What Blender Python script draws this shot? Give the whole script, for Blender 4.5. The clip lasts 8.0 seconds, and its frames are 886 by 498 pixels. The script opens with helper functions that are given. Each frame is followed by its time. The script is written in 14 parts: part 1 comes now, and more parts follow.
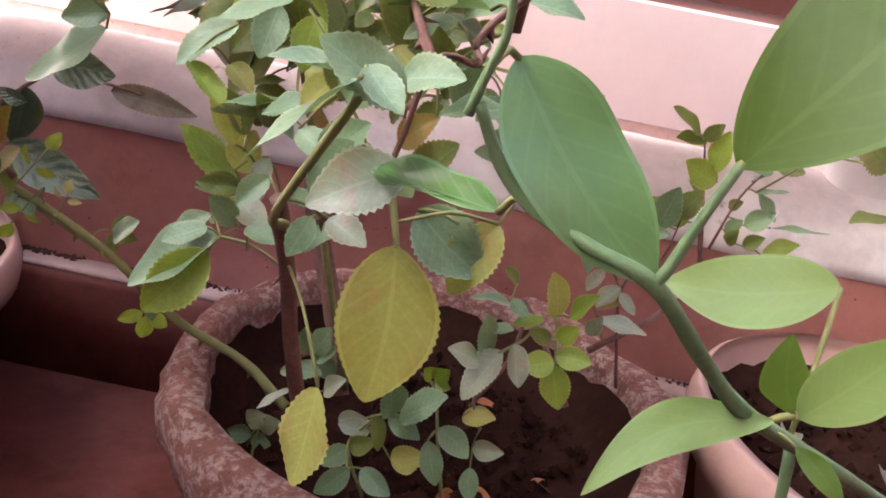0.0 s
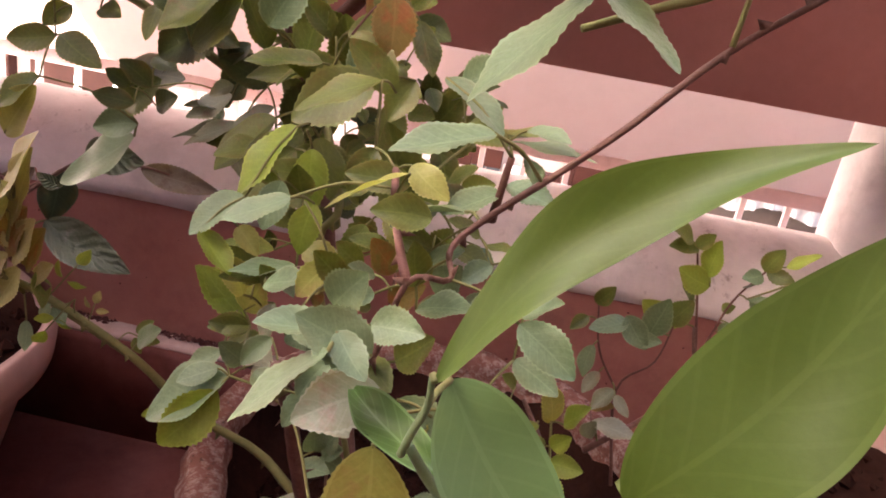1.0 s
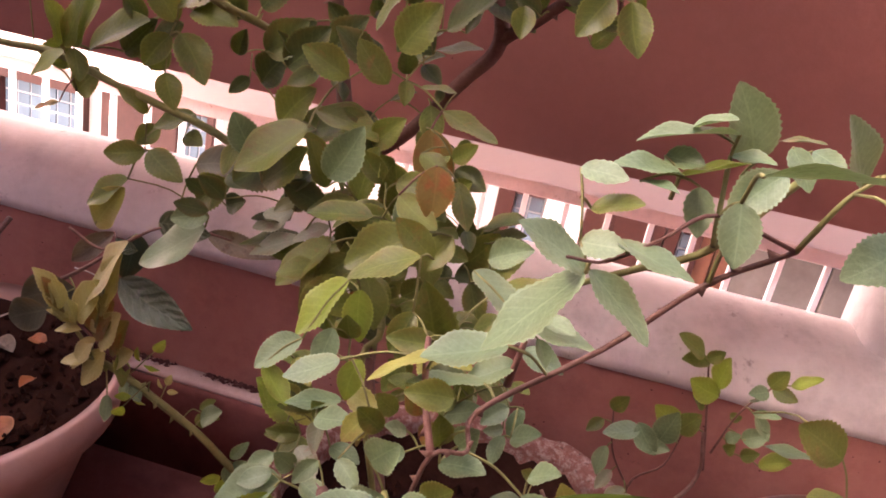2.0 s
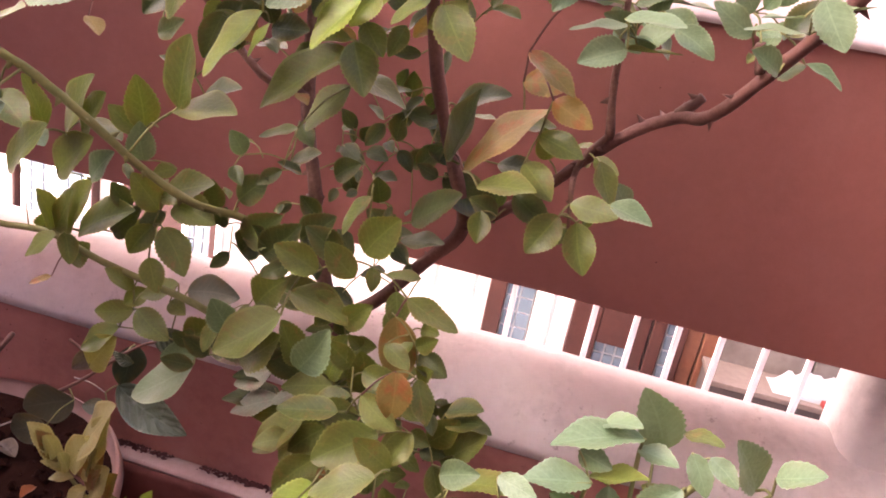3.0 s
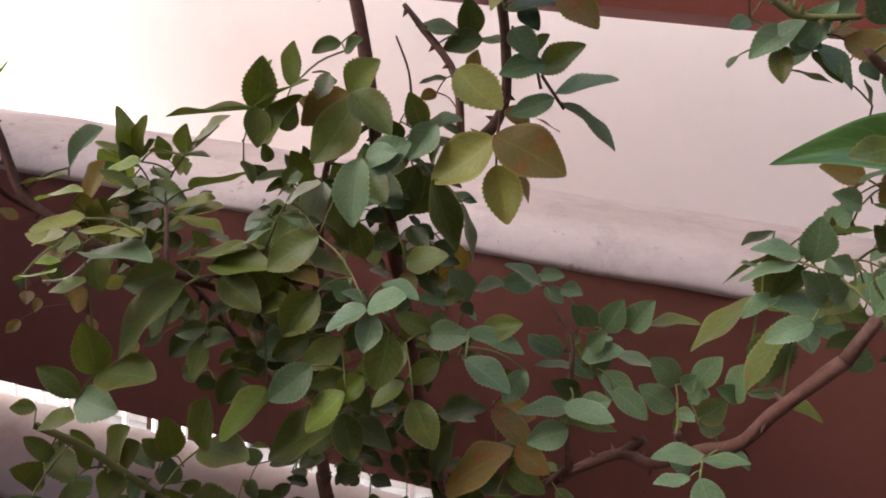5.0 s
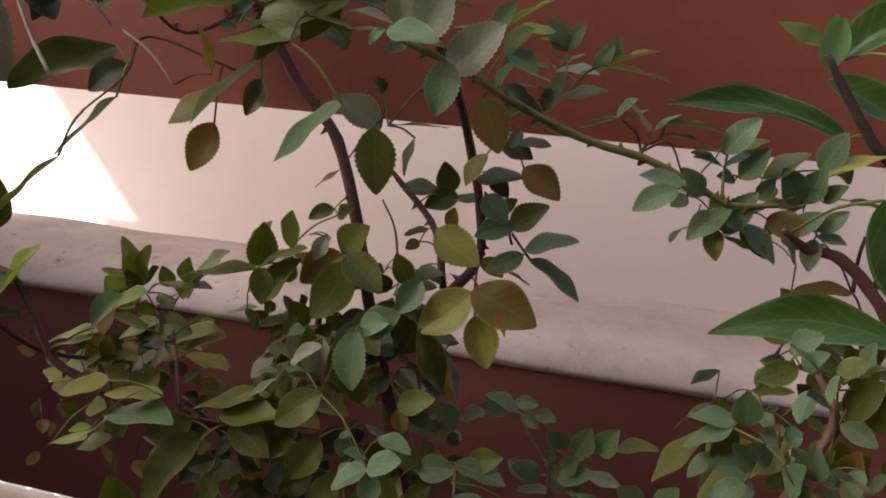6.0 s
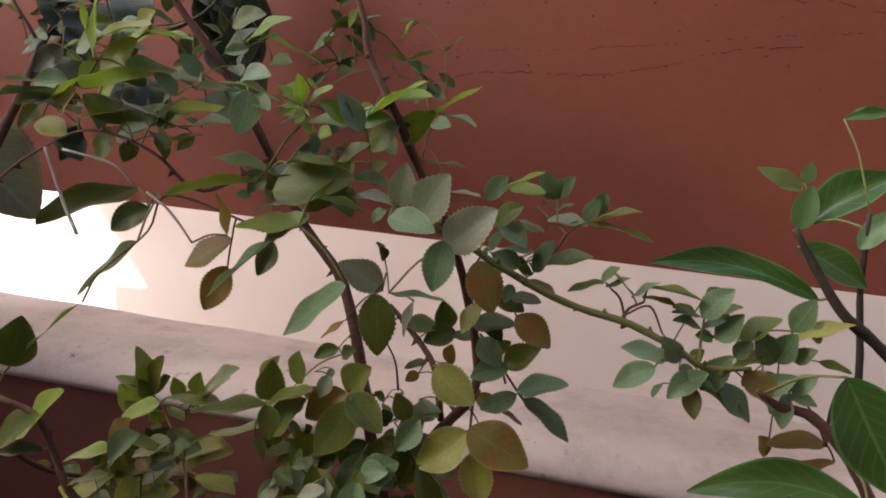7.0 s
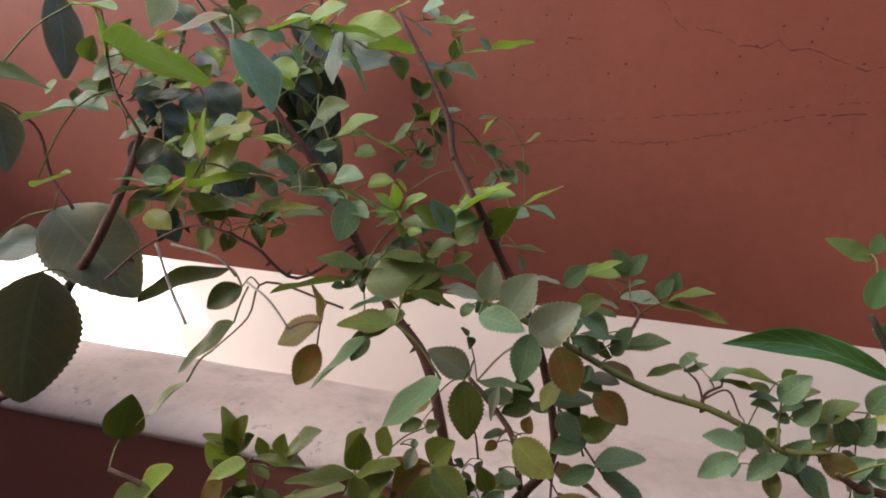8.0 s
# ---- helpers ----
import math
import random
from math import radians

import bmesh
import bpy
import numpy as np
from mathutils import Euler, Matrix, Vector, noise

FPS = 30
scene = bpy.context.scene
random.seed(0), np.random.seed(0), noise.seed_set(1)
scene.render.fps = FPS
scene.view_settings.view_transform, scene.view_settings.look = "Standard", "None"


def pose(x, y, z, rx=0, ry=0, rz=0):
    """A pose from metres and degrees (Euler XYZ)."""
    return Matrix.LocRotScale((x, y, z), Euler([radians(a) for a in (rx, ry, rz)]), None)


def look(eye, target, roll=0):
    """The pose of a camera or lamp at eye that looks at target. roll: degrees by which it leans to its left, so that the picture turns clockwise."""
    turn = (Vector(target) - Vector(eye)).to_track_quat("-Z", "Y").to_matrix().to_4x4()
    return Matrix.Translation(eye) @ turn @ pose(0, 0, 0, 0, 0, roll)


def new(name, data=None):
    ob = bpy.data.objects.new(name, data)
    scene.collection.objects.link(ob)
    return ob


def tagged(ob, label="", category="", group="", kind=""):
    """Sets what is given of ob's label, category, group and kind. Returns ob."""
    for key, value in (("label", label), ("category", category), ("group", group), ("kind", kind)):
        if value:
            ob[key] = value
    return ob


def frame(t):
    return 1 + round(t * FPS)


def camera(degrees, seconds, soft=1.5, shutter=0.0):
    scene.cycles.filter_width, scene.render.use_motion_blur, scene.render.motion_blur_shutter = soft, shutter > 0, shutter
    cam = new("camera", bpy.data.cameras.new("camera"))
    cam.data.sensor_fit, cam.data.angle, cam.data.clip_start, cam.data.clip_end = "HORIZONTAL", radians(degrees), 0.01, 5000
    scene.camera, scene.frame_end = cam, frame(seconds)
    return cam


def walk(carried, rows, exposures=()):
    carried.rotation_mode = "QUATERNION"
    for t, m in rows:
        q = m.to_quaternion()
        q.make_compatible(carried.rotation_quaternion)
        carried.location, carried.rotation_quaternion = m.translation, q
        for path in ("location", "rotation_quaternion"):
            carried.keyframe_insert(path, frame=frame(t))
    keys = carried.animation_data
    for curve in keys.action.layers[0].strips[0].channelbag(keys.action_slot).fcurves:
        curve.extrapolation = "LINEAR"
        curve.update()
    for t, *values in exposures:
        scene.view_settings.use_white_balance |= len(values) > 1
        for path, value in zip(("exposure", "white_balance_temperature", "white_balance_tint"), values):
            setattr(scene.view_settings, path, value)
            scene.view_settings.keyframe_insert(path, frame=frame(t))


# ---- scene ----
# The camera: seconds, eye, then yaw, pitch and roll in degrees.
cam = camera(63.66, 8.0, soft=1.8)
PATH = [
    (0.0, 0.0000, 0.0421, 0.6199, 1.65, -19.54, 10.97),
    (0.5, 0.0085, 0.0464, 0.6638, 2.29, -18.45, 10.19),
    (1.0, 0.0090, 0.0401, 0.7139, 4.33, -19.30, 10.28),
    (1.2, 0.0124, 0.0243, 0.7382, 5.44, -19.41, 10.49),
    (2.3, 0.0029, 0.0041, 0.8669, 8.53, -19.40, 11.91),
    (2.5, 0.0054, 0.0100, 0.8999, 8.52, -19.17, 12.02),
    (3.0, 0.0138, 0.0221, 0.9802, 9.43, -18.82, 11.11),
    (3.5, 0.0270, 0.0133, 1.0453, 10.09, -17.08, 8.74),
    (4.0, 0.0274, 0.0029, 1.0953, 11.36, -15.39, 7.76),
    (4.5, 0.0328, 0.0046, 1.1403, 12.36, -14.35, 7.23),
    (4.7, 0.0314, 0.0057, 1.1777, 13.04, -14.10, 7.22),
    (6.0, 0.0267, -0.0541, 1.3430, 11.70, -10.90, 5.38),
    (6.5, 0.0368, -0.0675, 1.4081, 12.39, -8.82, 5.68),
    (7.0, 0.0298, -0.0802, 1.4509, 12.43, -7.96, 5.60),
    (7.5, 0.0230, -0.0942, 1.4782, 13.29, -7.45, 5.29),
    (8.0, -0.0056, -0.1196, 1.5182, 15.88, -7.00, 4.27),
]
walk(cam, [(t, pose(x, y, z, 0, 0, yaw) @ pose(0, 0, 0, 90 + pitch) @ pose(0, 0, 0, 0, 0, roll)) for t, x, y, z, yaw, pitch, roll in PATH],
     exposures=[(0.0, 4.4, 5700, 9), (0.5, 3.95, 6300, 11), (1.2, 3.9, 6700, 27), (2.5, 4.05, 6700, 33), (3.1, 4.15, 6300, 28), (3.5, 4.05, 5750, 20), (4.5, 3.05, 5700, 8), (6.0, 1.75, 6300, 7), (7.0, 2.0, 6200, 5), (8.0, 2.25, 6000, 1)])

# ---- world and sun ----
SUN_WAY = Vector((0.8, 0.62, -1.0)).normalized()
world = bpy.data.worlds.new("sky_world")
scene.world = world
world.use_nodes = True
wn = world.node_tree
sky = wn.nodes.new("ShaderNodeTexSky")
sky.sky_type = "NISHITA"
sky.sun_disc = False
sky.air_density, sky.dust_density, sky.ozone_density = 0.7, 5.0, 0.6
sky.sun_elevation = math.asin(-SUN_WAY.z)
sky.sun_rotation = math.atan2(-SUN_WAY.x, -SUN_WAY.y)
wn.nodes["Background"].inputs["Strength"].default_value = 0.15
wn.links.new(sky.outputs["Color"], wn.nodes["Background"].inputs["Color"])
sun_data = bpy.data.lights.new("sun", "SUN")
sun_data.energy, sun_data.angle, sun_data.color = 5.0, radians(0.4), (1.0, 0.93, 0.84)
sun = new("sun", sun_data)
sun.matrix_world = look((0, 0, 8), Vector((0, 0, 8)) + SUN_WAY)


# ---- materials ----
def material(name, rough=0.8, spec=0.3):
    m = bpy.data.materials.new(name)
    m.use_nodes = True
    b = m.node_tree.nodes["Principled BSDF"]
    b.inputs["Roughness"].default_value = rough
    b.inputs["Specular IOR Level"].default_value = spec
    return m, m.node_tree, b


def dull(m):
    """Takes the shine off a powdery surface."""
    m.node_tree.nodes["Principled BSDF"].inputs["Specular IOR Level"].default_value = 0.04
    return m


def noise_node(nt, scale, detail=4.0, rough=0.6, coord="Object"):
    c = nt.nodes.new("ShaderNodeTexCoord")
    n = nt.nodes.new("ShaderNodeTexNoise")
    n.inputs["Scale"].default_value, n.inputs["Detail"].default_value, n.inputs["Roughness"].default_value = scale, detail, rough
    nt.links.new(c.outputs[coord], n.inputs["Vector"])
    return n


def ramp(nt, source, *stops):
    r = nt.nodes.new("ShaderNodeValToRGB")
    e = r.color_ramp.elements
    while len(e) < len(stops):
        e.new(0.5)
    for k, (p, c) in zip(e, stops):
        k.position, k.color = p, (*c, 1)
    nt.links.new(source, r.inputs["Fac"])
    return r


def mix(nt, fac, a, b, mode="MIX"):
    m = nt.nodes.new("ShaderNodeMix")
    m.data_type, m.blend_type = "RGBA", mode
    for sock, v in ((m.inputs[0], fac), (m.inputs[6], a), (m.inputs[7], b)):
        if isinstance(v, bpy.types.NodeSocket):
            nt.links.new(v, sock)
        elif isinstance(v, tuple):
            sock.default_value = (*v, 1)
        else:
            sock.default_value = v
    return m.outputs[2]


def bump(nt, b, height, strength=0.3, dist=0.002):
    n = nt.nodes.new("ShaderNodeBump")
    n.inputs["Strength"].default_value, n.inputs["Distance"].default_value = strength, dist
    nt.links.new(height, n.inputs["Height"])
    nt.links.new(n.outputs["Normal"], b.inputs["Normal"])


def painted(name, base, dark, light, grain=60.0, rough=0.75, speck=0.0, speck_col=(0.1, 0.07, 0.06)):
    """Painted plaster: broad clouds of tone, fine grain and optional dirt specks."""
    m, nt, b = material(name, rough, 0.25)
    big = noise_node(nt, 3.0, 5.0, 0.6)
    fine = noise_node(nt, grain, 6.0, 0.7)
    col = ramp(nt, big.outputs["Fac"], (0.3, dark), (0.5, base), (0.72, light)).outputs["Color"]
    col = mix(nt, 0.25, col, ramp(nt, fine.outputs["Fac"], (0.35, dark), (0.65, light)).outputs["Color"])
    if speck:
        s = noise_node(nt, 42.0, 3.0, 0.8)
        f = ramp(nt, s.outputs["Fac"], (0.70 - speck * 0.08, (0, 0, 0)), (0.74, (1, 1, 1))).outputs["Color"]
        gate = noise_node(nt, 5.0, 2.0, 0.5)
        g = ramp(nt, gate.outputs["Fac"], (0.45, (0, 0, 0)), (0.65, (1, 1, 1))).outputs["Color"]
        col = mix(nt, mix(nt, 1.0, f, g, "MULTIPLY"), col, speck_col)
        stain = noise_node(nt, 9.0, 7.0, 0.7)
        col = mix(nt, ramp(nt, stain.outputs["Fac"], (0.5, (0, 0, 0)), (0.72, (0.5, 0.5, 0.5))).outputs["Color"], col, tuple(v * 0.55 for v in dark))
    nt.links.new(col, b.inputs["Base Color"])
    bump(nt, b, fine.outputs["Fac"], 0.35, 0.002)
    return m


RED = painted("oxide_red_paint", (0.222, 0.061, 0.039), (0.190, 0.053, 0.034), (0.252, 0.079, 0.054), 70, 0.62)
# The upper wall's red, greyed for lens glare and dimmed for weaker light.
BAND_RED = painted("hazed_red_paint", (0.200, 0.069, 0.051), (0.180, 0.067, 0.049), (0.228, 0.091, 0.070), 70, 0.6)
CREAM = painted("cream_paint", (0.525, 0.425, 0.395), (0.42, 0.335, 0.31), (0.61, 0.505, 0.47), 50, 0.7, 1.3, (0.17, 0.125, 0.11))
# The sill cream made paler to stand for sky light on the low sill.
LIGHTENED_PLASTER = painted("lightened_plaster", (0.70, 0.635, 0.605), (0.57, 0.505, 0.475), (0.78, 0.72, 0.69), 50, 0.7, 1.3, (0.22, 0.16, 0.14))
FARWALL = painted("far_cream_paint", (0.74, 0.66, 0.62), (0.715, 0.635, 0.595), (0.765, 0.685, 0.645), 30, 0.8)
UNSEEN_WALL = painted("unseen_wall_paint", (0.22, 0.145, 0.122), (0.19, 0.12, 0.10), (0.25, 0.17, 0.145), 30, 0.8)
DUSTY = painted("dusty_cement", (0.34, 0.225, 0.19), (0.24, 0.135, 0.11), (0.44, 0.33, 0.29), 45, 0.9, 1.0, (0.10, 0.055, 0.045))
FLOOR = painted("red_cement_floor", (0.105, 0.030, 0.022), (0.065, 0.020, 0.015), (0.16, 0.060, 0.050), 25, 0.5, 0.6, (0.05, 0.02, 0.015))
FADED = painted("faded_dusty_red_paint", (0.335, 0.140, 0.110), (0.285, 0.108, 0.084), (0.385, 0.180, 0.148), 45, 0.7, 0.5, (0.12, 0.045, 0.035))
# Far wall tone darkened at the foot; weaker light put into the colour.
SALMON = painted("dimmed_salmon_wall", (0.37, 0.30, 0.275), (0.345, 0.278, 0.253), (0.395, 0.322, 0.297), 30, 0.8)
WHITE = painted("white_paint", (0.78, 0.76, 0.72), (0.70, 0.68, 0.64), (0.82, 0.80, 0.77), 40, 0.55)
OFF_WHITE = painted("off_white_house_paint", (0.46, 0.42, 0.39), (0.40, 0.36, 0.33), (0.51, 0.47, 0.44), 12, 0.75)
GROUND = painted("grey_cement", (0.42, 0.40, 0.37), (0.30, 0.28, 0.26), (0.5, 0.48, 0.45), 20, 0.9)
BROWN = painted("brown_wood_paint", (0.048, 0.016, 0.011), (0.034, 0.011, 0.008), (0.066, 0.023, 0.016), 40, 0.45)


# ---- mesh helpers ----
def mesh_of(name, bm, mat, smooth=False):
    me = bpy.data.meshes.new(name)
    bm.to_mesh(me)
    bm.free()
    if mat:
        me.materials.append(mat)
    if smooth:
        me.polygons.foreach_set("use_smooth", [True] * len(me.polygons))
    return me


def part(name, bm, mat, parent, label="", smooth=False):
    ob = new(name, mesh_of(name, bm, mat, smooth))
    if parent:
        ob.parent = parent
    return tagged(ob, label) if label else ob


def box(bm, x0, x1, y0, y1, z0, z1, bevel=0.0, seg=2):
    r = bmesh.ops.create_cube(bm, size=1)["verts"]
    bmesh.ops.transform(bm, matrix=Matrix.Translation(((x0 + x1) / 2, (y0 + y1) / 2, (z0 + z1) / 2)) @ Matrix.Diagonal((x1 - x0, y1 - y0, z1 - z0, 1)), verts=r)
    if bevel:
        edges = list({e for v in r for e in v.link_edges})
        bmesh.ops.bevel(bm, geom=edges, offset=bevel, segments=seg, affect="EDGES", profile=0.5)
    return bm


def structure(name, bm, mat, label, smooth=False):
    return tagged(part(name, bm, mat, None, smooth=smooth), label, name.split("_")[0], kind="structure")


def extrude_profile(pts, x0, x1, nx, wob=0.0, seed=0.0):
    """A closed section in y, z drawn along x, its surface slightly uneven."""
    bm = bmesh.new()
    rings = []
    for i in range(nx + 1):
        x = x0 + (x1 - x0) * i / nx
        ring = []
        for y, z in pts:
            d = noise.noise(Vector((x * 5 + seed, y * 5, z * 5))) * wob + noise.noise(Vector((x * 22 + seed, y * 22, z * 22))) * wob * 0.35
            ring.append(bm.verts.new((x, y - d * 0.6, z + d)))
        rings.append(ring)
    n = len(pts)
    for a, b in zip(rings, rings[1:]):
        for k in range(n):
            bm.faces.new((a[k], b[k], b[(k + 1) % n], a[(k + 1) % n]))
    bm.faces.new(rings[0])
    bm.faces.new(list(reversed(rings[-1])))
    bmesh.ops.recalc_face_normals(bm, faces=bm.faces)
    return bm


def arc(y0, z0, y1, z1, bulge, n=10):
    """Points of a rounded top from (y0, z0) up and over to (y1, z1)."""
    out = []
    for i in range(n + 1):
        a = math.pi / 2 * i / n
        out.append((y1 - (y1 - y0) * math.cos(a) ** bulge, z0 + (z1 - z0) * math.sin(a) ** bulge))
    return out


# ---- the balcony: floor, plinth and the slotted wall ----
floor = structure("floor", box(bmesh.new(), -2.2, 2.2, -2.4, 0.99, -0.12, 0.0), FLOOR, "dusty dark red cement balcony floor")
# Wears the floor's dark red to stand for shade behind the pots.
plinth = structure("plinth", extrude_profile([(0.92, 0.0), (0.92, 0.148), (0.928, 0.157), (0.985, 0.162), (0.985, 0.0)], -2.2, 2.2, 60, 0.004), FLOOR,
                   "low red cement plinth along the wall, its shade put into the dark colour", True)
FACE_LOW, FACE = 0.968, 0.88
wall_low = structure("wall_low", extrude_profile([(FACE_LOW, 0.0), (FACE_LOW, 0.372), (1.15, 0.372), (1.15, -1.0), (0.99, -1.0)], -2.2, 2.2, 4), FADED,
                     "low faded red painted parapet wall")
sill_low = structure("sill_low", extrude_profile(arc(FACE_LOW - 0.004, 0.367, 1.10, 0.478, 1.0) + [(1.125, 0.475), (1.145, 0.463), (1.155, 0.445), (1.155, 0.374)], -2.2, 2.2, 140, 0.005), LIGHTENED_PLASTER,
                     "rounded cream plaster sill, stained and pitted", True)
wall_mid = structure("wall_mid", extrude_profile([(FACE, 0.661), (FACE, 1.018), (1.18, 1.018), (1.18, 0.661)], -2.2, 2.2, 4), BAND_RED,
                     "wide red painted band of wall between two slots")
sill_mid = structure("sill_mid", extrude_profile(arc(FACE - 0.004, 1.012, 1.03, 1.072, 1.0) + [(1.13, 1.07), (1.17, 1.06), (1.19, 1.04), (1.19, 1.02)], -2.2, 2.2, 140, 0.004, 7.0), CREAM,
                     "rounded cream plaster sill on the red band", True)
wall_top = structure("wall_top", extrude_profile([(FACE, 1.325), (FACE, 1.82), (1.0, 1.82), (1.0, 1.325)], -2.2, 2.2, 4), RED,
                     "red painted upper wall with fine cracks")
post = structure("post", box(bmesh.new(), 0.478, 0.95, 1.03, 1.17, 0.40, 0.74, 0.035, 4), LIGHTENED_PLASTER, "rounded cream plaster post between sill and band", True)


# ---- cracks, pits and dirt of the wall ----
CRACK = painted("crack_shadow", (0.060, 0.020, 0.016), (0.045, 0.015, 0.012), (0.09, 0.03, 0.025), 90, 0.95)

HAIR = painted("hair_crack", (0.115, 0.036, 0.027), (0.085, 0.027, 0.02), (0.14, 0.046, 0.036), 90, 0.95)


def crack(points, width, gap, seed):
    """A hair crack along the wall's face: short slivers of uneven width with gaps between."""
    r = random.Random(seed)
    bm = bmesh.new()
    y = FACE - 0.0006
    for (xa, za), (xb, zb) in zip(points, points[1:]):
        n = max(2, int(math.hypot(xb - xa, zb - za) / 0.006))
        last = None
        for i in range(n + 1):
            t = i / n
            x, z = xa + (xb - xa) * t, za + (zb - za) * t + r.uniform(-0.0014, 0.0014)
            w = width * r.uniform(0.25, 1.0)
            pair = (bm.verts.new((x, y, z - w)), bm.verts.new((x, y, z + w)))
            if last and r.random() > gap:
                bm.faces.new((last[0], pair[0], pair[1], last[1]))
            last = pair
    return part("crack", bm, HAIR, wall_top)


crack(((-0.017, 1.747), (-0.002, 1.725), (0.017, 1.707)), 0.0011, 0.05, 1)
crack(((0.027, 1.712), (0.055, 1.708), (0.08, 1.691), (0.11, 1.690), (0.128, 1.699), (0.14, 1.688), (0.162, 1.690), (0.20, 1.677), (0.229, 1.666), (0.25, 1.671), (0.33, 1.655)), 0.0009, 0.12, 2)
crack(((-0.204, 1.546), (-0.15, 1.556), (-0.085, 1.561), (-0.03, 1.561), (0.015, 1.565), (0.05, 1.575), (0.096, 1.585), (0.132, 1.599), (0.18, 1.608), (0.25, 1.616)), 0.0009, 0.3, 3)
crack(((-0.277, 1.587), (-0.184, 1.584), (-0.075, 1.590), (0.015, 1.600), (0.093, 1.609), (0.174, 1.621), (0.30, 1.634)), 0.0006, 0.55, 4)
crack(((-0.137, 1.696), (-0.117, 1.693)), 0.001, 0.0, 5)
pit_rng = random.Random(21)


def pits(name, parent, count, x0, x1, z0, z1, y, big):
    """Small chips and dirt spots on a painted face."""
    bm = bmesh.new()
    for _ in range(count):
        x, z, s = pit_rng.uniform(x0, x1), pit_rng.uniform(z0, z1), pit_rng.uniform(0.0006, big)
        ring = [bm.verts.new((x + s * pit_rng.uniform(0.6, 1.4) * math.cos(a), y - 0.0006, z + s * pit_rng.uniform(0.5, 1.1) * math.sin(a))) for a in (0, 1.05, 2.1, 3.14, 4.2, 5.2)]
        bm.faces.new(ring)
    return tagged(part(name, bm, HAIR, parent), kind="stuff")


pits("pit", wall_top, 90, -0.3, 0.5, 1.56, 1.80, FACE, 0.0022)
pits("pit", wall_mid, 26, -1.0, 0.6, 0.68, 1.0, FACE, 0.0014)
pits("pit", wall_low, 60, -1.0, 0.6, 0.17, 0.36, FACE_LOW, 0.0020)
structure("plinth_trim", extrude_profile([(0.931, 0.158), (0.931, 0.1635), (0.937, 0.166), (0.967, 0.167), (0.967, 0.158)], -2.2, 2.2, 110, 0.0025, 3.0), DUSTY,
          "dusty worn cement strip on top of the plinth", True)


def crumbs(count, x0, x1, y0, y1, z, size, seed):
    """Grains of dirt gathered in clumps along a joint."""
    r = random.Random(seed)
    verts, faces = [], []
    for _ in range(count):
        x, y = r.uniform(x0, x1), r.triangular(y0, y1, y1)
        if noise.noise(Vector((x * 9, 3.1, 0))) + 0.6 * noise.noise(Vector((x * 31, 1.7, 0))) < r.uniform(-0.5, 0.35):
            continue
        s, k = r.uniform(0.0012, size), len(verts)
        for p in ((1, 0, 0), (-1, 0, 0), (0, 1, 0), (0, -1, 0), (0, 0, 1), (0, 0, -1)):
            verts.append(Vector((x, y, z)) + Vector(p) * s * r.uniform(0.6, 1.4))
        for f in ((0, 2, 4), (2, 1, 4), (1, 3, 4), (3, 0, 4), (2, 0, 5), (1, 2, 5), (3, 1, 5), (0, 3, 5)):
            faces.append(tuple(k + i for i in f))
    me = bpy.data.meshes.new("joint_dirt")
    me.from_pydata(verts, [], faces)
    me.materials.append(CRACK)
    return tagged(new("joint_dirt", me), "dark crumbs of dirt in the joint of plinth and wall", "dirt", kind="stuff")


crumbs(3600, -1.1, 0.7, 0.951, 0.967, 0.1668, 0.0042, 21)

# ---- beyond the wall ----
wall_far_base = structure("wall_far_base", box(bmesh.new(), -6, 4, 1.9, 2.02, 0.40, 0.68), SALMON, "salmon-toned foot of the neighbouring wall, darkened for its weaker light")
wall_far = structure("wall_far", box(bmesh.new(), -6, 4, 1.9, 2.02, 0.68, 2.4), FARWALL, "smooth cream wall of the neighbouring house")
ground = structure("ground", box(bmesh.new(), -40, 40, 1.15, 60, -1.1, -1.0), GROUND, "grey cement yard below")
wall_house = structure("wall_house", box(bmesh.new(), -8, 6, 3.4, 3.6, -1.0, 2.6), OFF_WHITE, "white wall of the house across the yard")
# Unseen walls round the balcony, added to block and bounce light.
wall_left = structure("wall_left", box(bmesh.new(), -1.65, -1.45, -2.6, 0.86, 0, 1.8), LIGHTENED_PLASTER, "unseen plain pale wall at the balcony's end, added to block and bounce light")
wall_back = structure("wall_back", box(bmesh.new(), -2.4, 2.4, -2.6, -2.4, 0, 6.2), UNSEEN_WALL, "unseen tall dull pink wall behind the balcony, added to block light")
wall_right = structure("wall_right", box(bmesh.new(), 1.4, 1.6, -2.6, 0.86, 0, 2.5), UNSEEN_WALL, "unseen plain dull pink wall at the balcony's end, added to block light")
# Unseen slab, added so its left edge bounds the sun patch.
eave = structure("eave", box(bmesh.new(), -5.44, 3.0, -4.6, -0.8, 6.0, 6.2), GROUND, "unseen flat concrete slab overhead, added to block the sun")

# Unseen overhang, added to cut sky light on far wall and middle sill.
structure("ledge", box(bmesh.new(), -2.2, 2.2, 1.0, 1.34, 1.75, 1.82), GROUND, "unseen thin concrete ledge outside the upper wall, added to dim the gap")


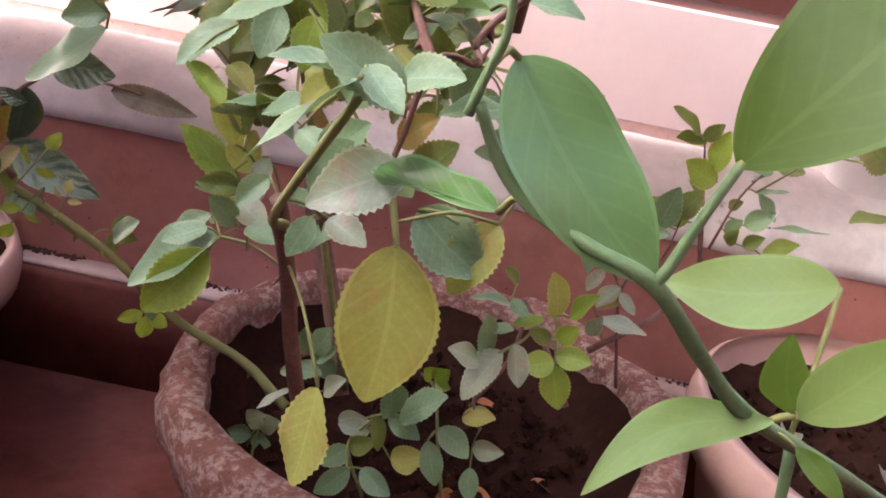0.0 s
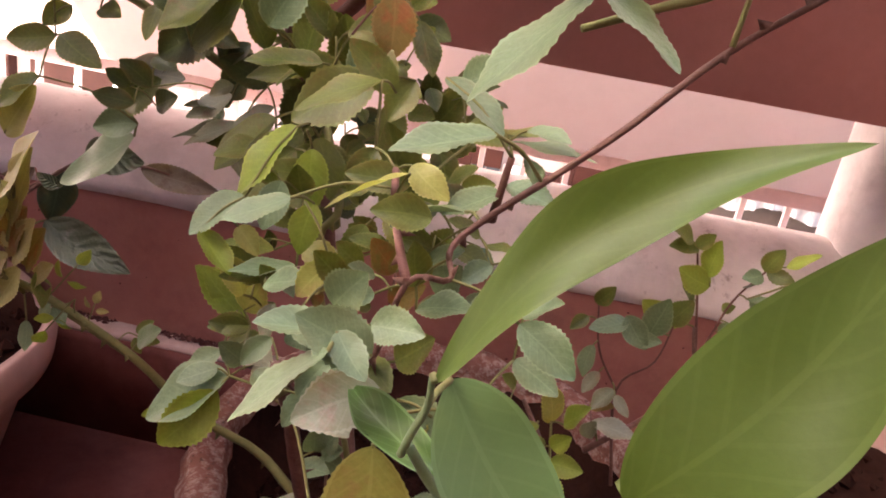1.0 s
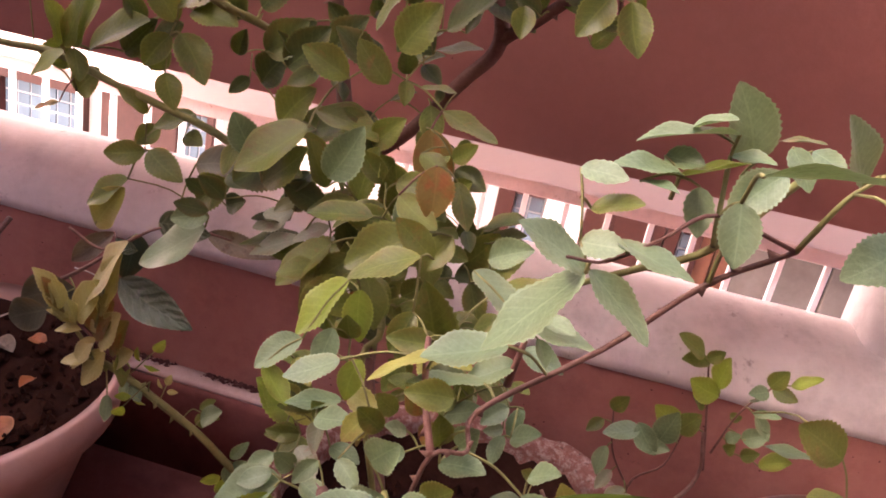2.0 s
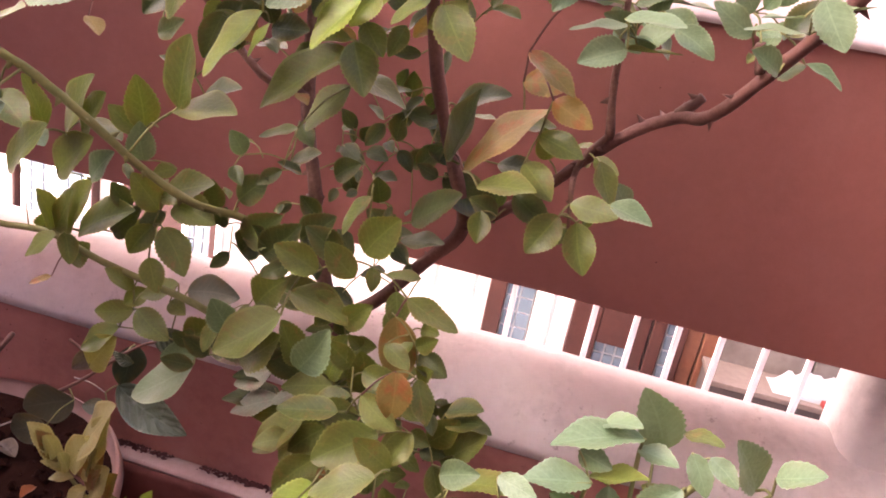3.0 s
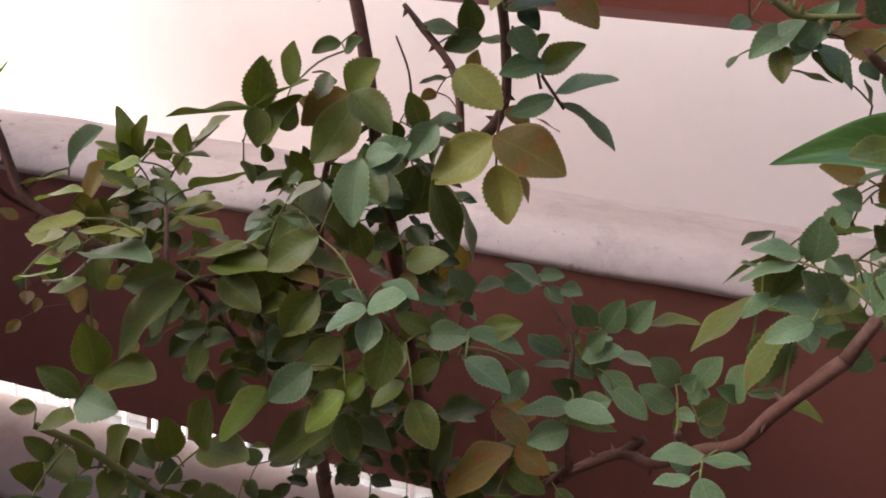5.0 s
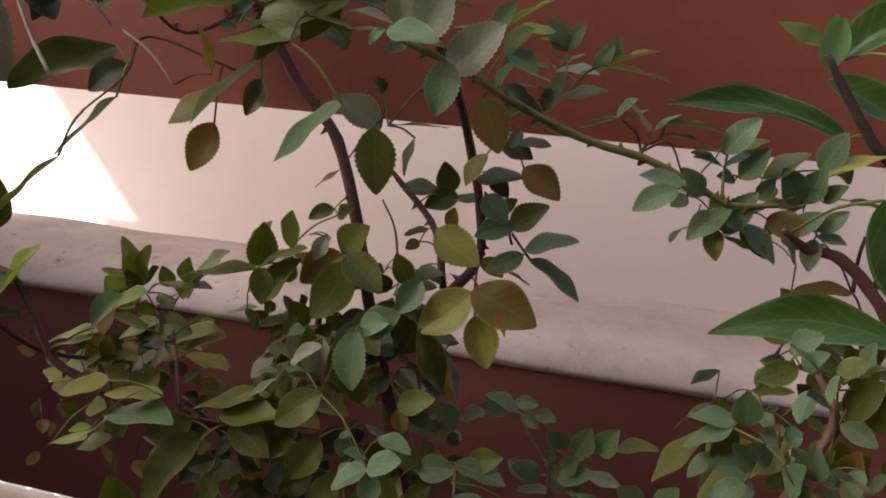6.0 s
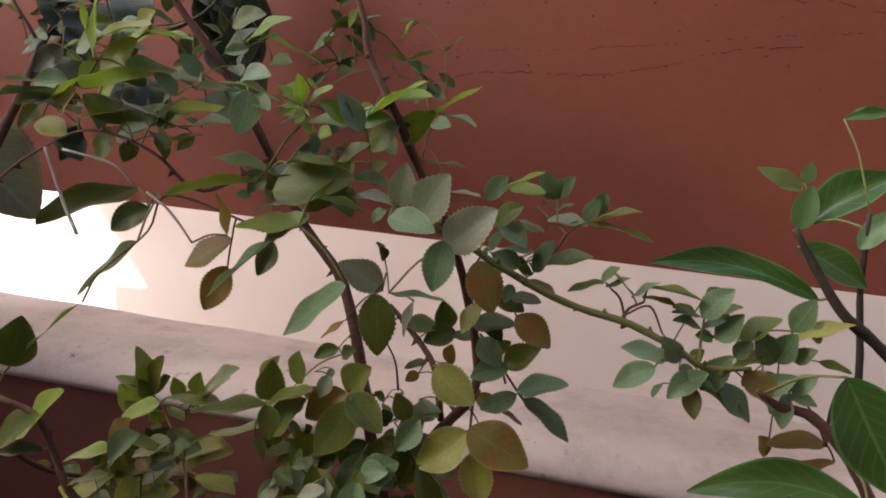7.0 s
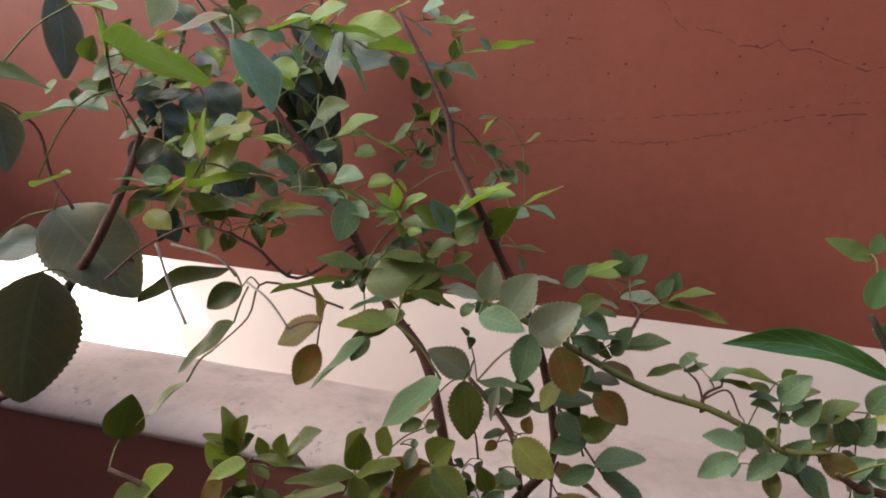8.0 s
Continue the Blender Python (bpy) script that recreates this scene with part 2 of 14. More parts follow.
def railing():
    root = tagged(new("grille"), "white painted grille of thin square bars under the far wall", "grille")
    part("top_rail", box(bmesh.new(), -3.0, 2.0, 1.925, 1.975, 0.355, 0.398, 0.004), CREAM, root)
    part("bottom_rail", box(bmesh.new(), -3.0, 2.0, 1.93, 1.97, -0.52, -0.49), WHITE, root)
    bar = mesh_of("bar", box(bmesh.new(), -0.0078, 0.0078, -0.0078, 0.0078, 0, 0.86, 0.0015, 1), WHITE)
    for i in range(42):
        ob = new("bar", bar)
        ob.parent, ob.location = root, (-2.982 + 0.1162 * i, 1.95, -0.49)
    return root


railing()


# ---- the house across the yard ----
GLASS, gnt, gb = material("window_glass", 0.08, 0.5)
gb.inputs["Base Color"].default_value = (0.10, 0.14, 0.17, 1)
# Counter, store and heaped cloth are darkened to stand for the store's shade.
COUNTER = painted("brown_counter_paint", (0.060, 0.044, 0.037), (0.045, 0.032, 0.027), (0.078, 0.058, 0.049), 25, 0.75)
PALE_BOARD = painted("pale_worn_wood", (0.12, 0.085, 0.066), (0.085, 0.06, 0.046), (0.16, 0.12, 0.095), 40, 0.7)
STORE = painted("shaded_beige_store", (0.125, 0.102, 0.085), (0.085, 0.068, 0.056), (0.17, 0.142, 0.12), 6, 0.85)
SHADED_CLOTH = painted("shaded_white_cloth", (0.30, 0.29, 0.275), (0.22, 0.21, 0.20), (0.38, 0.37, 0.35), 25, 0.9)
PACKET = painted("red_packet_paper", (0.20, 0.026, 0.02), (0.15, 0.018, 0.015), (0.25, 0.045, 0.035), 60, 0.5)
BOARD = painted("grey_board", (0.050, 0.042, 0.038), (0.036, 0.030, 0.027), (0.066, 0.057, 0.052), 20, 0.8)
CLOTH = painted("white_cloth", (0.74, 0.74, 0.72), (0.66, 0.66, 0.65), (0.8, 0.8, 0.78), 25, 0.9)


def window(x, w, z0, z1, across, up, label, left=0.05, right=0.05, head=0.05):
    """A framed window of small panes, set on the house wall."""
    root = tagged(new("window"), label, "window", "windows across the yard")
    root.location = (x + w / 2, 3.39, z0)
    h, f = z1 - z0, 0.05
    a, c = -w / 2 + left, w / 2 - right
    for name, b in (("frame", (-w / 2, a, 0, h)), ("frame", (c, w / 2, 0, h)), ("frame", (a, c, h - head, h)), ("sill", (a, c, 0, f))):
        if b[1] - b[0] > 0.01:
            part(name, box(bmesh.new(), b[0], b[1], -0.05, 0.02, b[2], b[3], 0.004, 1), BROWN, root)
    pw, ph = (c - a) / across, (h - head - f) / up
    for i in range(across):
        for j in range(up):
            part("pane", box(bmesh.new(), a + pw * i + 0.005, a + pw * (i + 1) - 0.005, -0.012, 0.0, f + ph * j + 0.005, f + ph * (j + 1) - 0.005, 0.002, 1), GLASS, root)
    part("muntins", box(bmesh.new(), a, c, -0.004, 0.012, f, h - head), MUNTIN, root, "pale bars between the panes")
    return root


def door(x, w, z0, z1, mat, label, left=0.06, right=0.06):
    root = tagged(new("door"), label, "door")
    root.location = (x + w / 2, 3.39, z0)
    h = z1 - z0
    a, c = -w / 2 + left, w / 2 - right
    for b in ((-w / 2, a), (c, w / 2)):
        if b[1] - b[0] > 0.01:
            part("jamb", box(bmesh.new(), b[0], b[1], -0.06, 0.01, 0, h, 0.004, 1), BROWN, root)
    m = (a + c) / 2
    part("panel", box(bmesh.new(), a, m - 0.004, -0.035, 0.01, 0, h, 0.006, 1), mat, root)
    part("panel", box(bmesh.new(), m + 0.004, c, -0.035, 0.01, 0, h, 0.006, 1), mat, root)
    return root


MUNTIN = painted("grey_white_paint", (0.34, 0.36, 0.37), (0.28, 0.30, 0.31), (0.40, 0.42, 0.43), 40, 0.6)
WARM_WOOD = painted("warm_brown_wood", (0.13, 0.050, 0.026), (0.09, 0.032, 0.018), (0.18, 0.075, 0.04), 40, 0.5)
window(-3.03, 0.52, -0.9, 0.42, 6, 12, "window of small grey-blue panes under a deep brown head", 0.02, 0.02, 0.46)
window(-2.40, 0.64, -1.0, 0.42, 3, 12, "brown window with dark panes in a wide frame", 0.44, 0.04, 0.42)
window(-0.27, 0.23, -0.95, 0.42, 2, 11, "narrow brown framed window of dark panes", 0.085, 0.002, 0.42)
door(-0.036, 0.288, -1.0, 0.02, WHITE, "closed white double door beside a brown jamb", 0.002, 0.096)
window(0.254, 0.214, -0.95, 0.42, 3, 7, "brown framed window of small blue-grey panes", 0.042, 0.008, 0.86)
door(0.47, 0.138, -1.0, 0.42, BROWN, "closed dark brown wooden shutter door", 0.002, 0.002)
window(0.61, 0.055, -0.95, 0.42, 1, 11, "slim dark window pane beside a brown door", 0.002, 0.002, 0.42)
door(0.667, 0.19, -1.0, 0.42, WARM_WOOD, "closed warm brown wooden door", 0.035, 0.002)
door(0.862, 0.9, -1.0, 0.52, STORE, "tall worn beige shutter of the store across the yard", 0.002, 0.05)
bm = bmesh.new()
rows = [[bm.verts.new((x / 40 * 0.62, -0.018 * math.sin(x * 1.1) - 0.008 * math.sin(x * 2.7 + z), -0.045 * z - 0.02 * math.sin(x * 0.25))) for x in range(41)] for z in range(11)]
for a, b in zip(rows, rows[1:]):
    for k in range(40):
        bm.faces.new((a[k], a[k + 1], b[k + 1], b[k]))
bmesh.ops.solidify(bm, geom=bm.faces[:], thickness=0.004)
sheet = tagged(part("hanging_cloth", bm, CLOTH, None, smooth=True), "white cloth hanging in folds against the shutter", "cloth")
sheet.location = (0.90, 3.30, 0.50)
counter = tagged(new("counter"), "low brown counter with a pale worn top beside the store door", "counter")
counter.location = (1.22, 3.22, -1.0)
part("body", box(bmesh.new(), -0.41, 0.40, -0.11, 0.13, 0, 0.60, 0.006), COUNTER, counter)
part("top", box(bmesh.new(), -0.42, 0.41, -0.13, 0.13, 0.604, 0.63, 0.004), PALE_BOARD, counter, "pale worn wooden top")
bm = bmesh.new()
rows = [[bm.verts.new((x / 24 * 0.40, y / 10 * 0.16, 0.13 * math.sin(math.pi * min(1, x / 24)) ** 0.7 * math.sin(math.pi * min(1, y / 10)) ** 0.6 * (0.75 + 0.5 * noise.noise(Vector((x * 0.35, y * 0.4, 3.0))))))
         for x in range(25)] for y in range(11)]
for a, b in zip(rows, rows[1:]):
    for k in range(24):
        bm.faces.new((a[k], a[k + 1], b[k + 1], b[k]))
bundle = tagged(part("heaped_cloth", bm, SHADED_CLOTH, None, smooth=True), "crumpled off-white cloth heaped on the counter", "cloth")
bundle.location = (1.08, 3.13, -0.368)
packet = tagged(part("packet", box(bmesh.new(), -0.05, 0.05, -0.02, 0.02, 0, 0.028, 0.006), PACKET, None), "small red packet lying on the counter", "packet")
packet.location, packet.rotation_euler = (1.33, 3.115, -0.369), (0, 0, 0.1)
drum = tagged(new("drum"), "dark metal drum standing by the boards", "drum")
drum.location = (1.68, 3.1, -1.0)
bm = bmesh.new()
bmesh.ops.create_cone(bm, cap_ends=True, segments=40, radius1=0.19, radius2=0.19, depth=0.62, matrix=Matrix.Translation((0, 0, 0.31)))
part("shell", bm, BOARD, drum)
for z in (0.2, 0.42, 0.61):
    bm = bmesh.new()
    bmesh.ops.create_cone(bm, cap_ends=True, segments=40, radius1=0.197, radius2=0.197, depth=0.018, matrix=Matrix.Translation((0, 0, z)))
    part("hoop", bm, BOARD, drum)

# ---- pots ----
def lathe(pts, n=64, wob=0.0, seed=0.0):
    bm = bmesh.new()
    rings = []
    for j, (r, z) in enumerate(pts):
        ring = []
        for k in range(n):
            a = 2 * math.pi * k / n
            p = Vector((math.cos(a), math.sin(a), 0))
            d = wob * (noise.noise(Vector((p.x * 4 + seed, p.y * 4, z * 14 + j * 0.15))) + 0.6 * noise.noise(Vector((p.x * 14 + seed, p.y * 14, z * 40))))
            ring.append(bm.verts.new((p.x * (r + d), p.y * (r + d), z + d * 0.7)))
        rings.append(ring)
    for a, b in zip(rings, rings[1:]):
        for k in range(n):
            bm.faces.new((a[k], a[(k + 1) % n], b[(k + 1) % n], b[k]))
    bm.faces.new(list(reversed(rings[0])))
    bm.faces.new(rings[-1])
    bmesh.ops.recalc_face_normals(bm, faces=bm.faces)
    return bm


SOIL = painted("dark_soil", (0.020, 0.0078, 0.0048), (0.008, 0.0034, 0.0023), (0.040, 0.016, 0.0105), 90, 0.95, 0.8, (0.07, 0.045, 0.034))
dull(SOIL)
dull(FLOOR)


def flaking(name):
    """Red lime wash flaking off a rough cement pot, pale where it is gone."""
    m, nt, b = material(name, 0.95, 0.1)
    flake = noise_node(nt, 85.0, 9.0, 0.8)
    grain = noise_node(nt, 190.0, 5.0, 0.7)
    wash = noise_node(nt, 7.0, 4.0, 0.6)
    red = ramp(nt, wash.outputs["Fac"], (0.3, (0.15, 0.060, 0.042)), (0.7, (0.25, 0.115, 0.085))).outputs["Color"]
    bare = ramp(nt, grain.outputs["Fac"], (0.3, (0.24, 0.145, 0.115)), (0.7, (0.40, 0.285, 0.24))).outputs["Color"]
    col = mix(nt, ramp(nt, flake.outputs["Fac"], (0.49, (0, 0, 0)), (0.56, (1, 1, 1))).outputs["Color"], red, bare)
    dirt = ramp(nt, grain.outputs["Fac"], (0.56, (0, 0, 0)), (0.70, (0.85, 0.85, 0.85))).outputs["Color"]
    col = mix(nt, dirt, col, (0.06, 0.035, 0.028))
    nt.links.new(col, b.inputs["Base Color"])
    h = mix(nt, 0.5, flake.outputs["Color"], grain.outputs["Color"])
    bump(nt, b, h, 1.0, 0.010)
    return m


CEMENT = flaking("flaking_pot")
PLASTIC = painted("faded_plastic", (0.40, 0.245, 0.195), (0.33, 0.195, 0.15), (0.46, 0.30, 0.25), 30, 0.55)


def flower_pot(name, label, where, r, h, wall, soil, mat, rough, lip=0.0):
    root = tagged(new(name), label, "flower pot", "potted plants")
    root.location = where
    pts = [(r * 0.62, 0.0), (r * 0.7, 0.02), (r * 0.86, h * 0.6), (r * 0.9, h - 0.07), (r * 0.985, h - 0.055), (r, h - 0.03), (r - 0.004, h - 0.006), (r - 0.012, h),
           (r - wall + 0.006, h - 0.004), (r - wall, h - 0.018), (r - wall - 0.004, soil - 0.03), (0.02, soil - 0.04)]
    part("shell", lathe(pts, 72, rough, r), mat, root, smooth=True)
    bm = bmesh.new()
    rings = 16
    grid = [[bm.verts.new(((r - wall - 0.001) * (j / rings) * math.cos(k * math.pi / 28), (r - wall - 0.001) * (j / rings) * math.sin(k * math.pi / 28),
             soil + lip * (j / rings) ** 9 + 0.014 * noise.noise(Vector((j * 0.5, math.cos(k * math.pi / 28) * j * 0.4 + r * 9, math.sin(k * math.pi / 28) * j * 0.4)))
             + 0.006 * noise.noise(Vector((j * 1.7 + r, math.cos(k * math.pi / 28) * j * 1.6, math.sin(k * math.pi / 28) * j * 1.6))))) for k in range(56)] for j in range(1, rings + 1)]
    mid = bm.verts.new((0, 0, soil))
    for k in range(56):
        bm.faces.new((mid, grid[0][k], grid[0][(k + 1) % 56]))
        for a, b in zip(grid, grid[1:]):
            bm.faces.new((a[k], b[k], b[(k + 1) % 56], a[(k + 1) % 56]))
    part("soil", bm, SOIL, root, "dark crumbly potting soil", True)
    return root


pot_main = flower_pot("clay_pot", "large cement flower pot with a thick flaking red rim", (-0.005, 0.66, 0), 0.25, 0.28, 0.038, 0.19, CEMENT, 0.009, 0.06)
pot_right = flower_pot("plastic_pot", "round faded pink plastic pot full of dark soil", (0.51, 0.665, 0), 0.255, 0.30, 0.014, 0.262, PLASTIC, 0.001)
pot_left = flower_pot("plastic_pot", "round faded pink plastic pot with a curled rim", (-0.76, 0.68, 0), 0.27, 0.25, 0.014, 0.222, PLASTIC, 0.001)


# ---- plants: materials ----
def foliage(name, c1, c2, blotch, blotch_at, gloss=0.45, through_share=0.3, vein=0.25, grain=0.22, relief=0.35, edge=(0.17, 0.10, 0.022), edge_share=0.75, ridge=0.0):
    """A leaf: two tones from leaf to leaf, a paler midrib and side veins, blotches of age, light coming through."""
    m, nt, b = material(name, gloss * 0.95, 0.36)
    info = nt.nodes.new("ShaderNodeObjectInfo")
    col = mix(nt, info.outputs["Random"], c1, c2)
    cloud = noise_node(nt, 55.0, 4.0, 0.6)
    cloud.inputs["Distortion"].default_value = 0.4
    col = mix(nt, ramp(nt, cloud.outputs["Fac"], (blotch_at, (0, 0, 0)), (blotch_at + 0.14, (1, 1, 1))).outputs["Color"], col, blotch)
    fine = noise_node(nt, 420.0, 3.0, 0.6)
    col = mix(nt, grain, col, ramp(nt, fine.outputs["Fac"], (0.3, tuple(v * 0.55 for v in c1)), (0.7, tuple(min(1, v * 1.5) for v in c2))).outputs["Color"])
    at = nt.nodes.new("ShaderNodeAttribute")
    at.attribute_name = "leaf_place"
    sep = nt.nodes.new("ShaderNodeSeparateXYZ")
    nt.links.new(at.outputs["Vector"], sep.inputs[0])

    def calc(op, a, c):
        n = nt.nodes.new("ShaderNodeMath")
        n.operation = op
        for sock, v in ((n.inputs[0], a), (n.inputs[1], c)):
            if isinstance(v, (int, float)):
                sock.default_value = v
            else:
                nt.links.new(v, sock)
        return n.outputs[0]

    across = calc("ABSOLUTE", sep.outputs["X"], 0)
    patch = noise_node(nt, 38.0, 3.0, 0.6)
    margin = calc("MULTIPLY", calc("POWER", across, 2.2), ramp(nt, patch.outputs["Fac"], (0.36, (0, 0, 0)), (0.66, (1, 1, 1))).outputs["Color"])
    col = mix(nt, calc("MULTIPLY", margin, edge_share), col, edge)
    rib = calc("LESS_THAN", across, 0.05)
    side = calc("GREATER_THAN", calc("SINE", calc("MULTIPLY", calc("SUBTRACT", sep.outputs["Y"], calc("MULTIPLY", across, 0.28)), 46.0), 0), 0.86)
    rim = calc("GREATER_THAN", across, 0.9)
    wave = calc("SINE", calc("MULTIPLY", calc("SUBTRACT", calc("ADD", sep.outputs["Y"], calc("MULTIPLY", patch.outputs["Fac"], 0.22)), calc("MULTIPLY", across, 0.28)), 40.0), 0)
    lines = calc("MAXIMUM", calc("MAXIMUM", rib, calc("MULTIPLY", side, 0.45)), calc("MULTIPLY", rim, 1.6))
    pale = tuple(min(1.0, v * 1.6 + 0.02) for v in c2)
    col = mix(nt, calc("MULTIPLY", lines, vein), col, pale)
    nt.links.new(col, b.inputs["Base Color"])
    bump(nt, b, calc("ADD", calc("MULTIPLY", wave, ridge), calc("ADD", calc("MULTIPLY", lines, -0.6), fine.outputs["Fac"])), relief, 0.0012)
    tr = nt.nodes.new("ShaderNodeBsdfTranslucent")
    nt.links.new(mix(nt, 0.55, col, tuple(v * k for v, k in zip(c2, (1.7, 1.9, 0.7))), "MIX"), tr.inputs["Color"])
    sh = nt.nodes.new("ShaderNodeMixShader")
    sh.inputs[0].default_value = through_share
    out = nt.nodes["Material Output"]
    nt.links.new(b.outputs[0], sh.inputs[1])
    nt.links.new(tr.outputs[0], sh.inputs[2])
    nt.links.new(sh.outputs[0], out.inputs["Surface"])
    return m


LEAF_MATS = {
    "g": foliage("rose_leaf_green", (0.048, 0.070, 0.011), (0.122, 0.148, 0.026), (0.19, 0.095, 0.030), 0.60, through_share=0.24),
    "b": foliage("rose_leaf_bluish", (0.082, 0.134, 0.060), (0.142, 0.200, 0.100), (0.17, 0.20, 0.07), 0.68, through_share=0.16, edge=(0.19, 0.17, 0.06), edge_share=0.4),
    # Dark leaf; fills the bush's inside, its shade put into the colour.
    "d": foliage("rose_leaf_dark_shaded", (0.020, 0.034, 0.007), (0.064, 0.088, 0.018), (0.09, 0.075, 0.022), 0.68, through_share=0.16),
    "l": foliage("rose_leaf_fresh", (0.150, 0.215, 0.022), (0.215, 0.280, 0.040), (0.25, 0.23, 0.05), 0.68),
    "y": foliage("rose_leaf_yellowing", (0.240, 0.260, 0.055), (0.300, 0.295, 0.080), (0.30, 0.19, 0.07), 0.56),
    "o": foliage("rose_leaf_browning", (0.135, 0.122, 0.028), (0.205, 0.142, 0.040), (0.28, 0.074, 0.026), 0.50),
    "p": foliage("rose_leaf_pale", (0.190, 0.225, 0.150), (0.260, 0.275, 0.200), (0.27, 0.150, 0.135), 0.55),
    "c": foliage("citrus_leaf", (0.060, 0.100, 0.015), (0.086, 0.130, 0.022), (0.12, 0.15, 0.03), 0.70, 0.52, 0.34, 0.14, 0.07, 0.10, edge_share=0.0),
    "B": foliage("citrus_leaf_glossy", (0.064, 0.122, 0.036), (0.086, 0.150, 0.048), (0.09, 0.15, 0.05), 0.70, 0.36, 0.22, 0.22, 0.07, 0.16, edge_share=0.0),
    "C": foliage("citrus_leaf_dark", (0.030, 0.070, 0.016), (0.058, 0.110, 0.026), (0.09, 0.14, 0.04), 0.70, 0.26, 0.20, 0.55, 0.07, 0.10, edge_share=0.0),
    "e": foliage("citrus_leaf_back", (0.100, 0.180, 0.070), (0.150, 0.230, 0.105), (0.16, 0.22, 0.08), 0.70, 0.35, 0.32, 0.12, 0.07, 0.10, edge_share=0.0),
    "k": foliage("citrus_leaf_young", (0.135, 0.195, 0.058), (0.172, 0.235, 0.075), (0.19, 0.24, 0.07), 0.70, 0.62, 0.38, 0.12, 0.07, 0.10, edge_share=0.0),
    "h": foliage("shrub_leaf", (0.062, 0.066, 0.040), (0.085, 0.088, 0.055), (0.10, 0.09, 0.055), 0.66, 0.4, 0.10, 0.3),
    "S": foliage("shrub_leaf_crinkled", (0.060, 0.085, 0.045), (0.100, 0.125, 0.075), (0.16, 0.17, 0.13), 0.55, 0.25, 0.12, 0.3, 0.2, 1.0, edge_share=0.2, ridge=0.5),
    # The shrub leaf darkened, shade behind the roses put into its colour.
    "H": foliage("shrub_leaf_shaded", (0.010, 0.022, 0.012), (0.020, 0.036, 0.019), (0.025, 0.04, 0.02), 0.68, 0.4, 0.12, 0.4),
    "q": foliage("rose_shoot_leaf", (0.270, 0.260, 0.090), (0.340, 0.310, 0.130), (0.34, 0.22, 0.10), 0.62),
    "R": foliage("fallen_leaf_rust", (0.30, 0.085, 0.030), (0.36, 0.13, 0.050), (0.16, 0.05, 0.025), 0.55),
    "z": foliage("dry_leaf", (0.110, 0.090, 0.065), (0.170, 0.140, 0.100), (0.08, 0.05, 0.035), 0.52, 0.7, 0.1, 0.3),
}
# width by length, teeth, fold and curl of each kind of leaf
LEAF_SHAPES = {"c": (0.40, 0.0, 0.30, 0.16), "B": (0.40, 0.0, 0.30, 0.16), "C": (0.36, 0.0, 0.5, 0.2), "e": (0.36, 0.0, 0.30, 0.12), "k": (0.42, 0.0, 0.22, 0.10), "h": (0.70, 0.05, 0.22, 0.18), "H": (0.70, 0.05, 0.22, 0.18), "S": (0.62, 0.05, 0.5, 0.25), "z": (0.34, 0.08, 0.9, 0.35)}


def bark(name, a, c, light):
    m, nt, b = material(name, 0.7, 0.25)
    n = noise_node(nt, 45.0, 6.0, 0.7)
    f = noise_node(nt, 260.0, 4.0, 0.7)
    col = ramp(nt, n.outputs["Fac"], (0.3, a), (0.55, c), (0.8, light)).outputs["Color"]
    col = mix(nt, 0.3, col, ramp(nt, f.outputs["Fac"], (0.35, a), (0.7, light)).outputs["Color"])
    nt.links.new(col, b.inputs["Base Color"])
    bump(nt, b, f.outputs["Fac"], 0.5, 0.001)
    return m


BARK_BROWN = bark("brown_bark", (0.072, 0.034, 0.023), (0.132, 0.062, 0.043), (0.22, 0.130, 0.095))
BARK_RED = bark("reddish_bark", (0.088, 0.036, 0.026), (0.136, 0.058, 0.043), (0.195, 0.11, 0.083))
BARK_GREEN = bark("green_bark", (0.110, 0.120, 0.035), (0.170, 0.170, 0.055), (0.22, 0.17, 0.07))
BARK_DARK = bark("dark_bark", (0.030, 0.024, 0.018), (0.055, 0.040, 0.028), (0.09, 0.07, 0.05))
BARK_STRAW = bark("dry_straw", (0.28, 0.24, 0.20), (0.40, 0.35, 0.30), (0.52, 0.47, 0.42))
CITRUS_BARK = bark("citrus_green_bark", (0.075, 0.120, 0.045), (0.110, 0.160, 0.065), (0.15, 0.20, 0.10))

rng = random.Random(11)


# ---- plants: canes and leaves ----
def spline(pts, steps):
    """A smooth line through the points, each (x, y, z, radius)."""
    p = [Vector(q) for q in pts]
    p = [p[0] * 2 - p[1]] + p + [p[-1] * 2 - p[-2]]
    out = []
    for a, b, c, d in zip(p, p[1:], p[2:], p[3:]):
        for i in range(steps):
            t = i / steps
            out.append(0.5 * (2 * b + (c - a) * t + (2 * a - 5 * b + 4 * c - d) * t * t + (3 * b - a - 3 * c + d) * t ** 3))
    return out + [p[-2]]


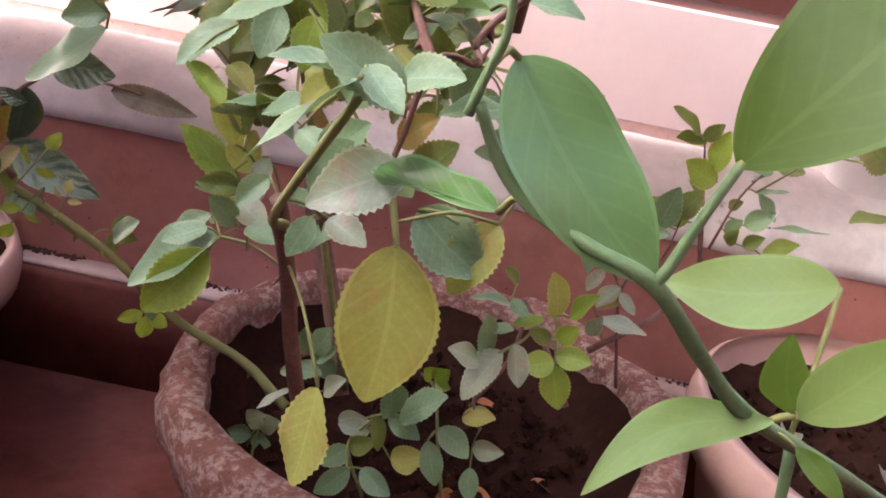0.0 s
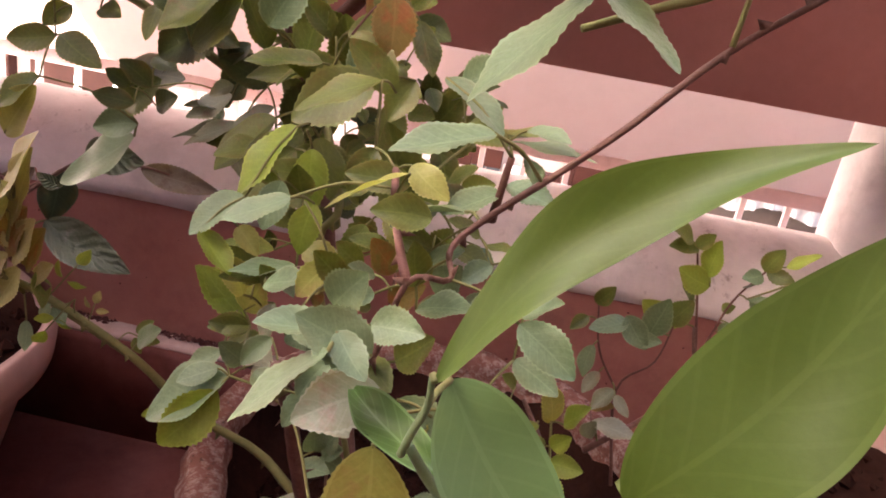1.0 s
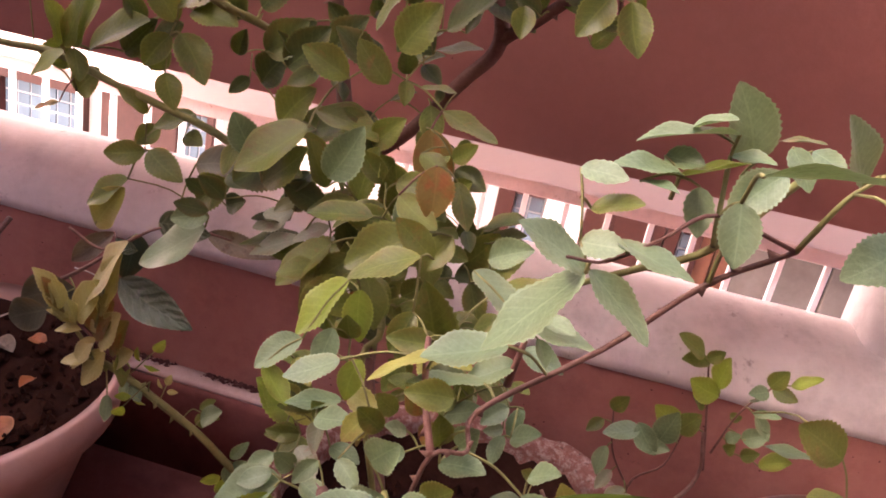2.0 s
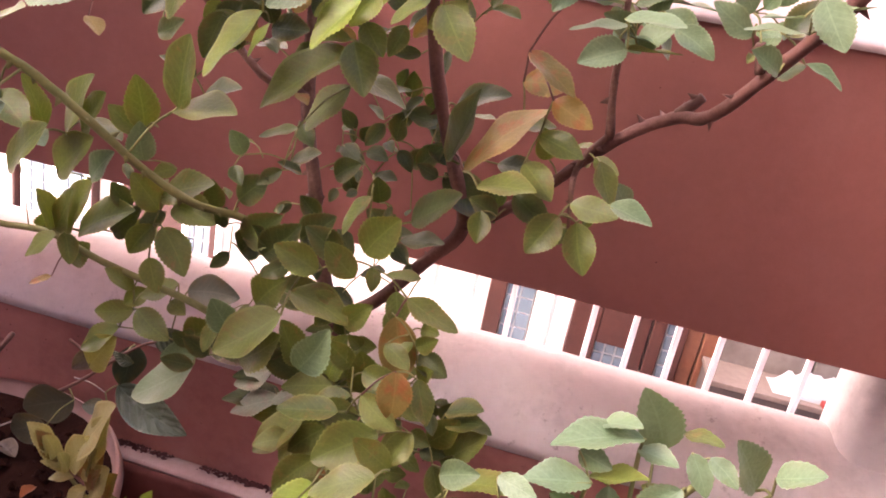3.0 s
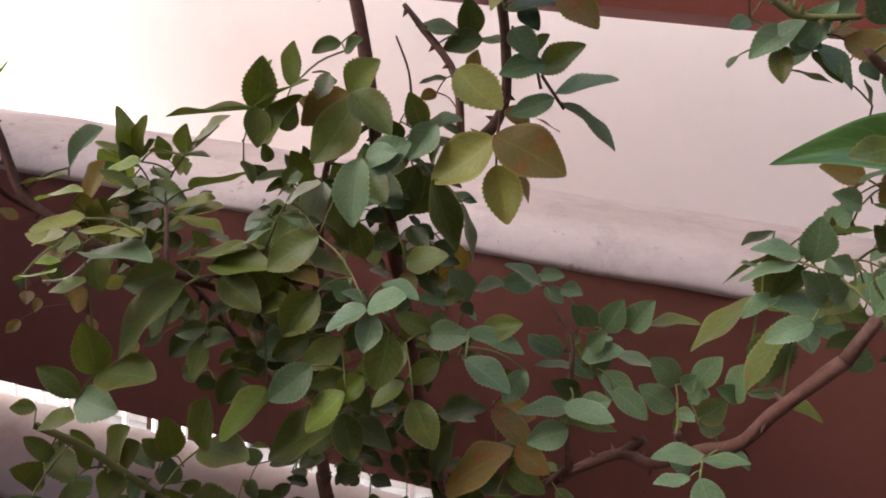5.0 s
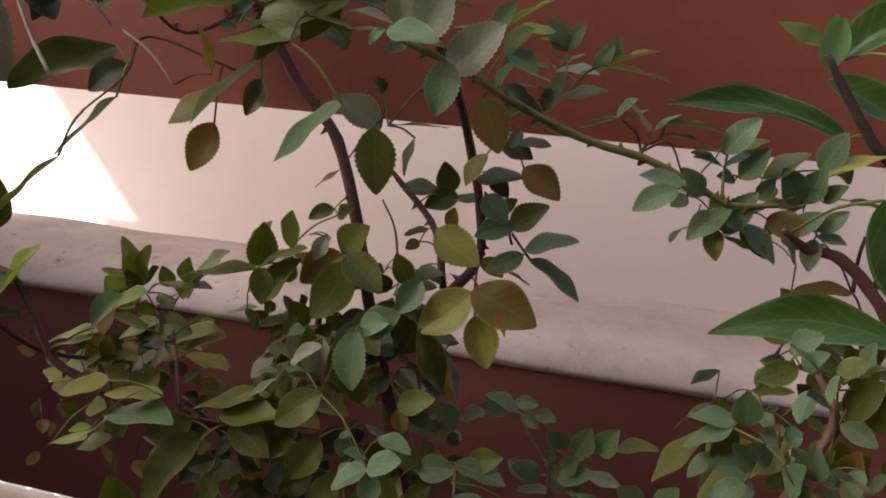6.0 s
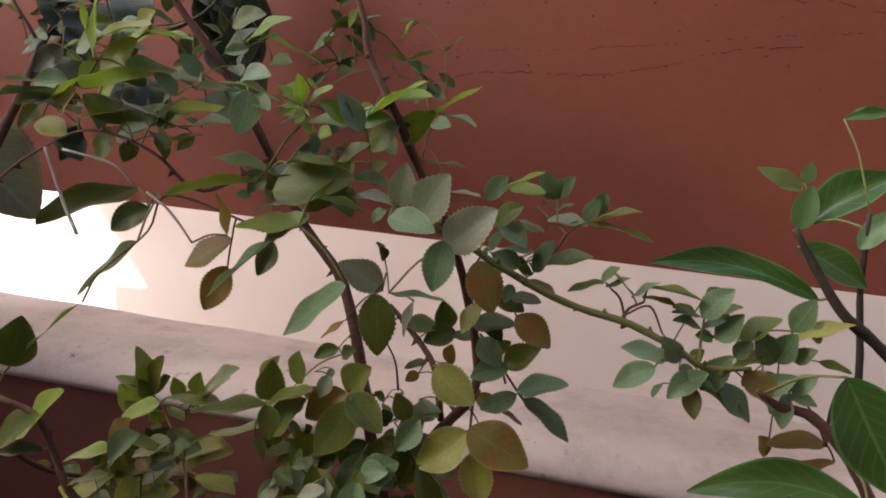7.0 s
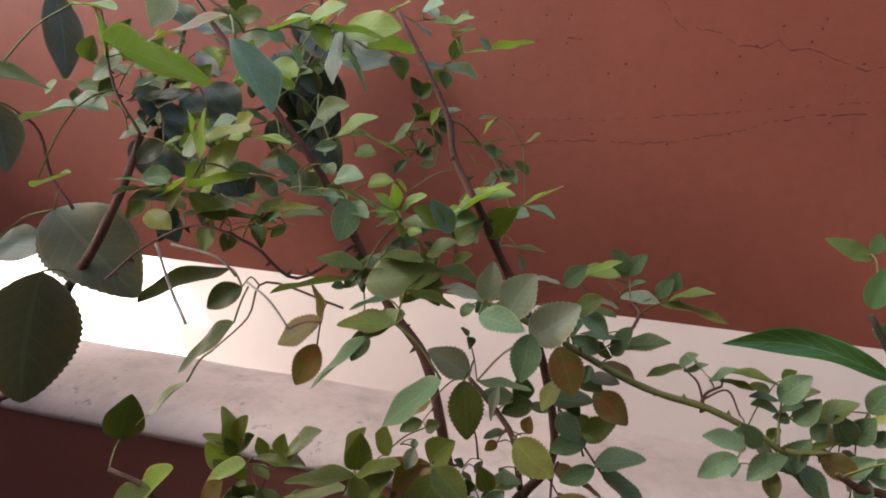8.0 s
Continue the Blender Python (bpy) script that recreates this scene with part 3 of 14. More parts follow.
def tube(line, sides, verts, faces, bumpy=0.0):
    """Adds a tube round the line of (x, y, z, radius) to verts and faces."""
    first = len(verts)
    n = len(line)
    side = None
    for i, q in enumerate(line):
        c = q.to_3d() if len(q) == 4 else Vector(q[:3])
        a = Vector(line[max(i - 1, 0)][:3])
        b = Vector(line[min(i + 1, n - 1)][:3])
        d = (b - a).normalized() if (b - a).length > 1e-9 else Vector((0, 0, 1))
        ref = side if side is not None else (Vector((0, 0, 1)) if abs(d.z) < 0.9 else Vector((1, 0, 0)))
        u = (ref - d * ref.dot(d)).normalized()
        side = u
        w = d.cross(u)
        for k in range(sides):
            an = 2 * math.pi * k / sides
            r = q[3] * (1 + bumpy * noise.noise(c * 70 + Vector((k * 0.7, 0, 0))))
            verts.append(c + (u * math.cos(an) + w * math.sin(an)) * r)
    for i in range(n - 1):
        for k in range(sides):
            a, b = first + i * sides + k, first + i * sides + (k + 1) % sides
            faces.append((a, b, b + sides, a + sides))
    faces.append(tuple(first + k for k in reversed(range(sides))))
    faces.append(tuple(first + (n - 1) * sides + k for k in range(sides)))


CANE_LINES = {}


def plant(name, label, category, where):
    root = tagged(new(name), label, category, "potted plants")
    root.location = where
    CANE_LINES[root.name] = []
    return root


def link_part(name, me, parent, root):
    ob = new(name, me)
    ob.parent = parent
    if parent is root:
        ob.matrix_parent_inverse = Matrix.Translation(-root.location)
    return ob


def cane(root, kind, mat, *pts):
    """A stem through the points (x, y, z, radius in mm), knobbly, with thorns where it is a rose."""
    line = spline([(x, y, z, r / 1000) for x, y, z, r in pts], 5)
    verts, faces = [], []
    tube(line, 8, verts, faces, 0.22)
    if root.name.startswith("rose") and kind != "twig" and mat is not BARK_STRAW:
        for i in range(2, len(line) - 1, 2):
            c, r = line[i].to_3d(), line[i][3]
            d = (line[i + 1].to_3d() - line[i - 1].to_3d()).normalized()
            out = Vector((rng.uniform(-1, 1), rng.uniform(-1, 1), rng.uniform(-1, 1)))
            out = (out - d * out.dot(d)).normalized()
            tip = c + out * (r + rng.uniform(0.004, 0.008)) - d * 0.002
            base = [c + out * r * 0.8 + d * 0.003, c + out * r * 0.8 - d * 0.003, c + out * r * 0.75 + d.cross(out) * 0.0014, c + out * r * 0.75 - d.cross(out) * 0.0014]
            k = len(verts)
            verts += base + [tip]
            faces += [(k, k + 2, k + 4), (k + 2, k + 1, k + 4), (k + 1, k + 3, k + 4), (k + 3, k, k + 4)]
    me = bpy.data.meshes.new(kind)
    me.from_pydata(verts, [], faces)
    me.materials.append(mat)
    me.polygons.foreach_set("use_smooth", [True] * len(faces))
    ob = link_part(kind, me, root, root)
    CANE_LINES[root.name].append((ob, [q.to_3d() for q in line], mat))
    return ob


def blade(verts, faces, place, base, axis, normal, length, shape, r, bend=None):
    """One leaf blade: ovate, folded along the rib, curled, toothed at the edge."""
    ratio, teeth, fold, curl = shape
    rows = 41 if length > 0.06 else 27 if length > 0.026 else 15
    teeth = teeth * (0.5 if rows > 30 else 0.7)
    cols = (-1.0, -0.85, -0.45, 0.0, 0.45, 0.85, 1.0)
    across = axis.cross(normal).normalized()
    half = length * ratio * 0.5 * r.uniform(0.9, 1.1)
    fold = fold * r.uniform(0.4, 1.5)
    curl = curl * r.uniform(-0.2, 1.6)
    bend = r.uniform(-0.10, 0.10) if bend is None else bend * 2
    ripple = r.uniform(0, 6.3)
    first = len(verts)
    for i in range(rows):
        v = i / (rows - 1)
        w = max(0.03, math.sin(math.pi * min(1, v ** 0.86)) ** (0.8 if ratio < 0.5 else 0.72)) if v < 0.999 else 0.0
        w *= 1 - 0.25 * max(0, v - 0.6)
        for u in cols:
            edge = abs(u) == 1.0
            ww = w * half * (1 + (teeth * (1 if i % 2 else -1) if edge else 0))
            lift = fold * abs(u) * w * half + 0.03 * length * w * math.sin(ripple + v * 9 + u * 1.5) * abs(u)
            p = base + axis * (v * length + (teeth * 0.06 * length if edge and i % 2 else 0)) + across * (u * ww + bend * length * math.sin(math.pi * v) * 0.5) + normal * (lift - curl * length * v * v)
            verts.append(p)
            place.append((u, v, 0.0))
    n = len(cols)
    for i in range(rows - 1):
        for k in range(n - 1):
            a = first + i * n + k
            faces.append((a, a + 1, a + 1 + n, a + n))


def leaf(root, base, tip, count, size, kind, ratio=None, bend=None):
    """A leaf from where it springs to its tip: one blade, or an odd number of leaflets along a midrib."""
    base, tip = Vector(base), Vector(tip)
    best = None
    for ob, line, mat in CANE_LINES[root.name]:
        for q in line:
            d = (q - base).length_squared
            if best is None or d < best[0]:
                best = (d, ob, q, mat)
    _, parent, joint, mat = best
    r = random.Random(int(abs(base.x) * 9173 + base.z * 5231 + tip.y * 3301 + count))
    centre = (base + tip) / 2
    eye = Vector((0.02, -0.06, centre.z + 0.18))
    axis = (tip - base).normalized()
    normal = (eye - centre).normalized() * (1.0 if ratio is not None else 0.75) + Vector((0, 0, 0.3 if ratio is not None else min(0.75, max(0.1, 1.3 * (centre.z - 0.55))))) + Vector((r.uniform(-1, 1), r.uniform(-1, 1), r.uniform(-1, 1))) * (0.1 if ratio is not None else 0.3 if centre.z < 0.72 else 0.45 if count == 1 else 0.6)
    normal = (normal - axis * normal.dot(axis)).normalized()
    shape = LEAF_SHAPES.get(kind, (0.69 if centre.z > 1.0 else 0.59, 0.075, 0.32, 0.18))
    if count == 1 and kind in "gbdlyopq" and size > 0.045:
        shape = (0.52, 0.075 if size < 0.06 else 0.04, 0.34, 0.2)
    if count > 1 and base.y < 0.42:
        shape = (0.54, 0.06, 0.26, 0.16)
    if ratio is not None:
        if ratio < 0.56 and kind in "gbdlyopq" and count == 1:
            lean = math.acos(ratio / 0.6)
            normal = max((Matrix.Rotation(s * lean, 3, axis) @ normal for s in (-1, 1)), key=lambda v: v.z)
            shape = (shape[0], shape[1], shape[2] * (0.25 + 0.75 * ratio / 0.6), shape[3])
            ratio = 0.6
        shape = (ratio, *shape[1:3], shape[3] * 0.5)
    here = base
    verts, faces, place = [], [], []
    if count == 1:
        rib_end = base
        blades = [(base, axis, normal, (tip - base).length)]
    else:
        pairs = (count - 1) // 2
        run = max((tip - base).length - size * 0.95, 0.42 * size * pairs)
        rib_end = tip - axis * size * 0.95
        start = rib_end - axis * run
        base = start
        blades = [(rib_end, axis, normal, size)]
        for j in range(pairs):
            s = start + axis * run * (j + 0.55) / pairs
            for sgn in (-1, 1):
                turn = Matrix.Rotation(radians(sgn * r.uniform(48, 72)), 3, normal)
                ax = turn @ axis
                nm = Matrix.Rotation(radians(r.uniform(-28, 28)), 3, ax) @ (normal + axis * r.uniform(-0.15, 0.25)).normalized()
                nm = (nm - ax * nm.dot(ax)).normalized()
                blades.append((s + ax * 0.003, ax, nm, size * r.uniform(0.78, 1.0) * (0.8 + 0.2 * (j + 1) / pairs)))
    stalk = [joint, joint.lerp(base, 0.5) + Vector((0, 0, 0.10 * (joint - base).length)), base]
    if count > 1:
        stalk.append(rib_end)
    thick = 0.0005 + 0.009 * min(size, 0.08)
    tube(spline([(q.x, q.y, q.z, thick) for q in stalk], 3), 5, verts, faces)
    green_faces = len(faces)
    place = [(0.0, 0.5, 0.0)] * len(verts)
    for b, ax, nm, ln in blades:
        blade(verts, faces, place, b, ax, nm, ln, shape, r, bend)
    me = bpy.data.meshes.new("leaf")
    me.from_pydata(verts, [], faces)
    me.materials.append(LEAF_MATS[kind])
    me.materials.append(BARK_GREEN if kind not in "oz" else BARK_RED)
    me.polygons.foreach_set("material_index", [1] * green_faces + [0] * (len(faces) - green_faces))
    me.polygons.foreach_set("use_smooth", [True] * len(faces))
    at = me.attributes.new("leaf_place", "FLOAT_VECTOR", "POINT")
    at.data.foreach_set("vector", [c for p in place for c in p])
    CANE_LINES[root.name].append((parent, [joint.lerp(here, 0.6), here], mat))
    return link_part("leaf", me, parent, root)


rose = plant("rose_bush", "tall thorny rose bush with many small toothed green leaves", "rose bush", (-0.05, 0.6, 0.2))
citrus = plant("citrus_shrub", "young citrus shrub with long glossy green leaves", "shrub", (0.46, 0.66, 0.18))
shrub = plant("broad_leaved_shrub", "dark broad-leaved shrub with some dry curled leaves", "shrub", (-0.76, 0.68, 0.19))
cane(citrus, "stem", BARK_DARK, (0.46, 0.66, 0.15, 9), (0.47, 0.62, 0.55, 8), (0.43, 0.58, 0.9, 6.5), (0.289, 0.56, 1.173, 5.5))
cane(citrus, "stem", CITRUS_BARK, (0.46, 0.64, 0.2, 7), (0.38, 0.46, 0.36, 7), (0.243, 0.34, 0.423, 6))
cane(shrub, "stem", BARK_BROWN, (-0.76, 0.68, 0.15, 9), (-0.97, 0.68, 0.6, 8), (-0.97, 0.62, 1.0, 7), (-0.78, 0.56, 1.17, 6), (-0.707, 0.56, 1.203, 6))
cane(shrub, "stem", BARK_BROWN, (-0.78, 0.70, 0.15, 4), (-0.76, 0.76, 0.32, 4), (-0.70, 0.80, 0.43, 4))
cane(rose, "trunk", BARK_BROWN, (-0.080, 0.580, 0.277, 9.0), (-0.100, 0.610, 0.336, 9.0), (-0.142, 0.660, 0.423, 9.0), (-0.151, 0.670, 0.487, 8.0), (-0.199, 0.675, 0.650, 8.0), (-0.235, 0.681, 0.768, 8.0), (-0.232, 0.680, 0.770, 7.0), (-0.253, 0.680, 0.859, 7.0), (-0.259, 0.680, 0.962, 6.0), (-0.255, 0.670, 1.024, 5.0), (-0.254, 0.660, 1.091, 4.0), (-0.245, 0.650, 1.140, 3.0))
cane(rose, "cane", BARK_RED, (-0.195, 0.670, 0.653, 7.0), (-0.148, 0.650, 0.692, 6.5), (-0.100, 0.635, 0.755, 6.5), (-0.073, 0.628, 0.796, 7.0), (-0.090, 0.620, 0.849, 6.0), (-0.112, 0.610, 0.910, 6.0), (-0.132, 0.605, 0.988, 6.0), (-0.145, 0.600, 1.038, 6.0), (-0.163, 0.600, 1.095, 7.0), (-0.179, 0.600, 1.154, 6.0), (-0.194, 0.600, 1.220, 6.0), (-0.222, 0.600, 1.306, 5.5), (-0.263, 0.590, 1.360, 5.0), (-0.306, 0.580, 1.436, 4.5), (-0.348, 0.570, 1.504, 4.0), (-0.398, 0.560, 1.564, 3.5), (-0.484, 0.550, 1.664, 3.0))
cane(rose, "cane", BARK_BROWN, (-0.163, 0.600, 1.095, 6.0), (-0.133, 0.620, 1.127, 6.0), (-0.107, 0.630, 1.162, 6.0), (-0.080, 0.640, 1.203, 5.0), (-0.085, 0.620, 1.275, 4.5), (-0.105, 0.570, 1.365, 4.0), (-0.133, 0.530, 1.431, 4.0), (-0.152, 0.511, 1.475, 3.5), (-0.180, 0.510, 1.522, 3.0), (-0.193, 0.510, 1.566, 2.5), (-0.244, 0.510, 1.650, 2.0))
cane(rose, "cane", BARK_BROWN, (-0.109, 0.620, 1.171, 4.0), (-0.122, 0.620, 1.227, 3.5), (-0.158, 0.630, 1.264, 3.0), (-0.178, 0.630, 1.283, 2.0))
cane(rose, "cane", BARK_GREEN, (-0.143, 0.500, 1.397, 2.6), (-0.083, 0.510, 1.374, 3.2), (-0.053, 0.515, 1.358, 3.2), (0.007, 0.520, 1.333, 3.2), (0.060, 0.530, 1.321, 3.2), (0.104, 0.536, 1.303, 2.9), (0.126, 0.536, 1.292, 2.6), (0.164, 0.540, 1.295, 2.2))
cane(rose, "cane", BARK_RED, (-0.073, 0.628, 0.796, 6.0), (-0.025, 0.605, 0.837, 5.0), (0.036, 0.583, 0.906, 4.5), (0.073, 0.584, 0.931, 5.0), (0.094, 0.560, 0.939, 5.0), (0.120, 0.510, 0.984, 4.5), (0.133, 0.458, 1.019, 4.5), (0.144, 0.440, 1.052, 4.5), (0.168, 0.420, 1.099, 4.5))
cane(rose, "cane", BARK_BROWN, (0.031, 0.583, 0.906, 4.0), (0.024, 0.580, 0.942, 3.0), (0.020, 0.570, 0.987, 2.5), (0.015, 0.570, 1.028, 2.0), (-0.007, 0.580, 1.054, 1.5))
cane(rose, "cane", BARK_BROWN, (0.030, 0.583, 0.909, 3.0), (0.012, 0.575, 0.879, 2.5), (0.017, 0.565, 0.834, 1.5))
cane(rose, "cane", BARK_BROWN, (0.075, 0.584, 0.933, 5.0), (0.088, 0.580, 0.950, 4.0))
cane(rose, "cane", BARK_BROWN, (0.109, 0.520, 0.974, 3.0), (0.103, 0.515, 0.992, 3.0))
cane(rose, "cane", BARK_GREEN, (-0.191, 0.655, 0.628, 4.2), (-0.225, 0.620, 0.623, 3.7), (-0.300, 0.585, 0.671, 3.7), (-0.389, 0.570, 0.696, 3.4), (-0.447, 0.570, 0.711, 3.4), (-0.497, 0.560, 0.712, 3.0), (-0.558, 0.550, 0.716, 2.6))
cane(rose, "cane", BARK_GREEN, (-0.226, 0.675, 0.742, 3.7), (-0.245, 0.600, 0.760, 3.7), (-0.265, 0.570, 0.774, 3.4), (-0.288, 0.540, 0.787, 3.4), (-0.319, 0.520, 0.811, 3.4), (-0.346, 0.500, 0.841, 3.4), (-0.384, 0.480, 0.875, 3.4), (-0.415, 0.460, 0.897, 3.0))
cane(rose, "cane", BARK_BROWN, (-0.252, 0.675, 0.872, 4.0), (-0.297, 0.665, 0.884, 4.0), (-0.353, 0.660, 0.938, 3.5), (-0.378, 0.640, 0.978, 3.0), (-0.389, 0.620, 1.000, 2.5))
cane(rose, "cane", BARK_BROWN, (-0.256, 0.675, 0.964, 4.0), (-0.276, 0.600, 0.991, 4.0), (-0.291, 0.550, 1.017, 4.0), (-0.321, 0.510, 1.039, 4.0), (-0.353, 0.490, 1.051, 4.0), (-0.396, 0.480, 1.071, 4.0), (-0.432, 0.470, 1.096, 4.0), (-0.465, 0.470, 1.159, 3.0), (-0.508, 0.460, 1.180, 3.0))
cane(rose, "cane", BARK_GREEN, (-0.126, 0.580, 0.254, 4.6), (-0.172, 0.592, 0.283, 4.0), (-0.230, 0.580, 0.317, 4.0), (-0.276, 0.565, 0.368, 3.6), (-0.324, 0.560, 0.399, 3.3), (-0.370, 0.560, 0.419, 3.3), (-0.411, 0.560, 0.428, 2.6))
cane(rose, "cane", BARK_GREEN, (-0.276, 0.565, 0.368, 2.4), (-0.388, 0.560, 0.425, 2.1), (-0.388, 0.570, 0.410, 2.1), (-0.435, 0.570, 0.456, 1.8), (-0.455, 0.570, 0.489, 1.2))
cane(rose, "cane", BARK_BROWN, (-0.096, 0.500, 0.306, 6.0), (-0.099, 0.460, 0.384, 5.5), (-0.097, 0.420, 0.453, 5.0), (-0.095, 0.390, 0.491, 5.0), (-0.094, 0.375, 0.510, 4.5))
cane(rose, "cane", BARK_BROWN, (-0.094, 0.395, 0.483, 1.9), (-0.042, 0.340, 0.538, 1.4), (-0.026, 0.330, 0.593, 1.4), (-0.008, 0.340, 0.595, 1.4), (-0.008, 0.360, 0.609, 1.7), (0.048, 0.360, 0.666, 1.7), (0.088, 0.370, 0.710, 1.7), (0.122, 0.360, 0.742, 1.4))
cane(rose, "cane", BARK_RED, (-0.026, 0.330, 0.593, 2.5), (-0.040, 0.360, 0.611, 2.0), (-0.050, 0.400, 0.625, 2.0))
cane(rose, "cane", BARK_GREEN, (-0.075, 0.570, 0.290, 3.0), (-0.117, 0.520, 0.513, 3.0), (-0.106, 0.520, 0.563, 3.0), (-0.145, 0.580, 0.621, 3.0), (-0.141, 0.600, 0.585, 3.0))
cane(rose, "cane", BARK_BROWN, (-0.551, 0.550, 1.522, 1.9), (-0.589, 0.550, 1.575, 1.6), (-0.606, 0.550, 1.654, 1.2))
cane(rose, "cane", BARK_BROWN, (-0.300, 0.580, 1.425, 1.9), (-0.342, 0.530, 1.389, 1.6), (-0.377, 0.500, 1.422, 1.6), (-0.435, 0.490, 1.437, 1.2), (-0.487, 0.480, 1.411, 1.2), (-0.516, 0.460, 1.377, 1.2))
cane(rose, "twig", BARK_BROWN, (-0.298, 0.550, 1.360, 1.2), (-0.371, 0.520, 1.383, 1.2), (-0.379, 0.500, 1.349, 0.9), (-0.405, 0.480, 1.316, 0.9))
cane(rose, "twig", BARK_BROWN, (0.122, 0.600, 0.358, 3.0), (0.180, 0.640, 0.385, 2.5), (0.210, 0.660, 0.423, 2.0), (0.205, 0.675, 0.466, 1.5))
cane(rose, "twig", BARK_BROWN, (0.108, 0.560, 0.323, 3.0), (0.082, 0.600, 0.360, 2.5), (0.062, 0.620, 0.384, 2.0))
cane(rose, "twig", BARK_BROWN, (0.168, 0.420, 1.099, 4.0), (0.196, 0.430, 1.166, 3.0), (0.187, 0.450, 1.193, 2.5), (0.183, 0.460, 1.212, 2.0))
cane(rose, "twig", BARK_STRAW, (-0.404, 0.460, 1.028, 1.2), (-0.387, 0.470, 1.032, 1.2), (-0.370, 0.480, 1.051, 1.2), (-0.353, 0.490, 1.048, 1.2))
cane(rose, "twig", BARK_STRAW, (-0.466, 0.470, 1.418, 1.5), (-0.447, 0.470, 1.374, 1.5), (-0.422, 0.460, 1.345, 2.0))
cane(rose, "twig", BARK_STRAW, (-0.382, 0.500, 1.385, 1.2), (-0.357, 0.500, 1.370, 1.2), (-0.333, 0.500, 1.344, 1.0))
cane(rose, "twig", BARK_STRAW, (-0.456, 0.480, 1.417, 1.2), (-0.411, 0.490, 1.408, 1.2), (-0.394, 0.500, 1.389, 1.2))
cane(citrus, "stem", CITRUS_BARK, (0.243, 0.340, 0.423, 3.4), (0.203, 0.320, 0.446, 3.2), (0.153, 0.280, 0.480, 2.9), (0.113, 0.250, 0.506, 2.7), (0.088, 0.235, 0.522, 2.6), (0.067, 0.220, 0.543, 2.4), (0.047, 0.207, 0.563, 2.3), (0.030, 0.208, 0.569, 1.9), (0.016, 0.210, 0.574, 1.7), (0.005, 0.210, 0.584, 1.6), (-0.003, 0.205, 0.598, 1.5))
cane(citrus, "petiole", CITRUS_BARK, (-0.005, 0.205, 0.595, 1.3), (-0.003, 0.204, 0.603, 1.1), (-0.000, 0.203, 0.613, 1.0), (0.000, 0.202, 0.623, 1.0))
cane(citrus, "petiole", CITRUS_BARK, (0.047, 0.207, 0.563, 1.6), (0.049, 0.206, 0.568, 1.5), (0.053, 0.205, 0.583, 1.3), (0.057, 0.204, 0.596, 1.1))
cane(citrus, "petiole", CITRUS_BARK, (0.124, 0.265, 0.498, 2.0), (0.124, 0.260, 0.491, 2.0), (0.127, 0.260, 0.473, 2.0))
cane(citrus, "stem", BARK_BROWN, (0.289, 0.560, 1.173, 5.5), (0.267, 0.560, 1.209, 5.2), (0.243, 0.560, 1.240, 5.0), (0.223, 0.560, 1.256, 4.7), (0.210, 0.560, 1.260, 4.4), (0.194, 0.555, 1.263, 4.0), (0.173, 0.545, 1.276, 2.5))
cane(citrus, "stem", BARK_DARK, (0.287, 0.580, 1.306, 5.0), (0.260, 0.575, 1.328, 5.0), (0.234, 0.570, 1.347, 4.5), (0.209, 0.570, 1.380, 4.0), (0.187, 0.570, 1.413, 3.0))
cane(citrus, "stem", BARK_DARK, (0.253, 0.560, 1.237, 4.0), (0.258, 0.580, 1.296, 3.4), (0.254, 0.600, 1.366, 2.8), (0.251, 0.600, 1.431, 2.2))
cane(citrus, "stem", BARK_BROWN, (0.239, 0.570, 1.230, 2.0), (0.238, 0.570, 1.256, 1.5), (0.240, 0.570, 1.276, 1.5))
cane(shrub, "stem", BARK_BROWN, (-0.635, 0.800, 0.350, 4.0), (-0.604, 0.820, 0.373, 3.0), (-0.542, 0.850, 0.429, 2.5), (-0.500, 0.850, 0.453, 2.0), (-0.465, 0.900, 0.439, 2.0), (-0.436, 0.920, 0.429, 1.5))
cane(shrub, "stem", BARK_BROWN, (-0.641, 0.840, 0.420, 2.0), (-0.588, 0.840, 0.401, 2.0), (-0.542, 0.850, 0.429, 2.0))
cane(shrub, "stem", BARK_BROWN, (-0.707, 0.560, 1.203, 6.0), (-0.656, 0.550, 1.324, 6.0), (-0.622, 0.560, 1.387, 5.5), (-0.597, 0.580, 1.465, 5.0), (-0.608, 0.620, 1.522, 4.0), (-0.600, 0.660, 1.595, 3.5), (-0.607, 0.700, 1.672, 3.0))
cane(shrub, "stem", BARK_BROWN, (-0.651, 0.560, 1.431, 2.0), (-0.684, 0.560, 1.468, 2.0), (-0.699, 0.550, 1.526, 2.0), (-0.782, 0.550, 1.547, 2.0))
cane(shrub, "stem", BARK_DARK, (-0.600, 0.660, 1.595, 3.0), (-0.570, 0.740, 1.561, 2.5), (-0.497, 0.760, 1.589, 2.5), (-0.460, 0.780, 1.661, 2.0), (-0.457, 0.780, 1.749, 2.0))
cane(rose, "twig", BARK_GREEN, (0.090, 0.368, 0.714, 1.5), (0.092, 0.370, 0.748, 1.2), (0.092, 0.385, 0.768, 0.9))
cane(rose, "twig", BARK_GREEN, (0.122, 0.360, 0.742, 1.5), (0.127, 0.340, 0.774, 1.2), (0.141, 0.345, 0.788, 0.9))
cane(rose, "twig", BARK_BROWN, (0.122, 0.360, 0.742, 1.1), (0.077, 0.335, 0.756, 1.0), (0.054, 0.320, 0.743, 0.9), (0.033, 0.310, 0.730, 0.8), (0.015, 0.290, 0.734, 0.7))
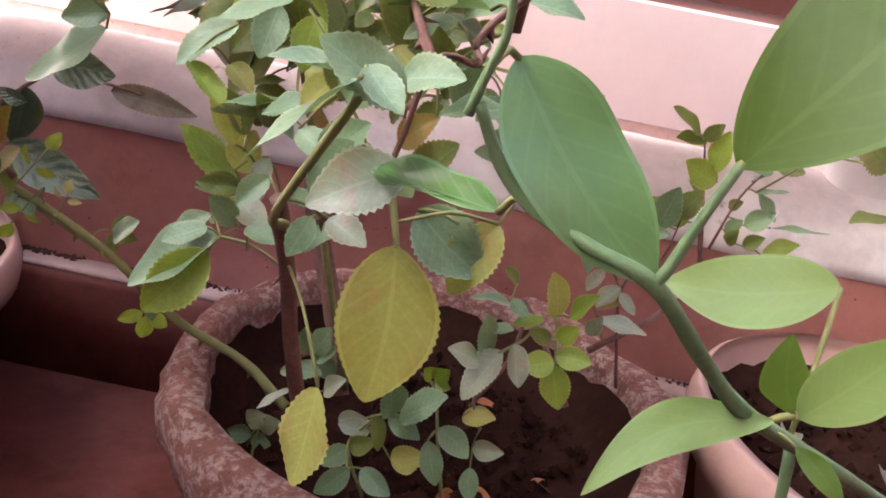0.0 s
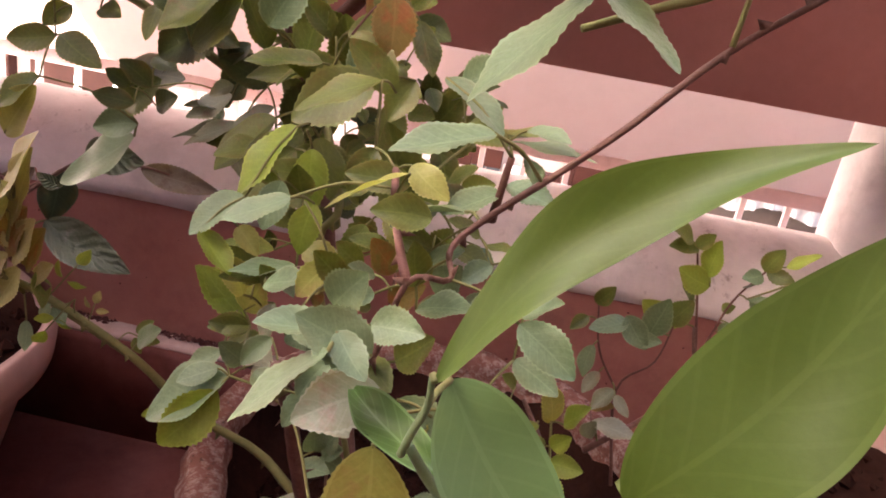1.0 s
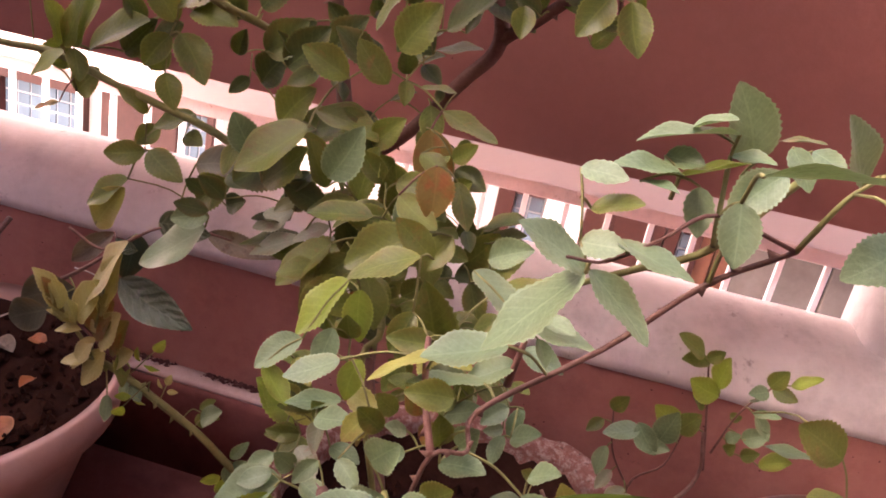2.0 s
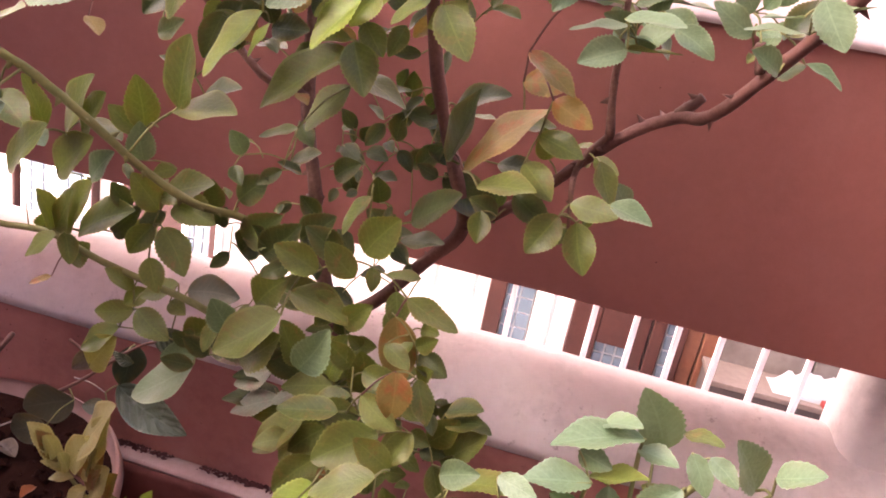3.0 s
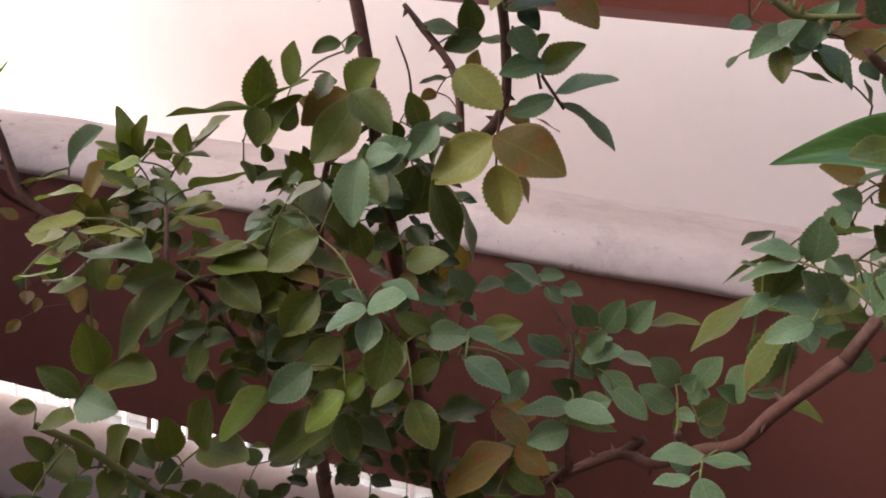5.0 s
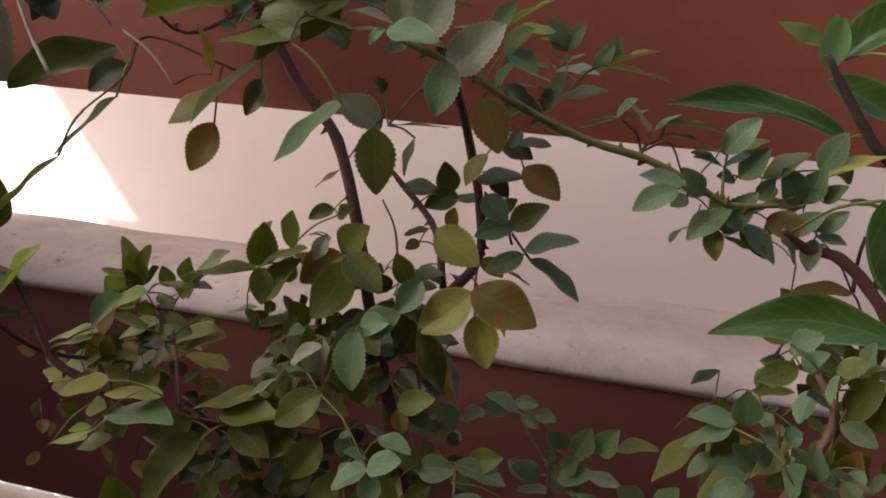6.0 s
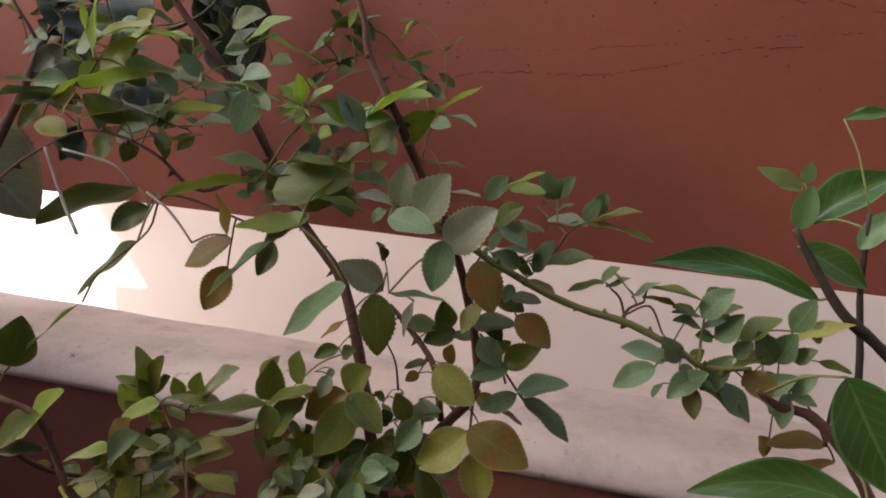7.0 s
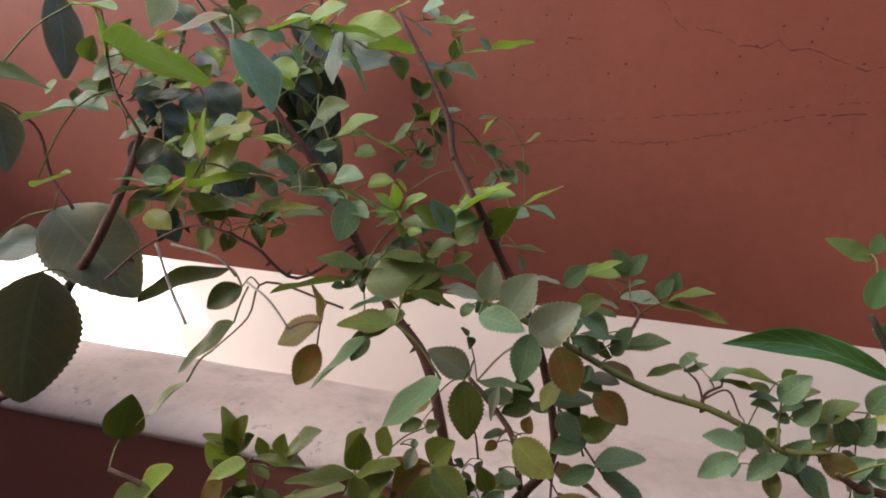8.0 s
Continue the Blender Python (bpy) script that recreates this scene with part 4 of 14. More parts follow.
cane(rose, "twig", BARK_GREEN, (-0.041, 0.530, 0.217, 1.6), (-0.059, 0.535, 0.255, 1.4), (-0.054, 0.550, 0.276, 1.2), (-0.032, 0.550, 0.290, 1.0))
cane(rose, "twig", BARK_GREEN, (0.023, 0.520, 0.242, 1.6), (0.011, 0.530, 0.286, 1.4), (0.001, 0.550, 0.319, 1.2), (-0.013, 0.560, 0.326, 1.0))
cane(rose, "twig", BARK_BROWN, (0.041, 0.520, 0.311, 1.8), (0.032, 0.540, 0.328, 1.5), (0.038, 0.570, 0.365, 1.3))
cane(rose, "twig", BARK_GREEN, (-0.150, 0.570, 0.188, 1.2), (-0.149, 0.580, 0.219, 1.0), (-0.143, 0.580, 0.238, 0.9))
cane(rose, "twig", BARK_BROWN, (-0.094, 0.560, 0.263, 1.5), (-0.099, 0.570, 0.301, 1.3), (-0.100, 0.580, 0.328, 1.0))
cane(rose, "twig", BARK_BROWN, (0.034, 0.600, 0.280, 1.5), (0.058, 0.600, 0.332, 2.0), (0.065, 0.610, 0.373, 1.6))
cane(rose, "twig", BARK_GREEN, (-0.403, 0.565, 0.427, 2.0), (-0.391, 0.560, 0.477, 1.6), (-0.383, 0.560, 0.517, 1.2), (-0.371, 0.560, 0.541, 0.8))
cane(shrub, "stem", BARK_STRAW, (-0.624, 0.830, 0.366, 1.2), (-0.600, 0.835, 0.362, 1.0), (-0.579, 0.840, 0.349, 0.8))
cane(shrub, "stem", BARK_STRAW, (-0.739, 0.780, 0.263, 1.3), (-0.682, 0.790, 0.299, 1.2), (-0.661, 0.800, 0.307, 1.0))
cane(rose, "twig", BARK_GREEN, (0.024, 0.325, 0.711, 1.6), (0.051, 0.335, 0.723, 1.8), (0.081, 0.345, 0.738, 2.0), (0.113, 0.360, 0.776, 2.0))
cane(rose, "twig", BARK_GREEN, (0.080, 0.340, 0.740, 1.4), (0.081, 0.370, 0.778, 1.2))
cane(rose, "twig", BARK_GREEN, (0.056, 0.345, 0.756, 1.2), (0.057, 0.345, 0.767, 1.0))
cane(rose, "twig", BARK_RED, (0.004, 0.400, 0.608, 2.5), (0.008, 0.390, 0.645, 1.8))
cane(rose, "twig", BARK_GREEN, (-0.042, 0.280, 0.586, 1.8), (-0.085, 0.340, 0.515, 2.2), (-0.089, 0.375, 0.497, 3.0))
cane(rose, "twig", BARK_GREEN, (-0.026, 0.310, 0.521, 1.5), (-0.034, 0.320, 0.543, 1.6), (-0.049, 0.340, 0.553, 1.8))
cane(rose, "twig", BARK_GREEN, (0.099, 0.550, 0.327, 1.2), (0.090, 0.555, 0.364, 1.2), (0.085, 0.575, 0.394, 1.0))
cane(rose, "twig", BARK_GREEN, (-0.053, 0.500, 0.260, 1.3), (-0.058, 0.520, 0.276, 1.2), (-0.039, 0.530, 0.298, 1.0), (-0.026, 0.530, 0.304, 0.9))
cane(rose, "twig", BARK_GREEN, (0.043, 0.530, 0.374, 1.2), (0.063, 0.560, 0.376, 1.2), (0.075, 0.580, 0.389, 1.0))
cane(rose, "twig", BARK_RED, (0.216, 0.670, 0.426, 1.5), (0.199, 0.680, 0.501, 1.2), (0.188, 0.680, 0.540, 0.9))
cane(rose, "twig", BARK_RED, (0.217, 0.670, 0.448, 1.4), (0.229, 0.670, 0.499, 1.1), (0.249, 0.670, 0.534, 0.9))
cane(rose, "twig", BARK_BROWN, (-0.340, 0.530, 1.040, 2.2), (-0.404, 0.620, 1.067, 1.8), (-0.483, 0.720, 1.044, 1.5), (-0.524, 0.750, 1.067, 1.2), (-0.549, 0.760, 1.083, 1.0))
cane(rose, "twig", BARK_BROWN, (-0.483, 0.720, 1.044, 1.4), (-0.466, 0.720, 1.081, 1.1), (-0.450, 0.720, 1.106, 0.9))
cane(rose, "twig", BARK_RED, (-0.487, 0.660, 1.016, 2.0), (-0.508, 0.550, 1.061, 2.4), (-0.497, 0.470, 1.122, 2.8))
cane(rose, "twig", BARK_RED, (0.056, 0.530, 1.316, 1.6), (0.059, 0.540, 1.330, 1.3), (0.072, 0.545, 1.338, 1.1))
cane(rose, "twig", BARK_RED, (0.058, 0.540, 1.322, 1.2), (0.052, 0.545, 1.338, 1.0), (0.043, 0.545, 1.346, 0.8))
cane(rose, "twig", BARK_RED, (0.055, 0.535, 1.325, 1.0), (0.077, 0.545, 1.335, 1.0), (0.091, 0.550, 1.312, 0.8))
cane(rose, "twig", BARK_GREEN, (0.122, 0.535, 1.296, 1.6), (0.123, 0.550, 1.312, 1.2), (0.124, 0.557, 1.331, 0.9))
cane(rose, "twig", BARK_RED, (-0.015, 0.640, 1.386, 1.5), (-0.005, 0.620, 1.378, 1.6), (-0.019, 0.560, 1.356, 1.8))
cane(rose, "twig", BARK_RED, (-0.158, 0.620, 1.196, 1.2), (-0.164, 0.620, 1.226, 1.0), (-0.172, 0.600, 1.254, 0.8))
cane(rose, "twig", BARK_RED, (-0.072, 0.585, 1.175, 1.4), (-0.074, 0.600, 1.202, 1.4), (-0.070, 0.610, 1.214, 1.4))
cane(rose, "twig", BARK_RED, (-0.045, 0.610, 1.225, 1.3), (-0.056, 0.610, 1.252, 1.3), (-0.076, 0.610, 1.272, 1.3))
cane(rose, "twig", BARK_RED, (-0.023, 0.605, 1.211, 1.2), (-0.033, 0.605, 1.222, 1.3), (-0.046, 0.610, 1.236, 1.4))
cane(rose, "twig", BARK_RED, (0.154, 0.600, 0.328, 1.6), (0.142, 0.630, 0.408, 1.3), (0.169, 0.635, 0.441, 1.0), (0.178, 0.640, 0.486, 0.8))
cane(rose, "twig", BARK_RED, (0.142, 0.630, 0.408, 1.2), (0.119, 0.635, 0.441, 1.0), (0.108, 0.640, 0.487, 0.8))
cane(rose, "twig", BARK_RED, (-0.358, 0.560, 0.423, 3.0), (-0.391, 0.560, 0.445, 2.4), (-0.421, 0.565, 0.459, 1.8), (-0.439, 0.565, 0.473, 1.2))
leaf(citrus, (0.004, 0.228, 0.608), (0.050, 0.212, 0.562), 1, 0.067, "B", ratio=0.56, bend=0.06)
leaf(citrus, (0.008, 0.240, 0.564), (-0.043, 0.300, 0.561), 1, 0.079, "C", ratio=0.22)
leaf(citrus, (0.001, 0.200, 0.622), (0.077, 0.188, 0.703), 1, 0.087, "c", ratio=0.17, bend=-0.12)
leaf(citrus, (0.057, 0.205, 0.595), (0.098, 0.195, 0.688), 1, 0.102, "c", ratio=0.38, bend=0.05)
leaf(citrus, (0.132, 0.285, 0.549), (0.080, 0.310, 0.530), 1, 0.061, "k", ratio=0.50, bend=-0.06)
leaf(citrus, (0.108, 0.240, 0.520), (0.094, 0.228, 0.547), 1, 0.019, "c")
leaf(citrus, (0.105, 0.230, 0.524), (0.120, 0.218, 0.561), 1, 0.036, "k")
leaf(citrus, (0.101, 0.235, 0.519), (0.049, 0.223, 0.488), 1, 0.061, "k", ratio=0.26, bend=0.14)
leaf(citrus, (0.113, 0.240, 0.509), (0.127, 0.228, 0.499), 1, 0.024, "c")
leaf(shrub, (-0.555, 0.870, 0.423), (-0.563, 0.858, 0.352), 1, 0.081, "H")
leaf(shrub, (-0.535, 0.840, 0.412), (-0.564, 0.828, 0.423), 1, 0.056, "S")
leaf(shrub, (-0.573, 0.860, 0.353), (-0.451, 0.848, 0.312), 1, 0.117, "S", ratio=0.48)
leaf(shrub, (-0.511, 0.850, 0.458), (-0.431, 0.838, 0.462), 1, 0.065, "S")
leaf(shrub, (-0.481, 0.930, 0.425), (-0.371, 0.918, 0.420), 1, 0.102, "z")
leaf(shrub, (-0.560, 0.820, 0.337), (-0.596, 0.808, 0.341), 1, 0.077, "h")
leaf(shrub, (-0.585, 0.860, 0.422), (-0.647, 0.848, 0.362), 1, 0.083, "z")
leaf(shrub, (-0.600, 0.800, 0.352), (-0.680, 0.788, 0.315), 1, 0.080, "h")
leaf(shrub, (-0.603, 0.750, 0.339), (-0.662, 0.738, 0.309), 1, 0.069, "h")
leaf(rose, (-0.431, 0.565, 0.453), (-0.443, 0.555, 0.496), 1, 0.043, "q", ratio=0.34)
leaf(rose, (-0.387, 0.560, 0.489), (-0.364, 0.550, 0.548), 1, 0.043, "q", ratio=0.28)
leaf(rose, (-0.361, 0.560, 0.412), (-0.321, 0.560, 0.465), 3, 0.017, "l")
leaf(rose, (-0.329, 0.550, 0.423), (-0.365, 0.550, 0.374), 3, 0.019, "l")
leaf(rose, (-0.386, 0.560, 0.439), (-0.398, 0.560, 0.467), 3, 0.015, "q")
leaf(rose, (-0.253, 0.575, 0.328), (-0.257, 0.575, 0.294), 3, 0.025, "l")
leaf(rose, (-0.244, 0.575, 0.341), (-0.219, 0.575, 0.336), 3, 0.028, "b")
leaf(rose, (-0.321, 0.560, 0.402), (-0.312, 0.560, 0.430), 3, 0.012, "q")
leaf(rose, (-0.295, 0.580, 0.386), (-0.269, 0.580, 0.382), 3, 0.020, "g")
leaf(rose, (-0.437, 0.565, 0.470), (-0.451, 0.555, 0.502), 1, 0.029, "q", ratio=0.30)
leaf(rose, (-0.431, 0.560, 0.470), (-0.430, 0.550, 0.503), 1, 0.021, "q", ratio=0.32)
leaf(rose, (-0.422, 0.560, 0.462), (-0.440, 0.550, 0.471), 1, 0.022, "q", ratio=0.34)
leaf(rose, (-0.416, 0.560, 0.457), (-0.419, 0.550, 0.487), 1, 0.021, "q", ratio=0.34)
leaf(rose, (-0.397, 0.560, 0.428), (-0.424, 0.550, 0.417), 1, 0.030, "q", ratio=0.40)
leaf(rose, (-0.400, 0.560, 0.431), (-0.415, 0.550, 0.415), 1, 0.022, "q", ratio=0.42)
leaf(rose, (-0.386, 0.560, 0.422), (-0.392, 0.550, 0.406), 1, 0.021, "l", ratio=0.40)
leaf(rose, (-0.391, 0.560, 0.475), (-0.376, 0.550, 0.503), 1, 0.017, "q", ratio=0.36)
leaf(rose, (-0.387, 0.560, 0.496), (-0.388, 0.550, 0.516), 1, 0.016, "q", ratio=0.36)
leaf(rose, (-0.374, 0.560, 0.424), (-0.349, 0.550, 0.451), 1, 0.019, "q", ratio=0.40)
leaf(rose, (-0.358, 0.560, 0.413), (-0.358, 0.550, 0.396), 1, 0.023, "b", ratio=0.50)
leaf(rose, (-0.353, 0.560, 0.408), (-0.337, 0.550, 0.399), 1, 0.019, "b", ratio=0.60)
leaf(rose, (-0.379, 0.560, 0.388), (-0.375, 0.550, 0.363), 1, 0.026, "b", ratio=0.45)
leaf(rose, (-0.282, 0.570, 0.384), (-0.257, 0.558, 0.409), 1, 0.020, "b", ratio=0.50)
leaf(rose, (-0.322, 0.560, 1.534), (-0.278, 0.548, 1.562), 1, 0.054, "l", ratio=0.47)
leaf(rose, (-0.321, 0.600, 1.544), (-0.246, 0.588, 1.525), 1, 0.078, "l", ratio=0.28)
leaf(rose, (-0.320, 0.560, 1.527), (-0.339, 0.548, 1.521), 1, 0.023, "b", ratio=0.66)
leaf(rose, (-0.309, 0.560, 1.536), (-0.285, 0.548, 1.542), 1, 0.027, "l", ratio=0.52)
leaf(rose, (-0.343, 0.520, 1.495), (-0.358, 0.508, 1.513), 1, 0.026, "b", ratio=0.66)
leaf(rose, (-0.301, 0.450, 1.479), (-0.254, 0.438, 1.486), 1, 0.049, "b", ratio=0.31)
leaf(rose, (-0.263, 0.450, 1.486), (-0.222, 0.438, 1.474), 1, 0.044, "g", ratio=0.31)
leaf(rose, (-0.279, 0.503, 1.474), (-0.297, 0.491, 1.488), 1, 0.026, "g", ratio=0.65)
leaf(rose, (-0.247, 0.430, 1.480), (-0.248, 0.418, 1.446), 1, 0.036, "b", ratio=0.66)
leaf(rose, (-0.282, 0.469, 1.485), (-0.274, 0.457, 1.472), 1, 0.019, "b", ratio=0.70)
leaf(rose, (-0.249, 0.440, 1.478), (-0.227, 0.428, 1.467), 1, 0.027, "b", ratio=0.62)
leaf(rose, (-0.283, 0.489, 1.463), (-0.266, 0.477, 1.463), 1, 0.021, "b", ratio=0.66)
leaf(rose, (-0.295, 0.498, 1.461), (-0.298, 0.486, 1.466), 1, 0.013, "b", ratio=0.35)
leaf(rose, (-0.292, 0.500, 1.494), (-0.261, 0.488, 1.500), 1, 0.034, "b", ratio=0.66)
leaf(rose, (-0.314, 0.524, 1.507), (-0.300, 0.512, 1.498), 1, 0.021, "g", ratio=0.70)
leaf(rose, (-0.213, 0.450, 1.474), (-0.228, 0.438, 1.487), 1, 0.023, "l", ratio=0.52)
leaf(rose, (-0.223, 0.507, 1.486), (-0.228, 0.495, 1.500), 1, 0.019, "l", ratio=0.49)
leaf(rose, (-0.211, 0.450, 1.475), (-0.210, 0.438, 1.497), 1, 0.025, "l", ratio=0.52)
leaf(rose, (-0.221, 0.479, 1.473), (-0.224, 0.467, 1.459), 1, 0.019, "l", ratio=0.63)
leaf(rose, (-0.207, 0.450, 1.474), (-0.184, 0.438, 1.491), 1, 0.031, "l", ratio=0.52)
leaf(rose, (-0.233, 0.508, 1.469), (-0.244, 0.496, 1.466), 1, 0.017, "l", ratio=0.37)
leaf(rose, (-0.215, 0.460, 1.471), (-0.236, 0.448, 1.473), 1, 0.024, "l", ratio=0.42)
leaf(rose, (-0.226, 0.477, 1.475), (-0.235, 0.465, 1.466), 1, 0.017, "l", ratio=0.69)
leaf(rose, (-0.212, 0.460, 1.467), (-0.229, 0.448, 1.459), 1, 0.022, "l", ratio=0.36)
leaf(rose, (-0.217, 0.498, 1.452), (-0.200, 0.486, 1.456), 1, 0.021, "l", ratio=0.73)
leaf(rose, (-0.213, 0.470, 1.463), (-0.176, 0.458, 1.462), 1, 0.039, "g", ratio=0.52)
leaf(rose, (-0.216, 0.487, 1.453), (-0.210, 0.475, 1.438), 1, 0.020, "d", ratio=0.50)
leaf(rose, (-0.212, 0.460, 1.462), (-0.203, 0.448, 1.451), 1, 0.019, "l", ratio=0.52)
leaf(rose, (-0.224, 0.500, 1.447), (-0.211, 0.488, 1.444), 1, 0.018, "g", ratio=0.49)
leaf(rose, (-0.163, 0.460, 1.458), (-0.181, 0.448, 1.486), 1, 0.035, "b", ratio=0.62)
leaf(rose, (-0.189, 0.482, 1.469), (-0.192, 0.470, 1.454), 1, 0.019, "b", ratio=0.63)
leaf(rose, (-0.181, 0.496, 1.468), (-0.149, 0.484, 1.472), 1, 0.034, "b", ratio=0.59)
leaf(rose, (-0.169, 0.455, 1.462), (-0.194, 0.443, 1.479), 1, 0.033, "l", ratio=0.62)
leaf(rose, (-0.162, 0.476, 1.480), (-0.172, 0.464, 1.473), 1, 0.017, "l", ratio=0.55)
leaf(rose, (-0.178, 0.500, 1.466), (-0.125, 0.488, 1.507), 1, 0.068, "l", ratio=0.37)
leaf(rose, (-0.174, 0.518, 1.483), (-0.123, 0.506, 1.498), 1, 0.054, "l", ratio=0.52)
leaf(rose, (-0.149, 0.520, 1.454), (-0.119, 0.508, 1.481), 1, 0.042, "l", ratio=0.62)
leaf(rose, (-0.128, 0.520, 1.475), (-0.081, 0.508, 1.507), 1, 0.058, "l", ratio=0.31)
leaf(rose, (-0.177, 0.520, 1.445), (-0.147, 0.508, 1.469), 1, 0.040, "g", ratio=0.66)
leaf(rose, (-0.189, 0.566, 1.459), (-0.163, 0.554, 1.442), 1, 0.033, "g", ratio=0.56)
leaf(rose, (-0.121, 0.560, 1.481), (-0.089, 0.548, 1.476), 1, 0.035, "b", ratio=0.36)
leaf(rose, (-0.138, 0.580, 1.473), (-0.118, 0.568, 1.473), 1, 0.023, "b", ratio=0.66)
leaf(rose, (-0.188, 0.660, 1.536), (-0.217, 0.648, 1.543), 1, 0.032, "g", ratio=0.25)
leaf(rose, (-0.192, 0.660, 1.539), (-0.170, 0.648, 1.527), 1, 0.028, "b", ratio=0.52)
leaf(rose, (-0.188, 0.660, 1.540), (-0.161, 0.648, 1.550), 1, 0.031, "g", ratio=0.25)
leaf(rose, (-0.182, 0.660, 1.529), (-0.163, 0.648, 1.532), 1, 0.023, "b", ratio=0.62)
leaf(rose, (-0.173, 0.660, 1.524), (-0.148, 0.648, 1.511), 1, 0.031, "g", ratio=0.36)
leaf(rose, (-0.168, 0.660, 1.516), (-0.175, 0.648, 1.494), 1, 0.026, "b", ratio=0.42)
leaf(rose, (-0.167, 0.660, 1.513), (-0.146, 0.648, 1.500), 1, 0.027, "b", ratio=0.62)
leaf(rose, (-0.222, 0.600, 1.562), (-0.255, 0.588, 1.560), 1, 0.035, "g", ratio=0.31)
leaf(rose, (-0.226, 0.600, 1.561), (-0.200, 0.588, 1.573), 1, 0.031, "g", ratio=0.42)
leaf(rose, (-0.223, 0.600, 1.562), (-0.207, 0.588, 1.552), 1, 0.022, "b", ratio=0.66)
leaf(rose, (-0.220, 0.600, 1.535), (-0.234, 0.588, 1.551), 1, 0.024, "g", ratio=0.52)
leaf(rose, (-0.238, 0.620, 1.532), (-0.279, 0.608, 1.521), 1, 0.044, "g", ratio=0.31)
leaf(rose, (-0.252, 0.620, 1.528), (-0.231, 0.608, 1.518), 1, 0.026, "b", ratio=0.62)
leaf(rose, (-0.265, 0.620, 1.516), (-0.274, 0.608, 1.501), 1, 0.021, "b", ratio=0.52)
leaf(rose, (-0.270, 0.678, 1.541), (-0.267, 0.666, 1.530), 1, 0.017, "g", ratio=0.68)
leaf(rose, (-0.260, 0.600, 1.543), (-0.239, 0.588, 1.552), 1, 0.026, "g", ratio=0.42)
leaf(rose, (-0.260, 0.620, 1.555), (-0.246, 0.608, 1.573), 1, 0.026, "d", ratio=0.31)
leaf(rose, (-0.270, 0.620, 1.541), (-0.289, 0.608, 1.528), 1, 0.026, "g", ratio=0.36)
leaf(rose, (-0.197, 0.500, 1.433), (-0.168, 0.488, 1.450), 1, 0.036, "g", ratio=0.52)
leaf(rose, (-0.223, 0.518, 1.440), (-0.236, 0.506, 1.438), 1, 0.018, "d", ratio=0.66)
leaf(rose, (-0.187, 0.510, 1.435), (-0.200, 0.498, 1.444), 1, 0.020, "d", ratio=0.52)
leaf(rose, (-0.228, 0.563, 1.440), (-0.232, 0.551, 1.431), 1, 0.016, "d", ratio=0.57)
leaf(rose, (-0.238, 0.450, 1.420), (-0.278, 0.438, 1.431), 1, 0.043, "g", ratio=0.47)
leaf(rose, (-0.237, 0.486, 1.426), (-0.193, 0.474, 1.434), 1, 0.046, "g", ratio=0.42)
leaf(rose, (-0.265, 0.510, 1.418), (-0.221, 0.498, 1.416), 1, 0.046, "d", ratio=0.52)
leaf(rose, (-0.290, 0.541, 1.415), (-0.293, 0.529, 1.400), 1, 0.019, "d", ratio=0.62)
leaf(rose, (-0.258, 0.520, 1.407), (-0.226, 0.508, 1.440), 1, 0.048, "d", ratio=0.52)
leaf(rose, (-0.292, 0.579, 1.387), (-0.291, 0.567, 1.415), 1, 0.030, "d", ratio=0.70)
leaf(rose, (-0.248, 0.470, 1.411), (-0.259, 0.458, 1.400), 1, 0.020, "b", ratio=0.62)
leaf(rose, (-0.276, 0.498, 1.394), (-0.284, 0.486, 1.394), 1, 0.014, "b", ratio=0.72)
leaf(rose, (-0.256, 0.499, 1.392), (-0.257, 0.487, 1.401), 1, 0.015, "b", ratio=0.56)
leaf(rose, (-0.187, 0.500, 1.419), (-0.216, 0.488, 1.387), 1, 0.045, "g", ratio=0.62)
leaf(rose, (-0.211, 0.543, 1.395), (-0.249, 0.531, 1.403), 1, 0.041, "g", ratio=0.43)
leaf(rose, (-0.208, 0.522, 1.408), (-0.184, 0.510, 1.384), 1, 0.036, "g", ratio=0.74)
leaf(rose, (-0.204, 0.470, 1.404), (-0.155, 0.458, 1.396), 1, 0.051, "g", ratio=0.42)
leaf(rose, (-0.186, 0.500, 1.421), (-0.144, 0.488, 1.416), 1, 0.044, "g", ratio=0.52)
leaf(rose, (-0.180, 0.536, 1.422), (-0.160, 0.524, 1.434), 1, 0.026, "g", ratio=0.57)
leaf(rose, (-0.195, 0.531, 1.431), (-0.212, 0.519, 1.413), 1, 0.028, "g", ratio=0.71)
leaf(rose, (-0.246, 0.450, 1.410), (-0.321, 0.438, 1.396), 1, 0.077, "g", ratio=0.22)
leaf(rose, (-0.251, 0.490, 1.401), (-0.179, 0.478, 1.425), 1, 0.077, "g", ratio=0.57)
leaf(rose, (-0.133, 0.470, 1.401), (-0.163, 0.458, 1.412), 1, 0.034, "p", ratio=0.47)
leaf(rose, (-0.157, 0.522, 1.402), (-0.186, 0.510, 1.401), 1, 0.031, "p", ratio=0.40)
leaf(rose, (-0.132, 0.475, 1.401), (-0.127, 0.463, 1.436), 1, 0.037, "p", ratio=0.66)
leaf(rose, (-0.140, 0.517, 1.395), (-0.148, 0.505, 1.384), 1, 0.018, "b", ratio=0.73)
leaf(rose, (-0.131, 0.445, 1.395), (-0.092, 0.433, 1.392), 1, 0.041, "b", ratio=0.62)
leaf(rose, (-0.155, 0.475, 1.388), (-0.139, 0.463, 1.398), 1, 0.022, "b", ratio=0.60)
leaf(rose, (-0.112, 0.470, 1.392), (-0.089, 0.458, 1.432), 1, 0.048, "p", ratio=0.66)
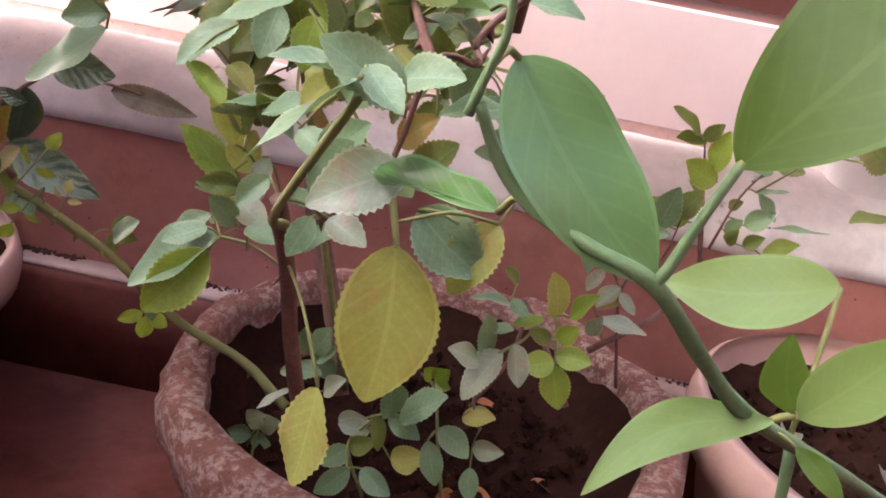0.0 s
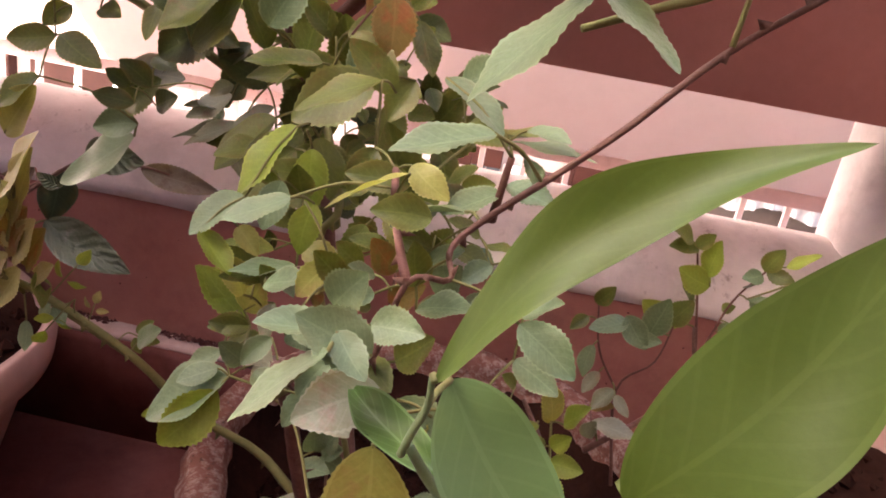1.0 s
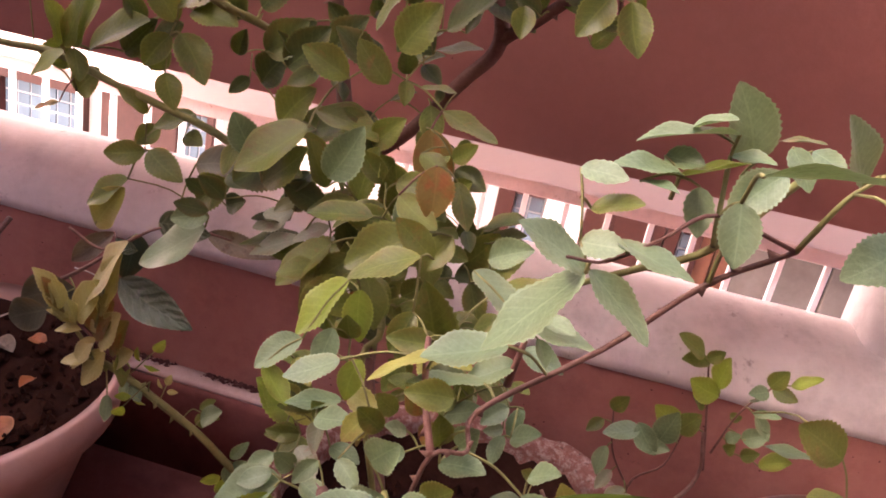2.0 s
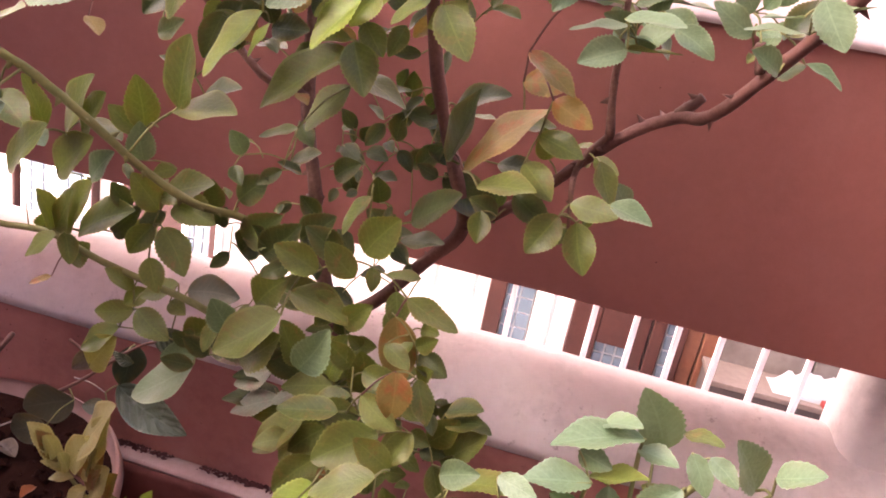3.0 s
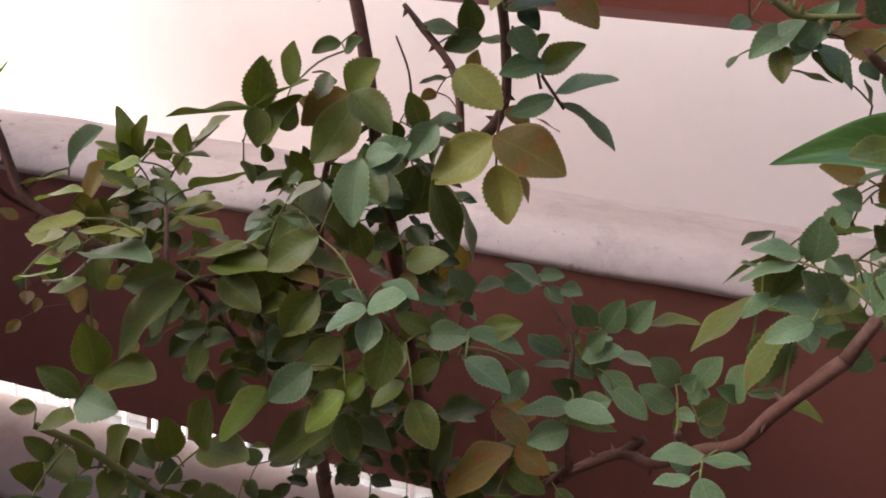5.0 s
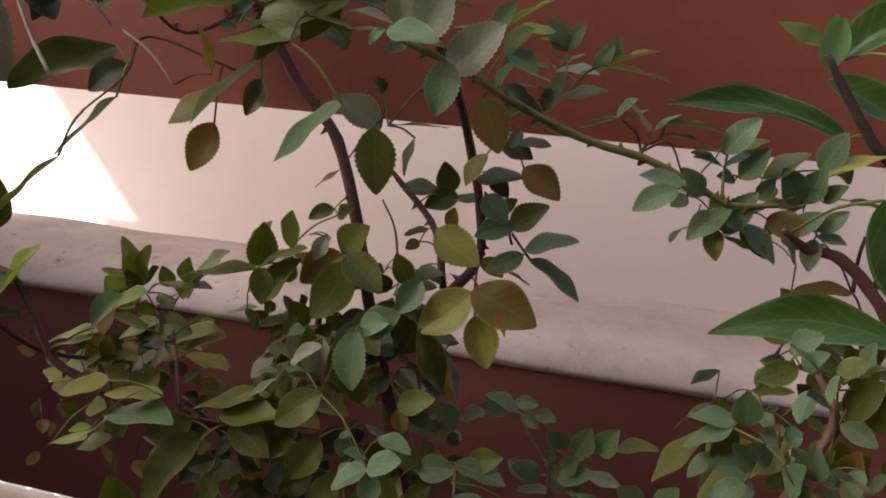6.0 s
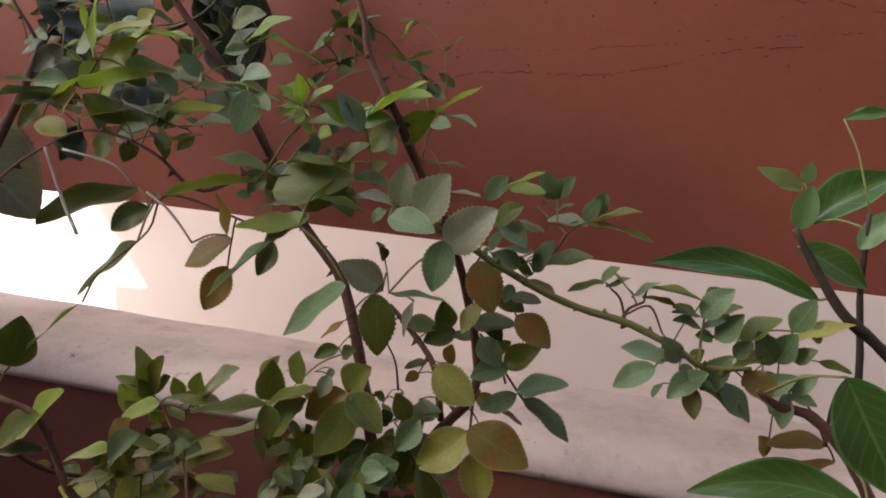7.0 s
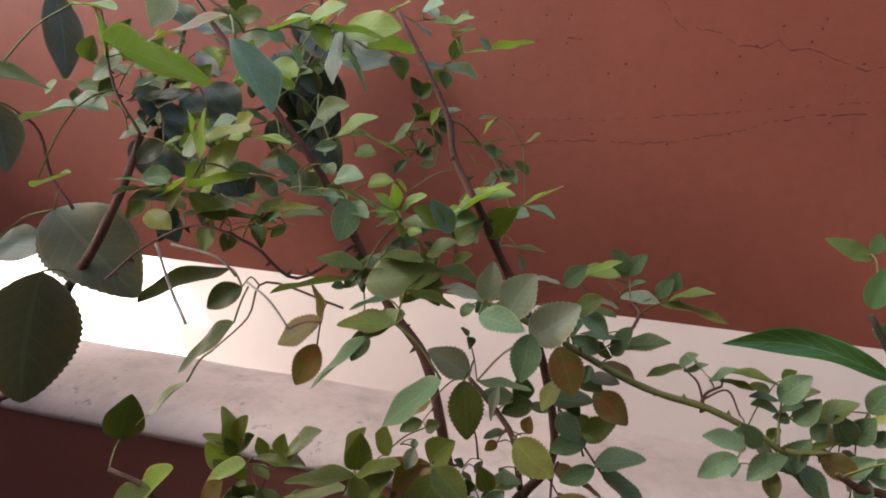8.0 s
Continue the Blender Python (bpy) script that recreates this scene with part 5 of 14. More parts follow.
leaf(rose, (-0.102, 0.502, 1.391), (-0.129, 0.490, 1.398), 1, 0.030, "g", ratio=0.54)
leaf(rose, (-0.092, 0.480, 1.373), (-0.055, 0.468, 1.409), 1, 0.053, "p", ratio=0.66)
leaf(rose, (-0.091, 0.470, 1.379), (-0.095, 0.458, 1.339), 1, 0.042, "b", ratio=0.62)
leaf(rose, (-0.198, 0.430, 1.381), (-0.246, 0.418, 1.376), 1, 0.050, "g", ratio=0.52)
leaf(rose, (-0.194, 0.440, 1.388), (-0.226, 0.428, 1.366), 1, 0.041, "g", ratio=0.52)
leaf(rose, (-0.214, 0.450, 1.397), (-0.245, 0.438, 1.389), 1, 0.034, "b", ratio=0.31)
leaf(rose, (-0.298, 0.500, 1.355), (-0.301, 0.488, 1.394), 1, 0.041, "o", ratio=0.25)
leaf(rose, (-0.219, 0.430, 1.367), (-0.270, 0.418, 1.320), 1, 0.070, "b", ratio=0.28)
leaf(rose, (-0.253, 0.500, 1.355), (-0.260, 0.488, 1.325), 1, 0.033, "d", ratio=0.62)
leaf(rose, (-0.332, 0.570, 1.340), (-0.380, 0.558, 1.311), 1, 0.057, "o", ratio=0.52)
leaf(rose, (-0.335, 0.570, 1.312), (-0.354, 0.558, 1.265), 1, 0.052, "o", ratio=0.66)
leaf(rose, (-0.442, 0.590, 1.359), (-0.482, 0.578, 1.331), 1, 0.050, "d", ratio=0.62)
leaf(rose, (-0.463, 0.600, 1.377), (-0.584, 0.588, 1.336), 1, 0.128, "d", ratio=0.12)
leaf(rose, (-0.426, 0.550, 1.327), (-0.486, 0.538, 1.265), 1, 0.087, "d", ratio=0.18)
leaf(rose, (-0.447, 0.500, 1.272), (-0.503, 0.488, 1.221), 1, 0.077, "g", ratio=0.16)
leaf(rose, (-0.529, 0.500, 1.194), (-0.505, 0.488, 1.251), 1, 0.063, "d", ratio=0.62)
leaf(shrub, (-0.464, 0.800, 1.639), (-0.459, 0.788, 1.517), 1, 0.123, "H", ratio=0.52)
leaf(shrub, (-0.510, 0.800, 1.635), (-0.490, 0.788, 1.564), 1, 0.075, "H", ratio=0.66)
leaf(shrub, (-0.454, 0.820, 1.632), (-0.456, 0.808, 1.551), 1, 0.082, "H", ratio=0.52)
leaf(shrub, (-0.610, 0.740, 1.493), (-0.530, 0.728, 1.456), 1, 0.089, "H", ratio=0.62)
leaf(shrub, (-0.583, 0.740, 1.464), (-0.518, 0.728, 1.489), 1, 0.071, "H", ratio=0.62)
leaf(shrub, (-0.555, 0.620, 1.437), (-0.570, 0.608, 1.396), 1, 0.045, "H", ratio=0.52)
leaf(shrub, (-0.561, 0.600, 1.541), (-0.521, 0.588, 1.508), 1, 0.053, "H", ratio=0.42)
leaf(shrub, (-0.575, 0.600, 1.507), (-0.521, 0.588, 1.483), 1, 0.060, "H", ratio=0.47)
leaf(shrub, (-0.545, 0.580, 1.518), (-0.573, 0.568, 1.490), 1, 0.041, "h", ratio=0.66)
leaf(shrub, (-0.573, 0.600, 1.560), (-0.518, 0.588, 1.573), 1, 0.058, "h", ratio=0.52)
leaf(rose, (-0.383, 0.500, 1.535), (-0.440, 0.488, 1.524), 1, 0.059, "y", ratio=0.47)
leaf(rose, (-0.401, 0.558, 1.545), (-0.427, 0.546, 1.557), 1, 0.031, "g", ratio=0.52)
leaf(rose, (-0.385, 0.500, 1.528), (-0.334, 0.488, 1.522), 1, 0.053, "l", ratio=0.47)
leaf(rose, (-0.427, 0.528, 1.524), (-0.397, 0.516, 1.531), 1, 0.033, "l", ratio=0.73)
leaf(rose, (-0.397, 0.500, 1.522), (-0.428, 0.488, 1.485), 1, 0.050, "y", ratio=0.52)
leaf(rose, (-0.415, 0.526, 1.535), (-0.394, 0.514, 1.550), 1, 0.028, "y", ratio=0.72)
leaf(rose, (-0.438, 0.500, 1.499), (-0.446, 0.488, 1.480), 1, 0.024, "l", ratio=0.62)
leaf(rose, (-0.492, 0.554, 1.498), (-0.468, 0.542, 1.484), 1, 0.030, "g", ratio=0.54)
leaf(rose, (-0.418, 0.470, 1.499), (-0.406, 0.458, 1.551), 1, 0.055, "l", ratio=0.13)
leaf(rose, (-0.459, 0.498, 1.509), (-0.424, 0.486, 1.522), 1, 0.039, "g", ratio=0.63)
leaf(rose, (-0.434, 0.480, 1.520), (-0.429, 0.468, 1.549), 1, 0.032, "l", ratio=0.25)
leaf(rose, (-0.455, 0.520, 1.522), (-0.468, 0.508, 1.515), 1, 0.019, "l", ratio=0.36)
leaf(rose, (-0.392, 0.480, 1.494), (-0.332, 0.468, 1.496), 1, 0.061, "b", ratio=0.31)
leaf(rose, (-0.438, 0.521, 1.499), (-0.394, 0.509, 1.482), 1, 0.049, "g", ratio=0.67)
leaf(rose, (-0.342, 0.480, 1.474), (-0.357, 0.468, 1.492), 1, 0.026, "b", ratio=0.66)
leaf(rose, (-0.339, 0.504, 1.481), (-0.346, 0.492, 1.490), 1, 0.017, "g", ratio=0.51)
leaf(rose, (-0.444, 0.490, 1.473), (-0.361, 0.478, 1.491), 1, 0.086, "l", ratio=0.25)
leaf(rose, (-0.463, 0.534, 1.467), (-0.435, 0.522, 1.493), 1, 0.040, "l", ratio=0.52)
leaf(rose, (-0.408, 0.500, 1.446), (-0.443, 0.488, 1.469), 1, 0.044, "g", ratio=0.62)
leaf(rose, (-0.423, 0.534, 1.429), (-0.424, 0.522, 1.409), 1, 0.023, "g", ratio=0.74)
leaf(rose, (-0.457, 0.500, 1.447), (-0.400, 0.488, 1.458), 1, 0.059, "g", ratio=0.52)
leaf(rose, (-0.495, 0.530, 1.464), (-0.445, 0.518, 1.458), 1, 0.052, "g", ratio=0.38)
leaf(rose, (-0.406, 0.500, 1.448), (-0.345, 0.488, 1.452), 1, 0.062, "g", ratio=0.25)
leaf(rose, (-0.443, 0.547, 1.464), (-0.400, 0.535, 1.456), 1, 0.045, "g", ratio=0.40)
leaf(rose, (-0.437, 0.518, 1.441), (-0.440, 0.506, 1.407), 1, 0.036, "g", ratio=0.52)
leaf(rose, (-0.381, 0.500, 1.445), (-0.340, 0.488, 1.474), 1, 0.052, "g", ratio=0.36)
leaf(rose, (-0.406, 0.548, 1.435), (-0.389, 0.536, 1.414), 1, 0.030, "g", ratio=0.46)
leaf(rose, (-0.363, 0.490, 1.445), (-0.338, 0.478, 1.459), 1, 0.031, "b", ratio=0.52)
leaf(rose, (-0.394, 0.522, 1.440), (-0.375, 0.510, 1.433), 1, 0.024, "g", ratio=0.55)
leaf(rose, (-0.384, 0.530, 1.445), (-0.381, 0.518, 1.453), 1, 0.015, "g", ratio=0.71)
leaf(rose, (-0.351, 0.490, 1.458), (-0.295, 0.478, 1.471), 1, 0.059, "y", ratio=0.20)
leaf(rose, (-0.397, 0.541, 1.443), (-0.383, 0.529, 1.425), 1, 0.026, "y", ratio=0.46)
leaf(rose, (-0.377, 0.550, 1.446), (-0.324, 0.538, 1.462), 1, 0.057, "g", ratio=0.42)
leaf(rose, (-0.410, 0.569, 1.466), (-0.431, 0.557, 1.457), 1, 0.026, "g", ratio=0.49)
leaf(rose, (-0.383, 0.589, 1.448), (-0.399, 0.577, 1.457), 1, 0.022, "g", ratio=0.48)
leaf(rose, (-0.389, 0.550, 1.433), (-0.351, 0.538, 1.445), 1, 0.042, "g", ratio=0.31)
leaf(rose, (-0.379, 0.569, 1.437), (-0.390, 0.557, 1.424), 1, 0.021, "g", ratio=0.67)
leaf(rose, (-0.479, 0.500, 1.475), (-0.539, 0.488, 1.480), 1, 0.061, "b", ratio=0.31)
leaf(rose, (-0.495, 0.530, 1.482), (-0.526, 0.518, 1.477), 1, 0.034, "b", ratio=0.68)
leaf(rose, (-0.483, 0.500, 1.471), (-0.536, 0.488, 1.464), 1, 0.055, "b", ratio=0.25)
leaf(rose, (-0.532, 0.535, 1.457), (-0.546, 0.523, 1.431), 1, 0.032, "g", ratio=0.61)
leaf(rose, (-0.467, 0.500, 1.469), (-0.516, 0.488, 1.460), 1, 0.051, "b", ratio=0.20)
leaf(rose, (-0.478, 0.517, 1.459), (-0.512, 0.505, 1.459), 1, 0.036, "b", ratio=0.51)
leaf(rose, (-0.475, 0.536, 1.464), (-0.450, 0.524, 1.438), 1, 0.038, "b", ratio=0.49)
leaf(rose, (-0.482, 0.500, 1.460), (-0.444, 0.488, 1.484), 1, 0.047, "l", ratio=0.31)
leaf(rose, (-0.525, 0.544, 1.462), (-0.492, 0.532, 1.476), 1, 0.038, "l", ratio=0.39)
leaf(rose, (-0.527, 0.549, 1.458), (-0.494, 0.537, 1.476), 1, 0.039, "l", ratio=0.39)
leaf(rose, (-0.478, 0.500, 1.451), (-0.451, 0.488, 1.474), 1, 0.037, "q", ratio=0.52)
leaf(rose, (-0.507, 0.557, 1.460), (-0.504, 0.545, 1.468), 1, 0.015, "g", ratio=0.65)
leaf(rose, (-0.515, 0.520, 1.443), (-0.478, 0.508, 1.428), 1, 0.042, "y", ratio=0.62)
leaf(rose, (-0.523, 0.555, 1.462), (-0.523, 0.543, 1.474), 1, 0.017, "g", ratio=0.62)
leaf(rose, (-0.484, 0.510, 1.458), (-0.454, 0.498, 1.450), 1, 0.033, "q", ratio=0.52)
leaf(rose, (-0.521, 0.566, 1.456), (-0.500, 0.554, 1.457), 1, 0.024, "g", ratio=0.61)
leaf(rose, (-0.075, 0.550, 1.411), (-0.055, 0.538, 1.433), 1, 0.032, "b", ratio=0.62)
leaf(rose, (-0.095, 0.573, 1.387), (-0.085, 0.561, 1.376), 1, 0.019, "b", ratio=0.54)
leaf(rose, (-0.065, 0.560, 1.414), (-0.028, 0.548, 1.444), 1, 0.049, "l", ratio=0.31)
leaf(rose, (-0.063, 0.610, 1.422), (-0.026, 0.598, 1.419), 1, 0.039, "l", ratio=0.53)
leaf(rose, (-0.150, 0.600, 1.436), (-0.100, 0.588, 1.438), 1, 0.051, "g", ratio=0.31)
leaf(rose, (-0.058, 0.520, 1.392), (-0.036, 0.508, 1.411), 1, 0.031, "g", ratio=0.66)
leaf(rose, (-0.045, 0.567, 1.389), (-0.025, 0.555, 1.388), 1, 0.023, "g", ratio=0.49)
leaf(rose, (-0.054, 0.520, 1.393), (-0.029, 0.508, 1.378), 1, 0.032, "b", ratio=0.62)
leaf(rose, (-0.059, 0.553, 1.382), (-0.054, 0.541, 1.394), 1, 0.018, "b", ratio=0.61)
leaf(rose, (-0.109, 0.560, 1.413), (-0.079, 0.548, 1.412), 1, 0.032, "p", ratio=0.36)
leaf(rose, (-0.124, 0.583, 1.430), (-0.121, 0.571, 1.416), 1, 0.019, "b", ratio=0.37)
leaf(rose, (-0.020, 0.670, 1.411), (-0.037, 0.658, 1.439), 1, 0.035, "b", ratio=0.62)
leaf(rose, (-0.020, 0.670, 1.412), (-0.004, 0.658, 1.436), 1, 0.031, "b", ratio=0.62)
leaf(rose, (-0.020, 0.670, 1.415), (-0.045, 0.658, 1.422), 1, 0.029, "l", ratio=0.42)
leaf(rose, (-0.019, 0.670, 1.400), (-0.034, 0.658, 1.408), 1, 0.021, "b", ratio=0.42)
leaf(rose, (-0.018, 0.670, 1.399), (-0.003, 0.658, 1.410), 1, 0.022, "b", ratio=0.42)
leaf(rose, (-0.026, 0.660, 1.391), (-0.040, 0.648, 1.404), 1, 0.023, "p", ratio=0.31)
leaf(rose, (-0.026, 0.650, 1.389), (0.015, 0.638, 1.392), 1, 0.043, "p", ratio=0.47)
leaf(rose, (-0.026, 0.650, 1.377), (-0.053, 0.638, 1.389), 1, 0.032, "p", ratio=0.31)
leaf(rose, (0.011, 0.650, 1.393), (0.025, 0.638, 1.417), 1, 0.030, "b", ratio=0.62)
leaf(rose, (0.024, 0.650, 1.402), (0.029, 0.638, 1.424), 1, 0.026, "b", ratio=0.66)
leaf(rose, (0.013, 0.610, 1.394), (0.078, 0.598, 1.392), 1, 0.066, "g", ratio=0.28)
leaf(rose, (0.022, 0.620, 1.396), (0.062, 0.608, 1.415), 1, 0.046, "g", ratio=0.34)
leaf(rose, (-0.019, 0.555, 1.358), (0.023, 0.543, 1.376), 1, 0.047, "g", ratio=0.44)
leaf(rose, (-0.040, 0.597, 1.357), (-0.065, 0.585, 1.340), 1, 0.033, "g", ratio=0.39)
leaf(rose, (-0.018, 0.550, 1.367), (-0.056, 0.538, 1.373), 1, 0.040, "b", ratio=0.36)
leaf(rose, (-0.036, 0.540, 1.356), (-0.060, 0.528, 1.366), 1, 0.029, "b", ratio=0.62)
leaf(rose, (-0.038, 0.579, 1.351), (-0.033, 0.567, 1.344), 1, 0.015, "b", ratio=0.58)
leaf(rose, (-0.025, 0.550, 1.351), (-0.009, 0.538, 1.382), 1, 0.037, "b", ratio=0.52)
leaf(rose, (-0.026, 0.550, 1.348), (-0.045, 0.538, 1.363), 1, 0.027, "g", ratio=0.52)
leaf(rose, (-0.066, 0.540, 1.367), (-0.053, 0.528, 1.386), 1, 0.026, "b", ratio=0.52)
leaf(rose, (-0.060, 0.560, 1.349), (-0.042, 0.548, 1.352), 1, 0.022, "g", ratio=0.75)
leaf(rose, (-0.073, 0.530, 1.357), (-0.053, 0.518, 1.315), 1, 0.048, "o", ratio=0.66)
leaf(rose, (-0.067, 0.566, 1.361), (-0.029, 0.554, 1.350), 1, 0.041, "g", ratio=0.40)
leaf(rose, (-0.060, 0.580, 1.321), (-0.031, 0.568, 1.310), 1, 0.033, "d", ratio=0.62)
leaf(rose, (-0.035, 0.560, 1.338), (-0.003, 0.548, 1.333), 1, 0.035, "o", ratio=0.47)
leaf(rose, (-0.044, 0.570, 1.322), (-0.016, 0.558, 1.324), 1, 0.031, "p", ratio=0.52)
leaf(rose, (-0.045, 0.570, 1.333), (-0.049, 0.558, 1.318), 1, 0.020, "b", ratio=0.66)
leaf(rose, (-0.073, 0.580, 1.309), (-0.089, 0.568, 1.281), 1, 0.034, "y", ratio=0.52)
leaf(rose, (-0.083, 0.600, 1.284), (-0.040, 0.588, 1.294), 1, 0.046, "d", ratio=0.52)
leaf(rose, (-0.070, 0.610, 1.292), (-0.052, 0.598, 1.270), 1, 0.031, "d", ratio=0.62)
leaf(rose, (-0.040, 0.590, 1.300), (-0.004, 0.578, 1.278), 1, 0.044, "o", ratio=0.66)
leaf(rose, (-0.060, 0.620, 1.253), (-0.044, 0.608, 1.269), 1, 0.026, "g", ratio=0.66)
leaf(rose, (-0.051, 0.628, 1.239), (-0.017, 0.616, 1.266), 1, 0.045, "g", ratio=0.62)
leaf(rose, (-0.033, 0.605, 1.222), (0.017, 0.593, 1.240), 1, 0.054, "b", ratio=0.47)
leaf(rose, (-0.025, 0.600, 1.216), (0.027, 0.588, 1.192), 1, 0.059, "b", ratio=0.42)
leaf(rose, (-0.074, 0.600, 1.270), (-0.049, 0.588, 1.249), 1, 0.035, "b", ratio=0.66)
leaf(rose, (-0.043, 0.600, 1.245), (-0.078, 0.588, 1.232), 1, 0.039, "b", ratio=0.62)
leaf(rose, (-0.126, 0.640, 1.263), (-0.164, 0.628, 1.270), 1, 0.040, "d", ratio=0.52)
leaf(rose, (-0.118, 0.645, 1.262), (-0.122, 0.633, 1.295), 1, 0.035, "d", ratio=0.66)
leaf(rose, (-0.106, 0.640, 1.262), (-0.138, 0.628, 1.250), 1, 0.036, "d", ratio=0.66)
leaf(rose, (-0.111, 0.640, 1.259), (-0.081, 0.628, 1.262), 1, 0.032, "d", ratio=0.52)
leaf(rose, (-0.110, 0.640, 1.227), (-0.106, 0.628, 1.252), 1, 0.028, "o", ratio=0.52)
leaf(rose, (-0.134, 0.640, 1.225), (-0.156, 0.628, 1.218), 1, 0.026, "d", ratio=0.42)
leaf(rose, (-0.142, 0.640, 1.211), (-0.153, 0.628, 1.204), 1, 0.018, "o", ratio=0.66)
leaf(rose, (-0.128, 0.687, 1.191), (-0.132, 0.675, 1.207), 1, 0.020, "o", ratio=0.46)
leaf(rose, (-0.136, 0.480, 1.328), (-0.086, 0.468, 1.335), 1, 0.052, "b", ratio=0.36)
leaf(rose, (-0.119, 0.500, 1.320), (-0.125, 0.488, 1.291), 1, 0.032, "p", ratio=0.25)
leaf(rose, (-0.148, 0.500, 1.352), (-0.150, 0.488, 1.364), 1, 0.017, "d", ratio=0.62)
leaf(rose, (-0.165, 0.532, 1.362), (-0.158, 0.520, 1.357), 1, 0.015, "d", ratio=0.52)
leaf(rose, (-0.148, 0.500, 1.325), (-0.184, 0.488, 1.349), 1, 0.045, "p", ratio=0.66)
leaf(rose, (-0.149, 0.485, 1.325), (-0.139, 0.473, 1.275), 1, 0.052, "g", ratio=0.66)
leaf(rose, (-0.154, 0.425, 1.342), (-0.204, 0.413, 1.303), 1, 0.065, "b", ratio=0.44)
leaf(rose, (-0.190, 0.530, 1.286), (-0.210, 0.518, 1.270), 1, 0.028, "o", ratio=0.31)
leaf(rose, (-0.213, 0.580, 1.243), (-0.234, 0.568, 1.233), 1, 0.026, "d", ratio=0.62)
leaf(rose, (-0.209, 0.580, 1.237), (-0.190, 0.568, 1.248), 1, 0.025, "d", ratio=0.66)
leaf(rose, (-0.251, 0.570, 1.202), (-0.246, 0.558, 1.240), 1, 0.040, "g", ratio=0.47)
leaf(rose, (-0.276, 0.605, 1.164), (-0.269, 0.593, 1.182), 1, 0.023, "g", ratio=0.40)
leaf(rose, (-0.283, 0.570, 1.179), (-0.273, 0.558, 1.224), 1, 0.048, "g", ratio=0.66)
leaf(rose, (-0.268, 0.590, 1.163), (-0.252, 0.578, 1.191), 1, 0.034, "d", ratio=0.63)
leaf(rose, (-0.273, 0.550, 1.181), (-0.350, 0.538, 1.166), 1, 0.079, "g", ratio=0.33)
leaf(rose, (-0.304, 0.595, 1.169), (-0.280, 0.583, 1.223), 1, 0.060, "g", ratio=0.40)
leaf(rose, (-0.272, 0.550, 1.185), (-0.222, 0.538, 1.213), 1, 0.059, "g", ratio=0.36)
leaf(rose, (-0.287, 0.609, 1.159), (-0.285, 0.597, 1.144), 1, 0.019, "g", ratio=0.36)
leaf(rose, (-0.273, 0.550, 1.183), (-0.262, 0.538, 1.152), 1, 0.035, "g", ratio=0.66)
leaf(rose, (-0.294, 0.571, 1.150), (-0.278, 0.559, 1.174), 1, 0.031, "g", ratio=0.36)
leaf(rose, (-0.269, 0.555, 1.153), (-0.231, 0.543, 1.199), 1, 0.061, "g", ratio=0.47)
leaf(rose, (-0.299, 0.582, 1.131), (-0.281, 0.570, 1.115), 1, 0.027, "g", ratio=0.42)
leaf(rose, (-0.197, 0.570, 1.202), (-0.235, 0.558, 1.173), 1, 0.049, "o", ratio=0.66)
leaf(rose, (-0.220, 0.590, 1.178), (-0.249, 0.578, 1.197), 1, 0.037, "o", ratio=0.52)
leaf(rose, (-0.186, 0.555, 1.199), (-0.215, 0.543, 1.144), 1, 0.063, "g", ratio=0.66)
leaf(rose, (-0.202, 0.594, 1.186), (-0.219, 0.582, 1.143), 1, 0.048, "g", ratio=0.53)
leaf(rose, (-0.192, 0.560, 1.204), (-0.151, 0.548, 1.177), 1, 0.051, "g", ratio=0.66)
leaf(rose, (-0.218, 0.584, 1.177), (-0.176, 0.572, 1.194), 1, 0.047, "g", ratio=0.52)
leaf(rose, (-0.202, 0.580, 1.200), (-0.173, 0.568, 1.233), 1, 0.046, "g", ratio=0.66)
leaf(rose, (-0.223, 0.605, 1.178), (-0.188, 0.593, 1.188), 1, 0.038, "g", ratio=0.49)
leaf(rose, (-0.217, 0.570, 1.217), (-0.222, 0.558, 1.196), 1, 0.025, "p", ratio=0.62)
leaf(rose, (-0.226, 0.601, 1.213), (-0.223, 0.589, 1.206), 1, 0.014, "b", ratio=0.65)
leaf(rose, (-0.134, 0.580, 1.181), (-0.145, 0.568, 1.210), 1, 0.033, "g", ratio=0.66)
leaf(rose, (-0.132, 0.613, 1.149), (-0.123, 0.601, 1.174), 1, 0.029, "g", ratio=0.37)
leaf(rose, (-0.120, 0.570, 1.188), (-0.138, 0.558, 1.157), 1, 0.038, "b", ratio=0.66)
leaf(rose, (-0.134, 0.619, 1.190), (-0.109, 0.607, 1.178), 1, 0.030, "b", ratio=0.42)
leaf(rose, (-0.143, 0.580, 1.160), (-0.171, 0.568, 1.142), 1, 0.035, "g", ratio=0.62)
leaf(rose, (-0.141, 0.634, 1.126), (-0.142, 0.622, 1.105), 1, 0.024, "g", ratio=0.54)
leaf(rose, (-0.158, 0.600, 1.167), (-0.164, 0.588, 1.184), 1, 0.022, "d", ratio=0.66)
leaf(rose, (-0.181, 0.652, 1.170), (-0.190, 0.640, 1.181), 1, 0.019, "d", ratio=0.55)
leaf(rose, (-0.143, 0.600, 1.177), (-0.104, 0.588, 1.194), 1, 0.044, "d", ratio=0.52)
leaf(rose, (-0.147, 0.635, 1.164), (-0.116, 0.623, 1.170), 1, 0.034, "d", ratio=0.55)
leaf(rose, (-0.116, 0.600, 1.233), (-0.071, 0.588, 1.205), 1, 0.054, "y", ratio=0.66)
